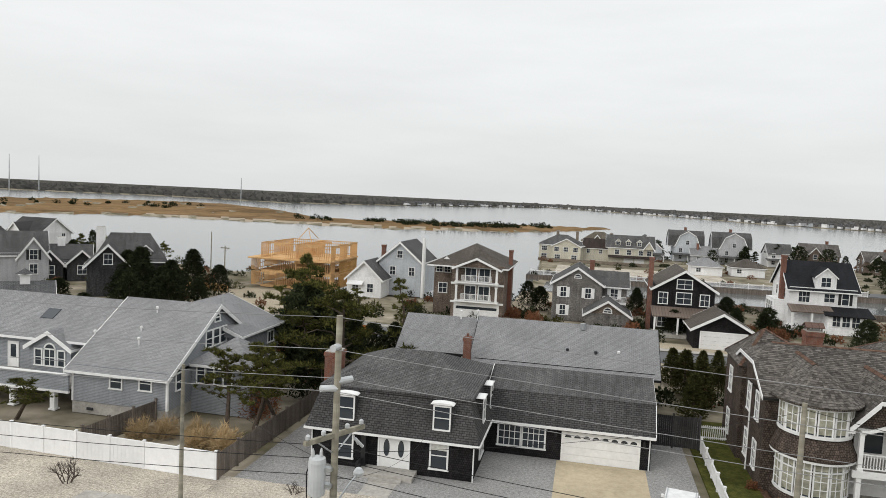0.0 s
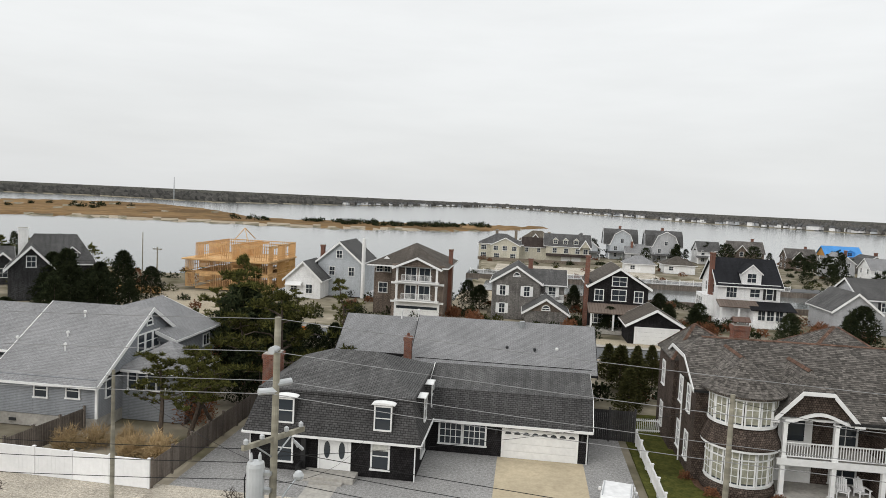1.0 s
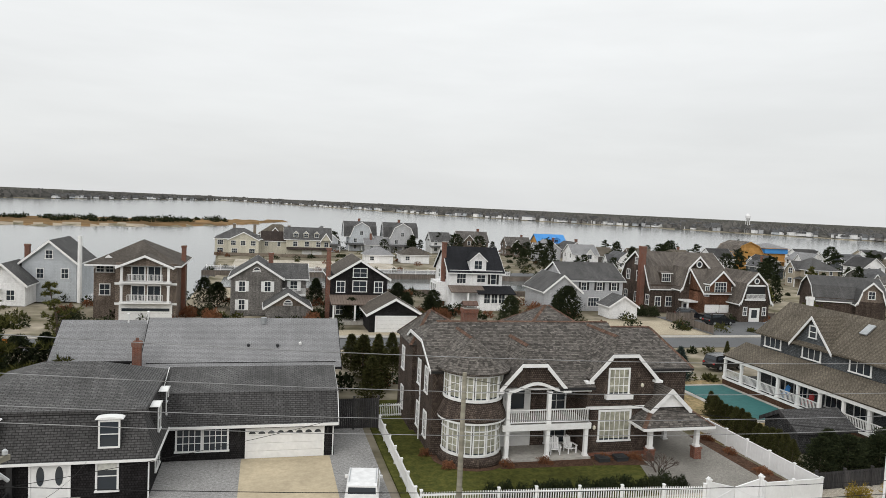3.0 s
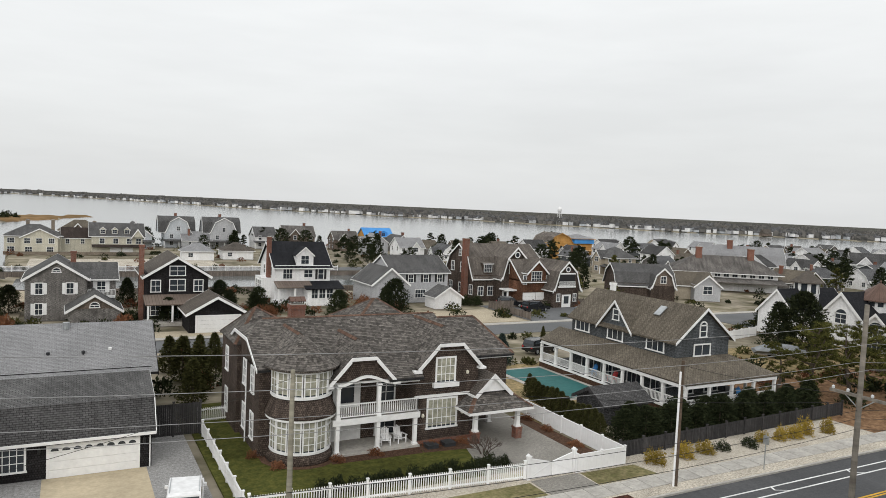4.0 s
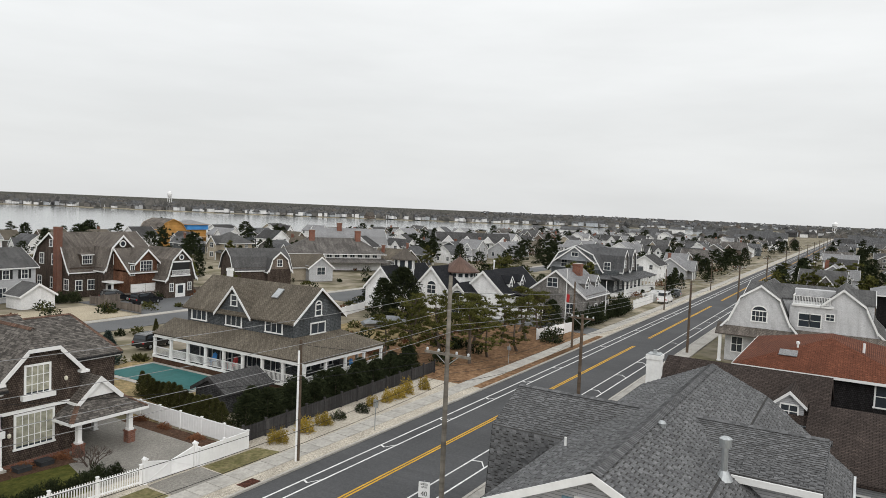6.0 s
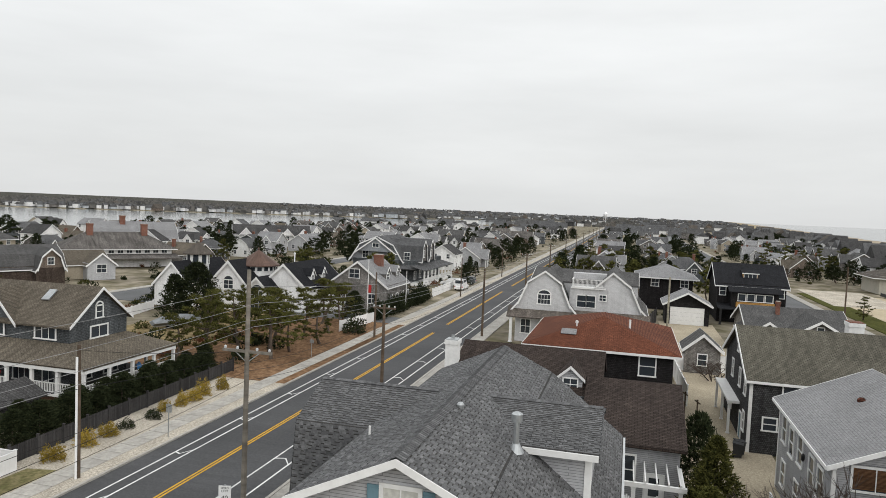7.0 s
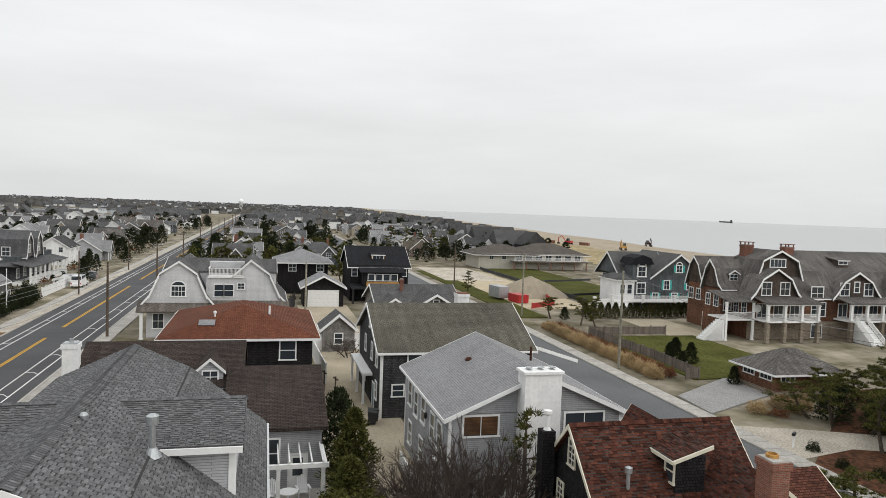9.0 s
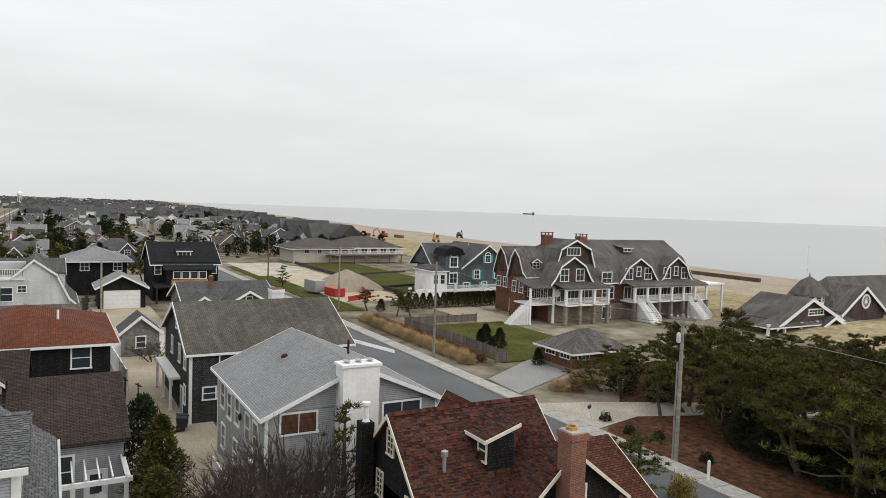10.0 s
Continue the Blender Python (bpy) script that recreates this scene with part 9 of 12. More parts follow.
def house_block(s, t, x, y, w, d, ze, zr, turn):
    """A plain far house: walls into s, roof into t."""
    c, sn = math.cos(turn), math.sin(turn)

    def at(px, py, pz):
        return (x + px * c - py * sn, y + px * sn + py * c, pz)

    a, b = w / 2, d / 2
    s.add([at(-a, -b, 0), at(a, -b, 0), at(a, b, 0), at(-a, b, 0), at(-a, -b, ze), at(a, -b, ze), at(a, b, ze), at(-a, b, ze), at(-a, 0, zr - 0.1), at(a, 0, zr - 0.1)],
          [(0, 1, 5, 4), (1, 2, 6, 9, 5), (2, 3, 7, 6), (3, 0, 4, 8, 7)])
    a, b, k = a + 0.4, b + 0.4, ze - 0.25
    t.add([at(-a, -b, k), at(a, -b, k), at(a, b, k), at(-a, b, k), at(-a, 0, zr), at(a, 0, zr)], [(0, 1, 5, 4), (2, 3, 4, 5), (1, 0, 3, 2), (0, 4, 3), (1, 2, 5)])


# houses too far off to tell apart: town to the south and the far shore of the bay
far_sets = [(LAP_WHITE, ROOF_GREY), (LAP_LGREY, ROOF_MID), (SH_GREY, ROOF_MID), (SH_DARK, ROOF_DARK), (LAP_BLUE, ROOF_GREY), (SH_TAN, ROOF_BROWN)]
shapes = [(Shape(), Shape()) for _ in far_sets]
for x, y, r_ in spots[MID_N:]:
    s, t = shapes[FREE.randrange(6)]
    house_block(s, t, x, y, FREE.uniform(9, 14), FREE.uniform(8, 11), FREE.uniform(4, 6.2), FREE.uniform(7.5, 10.5), FREE.choice((0, 1.57, 0.1, 1.5)))
count = 0
while count < 2600:
    a_ = FREE.uniform(18, 108)
    r_ = 480 * (FREE.uniform(1, 7.5))
    x, y = r_ * math.sin(radians(a_)), r_ * math.cos(radians(a_))
    sd, kd, oc = land(np.array([x]), np.array([y]))
    count += 1
    if sd[0] < 12 or oc[0] < 125 or abs(y - 26) < 14 or (kd[0] == 3 and a_ < 62 and (sd[0] > 420 or FREE.random() < 0.35)) or r_ < 515:
        continue
    s, t = shapes[FREE.choice((0, 0, 0, 1, 2, 3, 4, 5))]
    house_block(s, t, x, y, FREE.uniform(7, 14), FREE.uniform(6, 10), FREE.uniform(3, 6.0), FREE.uniform(6, 10), FREE.choice((0, 1.57, 0.1, 1.4)))
for _ in range(1300):
    a_ = FREE.uniform(-15, 80)
    fr = float(np.interp(a_, AZ, FAR)) + 22 + 100 * FREE.random() ** 1.6
    x, y = fr * math.sin(radians(a_)), fr * math.cos(radians(a_))
    s, t = shapes[FREE.choice((0, 0, 0, 0, 1, 4, 2))]
    house_block(s, t, x, y, FREE.uniform(3.5, 8), FREE.uniform(4, 6), FREE.uniform(2.2, 5.0), FREE.uniform(4.4, 7.6), FREE.uniform(0, 3))
# houses along the dunes further down the shore
for k in range(64):
    x = 232 + k * 11.5 + FREE.uniform(-3, 3)
    s, t = shapes[FREE.choice((0, 1, 2, 3, 5, 3))]
    house_block(s, t, x, -70 - 0.1 * x + FREE.uniform(-7, 9), FREE.uniform(9, 13), FREE.uniform(8, 11), FREE.uniform(5, 7), FREE.uniform(8, 11), FREE.choice((0, 1.57)))
for (s, t), (wm, rm) in zip(shapes, far_sets):
    solid("far_house_walls", s, wm, "far rows of shore houses across the bay", "houses", kind="stuff")
    solid("far_house_roofs", t, rm, "roofs of the far shore houses", "roofs", kind="stuff")


# ---- plants ----
def tufts(rng, cen, ln, wd, up=0.35, out=None):
    """Small pointed leaf blades at the given centres, spread in all directions."""
    n = len(cen)
    d = rng.normal(size=(n, 3))
    d[:, 2] += up * 1.5
    if out is not None:
        d += out * 1.2
    d /= np.linalg.norm(d, axis=1)[:, None]
    q = np.cross(d, rng.normal(size=(n, 3)))
    q /= np.linalg.norm(q, axis=1)[:, None] + 1e-9
    l_ = ln * rng.uniform(0.6, 1.3, (n, 1))
    w_ = wd * rng.uniform(0.6, 1.3, (n, 1))
    a, b, c = cen - q * w_, cen + q * w_, cen + d * l_
    return np.stack([a, b, c], 1).reshape(-1, 3)


def blades(name, verts, material):
    n = len(verts) // 3
    me = bpy.data.meshes.new(name)
    me.vertices.add(n * 3)
    me.vertices.foreach_set("co", np.asarray(verts, float).ravel())
    me.loops.add(n * 3)
    me.loops.foreach_set("vertex_index", np.arange(n * 3))
    me.polygons.add(n)
    me.polygons.foreach_set("loop_start", np.arange(n) * 3)
    me.polygons.foreach_set("loop_total", np.full(n, 3))
    me.materials.append(material)
    me.update(calc_edges=True)
    return me


def limb(s, p, q, r0, r1, rng, bend=0.25, n=5):
    """A bent tapering limb; returns its points."""
    p, q = np.array(p, float), np.array(q, float)
    off = rng.normal(size=3) * np.linalg.norm(q - p) * bend * 0.5
    pts = [p + (q - p) * t + off * math.sin(math.pi * t) for t in np.linspace(0, 1, 4)]
    for i in range(3):
        s.rod(pts[i], pts[i + 1], r0 + (r1 - r0) * i / 3, r0 + (r1 - r0) * (i + 1) / 3, n)
    return pts


def pine_mesh(seed, ht=7.0, spread=2.4, lean_=0.5, low=0.3, dense=15, limbs=15, per=5, ln=0.33, wd=0.036):
    """Trunk and crown of a wind-shaped shore pine: flat plates of needle tufts on separate limbs, with gaps between."""
    rng = np.random.default_rng(seed)
    s = Shape()
    top = np.array([rng.normal() * lean_, rng.normal() * lean_, ht * 0.93])
    tr = limb(s, (0, 0, -0.2), top, 0.13 + ht * 0.012, 0.04, rng, 0.18, 7)
    cen = []
    for k in range(limbs):
        t = low + (1 - low) * (k + rng.uniform(0, 0.9)) / limbs
        base = np.array([np.interp(t, np.linspace(0, 1, 4), [p[i] for p in tr]) for i in range(3)])
        a = k * 2.4 + rng.uniform(-0.7, 0.7)
        reach = spread * (1.2 - 0.85 * max(0.0, (t - 0.3) / 0.7)) * rng.uniform(0.45, 1.3)
        tip = base + np.array([math.cos(a) * reach, math.sin(a) * reach, rng.uniform(0.15, 0.75) * reach * 0.6])
        pts = limb(s, base, tip, 0.06, 0.018, rng, 0.25, 4)
        for f in (0.42, 0.62, 0.8, 0.95, 1.1):
            side = rng.normal(size=3) * (0.5, 0.5, 0.1) * (0.3 + reach * 0.25)
            c = pts[0] + (tip - pts[0]) * f + side
            s.rod(pts[0] + (tip - pts[0]) * f * 0.85, c, 0.018, 0.008, 3)
            cen.append((c, (0.26 + 0.26 * rng.random()) * (0.75 + 0.1 * reach)))
    for k in range(4):
        cen.append((top + rng.normal(size=3) * (0.22, 0.22, 0.2), 0.26))
    v = []
    for c, r in cen:
        for _ in range(per):
            g0 = rng.normal(size=3)
            g0 = c + g0 / np.linalg.norm(g0) * (r * 1.3, r * 1.3, r * 0.5) * rng.uniform(0.3, 1.0)
            m = rng.normal(size=(dense, 3))
            m[:, 2] = np.abs(m[:, 2]) * 0.9 + 0.1
            m /= np.linalg.norm(m, axis=1)[:, None]
            v.append(tufts(rng, g0 + m * 0.04, ln, wd, 0.45, m * 1.6))
    return meshed("trunk", s, BARK), blades("crown", np.concatenate(v), PINE)


def cone_mesh(seed, ht, rad, n, mat, ln=0.22, wd=0.06, fat=0.75, ragged=0.18):
    """A dense evergreen of conical or columnar outline."""
    rng = np.random.default_rng(seed)
    t = rng.random(n) ** 0.8
    a = rng.uniform(0, 2 * math.pi, n)
    lump = 1 + ragged * np.sin(a * 3 + t * 14) + ragged * np.sin(a * 5 - t * 23 + seed)
    r = rad * np.clip((1 - t) ** fat + 0.04, 0, 1) * lump * rng.uniform(0.55, 1.0, n) * np.clip(t * 9 + 0.35, 0, 1)
    c = np.stack([np.cos(a) * r, np.sin(a) * r, 0.08 + t * ht * 0.97], 1)
    out = np.stack([np.cos(a), np.sin(a), 0.4 + 0 * a], 1)
    s = Shape().rod((0, 0, -0.1), (0, 0, ht * 0.85), 0.05 + ht * 0.012, 0.02, 6)
    return meshed("trunk", s, BARK), blades("crown", tufts(rng, c, ln, wd, 0.3, out), mat)


def round_mesh(seed, rad, ht, n, mat, ln=0.2, wd=0.06):
    rng = np.random.default_rng(seed)
    m = rng.normal(size=(n, 3))
    m /= np.linalg.norm(m, axis=1)[:, None]
    m[:, 2] = np.abs(m[:, 2]) * 1.0
    k = rng.random((n, 1)) ** 0.35 * (1 + 0.16 * np.sin(m[:, :1] * 6 + seed) + 0.14 * np.sin(m[:, 1:2] * 7))
    c = m * k * (rad, rad, ht) + (0, 0, 0.05)
    s = Shape()
    for j in range(5):
        a = j * 1.26
        s.rod((0, 0, -0.1), (math.cos(a) * rad * 0.5, math.sin(a) * rad * 0.5, ht * 0.6), 0.03, 0.012, 5)
    return meshed("stem", s, BARK), blades("crown", tufts(rng, c, ln, wd, 0.4, m), mat)


def bare_mesh(seed, ht, spread, stems=9, depth=4):
    """Bare twigs forking from several stems."""
    rng = np.random.default_rng(seed)
    s = Shape()

    def grow(p, d, ln, r, left):
        q = p + d * ln
        s.rod(p, q, r, r * 0.65, 4 if left > 1 else 3)
        if left:
            for _ in range(3 if left > 1 else 4):
                e = d + rng.normal(size=3) * 0.42 + (0, 0, 0.12)
                grow(q, e / np.linalg.norm(e), ln * rng.uniform(0.6, 0.85), r * 0.62, left - 1)

    for k in range(stems):
        a = 2 * math.pi * k / stems + rng.uniform(-0.3, 0.3)
        d = np.array([math.cos(a) * spread, math.sin(a) * spread, 1.0])
        grow(np.array([math.cos(a) * 0.12, math.sin(a) * 0.12, -0.1]), d / np.linalg.norm(d), ht * 0.32, 0.04 + ht * 0.006, depth - 1)
    return meshed("twigs", s, TWIG), None


PLANTS = {}


def plant(kind, name, label, cat, x, y, scale=(1, 1, 1), turn=0.0, group="", z=0.0):
    """Sets a plant; the first of a kind builds its meshes."""
    if kind not in PLANTS:
        PLANTS[kind] = PLANT_KINDS[kind]()
    stem, crown = PLANTS[kind]
    h = thing(name, label, cat, x, y, z, turn, group=group)
    h.scale = scale
    o = new("trunk" if crown else "bush", stem)
    o.parent = h
    if crown:
        c = new("crown", crown)
        c.parent = h
    return h


PLANT_KINDS = {
    "town0": lambda: pine_mesh(31, 7.0, 2.5, 0.5, 0.2, 5, 13, 3, 0.6, 0.15), "town1": lambda: pine_mesh(32, 7.0, 2.1, 0.6, 0.3, 5, 13, 3, 0.6, 0.15),
    "town2": lambda: cone_mesh(33, 7.0, 1.9, 750, PINE_D, 0.6, 0.17, 0.55, 0.25), "town3": lambda: cone_mesh(34, 7.0, 2.4, 750, PINE_D, 0.6, 0.17, 0.4, 0.3),
    "pine0": lambda: pine_mesh(1, 7.0, 2.5, 0.5), "thinpine": lambda: pine_mesh(9, 7.0, 1.15, 0.3, 0.3, 9, 11, 2), "pine1": lambda: pine_mesh(2, 7.5, 2.2, 0.8, 0.35), "pine2": lambda: pine_mesh(3, 6.5, 2.8, 0.6, 0.2), "pine3": lambda: pine_mesh(4, 8.0, 2.0, 0.4, 0.25),
    "arbor": lambda: cone_mesh(5, 4.0, 0.95, 2600, ARBOR), "arbor2": lambda: cone_mesh(6, 4.0, 0.9, 2600, ARBOR, fat=0.6),
    "cedar": lambda: cone_mesh(7, 6.0, 2.0, 4200, PINE_D, 0.34, 0.085, 0.55, 0.25), "cedar2": lambda: cone_mesh(8, 6.0, 2.3, 4200, PINE_D, 0.34, 0.085, 0.45, 0.3),
    "spruce": lambda: cone_mesh(9, 3.5, 1.3, 2600, SPRUCE, 0.26, 0.06, 0.85, 0.15), "greencone": lambda: cone_mesh(10, 6.0, 1.7, 7000, PINE, 0.26, 0.05, 0.7, 0.25),
    "gold": lambda: round_mesh(11, 0.7, 1.2, 1100, GOLD, 0.2, 0.03), "hedge": lambda: round_mesh(12, 0.9, 0.95, 1300, PINE_D, 0.16, 0.045), "box": lambda: round_mesh(13, 0.8, 1.0, 1000, PINE_D, 0.14, 0.045),
    "russet": lambda: round_mesh(14, 0.9, 0.8, 900, RUSSET, 0.22, 0.035), "reed": lambda: round_mesh(15, 0.9, 1.5, 1500, REED, 0.5, 0.02), "russet_tree": lambda: round_mesh(18, 1.6, 4.0, 1800, RUSSET, 0.26, 0.05),
    "bare": lambda: bare_mesh(16, 4.4, 0.8, 15, 5), "bare2": lambda: bare_mesh(17, 2.2, 0.6, 6, 4),
}
PR = random.Random(5)


def pines(rows, label="dark green shore pine with crooked limbs", group="shore pines"):
    for x, y, ht in rows:
        k = PR.randrange(4)
        base = (7.0, 7.5, 6.5, 8.0)[k]
        q = ht / base
        plant("pine%d" % k, "pine_tree", label, "tree", x, y, (max(q, 0.75) * PR.uniform(0.9, 1.15), max(q, 0.75) * PR.uniform(0.9, 1.15), q), PR.uniform(0, 360), group)


def cedars(rows):
    for x, y, ht in rows:
        q = ht / 6.0
        plant(PR.choice(("cedar", "cedar2")), "cedar_tree", "dense dark evergreen with ragged outline", "tree", x, y, (max(q, 0.7), max(q, 0.7), q), PR.uniform(0, 360), "dark evergreens")


# round the grey house and behind the black house
plant("pine3", "pine_tree", "tall narrow shore pine behind the grey house", "tree", -27.6, 66.5, (1.0, 1.0, 1.42))
pines([(-20.4, 57.6, 9.4), (-26.8, 63.6, 9.8), (-24.9, 45.7, 5.9), (-23.2, 46.6, 6.4), (-21.6, 47.6, 4.8), (-31.5, 69, 7.5), (-21.6, 80, 7.8), (-22.9, 46, 5.7), (-24.2, 57, 7.0), (-39.8, 42.5, 3.0), (-29.5, 88, 5.0)])
cedars([(-20.8, 58.6, 7.8), (-26.0, 62.4, 8.6), (-26.2, 68.6, 6.6), (-28.9, 70.5, 6.0), (-20.4, 66.5, 4.6), (-22.0, 61, 4.4), (-19.2, 70, 4.2), (-64.7, 92, 7.9), (-61.0, 100, 7.3), (-57.4, 79.4, 5.8), (-55.4, 83.5, 6.4), (-53.5, 82.1, 6.2), (-57.0, 88.0, 6.8), (-59.6, 85.5, 6.4), (-51.5, 86.0, 5.0), (-66.4, 73.0, 3.2), (-63.0, 78.0, 3.0), (-70.0, 82.0, 4.0), (-102.7, 110, 6.2), (-101, 122, 5.4), (-64.2, 87, 5.0), (-69, 95, 7.0), (-23.5, 63, 5.5), (-22.4, 54.5, 4.6), (-26.5, 61.5, 5.2), (-25.0, 71, 6), (-57, 101, 5), (-74, 100, 6.5), (-90, 112, 6), (-38, 92, 4), (-18, 73, 4)])
for x, y in ((-23.5, 59.5), (-25.5, 64), (-28.5, 60), (-24, 49)):
    plant("russet_tree", "shrub", "tangle of bare russet vines and twigs", "shrub", x, y, (1.0, 1.0, 0.9), PR.uniform(0, 360), "russet shrubs")
for x, y in ((-29.2, 41.8), (-27.8, 42.6), (-24.6, 41.6), (-23.2, 42.4), (-22.4, 41.0), (-25.6, 42.9)):
    plant("reed", "grass_clump", "tall dry tan ornamental grass", "grass", x, y, (1, 1, 0.8), PR.uniform(0, 360), "ornamental grasses")
plant("bare2", "sapling", "small bare sapling beside the walk", "tree", -28.4, 34.0, (0.8, 0.8, 0.8))
plant("bare2", "sapling", "small bare shrub in the gravel", "shrub", -15.6, 36.6, (0.5, 0.5, 0.4))
# between the black house and the mansion
for x, y, ht in ((9.6, 68, 4.3), (10.4, 64.0, 4.4), (11.9, 73, 3.4), (13.9, 76, 3.0), (15.9, 78.5, 2.6), (9.4, 60.5, 3.8), (8.9, 72, 3.6), (12.8, 69, 2.8)):
    plant(PR.choice(("arbor", "arbor2")), "arborvitae", "olive green column of arborvitae", "shrub", x, y, (ht / 2.9, ht / 2.9, ht / 4), PR.uniform(0, 360), "arborvitae by the fence")
plant("russet_tree", "shrub", "bare russet shrub between evergreens", "shrub", 10.9, 70.2, (0.8, 0.8, 0.7))
cedars([(43.8, 96, 6.2), (34.5, 95, 4.8), (12.1, 99.5, 3.6), (8.2, 117, 4.3), (25.6, 108, 3.0), (26.8, 111, 3.4), (20.8, 103, 4.0), (21, 112, 4.4), (-7, 112, 4), (-9.5, 118, 4), (44, 100, 4.5)])
plant("russet_tree", "tree", "russet oak holding dead leaves", "tree", 36.5, 92, (1.1, 1.1, 1.0))
plant("bare2", "shrub", "bare twiggy shrub beside the drive", "shrub", 26.2, 41.2, (0.9, 0.9, 0.85))
for k in range(14):
    plant("hedge", "hedge_shrub", "low clipped dark green hedge shrub", "shrub", 13.6 + k * 0.98, 38.9 + 0.25 * math.sin(k * 1.7), (0.75, 0.6, 0.85 + 0.1 * math.sin(k * 2.3)), PR.uniform(0, 360), "front hedge")
for x, y in ((23.5, 44.0), (26.0, 43.9), (12.2, 43.9), (16.2, 43.7), (19.0, 43.9), (11.2, 46.4), (33.8, 44.0), (33.9, 47.0), (33.6, 40.2)):
    plant("russet", "shrub", "low brown dormant shrub in mulch", "shrub", x, y, (0.7, 0.5, 0.55), PR.uniform(0, 360), "dormant shrubs")
# round the pool and the porch house
plant("spruce", "spruce_tree", "young blue green spruce beside the pool", "tree", 43.0, 65.0, (1, 1, 1.0))
plant("arbor", "arborvitae", "narrow dark arborvitae by the street", "shrub", 55.0, 73.6, (0.5, 0.5, 0.6))
for k in range(26):
    plant(PR.choice(("cedar", "cedar2", "cedar")), "hedge_tree", "dense dark green cypress of the boundary hedge", "tree", 38.0 + k * 0.92, 39.9 + 0.5 * math.sin(k * 2.1), (0.62, 0.62, 0.42 + 0.07 * math.sin(k * 1.3)), PR.uniform(0, 360), "boundary hedge")
for k in range(15):
    plant(PR.choice(("arbor", "arbor2")), "hedge_tree", "dark green arborvitae between pool and fence", "tree", 36.6 + 0.12 * k, 41.0 + k * 0.85, (0.7, 0.7, 0.5 + 0.05 * math.sin(k)), PR.uniform(0, 360), "pool hedge")
for x in (36.7, 39.7, 41.9, 43.8, 46.6, 48.4, 50.3, 52.0, 53.7, 56.0):
    plant("gold" if x not in (43.8, 46.6) else "box", "shrub", "yellow green shrub in the shell bed", "shrub", x, 35.3 + PR.uniform(-0.2, 0.3), (PR.uniform(0.7, 1.2), PR.uniform(0.7, 1.1), PR.uniform(0.7, 1.2)), PR.uniform(0, 360), "yellow shrubs")
# shrubs between the bay houses
for x, y, k in ((-7, 101, 1), (-8, 104, 0), (6.5, 98.5, 1), (7.2, 101, 0), (19.6, 99.5, 1), (21.5, 101, 0), (23.0, 104.5, 1), (26.6, 103, 1), (28.0, 106, 0), (44.6, 110.5, 1), (46.2, 106.5, 0), (27.2, 112, 0), (-24.5, 100, 0), (-26, 104, 1), (-10.2, 103.5, 1), (31, 108.6, 0), (48.5, 105, 1), (62.5, 107.5, 0), (64.5, 106.8, 0), (41.5, 94.2, 1)):
    plant("russet" if k else "hedge", "shrub", "brown winter shrub in the yard" if k else "round evergreen shrub in the yard", "shrub", x, y, (1.5, 1.5, 1.7), PR.uniform(0, 360), "yard shrubs")
# grove beside the road
pines([(64.2, 41.3, 7.2), (69.4, 41.3, 7.0), (69.1, 37.4, 7.0), (73.5, 37.4, 6.5), (79.2, 36.2, 6.8), (71.5, 39, 7.5), (67, 44, 7.6), (76, 41, 7), (82, 40, 6.5), (86, 38, 6.2), (92, 42, 6.8), (92, 39, 6.3), (62, 44.5, 5.5), (96, 40, 6), (79, 45, 6.5)])
cedars([(86.4, 58.6, 8.3), (85.6, 61.6, 6.5), (86, 56, 5), (97.5, 39.2, 4.5), (102.5, 76.7, 4.5)])
plant("box", "shrub", "round dark evergreen shrub by the walk", "shrub", 87.8, 35.2, (2.0, 2.0, 2.1))
for k in range(16):
    plant("hedge", "hedge_shrub", "tall dark green hedge along the walk", "shrub", 100 + k * 1.8, 36.6 + 0.3 * math.sin(k), (1.6, 1.4, 2.4 + 0.4 * math.sin(k * 1.9)), PR.uniform(0, 360), "roadside hedge")
# back yards towards the beach
plant("greencone", "cypress_tree", "bright green cypress between the houses", "tree", 39.6, -5.2, (1.05, 1.05, 0.98), 20)
plant("greencone", "cypress_tree", "bright green cypress between the houses", "tree", 36.2, -4.6, (1.0, 1.0, 0.72), 120)
plant("cedar2", "cypress_tree", "dark round evergreen between the houses", "tree", 45.5, -4.9, (0.62, 0.62, 0.92), 70)
pines([(30.2, -4.4, 4.4), (33, -3.6, 3.6)], "green pine beside the house wall")
plant("bare", "shrub", "large bare twiggy shrub before the grey house", "shrub", 32.4, -10.4, (1.45, 1.45, 1.55), 10)
plant("bare", "shrub", "large bare twiggy shrub before the grey house", "shrub", 33.2, -8.6, (1.2, 1.2, 1.3), 140)
plant("thinpine", "pine_tree", "thin sparse pine beside the white chimney", "tree", 35.0, -13.9, (1, 1, 1.02))
plant("bare2", "shrub", "bare thicket in the yard", "shrub", 80, -9.5, (2.2, 2.2, 1.2))
# pines round the shell drive
pines([(52.7, -53.5, 4.2), (48.1, -53.6, 5.8), (44.6, -53, 6.8), (47.2, -61, 7.2), (37.4, -52, 6.8), (32, -50.8, 7.0), (27, -48.3, 8.4), (41.4, -62, 3.6), (33, -62.4, 7.0), (41.8, -69.2, 3.2)])
pines([(36.5, -46.9, 5.8), (30.5, -56, 7.6), (24.5, -56, 8.4), (50.8, -56, 5.7), (36.5, -57, 5.6), (27, -66, 7.4), (45, -57, 7.0), (21, -50, 8.5), (38, -75, 4.6), (47, -74, 2.3), (54, -60, 6.0), (30, -72, 7.7), (51, -68, 4.5), (43, -49.5, 5.0)])
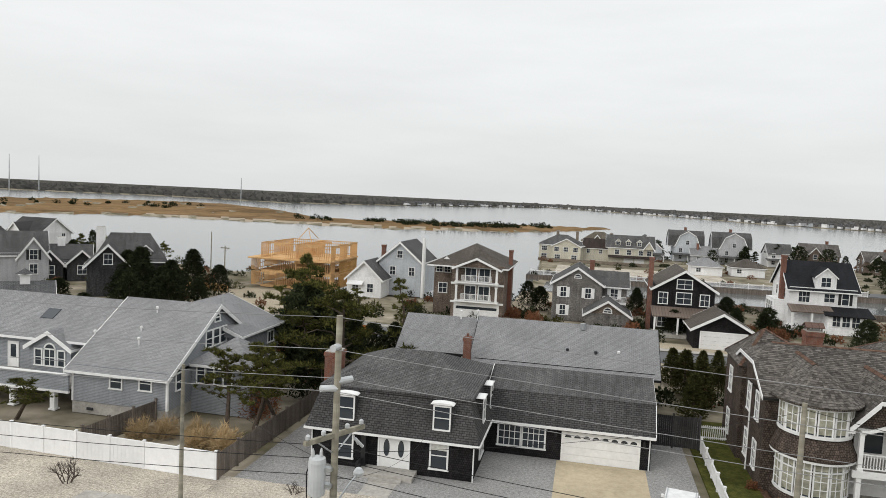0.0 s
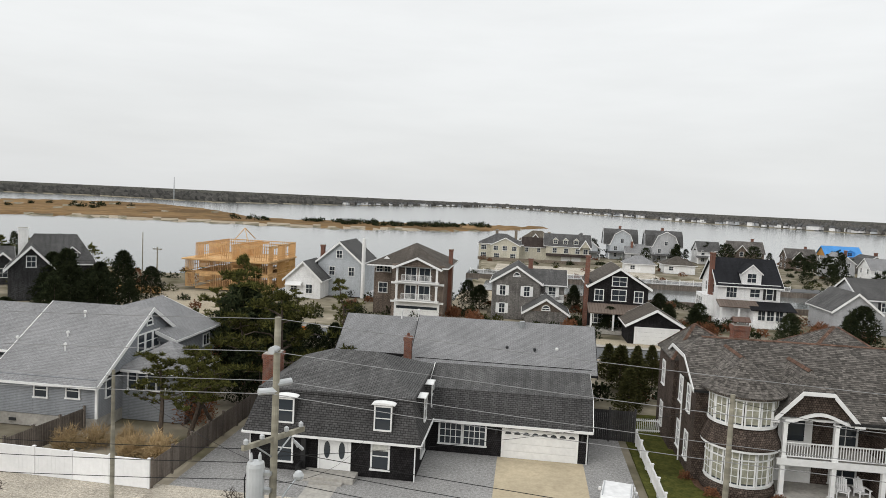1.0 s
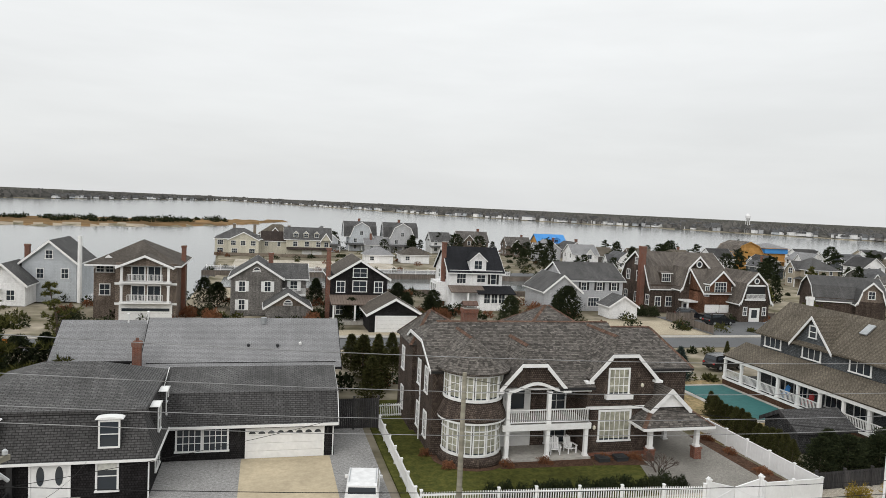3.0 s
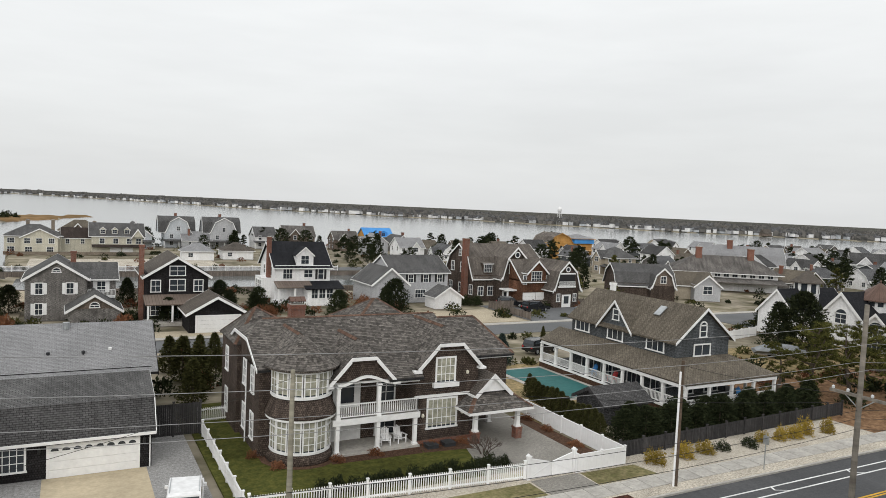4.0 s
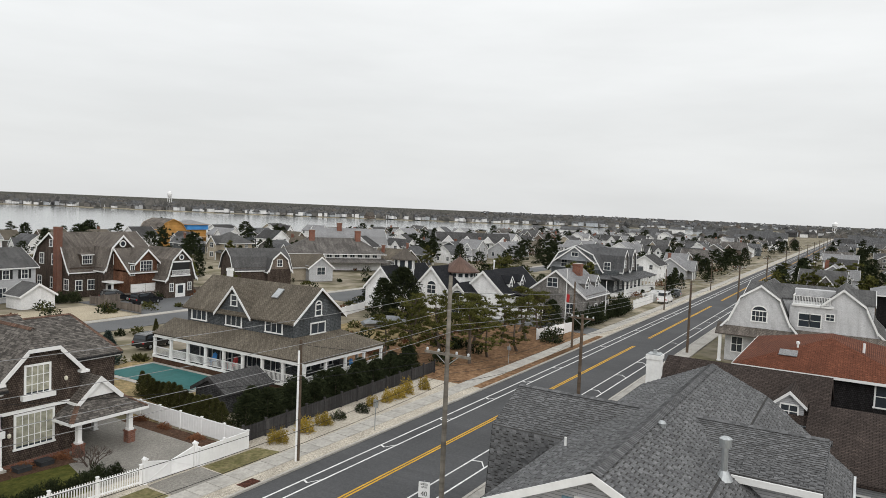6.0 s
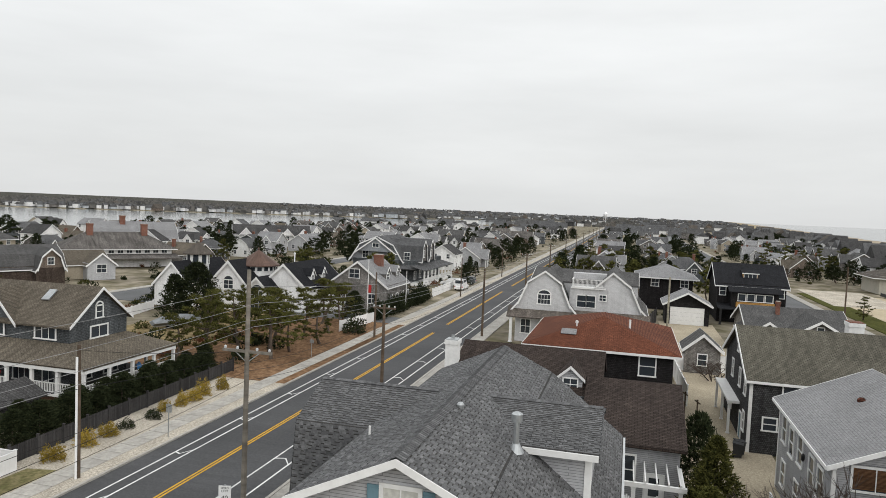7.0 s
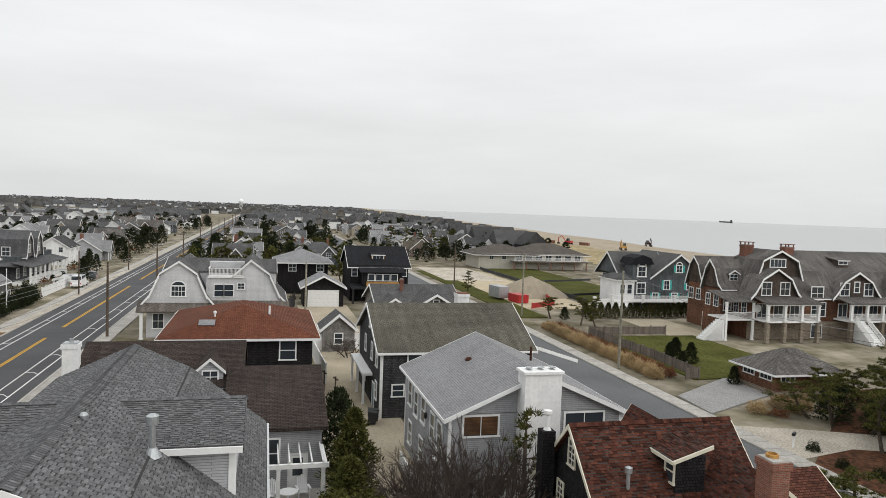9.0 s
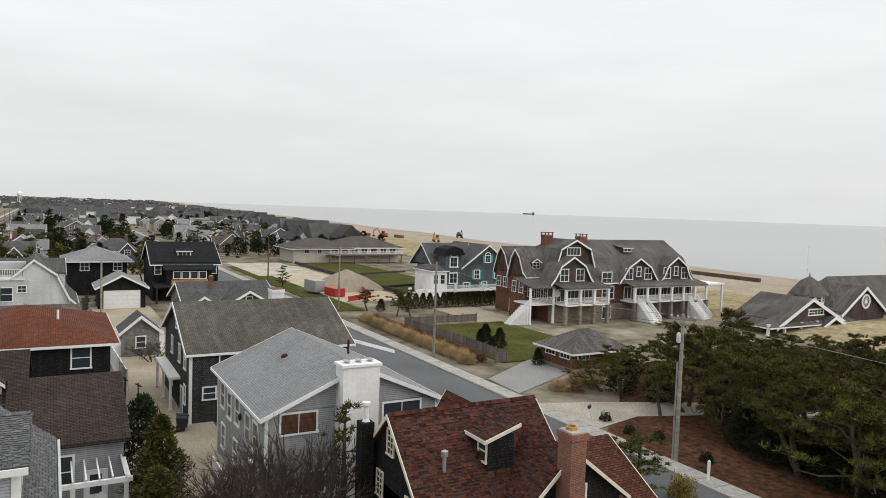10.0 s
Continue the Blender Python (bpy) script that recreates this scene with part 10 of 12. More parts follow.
pines([(51.8, -47.6, 3.2), (53.6, -50, 4.2), (33.4, -46.4, 7.0), (38.2, -48.2, 7.0), (29, -45, 6.4), (24, -43.2, 6.6), (31, -48.6, 6.0), (25.2, -45.4, 6.2), (34.6, -50, 7.0), (22.6, -47.4, 7.5), (27.2, -53.4, 8.0), (26.4, -61, 7.6), (19.5, -55, 8.6), (24, -70, 9.0), (52.5, -51.6, 2.6)])
cedars([(28, -45.6, 2.6), (31.8, -45.4, 2.4), (36, -48.6, 3.0), (23, -44, 2.8), (20, -45, 3.5), (17.5, -48, 4.5)])
cedars([(46.8, -50.3, 3.2), (50.6, -49, 3.5), (40.5, -51, 4.0), (34, -46, 3.2), (30, -46, 3.0), (26, -45, 3.2), (39, -56, 4.5), (35.5, -51, 3.8), (29, -51.5, 4.2), (24, -50, 4.0), (33, -56, 4.5)])
pines([(42.0, -53.5, 9.6), (41.2, -50.4, 8.0), (44.4, -51.5, 7.6), (46.8, -49.3, 6.0), (42.7, -46.2, 5.0), (39.8, -52.6, 7.6), (49.0, -47.6, 4.8), (38.3, -49.4, 7.2)], "tall shore pine among lower pines")
pines([(24.7, -63.7, 6.5), (20.6, -57.0, 7.8), (37.4, -61.0, 6.4), (24.1, -45.1, 7.6), (26.4, -51.9, 7.3), (40.1, -64.0, 4.4), (28.9, -52.5, 6.6), (26.3, -47.7, 5.6), (34.0, -59.7, 6.6), (42.9, -61.6, 4.9), (20.5, -60.9, 7.4), (24.7, -58.6, 5.9), (20.0, -50.3, 7.7), (28.9, -44.8, 7.1), (26.0, -61.7, 6.6), (27.0, -65.8, 5.6), (37.8, -57.8, 6.2), (42.6, -56.5, 5.8)], "dark shore pine of the grove")
pines([(53.9, -74.5, 3.7), (51.2, -76.5, 4.1), (48.4, -78.2, 4.5), (45.7, -79.8, 4.9), (43.1, -81.3, 5.2), (46.9, -64.8, 5.0), (44.5, -66.5, 5.4), (42.1, -68.0, 5.7), (39.7, -69.4, 6.0)])
pines([(31.9, -32.4, 3.6), (31.2, -30.6, 3.2), (33.0, -31.2, 3.4)], "small green pine beside the side road")
plant("gold", "shrub", "tan green shrub beside the side road", "shrub", 29.6, -34.2, (1.2, 1.2, 1.2))
for x, y in ((44.0, -41.0), (38.5, -41.5), (33.5, -41.0), (40.5, -40.4)):
    plant("box", "shrub", "round clipped evergreen shrub on needle litter", "shrub", x, y, (0.7, 0.7, 0.7), 0, "round shrubs")
for k in range(44):
    plant("reed", "grass_clump", "tall tan reed grass in a dense band along the fence", "grass", 67 + k * 0.72, -41.5 + 0.12 * math.sin(k * 2.0), (0.9, 0.75, 0.72 + 0.08 * math.sin(k)), PR.uniform(0, 360), "winter grasses")
for k in range(16):
    plant("russet", "hedge_shrub", "brown leafless hedge behind the reeds", "shrub", 67.6 + k * 2.0, -43.4, (1.5, 0.8, 1.1), PR.uniform(0, 360), "brown hedge")
for x, y in ((53.5, -47.5), (54.4, -49.2), (52.8, -45.2), (56.0, -50.5), (55.4, -47.2), (57.0, -49.2), (54.0, -44.0)):
    plant(PR.choice(("russet", "reed")), "shrub", "russet and tan shrubs in the bed", "shrub", x, y, (1.0, 1.0, 0.6), PR.uniform(0, 360), "bed shrubs")
for x, y, ht in ((74.6, -47.8, 2.4), (73.4, -49.9, 2.6), (75.6, -49.2, 2.8), (72.2, -48.0, 1.8), (63.6, -48.6, 2.0)):
    plant("cedar", "evergreen", "small dark evergreen on the lawn", "shrub", x, y, (ht / 6, ht / 6, ht / 6), PR.uniform(0, 360), "lawn evergreens")
for k in range(16):
    plant("arbor2", "arborvitae", "dark narrow evergreen of a row", "shrub", 108.6 - 1.6 * math.sin(k * 0.2), -53.0 - k * 1.25, (0.9, 0.9, 0.66), PR.uniform(0, 360), "evergreen row")
pines([(107.5, -46.2, 3.6), (100.7, -48.4, 4.4), (99.5, -50.4, 4.6), (144, -42.5, 4.5)], "young pine beside the side road")
plant("cedar", "evergreen", "small dark evergreen by the road", "shrub", 106, -48, (0.4, 0.4, 0.35))

# trees among the town's houses
TR = random.Random(21)
rows = []
while len(rows) < 520:
    a_, r_ = radians(TR.uniform(-45, 150)), 70 + 480 * TR.random() ** 1.3
    x, y = r_ * math.sin(a_), r_ * math.cos(a_)
    sd, kd, oc = land(np.array([x]), np.array([y]))
    if sd[0] < 5 or kd[0] != 0 or oc[0] < 115 or not clear(x, y, 0.5) or any(abs(x - p) < 6.5 and abs(y - q) < 6.5 for p, q in placed_at):
        continue
    if (-40 < y < 34 and x < 132) or (30 < y < 105 and x < 128):
        continue
    rows.append((x, y, TR.uniform(3.5, 8.0)))
rows += [(225 + k * 7.5 + TR.uniform(-4, 4), -72 - 0.1 * (225 + k * 7.5) + TR.uniform(-14, 22), TR.uniform(4, 8)) for k in range(70)]
rows.sort(key=lambda v: math.hypot(v[0], v[1]))
for x, y, ht in rows[:70]:
    k = TR.randrange(4)
    plant("town%d" % k, "pine_tree" if k < 2 else "cedar_tree", "dark green evergreen among the houses", "tree", x, y, (ht / 7.5, ht / 7.5, ht / 7), TR.uniform(0, 360), "trees of the town")
vs = []
for x, y, ht in rows[70:]:
    k = "town%d" % TR.choice((0, 1, 2, 3, 3))
    if k not in PLANTS:
        PLANTS[k] = PLANT_KINDS[k]()
    me = PLANTS[k][1]
    co = np.empty(len(me.vertices) * 3)
    me.vertices.foreach_get("co", co)
    t = TR.uniform(0, 6.28)
    co = co.reshape(-1, 3) @ np.array([[math.cos(t), math.sin(t), 0], [-math.sin(t), math.cos(t), 0], [0, 0, 1]])
    q = ht / 7.0
    vs.append(co * (q * 1.1, q * 1.1, q) + (x, y, 0))
tagged(new("town_trees", blades("town_trees", np.concatenate(vs), PINE_D)), "dark evergreens between the far houses of the town", "trees", kind="stuff")
shrubs = {PINE_D: [], ARBOR: [], RUSSET: []}
sr = np.random.default_rng(8)
while sum(len(v) for v in shrubs.values()) < 1500:
    a_, r_ = radians(sr.uniform(-46, 150)), 62 + 420 * sr.random() ** 1.4
    x, y = r_ * math.sin(a_), r_ * math.cos(a_)
    sd, kd, oc = land(np.array([x]), np.array([y]))
    if sd[0] < 3 or kd[0] != 0 or oc[0] < 118 or 15 < y < 38.5 or -41 < y < -27 or 79 < y < 91 or (34 < y < 64 and x < 62) or (-26 < y < 15 and x < 126) or (-110 < y < -38 and x < 220):
        continue
    n = 90
    m = sr.normal(size=(n, 3))
    m /= np.linalg.norm(m, axis=1)[:, None]
    m[:, 2] = np.abs(m[:, 2])
    sz = sr.uniform(0.5, 1.5)
    mat = (PINE_D, PINE_D, ARBOR, RUSSET)[int(sr.integers(4))]
    shrubs[mat].append(tufts(sr, np.array([x, y, 0.0]) + m * sr.random((n, 1)) ** 0.4 * (sz, sz, sz * sr.uniform(0.7, 1.3)), 0.42, 0.13, 0.4, m))
for mat, v in shrubs.items():
    tagged(new("yard_shrubs", blades("yard_shrubs", np.concatenate(v), mat)), "low winter shrubs in the yards of the town", "shrubs", kind="stuff")
pines([(200, -6, 9.5), (205, 2, 8), (238, 12, 9), (214, 18.6, 6.5), (256, -51, 10), (260, -62, 9.5), (300, -90, 9), (270, -48, 10), (246, -54, 9), (228, -20, 8), (190, 4, 7.5), (180, 10, 7), (230, -60, 8), (280, -75, 9), (222, 6, 8.5), (208, -14, 8)])

# far woods on the horizon and scrub on the marsh
wr = np.random.default_rng(3)
vs = []
for lo, hi, a0, a1, n, h0, h1 in ((40, 420, -50, -4, 4200, 6, 13), (35, 520, -6, 24, 3000, 6, 13), (30, 600, 24, 75, 4600, 5, 12), (0, 900, 60, 98, 1500, 5, 8)):
    a = np.radians(wr.uniform(a0, a1, n))
    r = np.interp(np.degrees(a), AZ, FAR) + wr.uniform(lo, hi, n)
    if a0 == 60:
        r = wr.uniform(950, 2800, n)
    hh = wr.uniform(h0, h1, n) * (0.82 + 0.14 * np.sin(np.degrees(a) * 2.3) + 0.1 * np.sin(np.degrees(a) * 7.1 + 1))
    c = np.stack([r * np.sin(a), r * np.cos(a), 0 * r], 1)
    ok = land(c[:, 0], c[:, 1])[0] > 3
    c, hh = c[ok], hh[ok]
    for k in range(5):
        p = c + wr.normal(size=c.shape) * (3.0, 3.0, 0)
        p[:, 2] = 0
        w = wr.uniform(2.0, 4.5, (len(c), 1))
        q = np.stack([-c[:, 1], c[:, 0], 0 * c[:, 0]], 1)
        q /= np.linalg.norm(q, axis=1)[:, None]
        top = p + np.stack([0 * hh, 0 * hh, hh * wr.uniform(0.75, 1.05, len(hh))], 1)
        mid = p + np.stack([0 * hh, 0 * hh, hh * 0.5], 1)
        vs.append(np.stack([p - q * w * 0.8, p + q * w * 0.8, mid + q * w], 1).reshape(-1, 3))
        vs.append(np.stack([mid - q * w, p - q * w * 0.8, mid + q * w], 1).reshape(-1, 3))
        vs.append(np.stack([mid - q * w, mid + q * w, top], 1).reshape(-1, 3))
tagged(new("far_woods", blades("far_woods", np.concatenate(vs), FARWOOD_HAZY)), "grey brown winter woods along the far shore, paled for haze", "woods", kind="stuff")
vs = []
for a0, a1, n in ((-16, -3, 60), (-44, -30, 25), (-24, -16, 12)):
    for _ in range(n):
        a = radians(wr.uniform(a0, a1))
        lo, hi = np.interp(math.degrees(a), MAZ, MLO), np.interp(math.degrees(a), MAZ, MHI)
        r = lo + (hi - lo) * wr.uniform(0.3, 0.7)
        c = np.array([r * math.sin(a), r * math.cos(a), 0])
        sz = wr.uniform(1.5, 4.0)
        m = wr.normal(size=(60, 3))
        m /= np.linalg.norm(m, axis=1)[:, None]
        m[:, 2] = np.abs(m[:, 2])
        m *= wr.random((60, 1)) ** 0.5
        vs.append(tufts(wr, c + m * (sz, sz, sz * 0.8), 1.2, 0.4, 0.4, m))
tagged(new("marsh_scrub", blades("marsh_scrub", np.concatenate(vs), PINE_D)), "dark scrub bushes on the marsh island", "bushes", kind="stuff")


# ---- fences, poles, wires, vehicles, small things ----
def picket_fence(label, pts, ht=1.1, mat=None, gap=0.15, post_gap=2.4, caps=True, wide=0.05, close=False):
    m = mat or VINYL
    f = thing("fence", label, "fence", pts[0][0], pts[0][1], 0)
    ox, oy = pts[0]
    for (ax, ay), (bx, by) in zip(pts, pts[1:]):
        ln = math.hypot(bx - ax, by - ay)
        n = max(1, round(ln / post_gap))
        ang = math.degrees(math.atan2(by - ay, bx - ax))
        for i in range(n + 1):
            t = i / n
            me = kept(("fp", ht, m.name), lambda: meshed("post", Shape().box(-0.065, 0.065, -0.065, 0.065, 0, ht + 0.12).box(-0.09, 0.09, -0.09, 0.09, ht + 0.12, ht + 0.17), m))
            share("post", me, f, pose(ax + (bx - ax) * t - ox, ay + (by - ay) * t - oy, 0.05, 0, 0, ang))
        seg = ln / n

        def panel():
            s = Shape()
            if close:
                s.box(0.06, seg - 0.06, -0.025, 0.025, 0.08, ht)
                s.box(0.06, seg - 0.06, -0.045, 0.045, ht, ht + 0.07)
                s.box(0.06, seg - 0.06, -0.04, 0.04, 0.05, 0.15)
                k = 0.3
                while k < seg - 0.2:
                    s.box(k, k + 0.012, -0.032, 0.032, 0.15, ht)
                    k += 0.28
            else:
                s.box(0.06, seg - 0.06, -0.03, 0.03, 0.18, 0.27).box(0.06, seg - 0.06, -0.03, 0.03, ht - 0.2, ht - 0.1)
                k = gap
                while k < seg - 0.08:
                    s.box(k - wide / 2, k + wide / 2, -0.02, 0.02, 0.1, ht)
                    k += gap
            return meshed("panel", s, m)

        me = kept(("fpan", round(seg, 3), ht, m.name, gap, close, wide), panel)
        for i in range(n):
            t = i / n
            share("panel", me, f, pose(ax + (bx - ax) * t - ox, ay + (by - ay) * t - oy, 0.05, 0, 0, ang))
    return f


picket_fence("tall solid white vinyl fence along the shell strip", [(-60, 38.4), (-20.8, 37.0)], 1.65, VINYL, close=True)
picket_fence("weathered board fence beside the gravel yard", [(-20.7, 37.1), (-20.4, 58)], 1.65, FENCEW, gap=0.145, wide=0.135)
picket_fence("weathered board fence before the grey house", [(-31.0, 38.4), (-30.2, 45.0)], 1.6, FENCEW, gap=0.145, wide=0.135)
picket_fence("tall dark board fence beside the garage", [(5.0, 52.4), (8.7, 52.4)], 2.4, FENCED, gap=0.145, wide=0.135)
picket_fence("white picket fence between gravel yard and lawn", [(8.8, 54.0), (8.7, 36.0)], 1.1)
picket_fence("white picket gate section beside the mansion", [(8.9, 55.0), (11.5, 55.2)], 1.15)
picket_fence("white picket fence along the front lawn", [(8.9, 37.6), (15.7, 37.2), (26.2, 36.2)], 1.15)
gt = thing("gate", "white double drive gate dipping towards its middle, shut", "gate", 26.4, 36.1, 0)
for x in (0.0, 3.7):
    part("post", Shape().box(x - 0.11, x + 0.11, -0.11, 0.11, 0.05, 1.6).box(x - 0.15, x + 0.15, -0.15, 0.15, 1.6, 1.68).prism([(x - 0.12, 1.68), (x + 0.12, 1.68), (x, 1.8)], "y", -0.12, 0.12), VINYL, gt)
for a0, a1, z0, z1 in ((0.16, 1.83, 1.4, 0.98), (3.54, 1.87, 1.4, 0.98)):
    leaf = part("gate_leaf", Shape().prism([(a0, 0.17), (a1, 0.17), (a1, z1), (a0, z0)], "y", -0.02, 0.02), VINYL, gt)
    fr = Shape().prism([(a0, z0 - 0.02), (a1, z1 - 0.02), (a1, z1 + 0.08), (a0, z0 + 0.08)], "y", -0.045, 0.045).prism([(a0, 0.12), (a1, 0.12), (a1, 0.24), (a0, 0.24)], "y", -0.045, 0.045)
    fr.prism([(a0, 0.24), (a0 + (a1 - a0) * 0.07, 0.24), (a1, z1 - 0.03), (a1 - (a1 - a0) * 0.07, z1)], "y", -0.04, 0.04)
    part("gate_rail", fr, VINYL, leaf)
picket_fence("white fence from the gate to the corner", [(30.2, 35.9), (34.5, 36.0), (34.7, 60)], 1.2, close=True)
picket_fence("dark wooden picket fence behind the shell bed", [(34.9, 36.9), (62.5, 38.0)], 1.25, FENCED, gap=0.14, wide=0.11)
picket_fence("white fence along the side of the grove", [(74, 66), (92, 70)], 1.3, close=True)
picket_fence("white fence along the walk", [(88, 37.4), (98, 36.0)], 1.4, close=True)
picket_fence("white fence beyond the drive", [(130, 36.2), (146, 36.2)], 1.6, close=True)
picket_fence("tall white vinyl fence in the back court", [(84.2, -11.4), (83.4, -5.4), (67.9, -6.0)], 1.9, close=True)
picket_fence("tall dark fence behind the gambrel house", [(107, -3), (120, -5)], 2.3, FENCED, gap=0.145, wide=0.135)
picket_fence("grey wooden fence round the beach lawn", [(66, -44.4), (66, -46), (76, -46.4), (92, -45.6), (92, -58)], 1.2, FENCEW, gap=0.14, wide=0.12)
picket_fence("grey wooden fence along the drive", [(65, 90.5), (65, 103), (86, 103)], 1.2, FENCEW, gap=0.14, wide=0.12)
picket_fence("white fence along the canal", [(-13, 167), (60, 167)], 1.2, gap=0.2, post_gap=3)
picket_fence("black fabric silt fence round the site", [(125, -61), (195, -61)], 0.8, PLASTIC, close=True, post_gap=4)
picket_fence("red plastic fence round the site", [(118, -47), (122, -53), (150, -60)], 0.9, RED, close=True, post_gap=3)


def utility_pole(label, x, y, top, r=0.19, mat=None, arm=None, arm_turn=0.0, arm_len=2.4, extra=()):
    p = thing("utility_pole", label, "utility pole", x, y)
    part("pole", Shape().rod((0, 0, 0), (0, 0, top), r, r * 0.68, 12), mat or POLE, p)
    if arm:
        c, s_ = math.cos(radians(arm_turn)), math.sin(radians(arm_turn))
        a = Shape().box(-arm_len / 2, arm_len / 2, -0.06, 0.06, -0.07, 0.07)
        ao = part("crossarm", a, mat or POLE, p, at=pose(0, 0, arm, 0, 0, arm_turn))
        for k in (-0.45, -0.2, 0.2, 0.45):
            part("insulator", Shape().lathe(k * arm_len, 0, [(0.03, 0.07), (0.07, 0.1), (0.07, 0.2), (0.03, 0.24)], 8), GREYPAINT, ao)
        part("brace", Shape().rod((-0.7 * c, -0.7 * s_, arm - 0.06), (0, 0, arm - 0.6), 0.025, n=5).rod((0.7 * c, 0.7 * s_, arm - 0.06), (0, 0, arm - 0.6), 0.025, n=5), STEEL, p)
    return p


NP = (-6.95, 19.2)
p = utility_pole("tall weathered utility pole with crossarm, transformer and lamp", *NP, 13.9, 0.135, POLE, 10.35, 62, 2.3)
t_ = part("transformer", Shape().lathe(-0.46, -0.2, [(0.24, 8.55), (0.26, 8.62), (0.26, 9.55), (0.24, 9.66), (0.1, 9.72)], 16), GREYPAINT, p, "grey cylindrical transformer", smooth=False)
for dx in (-0.12, 0.1):
    part("bushing", Shape().lathe(-0.46 + dx, -0.2 + dx * 0.5, [(0.03, 9.66), (0.06, 9.72), (0.05, 9.85), (0.02, 9.95)], 8), GREYPAINT, t_)
part("transformer_bracket", Shape().box(-0.32, 0.0, -0.25, -0.05, 9.3, 9.4).box(-0.32, 0.0, -0.25, -0.05, 8.8, 8.9), STEEL, p)
part("cutout", Shape().rod((0.42, 0.55, 10.1), (0.62, 0.75, 9.8), 0.05, n=6).rod((0.4, 0.5, 10.2), (0.5, 0.62, 9.9), 0.025, n=5), GREYPAINT, p)
for z, dx, dy in ((13.0, 0.0, -0.24), (11.95, 0.16, 0.18), (11.75, -0.2, -0.16)):
    part("insulator", Shape().rod((0, 0, z), (dx * 2.0, dy * 2.0, z + 0.02), 0.1, 0.1, 10), GREYPAINT, p, "grey post insulator")
part("cable_drop", Shape().line([(-0.62, -0.25, 9.6), (-0.75, -0.3, 9.2), (-0.72, -0.28, 8.2), (-0.9, -0.3, 6.5)], 0.018).line([(-0.5, -0.1, 9.7), (-0.68, -0.1, 9.0), (-0.6, -0.1, 7.5)], 0.018), CABLE, p)
lamp_arm = part("lamp_arm", Shape().line([(0.05, 0.1, 8.2), (0.25, 0.6, 8.6), (0.35, 1.1, 8.75)], 0.03, 6), STEEL, p)
part("lamp_head", Shape().lathe(0.37, 1.2, [(0.03, 8.62), (0.15, 8.7), (0.17, 8.8), (0.1, 8.92), (0.02, 8.96)], 12), GREYPAINT, p, "grey street lamp head")
utility_pole("tall weathered utility pole with wide crossarm", 32.9, 19.2, 13.8, 0.16, POLE_M, 9.45, 90, 2.9)
utility_pole("brown utility pole beside the road", 54.4, 19.2, 9.3, 0.16, POLE_D, 9.0, 90, 2.0)
utility_pole("brown utility pole beside the road", 93.8, 18.8, 9.4, 0.17, POLE_D)
utility_pole("tall weathered utility pole with crossarm", -47, 19.2, 13.9, 0.2, POLE, 10.35, 90, 2.3)
utility_pole("brown utility pole beside the road", 134.6, 18.8, 9.4, 0.17, POLE_D, 9.0, 90, 2.0)
utility_pole("brown utility pole beside the road", 176, 18.8, 9.4, 0.17, POLE_D, 9.0, 90, 2.0)
utility_pole("brown utility pole beside the road", 220, 18.8, 9.4, 0.17, POLE_D, 9.0, 90, 2.0)
utility_pole("slim weathered pole beside the walk", -21.0, 33.7, 7.8, 0.13, POLE)
utility_pole("slim weathered pole before the mansion", 10.0, 33.8, 9.0, 0.16, POLE)
q = utility_pole("weathered pole with white conduit beside the walk", 34.9, 31.7, 8.3, 0.15, POLE_D)
part("conduit", Shape().rod((-0.22, -0.05, 0), (-0.22, -0.05, 7.6), 0.07, n=8), VINYL, q, "white plastic conduit")
utility_pole("dark pole beside the walk", 86.0, 31.6, 8.7, 0.15, POLE_D)
utility_pole("slim pole beside the walk", 134.0, 31.5, 7.8, 0.13, POLE_D)
utility_pole("slim pole beside the walk", 180.0, 31.5, 7.8, 0.13, POLE_D)
q = utility_pole("pale green treated pole beside the side road", 72.0, -39.6, 11.2, 0.16, POLE)
q = utility_pole("pale treated pole with crossarm and steel conduit", 34.5, -39.0, 10.6, 0.17, POLE, 10.3, 20, 1.9)
part("conduit", Shape().rod((0.16, 0.16, 0), (0.16, 0.16, 7.2), 0.06, n=8), STEEL, q)
part("transformer", Shape().lathe(0.05, 0.3, [(0.12, 8.6), (0.15, 8.7), (0.15, 9.2), (0.05, 9.35)], 10), GREYPAINT, q)
q = utility_pole("pale treated pole with lamp arm", 109.9, -42.0, 10.6, 0.16, POLE)
part("lamp_arm", Shape().line([(0, 0, 8.9), (-0.4, 1.5, 9.4), (-0.6, 3.0, 9.2)], 0.04, 6), STEEL, q)
utility_pole("dark pole beside the side road", 150, -41.0, 9.4, 0.16, POLE_D)
utility_pole("weathered pole in the back lane", 98.3, -5.6, 9.5, 0.16, POLE)
utility_pole("thin pole among the trees", -59.5, 102.8, 10.1, 0.1, POLE)
utility_pole("weathered pole with crossarms near the water", -60.5, 109, 7.4, 0.13, POLE, 7.0, 0, 1.6)
utility_pole("short pole behind the grey house", -63, 90, 4.8, 0.1, POLE)
for k in range(18):
    utility_pole("distant utility pole along the road", 262 + 40 * k, 18.6, 9.5, 0.15, POLE_D, 9.0, 90, 2.0)
fl = thing("flagpole", "slim white flagpole with a hanging flag", "flagpole", 101.4, 38.6)
part("pole", Shape().rod((0, 0, 0), (0, 0, 9.0), 0.08, 0.05, 8), WHITE, fl)
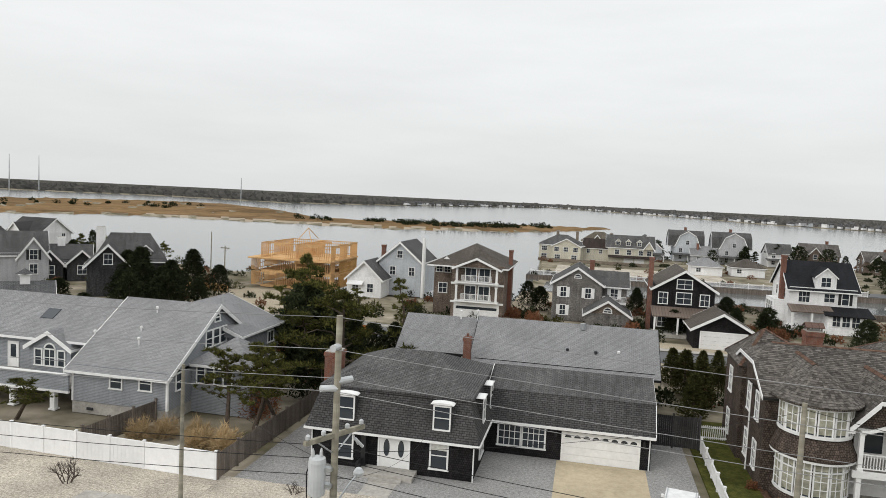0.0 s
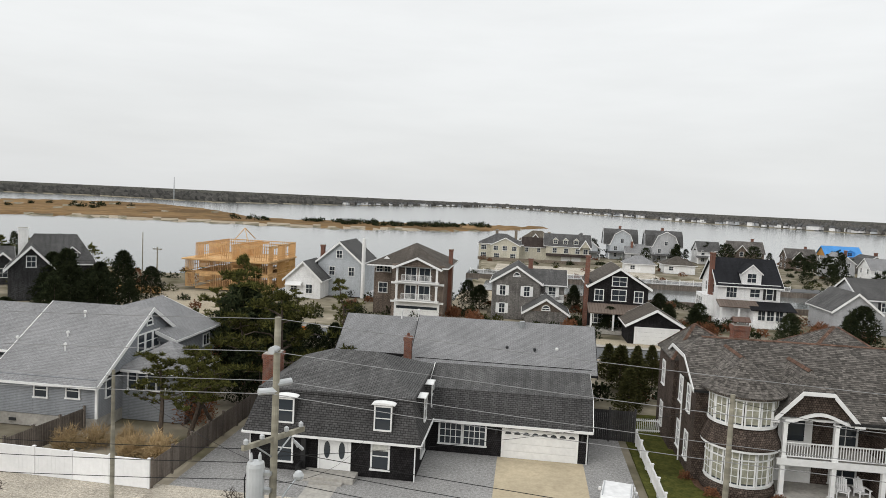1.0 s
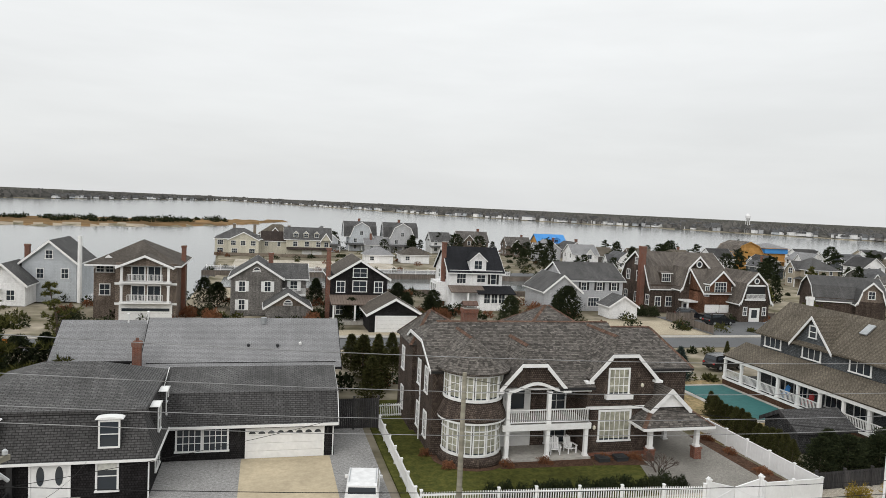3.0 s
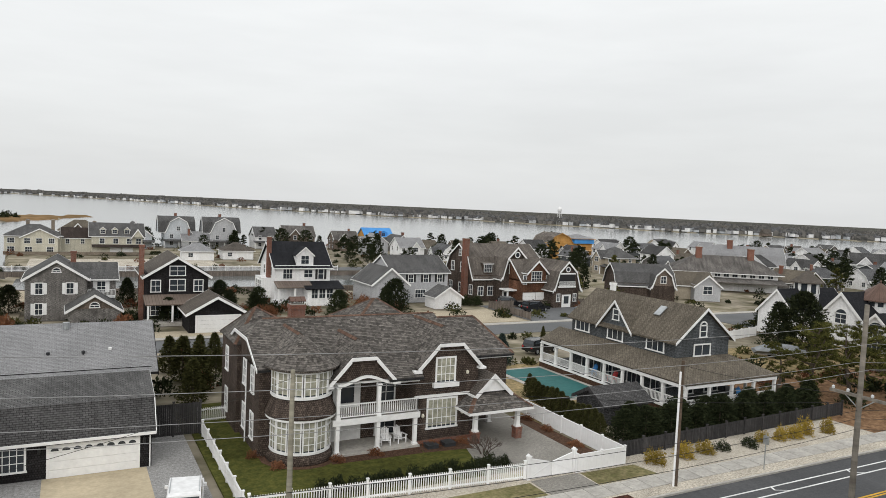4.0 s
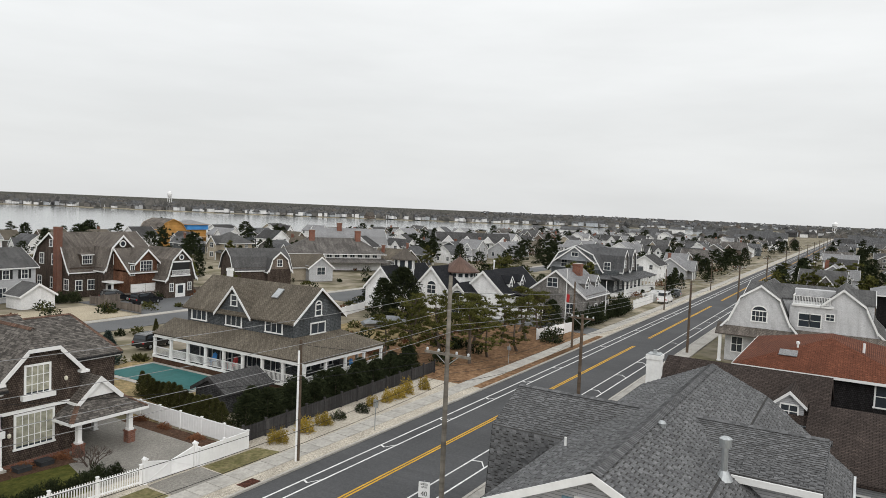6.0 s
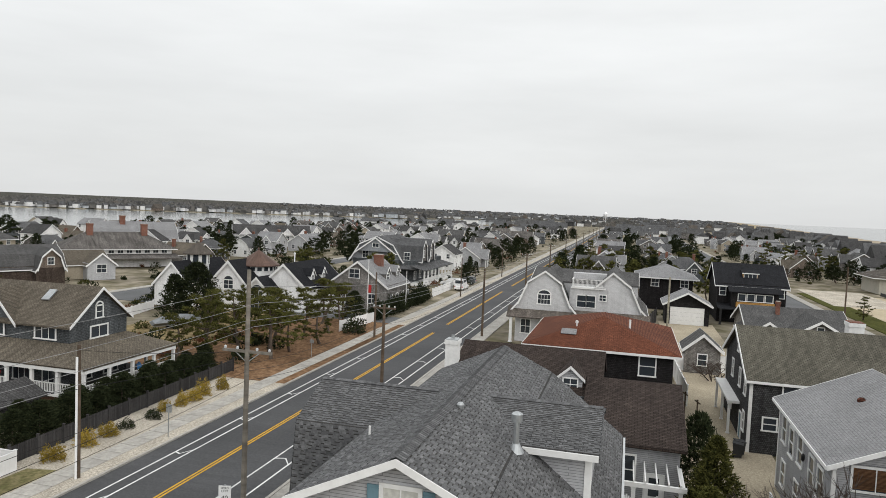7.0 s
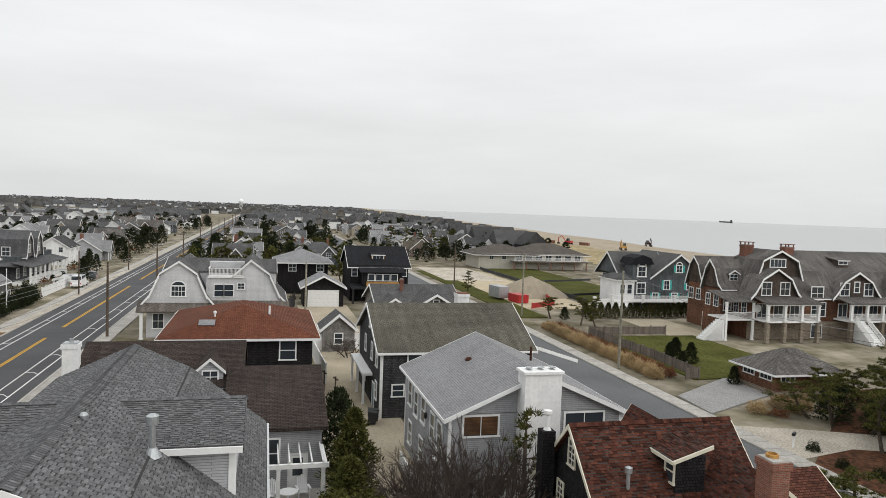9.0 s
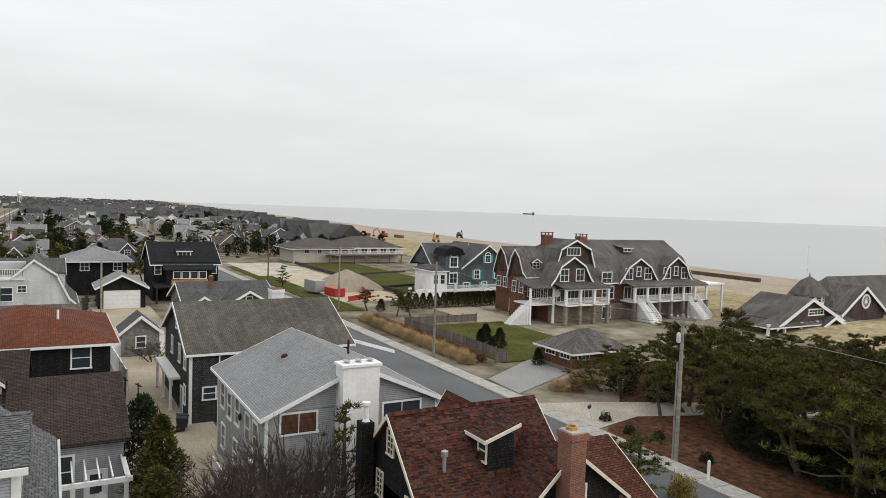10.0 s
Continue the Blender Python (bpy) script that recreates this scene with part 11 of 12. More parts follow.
part("flag", Shape().slab([(0.0, -0.08, 5.2), (0.1, -0.55, 5.0), (0.12, -0.5, 3.8), (0.0, -0.08, 3.9)], 0.03), RED, fl, "hanging red striped flag")
lp = thing("lamp_post", "slim white lamp post by the lawn", "lamp post", 112.1, 35.8)
part("pole", Shape().rod((0, 0, 0), (0, 0, 6.6), 0.07, 0.05, 8), WHITE, lp)


def wire(name, pts, sag, r=0.014, mat=None):
    """Cables from support to support, hanging slack."""
    path = []
    for (a, b) in zip(pts, pts[1:]):
        a, b = Vector(a), Vector(b)
        for i in range(10):
            t = i / 10
            path.append(a.lerp(b, t) - Vector((0, 0, sag * 4 * t * (1 - t))))
    path.append(Vector(pts[-1]))
    s = Shape()
    n = len(path)
    vs = []
    for i, q in enumerate(path):
        d = (path[min(i + 1, n - 1)] - path[max(i - 1, 0)]).normalized()
        w = Vector((-d.y, d.x, 0)).normalized()
        u = w.cross(d)
        vs += [q + w * r, q + u * r, q - w * r, q - u * r]
    s.add(vs, [(4 * i + j, 4 * i + (j + 1) % 4, 4 * i + 4 + (j + 1) % 4, 4 * i + 4 + j) for i in range(n - 1) for j in range(4)] + [(3, 2, 1, 0), (4 * n - 4, 4 * n - 3, 4 * n - 2, 4 * n - 1)])
    return solid(name, s, mat or CABLE, "overhead cable between utility poles", "cable", group="overhead cables")


for z, dy, m_, sg in ((13.85, 0.0, CABLE_W, 0.5), (13.0, -0.45, CABLE_W, 0.55), (11.95, 0.35, CABLE_W, 0.55), (11.75, -0.35, CABLE_W, 0.6)):
    wire("cable", [(-110, 19.2 + dy, z - 0.2), (-47, 19.2 + dy, z), (NP[0], NP[1] + dy, z), (32.9, 19.2 + dy, z - 0.95)], sg, 0.010, m_)
    wire("cable", [(32.9, 19.2 + dy, z - 0.95), (93.8, 18.8 + dy, 9.2 + (z - 13) * 0.3), (134.6, 18.8 + dy, 9.1), (220, 18.8 + dy, 9.1)], 0.7, 0.011, m_)
for z, sg in ((10.0, 0.6), (9.6, 0.7), (9.1, 0.8)):
    wire("cable", [(-110, 19.2, z - 0.4), (-47, 19.2, z - 0.2), (NP[0], NP[1], z), (32.9, 19.2, z - 1.2), (54.4, 19.2, z - 1.5), (93.8, 18.8, z - 1.8), (134.6, 18.8, z - 1.7)], sg, 0.011)
wire("cable", [(-21.0, 33.7, 7.6), (NP[0], NP[1], 9.4)], 0.4, 0.009)
wire("cable", [(10.0, 33.8, 8.6), (NP[0], NP[1], 9.8)], 0.4, 0.009)
wire("cable", [(10.0, 33.8, 8.7), (32.9, 19.2, 9.2)], 0.5, 0.012)
wire("cable", [(34.9, 31.7, 8.0), (32.9, 19.2, 9.5)], 0.2, 0.012)
wire("cable", [(34.9, 31.7, 8.1), (47.5, 44, 4.2)], 0.3, 0.01)
wire("cable", [(-21.0, 33.7, 7.5), (-29.5, 45, 3.6)], 0.3, 0.01)
wire("cable", [(NP[0], NP[1], 9.0), (-9, 41.6, 2.8)], 0.7, 0.009)
for z in (10.5, 9.9):
    wire("cable", [(-40, -39, z), (34.5, -39.0, z), (72, -39.6, z + 0.4), (109.9, -42, z), (150, -41, 9.2)], 0.8, 0.013, CABLE_W if z > 10 else CABLE)
wire("cable", [(34.5, -39.0, 8.6), (61, -52, 4.2)], 0.5, 0.012)
wire("cable", [(86.0, 31.6, 8.4), (93.8, 18.8, 9.0)], 0.2, 0.012)
wire("cable", [(86.0, 31.6, 8.2), (54.4, 19.2, 9.0)], 0.5, 0.012)


def vehicle(label, x, y, turn, paint, ln=4.7, w=1.85, ht=1.7, wagon=True, z=0.07):
    c = thing("car", label, "car", x, y, z, turn)
    b = Shape()
    prof = [(-ln / 2, 0.35), (-ln / 2, 0.85), (-ln / 2 + 0.1, 0.98), (ln * 0.2, 1.02), (ln / 2 - 0.15, 0.88), (ln / 2, 0.7), (ln / 2, 0.35)]
    b.prism(prof, "y", -w / 2, w / 2)
    part("body", b, paint, c)
    k = -ln / 2 + 0.12
    cab = [(k, 0.98), (k + (0.18 if wagon else 0.9), ht - 0.06), (k + (0.5 if wagon else 1.2), ht), (ln * 0.08, ht), (ln * 0.24, 1.0)]
    s = Shape()
    i = 0.12
    lo, hi = [(u, -w / 2 + (0.02 if z_ < 1.1 else i), z_) for u, z_ in cab], [(u, w / 2 - (0.02 if z_ < 1.1 else i), z_) for u, z_ in cab]
    n = len(cab)
    s.add(lo + hi, [tuple(range(n)), tuple(range(2 * n - 1, n - 1, -1))] + [((j + 1) % n, j, j + n, (j + 1) % n + n) for j in range(n)])
    part("cabin", s, paint, c)
    g_ = Shape()
    for sy in (-1, 1):
        y0 = sy * (w / 2 - 0.035)
        y1 = sy * (w / 2 - i + 0.012)
        pts = [(k + 0.3, y0, 1.06), (ln * 0.2, y0, 1.06), (ln * 0.07, y1, ht - 0.1), (k + 0.5, y1, ht - 0.1)]
        g_.slab(pts if sy < 0 else pts[::-1], 0.02)
    part("side_windows", g_, GLASS, c)
    part("windscreen", Shape().slab([(ln * 0.235, -w / 2 + 0.15, 1.05), (ln * 0.235, w / 2 - 0.15, 1.05), (ln * 0.098, w / 2 - 0.2, ht - 0.06), (ln * 0.098, -w / 2 + 0.2, ht - 0.06)], 0.02), GLASS, c)
    part("rear_window", Shape().slab([(k - 0.02 + 0.05, w / 2 - 0.16, 1.05), (k - 0.02 + 0.05, -w / 2 + 0.16, 1.05), (k + 0.14, -w / 2 + 0.2, ht - 0.14), (k + 0.14, w / 2 - 0.2, ht - 0.14)], 0.02), GLASS, c)
    for sx in (-1, 1):
        for sy in (-1, 1):
            wh = part("wheel", Shape().rod((sx * ln * 0.31, sy * (w / 2 - 0.2), 0.33), (sx * ln * 0.31, sy * (w / 2 + 0.01), 0.33), 0.34, 0.34, 16), TYRE, c)
            part("rim", Shape().rod((sx * ln * 0.31, sy * (w / 2 + 0.008), 0.33), (sx * ln * 0.31, sy * (w / 2 + 0.022), 0.33), 0.21, 0.19, 12), STEEL, wh)
    for sy in (-1, 1):
        part("tail_light", Shape().box(-ln / 2 - 0.02, -ln / 2 + 0.03, sy * w * 0.4 - 0.12, sy * w * 0.4 + 0.12, 0.72, 0.95), RED, c)
        part("headlight", Shape().box(ln / 2 - 0.05, ln / 2 + 0.015, sy * w * 0.38 - 0.18, sy * w * 0.38 + 0.18, 0.62, 0.76), GREYPAINT, c)
        part("mirror", Shape().box(ln * 0.14, ln * 0.18, min(sy * w / 2, sy * (w / 2 + 0.16)), max(sy * w / 2, sy * (w / 2 + 0.16)), 1.02, 1.16), paint, c)
        part("roof_rail", Shape().box(k + 0.5, ln * 0.05, sy * (w / 2 - 0.2) - 0.02, sy * (w / 2 - 0.2) + 0.02, ht, ht + 0.05), STEEL, c)
    return c


vehicle("white sport utility vehicle parked on the gravel", 5.9, 39.7, 80, CAR_W, 4.8, 1.9, 1.75)
vehicle("black sport utility vehicle before the villa garage", 70.1, 104.0, -20, CAR_B, 4.8, 1.9, 1.7)
vehicle("black sport utility vehicle in the villa court", 71.6, 98.4, 5, CAR_B, 5.0, 1.95, 1.75)
vehicle("dark grey estate car in the villa court", 76.6, 91.6, 25, CAR_G, 4.7, 1.85, 1.6)
vehicle("dark blue sport utility vehicle beside the porch house", 51.6, 69.4, 10, CAR_B, 4.7, 1.9, 1.7)
vehicle("white van parked by the road", 146, 34.2, 0, CAR_W, 5.4, 2.0, 2.3)
vehicle("white car parked beside a drive", 152, 38, 90, CAR_W)
vehicle("grey car parked beside a drive", 158, 36, 90, CAR_G)

# covered boat on its trailer
b = thing("boat", "boat under a grey tarpaulin on a trailer", "boat", 80.5, 57.5, 0, -28)
s = Shape()
secs = [(-3.4, 0.95, 1.25), (-2.0, 1.1, 1.75), (0.0, 1.1, 1.9), (1.8, 0.85, 1.75), (3.3, 0.12, 1.45)]
vs, fs = [], []
for k, (x, hw, top) in enumerate(secs):
    vs += [(x, -hw, 1.0), (x, 0, 0.55), (x, hw, 1.0), (x, hw * 0.7, top - 0.25), (x, 0, top), (x, -hw * 0.7, top - 0.25)]
    if k:
        for j in range(6):
            fs.append(((k - 1) * 6 + j, (k - 1) * 6 + (j + 1) % 6, k * 6 + (j + 1) % 6, k * 6 + j))
fs += [(5, 4, 3, 2, 1, 0), tuple(24 + j for j in range(6))]
part("cover", s.add(vs, fs), TARP_G, b, "grey tarpaulin cover")
part("trailer", Shape().box(-3.2, 3.6, -0.08, 0.08, 0.4, 0.52).box(-1.2, -0.4, -1.0, 1.0, 0.35, 0.45).rod((3.6, 0, 0.46), (3.6, 0, 0), 0.04, n=6), STEEL, b)
for sy in (-1, 1):
    part("wheel", Shape().rod((-0.8, sy * 0.95, 0.3), (-0.8, sy * 1.15, 0.3), 0.3, 0.3, 14), TYRE, b)

# pool
patch("pool_coping", rect(40.4, 46.8, 50.4, 62.8), 0.11, CONCRETE, "pale concrete pool coping", "pool edge")
patch("pool", rect(41.0, 46.2, 51.0, 62.2), 0.15, POOL, "swimming pool under a turquoise winter cover", "pool", 0.05)
sh = thing("shed", "dark low shed roof beside the pool", "shed", 41.5, 45.2)
walls(sh, -2.4, 2.4, -1.8, 1.8, 0, 1.9, SH_DARK)
gable(sh, -2.4, 2.4, -1.8, 1.8, 1.9, 2.9, "x", ROOF_DARK, SH_DARK, over=0.3, lines=False, trim=FENCED)


def adirondack(x, y, z, turn, mat, label):
    c = thing("garden_chair", label, "chair", x, y, z, turn, group="porch chairs")
    part("seat", Shape().slab([(-0.28, -0.3, 0.38), (0.28, -0.3, 0.38), (0.28, 0.28, 0.26), (-0.28, 0.28, 0.26)], 0.04), mat, c)
    bk = Shape()
    for k in range(5):
        u = -0.24 + k * 0.12
        bk.slab([(u - 0.05, 0.26, 0.26), (u + 0.05, 0.26, 0.26), (u + 0.05, 0.5, 1.0 + 0.08 * (2 - abs(k - 2))), (u - 0.05, 0.5, 1.0 + 0.08 * (2 - abs(k - 2)))], 0.025)
    part("backrest", bk, mat, c)
    for sx in (-1, 1):
        part("armrest", Shape().box(sx * 0.36 - 0.07, sx * 0.36 + 0.07, -0.36, 0.36, 0.55, 0.59), mat, c)
        part("leg", Shape().box(sx * 0.32 - 0.03, sx * 0.32 + 0.03, -0.34, -0.26, 0, 0.55), mat, c)
        part("leg", Shape().box(sx * 0.32 - 0.03, sx * 0.32 + 0.03, 0.24, 0.32, 0, 0.55), mat, c)
    return c


adirondack(20.3, 45.2, 0.22, -15, VINYL, "white slatted garden chair on the porch")
adirondack(21.5, 45.3, 0.22, 10, VINYL, "white slatted garden chair on the porch")
adirondack(48.0, 55.5, 0.75, -90, TARP, "blue garden chair on the porch")
adirondack(48.0, 52.5, 0.75, -90, RED, "red garden chair on the porch")
adirondack(55.5, 43.2, 0.75, 0, TARP, "blue garden chair on the porch")
adirondack(41.3, -2.5, 0.15, -80, VINYL, "white slatted garden chair on the patio")
adirondack(41.0, -0.6, 0.15, -100, VINYL, "white slatted garden chair on the patio")
tb = thing("garden_table", "round white garden table on the patio", "table", 40.4, -1.6, 0.15)
part("tabletop", Shape().lathe(0, 0, [(0.55, 0.7), (0.55, 0.74)], 20), VINYL, tb)
part("pedestal", Shape().lathe(0, 0, [(0.3, 0), (0.06, 0.06), (0.06, 0.7)], 10), VINYL, tb)


def sign(name, label, x, y, z0, z1, w, ht, mat, text="", turn=0.0, post=None):
    g_ = thing(name, label, "sign", x, y, 0, turn)
    part("post", Shape().rod((0, 0.03, 0), (0, 0.03, z1), 0.035, n=6), post or STEEL, g_)
    pl = part("plate", Shape().box(-w / 2, w / 2, -0.015, 0.015, z0, z0 + ht), mat, g_)
    return g_, pl


def letters(parent, text, size, x, z, y=-0.018, mat=None):
    cu = bpy.data.curves.new("lettering", "FONT")
    cu.body, cu.size, cu.align_x, cu.extrude = text, size, "CENTER", 0.002
    tmp = bpy.data.objects.new("lettering", cu)
    scene.collection.objects.link(tmp)
    bpy.context.view_layer.update()
    me_ = bpy.data.meshes.new_from_object(tmp.evaluated_get(bpy.context.evaluated_depsgraph_get()))
    bpy.data.objects.remove(tmp)
    me_.materials.clear()
    me_.materials.append(mat or BLACK)
    ob = new("lettering", me_)
    ob.parent = parent
    ob.matrix_basis = pose(x, y, z, 90, 0, 0)
    return ob


g_, pl = sign("speed_sign", "white speed limit sign on a post", 30.9, 19.1, 2.1, 3.0, 0.62, 0.85, VINYL, turn=-72)
letters(pl, "SPEED", 0.15, 0, 2.78)
letters(pl, "LIMIT", 0.15, 0, 2.62)
letters(pl, "40", 0.36, 0, 2.2)
sign("warning_sign", "orange diamond warning sign on a post", -24.3, 75.5, 2.0, 2.8, 0.5, 0.5, ORANGE)
sign("street_sign", "small grey sign back on a post", 43.2, 31.4, 1.9, 2.6, 0.45, 0.6, STEEL, turn=90)
sign("street_sign", "small grey sign back on a post", 72.0, 33.9, 1.6, 2.2, 0.5, 0.4, STEEL, turn=90)

# bins, kiln of small site things
def bin_(x, y, turn, mat, label):
    c = thing("wheelie_bin", label, "bin", x, y, 0.06, turn)
    part("body", Shape().add([(-0.25, -0.28, 0.08), (0.25, -0.28, 0.08), (0.25, 0.28, 0.08), (-0.25, 0.28, 0.08), (-0.31, -0.36, 1.0), (0.31, -0.36, 1.0), (0.31, 0.36, 1.0), (-0.31, 0.36, 1.0)], [(3, 2, 1, 0), (4, 5, 6, 7), (0, 1, 5, 4), (1, 2, 6, 5), (2, 3, 7, 6), (3, 0, 4, 7)]), mat, c)
    part("lid", Shape().slab([(-0.34, -0.4, 1.02), (0.34, -0.4, 1.02), (0.34, 0.38, 1.12), (-0.34, 0.38, 1.12)], 0.05), mat, c)
    for sx in (-1, 1):
        part("wheel", Shape().rod((sx * 0.24, 0.3, 0.1), (sx * 0.3, 0.3, 0.1), 0.1, 0.1, 10), TYRE, c)


bin_(55.4, -8.8, 10, PLASTIC, "dark wheeled rubbish bin by the house corner")
bin_(54.7, -8.6, -10, PLASTIC, "dark wheeled rubbish bin by the house corner")
for k, (x, y) in enumerate(((62.5, -6.4), (65.0, -5.6))):
    c = thing("clothes_post", "wooden clothes line post with crossbar", "post", x, y, 0, 15, group="clothes line posts")
    part("post", Shape().box(-0.05, 0.05, -0.05, 0.05, 0, 2.1), POLE_D, c)
    part("crossbar", Shape().box(-0.6, 0.6, -0.04, 0.04, 1.85, 1.95), POLE_D, c)
mb = thing("mailbox", "black mailbox on a white post", "mailbox", 44.8, -39.9, 0, 40)
part("post", Shape().box(-0.06, 0.06, -0.06, 0.06, 0, 1.05), VINYL, mb)
part("box", Shape().prism([(-0.12, 1.05), (0.12, 1.05), (0.12, 1.2), (0.08, 1.27), (-0.08, 1.27), (-0.12, 1.2)], "y", -0.28, 0.28), BLACK, mb)
for k, (x, y) in enumerate(((30.8, -38.0), (37.4, 17.4), (38.6, 16.9))):
    c = thing("bollard", "short white post with round cap", "bollard", x, y, 0.1, group="white posts")
    part("post", Shape().box(-0.07, 0.07, -0.07, 0.07, 0, 1.25), VINYL, c)
    part("cap", Shape().lathe(0, 0, [(0.1, 1.25), (0.1, 1.3), (0.06, 1.38), (0.01, 1.42)], 10), VINYL, c)
rng_ = np.random.default_rng(8)
s = Shape()
n = 28
rings = [(6.5, 0.0), (5.2, 1.0), (3.4, 2.2), (1.6, 3.3), (0.2, 3.9)]
for r, z in rings:
    s.v += [(r * math.cos(2 * math.pi * i / n) * (1 + 0.06 * rng_.normal()), r * 1.3 * math.sin(2 * math.pi * i / n) * (1 + 0.06 * rng_.normal()), z + 0.1 * rng_.normal() * (z > 0)) for i in range(n)]
s.f += [(k * n + i, k * n + (i + 1) % n, (k + 1) * n + (i + 1) % n, (k + 1) * n + i) for k in range(len(rings) - 1) for i in range(n)] + [tuple(range((len(rings) - 1) * n, len(rings) * n))]
solid("sand_mound", s, SAND, "heap of tan sand on the building site", "sand heap", smooth=True, at=pose(137, -54, 0.05))
sk = thing("skip", "red metal waste container on the site", "container", 126.5, -47.5, 0.05, 10)
part("body", Shape().box(-2.0, 2.0, -1.1, 1.1, 0.1, 1.6), RED, sk)
tl = thing("site_trailer", "small silver site trailer", "trailer", 131.5, -45.2, 0.05, 10)
part("body", Shape().box(-2.2, 2.2, -1.1, 1.1, 0.4, 2.6), STEEL, tl)
part("wheel", Shape().rod((0, -1.15, 0.35), (0, -0.95, 0.35), 0.34, 0.34, 12), TYRE, tl)
for name_, label_, (x, y, z, r, h_) in (("water_tower", "pale water tower on the far shore", (786, 1022, 18, 3.8, 8)), ("water_tower", "pale water tower beyond the town", (1499, 50, 15, 4.5, 8))):
    wt = thing(name_, label_, "water tower", x, y)
    part("tank", Shape().lathe(0, 0, [(1.0, z - 6), (r, z), (r * 1.05, z + 3), (r * 0.7, z + 6), (0.3, z + 7.5)], 20), VINYL, wt)
    for k in range(6):
        a = math.pi * k / 3
        part("leg", Shape().rod((math.cos(a) * r * 0.9, math.sin(a) * r * 0.9, 0), (math.cos(a) * r * 0.85, math.sin(a) * r * 0.85, z + 1), 0.3, n=6), VINYL, wt)
for x, y, z in ((-790, 830, 48), (-760, 850, 48), (-480, 905, 30)):
    m_ = thing("radio_mast", "thin radio mast on the far shore", "mast", x, y, group="radio masts")
    part("mast", Shape().rod((0, 0, 0), (0, 0, z), 0.9, 0.35, 5), STEEL, m_)
sp = thing("ship", "dark cargo ship on the horizon", "ship", 3390, -2476, -1.0, 54)
part("hull", Shape().prism([(-34, 0), (32, 0), (36, 8), (26, 6), (-28, 6), (-35, 8)], "y", -7, 7), BLACK, sp)
part("bridge", Shape().box(-30, -22, -6, 6, 6, 15).rod((10, 0, 6), (10, 0, 14), 0.6, n=6), ROOF_DARK, sp)
bt = thing("motor_boat", "white motor boat moored by the marsh", "boat", -32, 205, -1.0, 20)
part("hull", Shape().prism([(-4, 0.2), (3.4, 0.2), (4.6, 1.4), (-4.2, 1.2)], "y", -1.3, 1.3), VINYL, bt)
part("cabin", Shape().prism([(-1.5, 1.2), (1.6, 1.3), (0.8, 2.5), (-1.4, 2.5)], "y", -1.0, 1.0), VINYL, bt)
# blue-wrapped and sheathed houses being built
h = thing("house", "house under construction wrapped in bright blue sheeting", "house")
walls(h, 113, 127, 236, 247, 0, 5.5, SHEATH)
gable(h, 113, 127, 236, 247, 5.5, 9.5, "x", TARP, SHEATH, over=0.4, trim=TARP)
walls(h, 118, 127.5, 234.5, 236, 0, 5.5, TARP)
dorm(h, "-y", 236.5, 122, 5.8, 4.0, 1.6, TARP, TARP, 3, rise=1.0, ww=1.6, trim=TARP)
wins(h, "-y", 234.5, (120, 123, 125.6), 3.2, 1.0, 1.3, 1, 1, frame_mat=SHEATH)
settle(h, 120, 241)
h.matrix_basis = Matrix.Translation((106, 253, 0)) @ Matrix.Scale(0.82, 4)
h = thing("house", "house under construction with orange sheathing and blue wrap", "house")
walls(h, 118, 140, 160, 172, 0, 6.5, SHEATH)
gambrel(h, 118, 130, 160, 172, 6.0, 9.0, 10.6, "y", ROOF_CEDAR, SHEATH, over=0.4, trim=SHEATH)
walls(h, 130, 140.2, 159, 170, 6.4, 8.6, TARP)
hip(h, 130, 140.2, 159, 170, 8.6, 10.2, ROOF_LIGHT, over=0.5, trim=SHEATH)
wins(h, "-y", 160, (120.5, 124, 127.5), 3.8, 1.2, 1.5, 1, 1, frame_mat=SHEATH)
wins(h, "-y", 160, (120.5, 127.5, 133, 137), 0.9, 1.4, 1.7, 1, 1, frame_mat=SHEATH)
posts(h, [(128.5, 157), (133, 157), (139.5, 157)], 0, 3.4, 0.3, TIMBER)
part("deck", Shape().box(128, 140, 156.6, 160, 3.4, 3.7), TIMBER, h)
settle(h, 129, 166)
h.matrix_basis = Matrix.Translation((165, 212, 0)) @ Matrix.Scale(0.9, 4)

# small things of the street and the building site
solid("drain_cover", Shape().box(29.6, 30.9, 31.0, 31.75, 0.1, 0.125), ROOF_RUST, "rusty iron drain cover in the verge", "drain cover")


def machine(label, x, y, turn, paint):
    """A tracked excavator, seen from far off."""
    h = thing("excavator", label, "excavator", x, y, 0.9, turn)
    for sy in (-1.1, 1.1):
        part("track", Shape().prism([(-2.2, 0.3), (-1.8, 0), (1.8, 0), (2.2, 0.3), (1.9, 0.9), (-1.9, 0.9)], "y", sy - 0.3, sy + 0.3), BLACK, h)
    part("body", Shape().prism([(-2.2, 1.0), (1.4, 1.0), (1.4, 1.9), (-2.0, 2.2)], "y", -1.3, 1.3), paint, h)
    part("cab", Shape().prism([(0.0, 1.9), (1.4, 1.9), (1.1, 3.3), (0.1, 3.3)], "y", -1.2, 0.1), GLASS, h)
    part("boom", Shape().line([(1.2, 0.5, 1.6), (4.0, 0.5, 4.6), (6.2, 0.5, 3.4), (6.0, 0.5, 1.0)], 0.22, 6), paint, h)
    part("bucket", Shape().box(5.6, 6.5, -0.1, 1.1, 0.1, 1.0), BLACK, h)


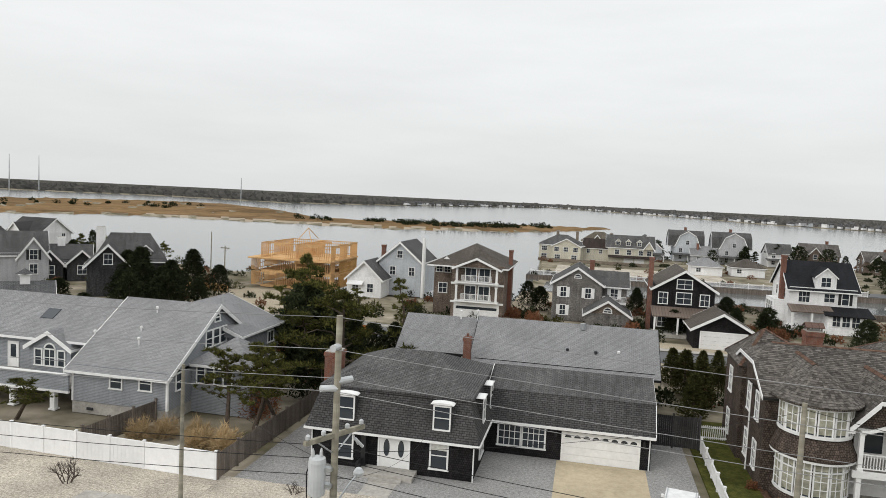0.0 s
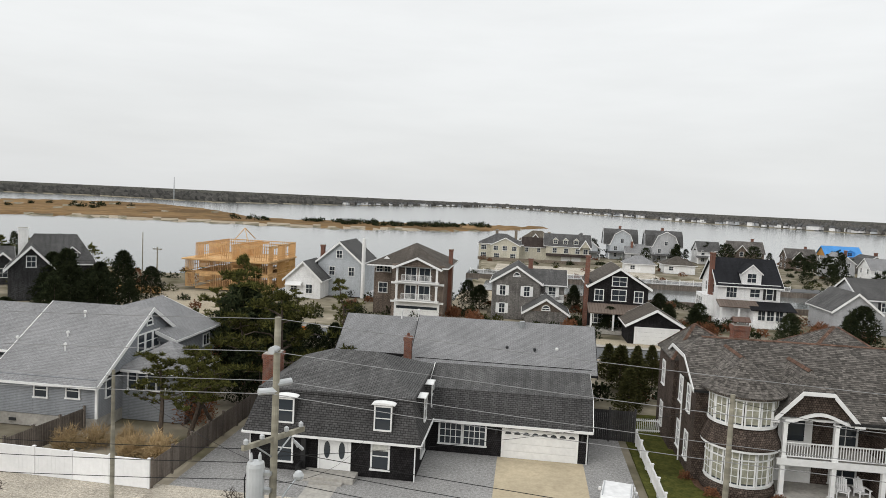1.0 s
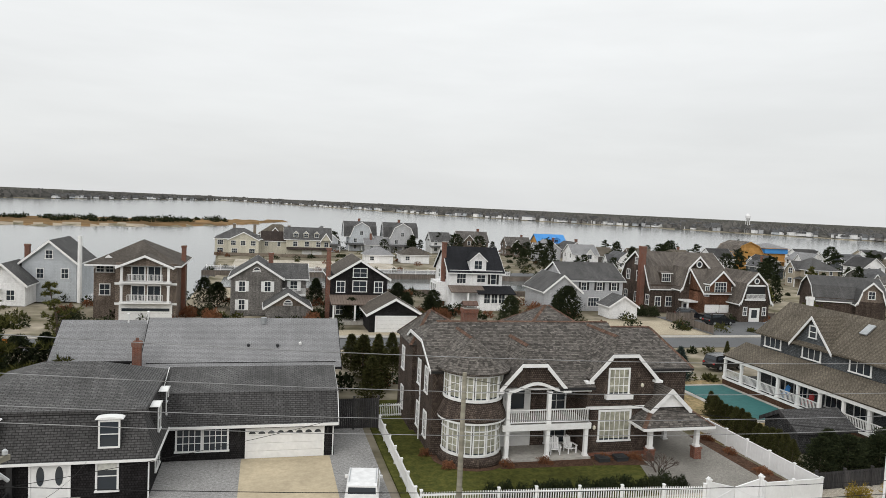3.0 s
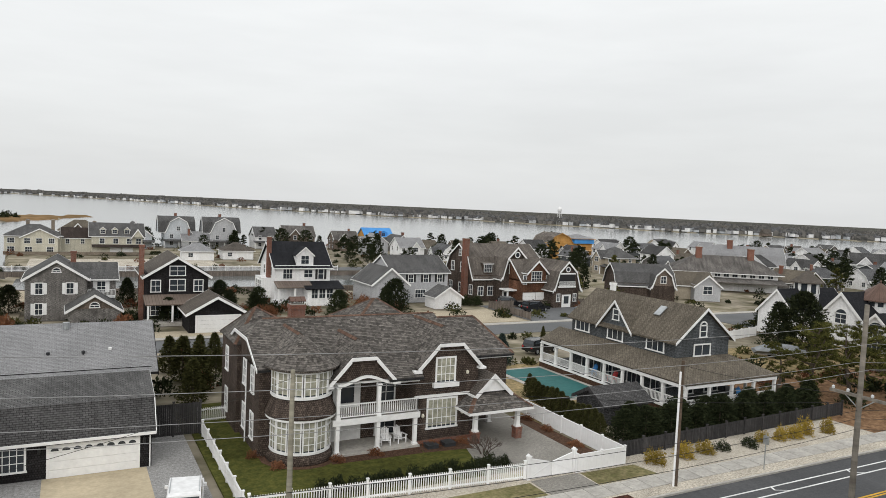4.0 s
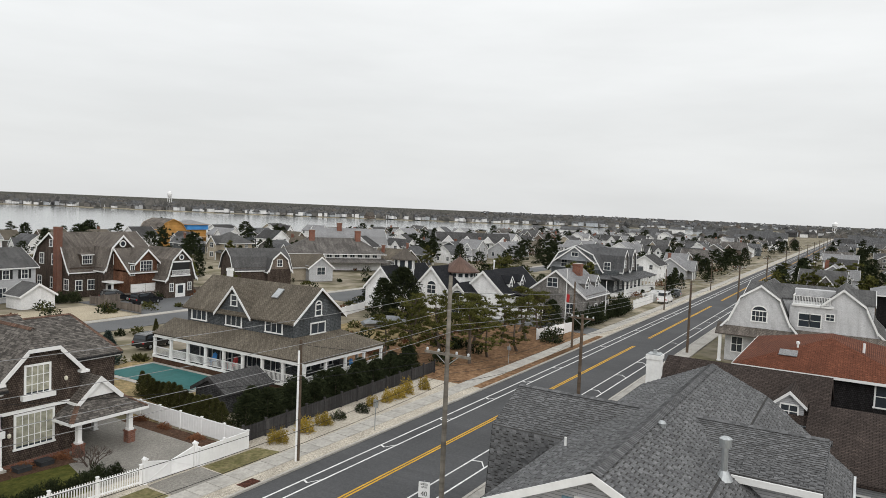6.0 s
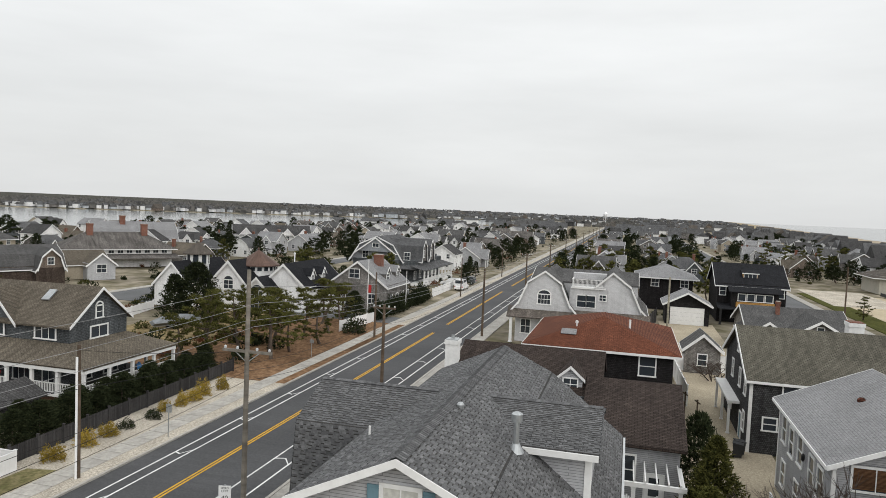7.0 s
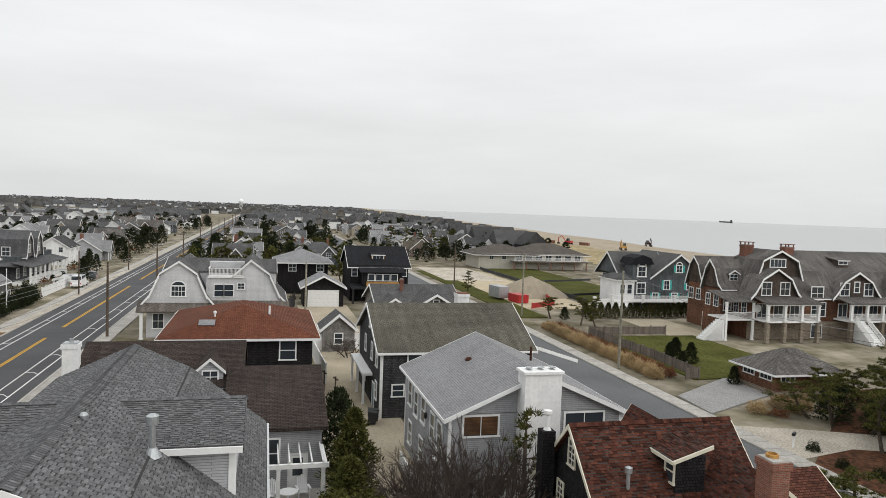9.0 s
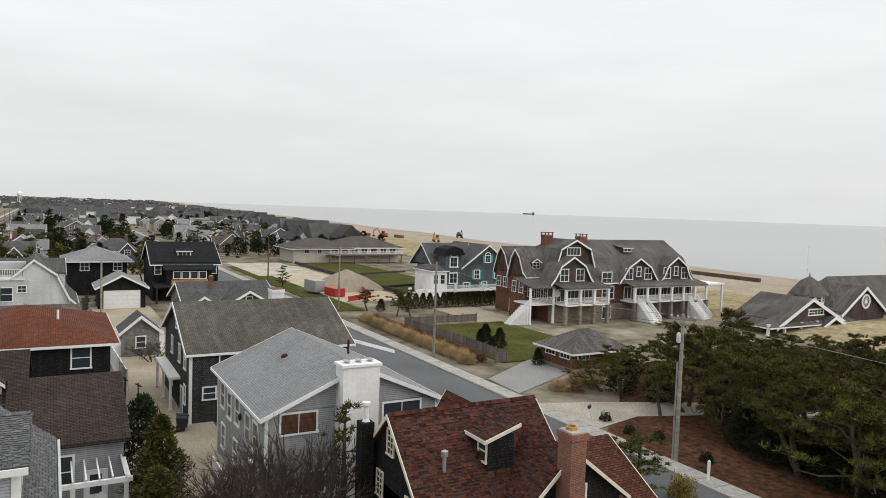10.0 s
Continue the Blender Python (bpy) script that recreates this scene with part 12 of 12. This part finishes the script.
machine("red excavator on the beach", 344, -156, 30, RED)
machine("orange excavator working on the sand", 303, -166, -20, SHEATH)
machine("brown excavator at the water's edge", 347, -205, 160, MULCH)
for k, (x, y) in enumerate(((352, -150), (334, -160), (328, -158))):
    b_ = thing("container", "red steel container on the building site", "container", x, y, 0.9, 20 * k, group="site containers")
    part("box", Shape().box(-2.0, 2.0, -1.0, 1.0, 0, 1.8).box(-2.05, -1.95, -1.05, 1.05, 0, 1.85).box(1.95, 2.05, -1.05, 1.05, 0, 1.85), BRICK, b_)
sf = thing("silt_fence", "low black silt fence round the building site", "fence", 150, -70, 0)
part("fabric", Shape().slab([(13.4, 2.0, 0), (18.7, -13.3, 0), (18.7, -13.3, 0.5), (13.4, 2.0, 0.5)], 0.05), PLASTIC, sf)
part("fabric", Shape().slab([(-15.5, 12.7, 0), (-10.7, -1.7, 0), (-10.7, -1.7, 0.5), (-15.5, 12.7, 0.5)], 0.05), PLASTIC, sf)
part("fabric", Shape().slab([(-15.5, 12.7, 0), (13.4, 2.0, 0), (13.4, 2.0, 0.5), (-15.5, 12.7, 0.5)], 0.05), PLASTIC, sf)
gr = thing("groyne", "dark timber groyne across the sand", "groyne", 150, -172, -0.4)
part("timber_wall", Shape().box(-24, 24, -0.4, 0.4, 0, 1.5), POLE_D, gr)


# ---- roof shingles as pieces, laid in courses ----
def tab_material(name, c, k, lowest=0.6):
    """Mineral-coated shingle tabs, each of its own tone."""
    m = surf(name, c, tuple(v * k for v in c), big=0.12, fine=0.3, fines=9.0, bump=0.6, rnd=0.0)
    n, l = m.node_tree.nodes, m.node_tree.links
    b = n["Principled BSDF"]
    hv = b.inputs["Base Color"].links[0].from_node
    g, o = n.new("ShaderNodeNewGeometry"), n.new("ShaderNodeObjectInfo")
    ad = n.new("ShaderNodeMath")
    ad.operation = "ADD"
    fr = n.new("ShaderNodeMath")
    fr.operation = "FRACT"
    l.new(g.outputs["Random Per Island"], ad.inputs[0])
    l.new(o.outputs["Random"], ad.inputs[1])
    l.new(ad.outputs[0], fr.inputs[0])
    mr = n.new("ShaderNodeMapRange")
    mr.inputs[3].default_value, mr.inputs[4].default_value = lowest, 1.1
    l.new(fr.outputs[0], mr.inputs[0])
    h2 = n.new("ShaderNodeHueSaturation")
    l.new(mr.outputs[0], h2.inputs["Value"])
    l.new(hv.outputs[0], h2.inputs["Color"])
    l.new(h2.outputs[0], b.inputs["Base Color"])
    return m


TAB_GREY = tab_material("grey_shingle_tab", (0.155, 0.156, 0.16), 0.8, 0.62)
TAB_RUST = tab_material("rust_shingle_tab", (0.105, 0.038, 0.025), 0.6, 0.28)
TAB_CEDAR = tab_material("weathered_cedar_shake_piece", (0.175, 0.159, 0.144), 0.72, 0.38)
TAB_RIDGE = tab_material("reddish_cedar_ridge_piece", (0.175, 0.108, 0.08), 0.72, 0.6)
# near-black colour for butt faces, painting the shadow line under each tab
TAB_SHADOW = surf("shingle_butt_shadow", (0.05, 0.048, 0.046), rough=0.95, bump=0.2)
TAB_W = (0.15, 0.2, 0.26, 0.33)


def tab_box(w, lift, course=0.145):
    """One tab: a thick one stands proud at its butt, a thin one is cut back; its butt face carries a painted shadow
    band.
    """
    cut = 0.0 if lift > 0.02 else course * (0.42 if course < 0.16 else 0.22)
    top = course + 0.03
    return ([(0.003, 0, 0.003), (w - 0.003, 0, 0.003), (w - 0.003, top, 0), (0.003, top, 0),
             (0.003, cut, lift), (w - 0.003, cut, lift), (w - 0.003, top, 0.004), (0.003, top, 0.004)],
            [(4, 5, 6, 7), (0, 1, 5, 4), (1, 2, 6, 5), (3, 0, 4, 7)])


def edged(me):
    """Colours the butt end of each tab dark, as the shadow line below it."""
    me.materials.append(TAB_SHADOW)
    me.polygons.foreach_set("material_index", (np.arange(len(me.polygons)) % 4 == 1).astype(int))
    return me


def shingles(h, material, face, near=None, limit=0, seed=1, course=0.145):
    """Lays tabs over a convex roof face; those inside the stretch near become pieces of their own."""
    rng = random.Random(seed)
    p = [Vector(q) for q in face]
    nrm = sum((p[i].cross(p[(i + 1) % len(p)]) for i in range(len(p))), Vector()).normalized()
    if nrm.z < 0:
        nrm = -nrm
    u = Vector((-nrm.y, nrm.x, 0)).normalized()
    v = nrm.cross(u)
    o = p[0]
    flat = [((q - o).dot(u), (q - o).dot(v)) for q in p]
    lo, hi = min(b for _, b in flat), max(b for _, b in flat)
    rest, made = Shape(), 0
    inv = Matrix.Translation(-h.location)
    rows = int((hi - lo) / course)
    turn = Matrix((u, v, nrm)).transposed().to_4x4()
    for r in range(rows):
        b = lo + r * course
        bm = b + course * 0.5
        cuts = []
        for (a0, b0), (a1, b1) in zip(flat, flat[1:] + flat[:1]):
            if (b0 - bm) * (b1 - bm) < 0:
                cuts.append(a0 + (a1 - a0) * (bm - b0) / (b1 - b0))
        if len(cuts) < 2:
            continue
        a, end, n_laid = min(cuts), max(cuts), r
        while a < end - 0.05:
            i = (rng.randrange(2) * 2 + n_laid % 2) if material is TAB_GREY else rng.randrange(4)
            n_laid += 1
            w = min(TAB_W[i], end - a)
            q = o + u * a + v * b + nrm * 0.004
            lift = (0.012, 0.03)[i % 2] if material is TAB_GREY else rng.choice((0.012, 0.012, 0.028, 0.03))
            if near and made < limit and w == TAB_W[i] and near(q):
                vs, fs = tab_box(w, (0.012, 0.028, 0.012, 0.03)[i], course)
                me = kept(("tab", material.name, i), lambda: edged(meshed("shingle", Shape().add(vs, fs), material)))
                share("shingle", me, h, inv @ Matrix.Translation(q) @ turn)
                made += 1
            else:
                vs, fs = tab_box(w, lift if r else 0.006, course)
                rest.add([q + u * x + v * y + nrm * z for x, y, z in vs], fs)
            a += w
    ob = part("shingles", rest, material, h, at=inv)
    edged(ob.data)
    return tagged(ob, "lapped roof shingles", kind="stuff")


def ridge_caps(h, material, p, q, half=0.2, drop=0.1, step=0.16):
    """Lapped cap shingles along a level ridge."""
    p, q = Vector(p), Vector(q)
    d = (q - p).normalized()
    s = Vector((-d.y, d.x, 0))
    sh = Shape()
    n = int((q - p).length / step)
    for i in range(n):
        a, b = p + d * (i * step), p + d * ((i + 1.25) * step)
        k0, k1 = Vector((0, 0, 0.06)), Vector((0, 0, 0.035))
        for t in (-1, 1):
            e = s * (half * t) - Vector((0, 0, drop))
            sh.slab([a + k0, b + k1, b + k1 + e, a + k0 + e][::-t], 0.015)
    ob = part("ridge_shingles", sh, material, h, at=Matrix.Translation(-h.location))
    return tagged(ob, "lapped ridge cap shingles", kind="stuff")


X0, X1 = 20.3, 39.9
shingles(NEAR_HOUSE, TAB_GREY, [(X0, 3.8, 8.36), (X1, 3.8, 8.36), (X1, 6.6, 9.65), (X0, 6.6, 9.65)], lambda q: q.x < 23.0, 290, 1)
shingles(NEAR_HOUSE, TAB_GREY, [(X0, -0.3, 5.16), (X1, -0.3, 5.16), (X1, 3.8, 8.36), (X0, 3.8, 8.36)], seed=2)
shingles(NEAR_HOUSE, TAB_GREY, [(X0, 10.4, 7.9), (X1, 10.4, 7.9), (X1, 6.6, 9.65), (X0, 6.6, 9.65)], seed=3)
shingles(NEAR_HOUSE, TAB_GREY, [(28.2, 7.3, 7.75), (28.2, 13.9, 7.75), (30.95, 13.9, 9.05), (30.95, 7.3, 9.05)], seed=4)
shingles(NEAR_HOUSE, TAB_GREY, [(27.75, 8.0, 4.4), (27.75, 13.9, 4.4), (28.2, 13.9, 7.75), (28.2, 8.0, 7.75)], seed=5)
shingles(NEAR_HOUSE, TAB_GREY, [(27.1, 0.65, 8.26), (27.1, 6.4, 8.26), (30.5, 6.4, 9.2), (30.5, 0.65, 9.2)], seed=6)
ridge_caps(NEAR_HOUSE, TAB_GREY, (X0, 6.6, 9.65), (X1, 6.6, 9.65), 0.26, 0.11)
ridge_caps(NEAR_HOUSE, TAB_GREY, (30.95, 7.6, 9.05), (30.95, 13.9, 9.05), 0.16, 0.07)
ridge_caps(NEAR_HOUSE, TAB_GREY, (30.5, 0.65, 9.2), (30.5, 6.2, 9.2), 0.16, 0.06)
shingles(RUST_HOUSE, TAB_RUST, [(24.8, -22.25, 3.5), (24.8, -13.75, 3.5), (29.3, -13.75, 7.8), (29.3, -22.25, 7.8)], lambda q: q.z > 6.4 and -17.2 < q.y < -13.8, 160, 7)
shingles(RUST_HOUSE, TAB_RUST, [(28.2, -18.0, 5.5), (33.3, -18.0, 5.5), (33.3, -19.2, 7.45), (28.2, -19.2, 7.45)], seed=8)
shingles(RUST_HOUSE, TAB_RUST, [(24.0, -18.2, 4.5), (27.6, -18.2, 4.5), (27.6, -20.7, 6.8), (24.0, -20.7, 6.8)], seed=9)
shingles(RUST_HOUSE, TAB_RUST, [(24.0, -24.2, 4.1), (27.6, -24.2, 4.1), (27.6, -20.7, 6.8), (24.0, -20.7, 6.8)], seed=12)
shingles(RUST_HOUSE, TAB_RUST, [(29.4, -17.45, 6.9), (26.5, -17.45, 6.9), (26.5, -19.45, 7.52), (29.8, -19.5, 7.52)], seed=10)
ridge_caps(RUST_HOUSE, TAB_RUST, (29.3, -22.25, 7.8), (29.3, -13.75, 7.8), 0.16, 0.14)



def hip_faces(x0, x1, y0, y1, ze, zr, over, inset=None):
    """The four slopes of a hipped roof as hip() builds it, front first."""
    ex0, ex1, ey0, ey1 = x0 - over, x1 + over, y0 - over, y1 + over
    half = min(ex1 - ex0, ey1 - ey0) / 2
    i = inset if inset is not None else half
    zl = ze - over * (zr - ze) / half
    c = [(ex0, ey0, zl), (ex1, ey0, zl), (ex1, ey1, zl), (ex0, ey1, zl)]
    if ex1 - ex0 >= ey1 - ey0:
        p, q = (ex0 + i, (ey0 + ey1) / 2, zr), (ex1 - i, (ey0 + ey1) / 2, zr)
        return [[c[0], c[1], q, p], [c[1], c[2], q], [c[2], c[3], p, q], [c[3], c[0], p]], (p, q, c)
    p, q = ((ex0 + ex1) / 2, ey0 + i, zr), ((ex0 + ex1) / 2, ey1 - i, zr)
    return [[c[0], c[1], p], [c[1], c[2], q, p], [c[2], c[3], q], [c[3], c[0], p, q]], (p, q, c)


# cedar shakes over the mansion's roofs, with caps along the hips
seed = 20
for args in ((21.0, 29.2, 55.5, 63.5, 6.2, 8.75, 0.4), (26.1, 31.0, 43.0, 48.4, 2.85, 4.6, 0.35, 2.9)):
    faces, (p, q, c) = hip_faces(*args)
    for f in (faces[0], faces[1], faces[3]):
        shingles(MANSION, TAB_CEDAR, f, seed=seed, course=0.19)
        seed += 1
    ends = ((c[0], p), (c[3], p), (c[1], q)) if c[1][0] - c[0][0] >= c[2][1] - c[1][1] else ((c[0], p), (c[1], p), (c[3], q))
    for a, b in ends:
        ridge_caps(MANSION, TAB_RIDGE, a, b, 0.17, 0.06)
for f in MANSION_ROOF:
    shingles(MANSION, TAB_CEDAR, f, seed=seed, course=0.19)
    seed += 1
for a, b, drop in (((12.7, 51.2, 8.63), (26.9, 51.2, 8.63), 0.08), ((26.9, 51.0, 8.27), (30.6, 51.0, 8.27), 0.08), ((14.15, 46.4, 8.3), (14.15, 50.5, 8.3), 0.13), ((18.07, 45.65, 7.9), (18.07, 49.6, 7.9), 0.16),
                   ((25.05, 45.9, 8.5), (25.05, 50.9, 8.5), 0.16), ((17.5, 51.8, 6.65), (13.0, 54.6, 9.0), 0.06), ((10.9, 57.5, 6.65), (13.0, 54.6, 9.0), 0.06), ((10.9, 51.8, 6.65), (13.0, 54.6, 9.0), 0.06), ((31.6, 46.0, 6.0), (30.6, 51.0, 8.27), 0.06)):
    ridge_caps(MANSION, TAB_RIDGE, a, b, 0.16, drop)

# shakes in rings on the turret
rest, tr_ = Shape(), random.Random(44)
for k in range(17):
    z0, z1 = 6.43 + 0.112 * k, 6.43 + 0.112 * (k + 1.25)
    r0, r1 = (float(np.interp(z, (6.42, 6.7, 7.55, 8.34), (2.51, 2.1, 1.0, 0.05))) for z in (z0, z1))
    if r1 < 0.12:
        break
    a = tr_.uniform(0, 0.2)
    stop = a + math.tau
    while a < stop - 0.02:
        w = min(tr_.choice((0.13, 0.17, 0.22)) / r0, stop - a, 0.5)
        up = tr_.choice((0.02, 0.028, 0.04))
        ca, sa, cb, sb = math.cos(a + 0.003 / r0), math.sin(a + 0.003 / r0), math.cos(a + w), math.sin(a + w)
        rows_ = [(r0, z0), (r1, z1), (r0 + up * 0.6, z0 + up), (r1 + 0.006, z1 + 0.006)]
        q = [(14.15 + r * c, 45.7 + r * t_, z) for r, z in rows_ for c, t_ in ((ca, sa), (cb, sb))]
        rest.add(q, [(4, 5, 7, 6), (0, 1, 5, 4), (1, 3, 7, 5), (2, 0, 4, 6)])
        a += w
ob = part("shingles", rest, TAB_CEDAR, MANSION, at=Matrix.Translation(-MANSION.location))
# turret shakes get the same painted shadow on their butts
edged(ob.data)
tagged(ob, "lapped cedar shakes", kind="stuff")

# ---- pavement slabs ----
SLAB = meshed("slab", Shape().prism([(-0.745, 0), (0.745, 0), (0.745, 0.026), (0.741, 0.03), (-0.741, 0.03), (-0.745, 0.026)], "x", -0.72, 0.72), CONCRETE)
for k in range(84):
    share("slab", SLAB, WALK, pose(-26 + 1.5 * k, 32.75, 0.10 + 0.004 * math.sin(k * 2.7), 0.2 * math.sin(k * 1.9), 0.2 * math.sin(k * 3.1), 0))
for k in range(50):
    share("slab", SLAB, WALK_3, pose(26 + 1.5 * k, -38.1, 0.10 + 0.004 * math.sin(k * 2.2), 0.2 * math.sin(k * 1.9), 0.2 * math.sin(k * 3.1), 0))
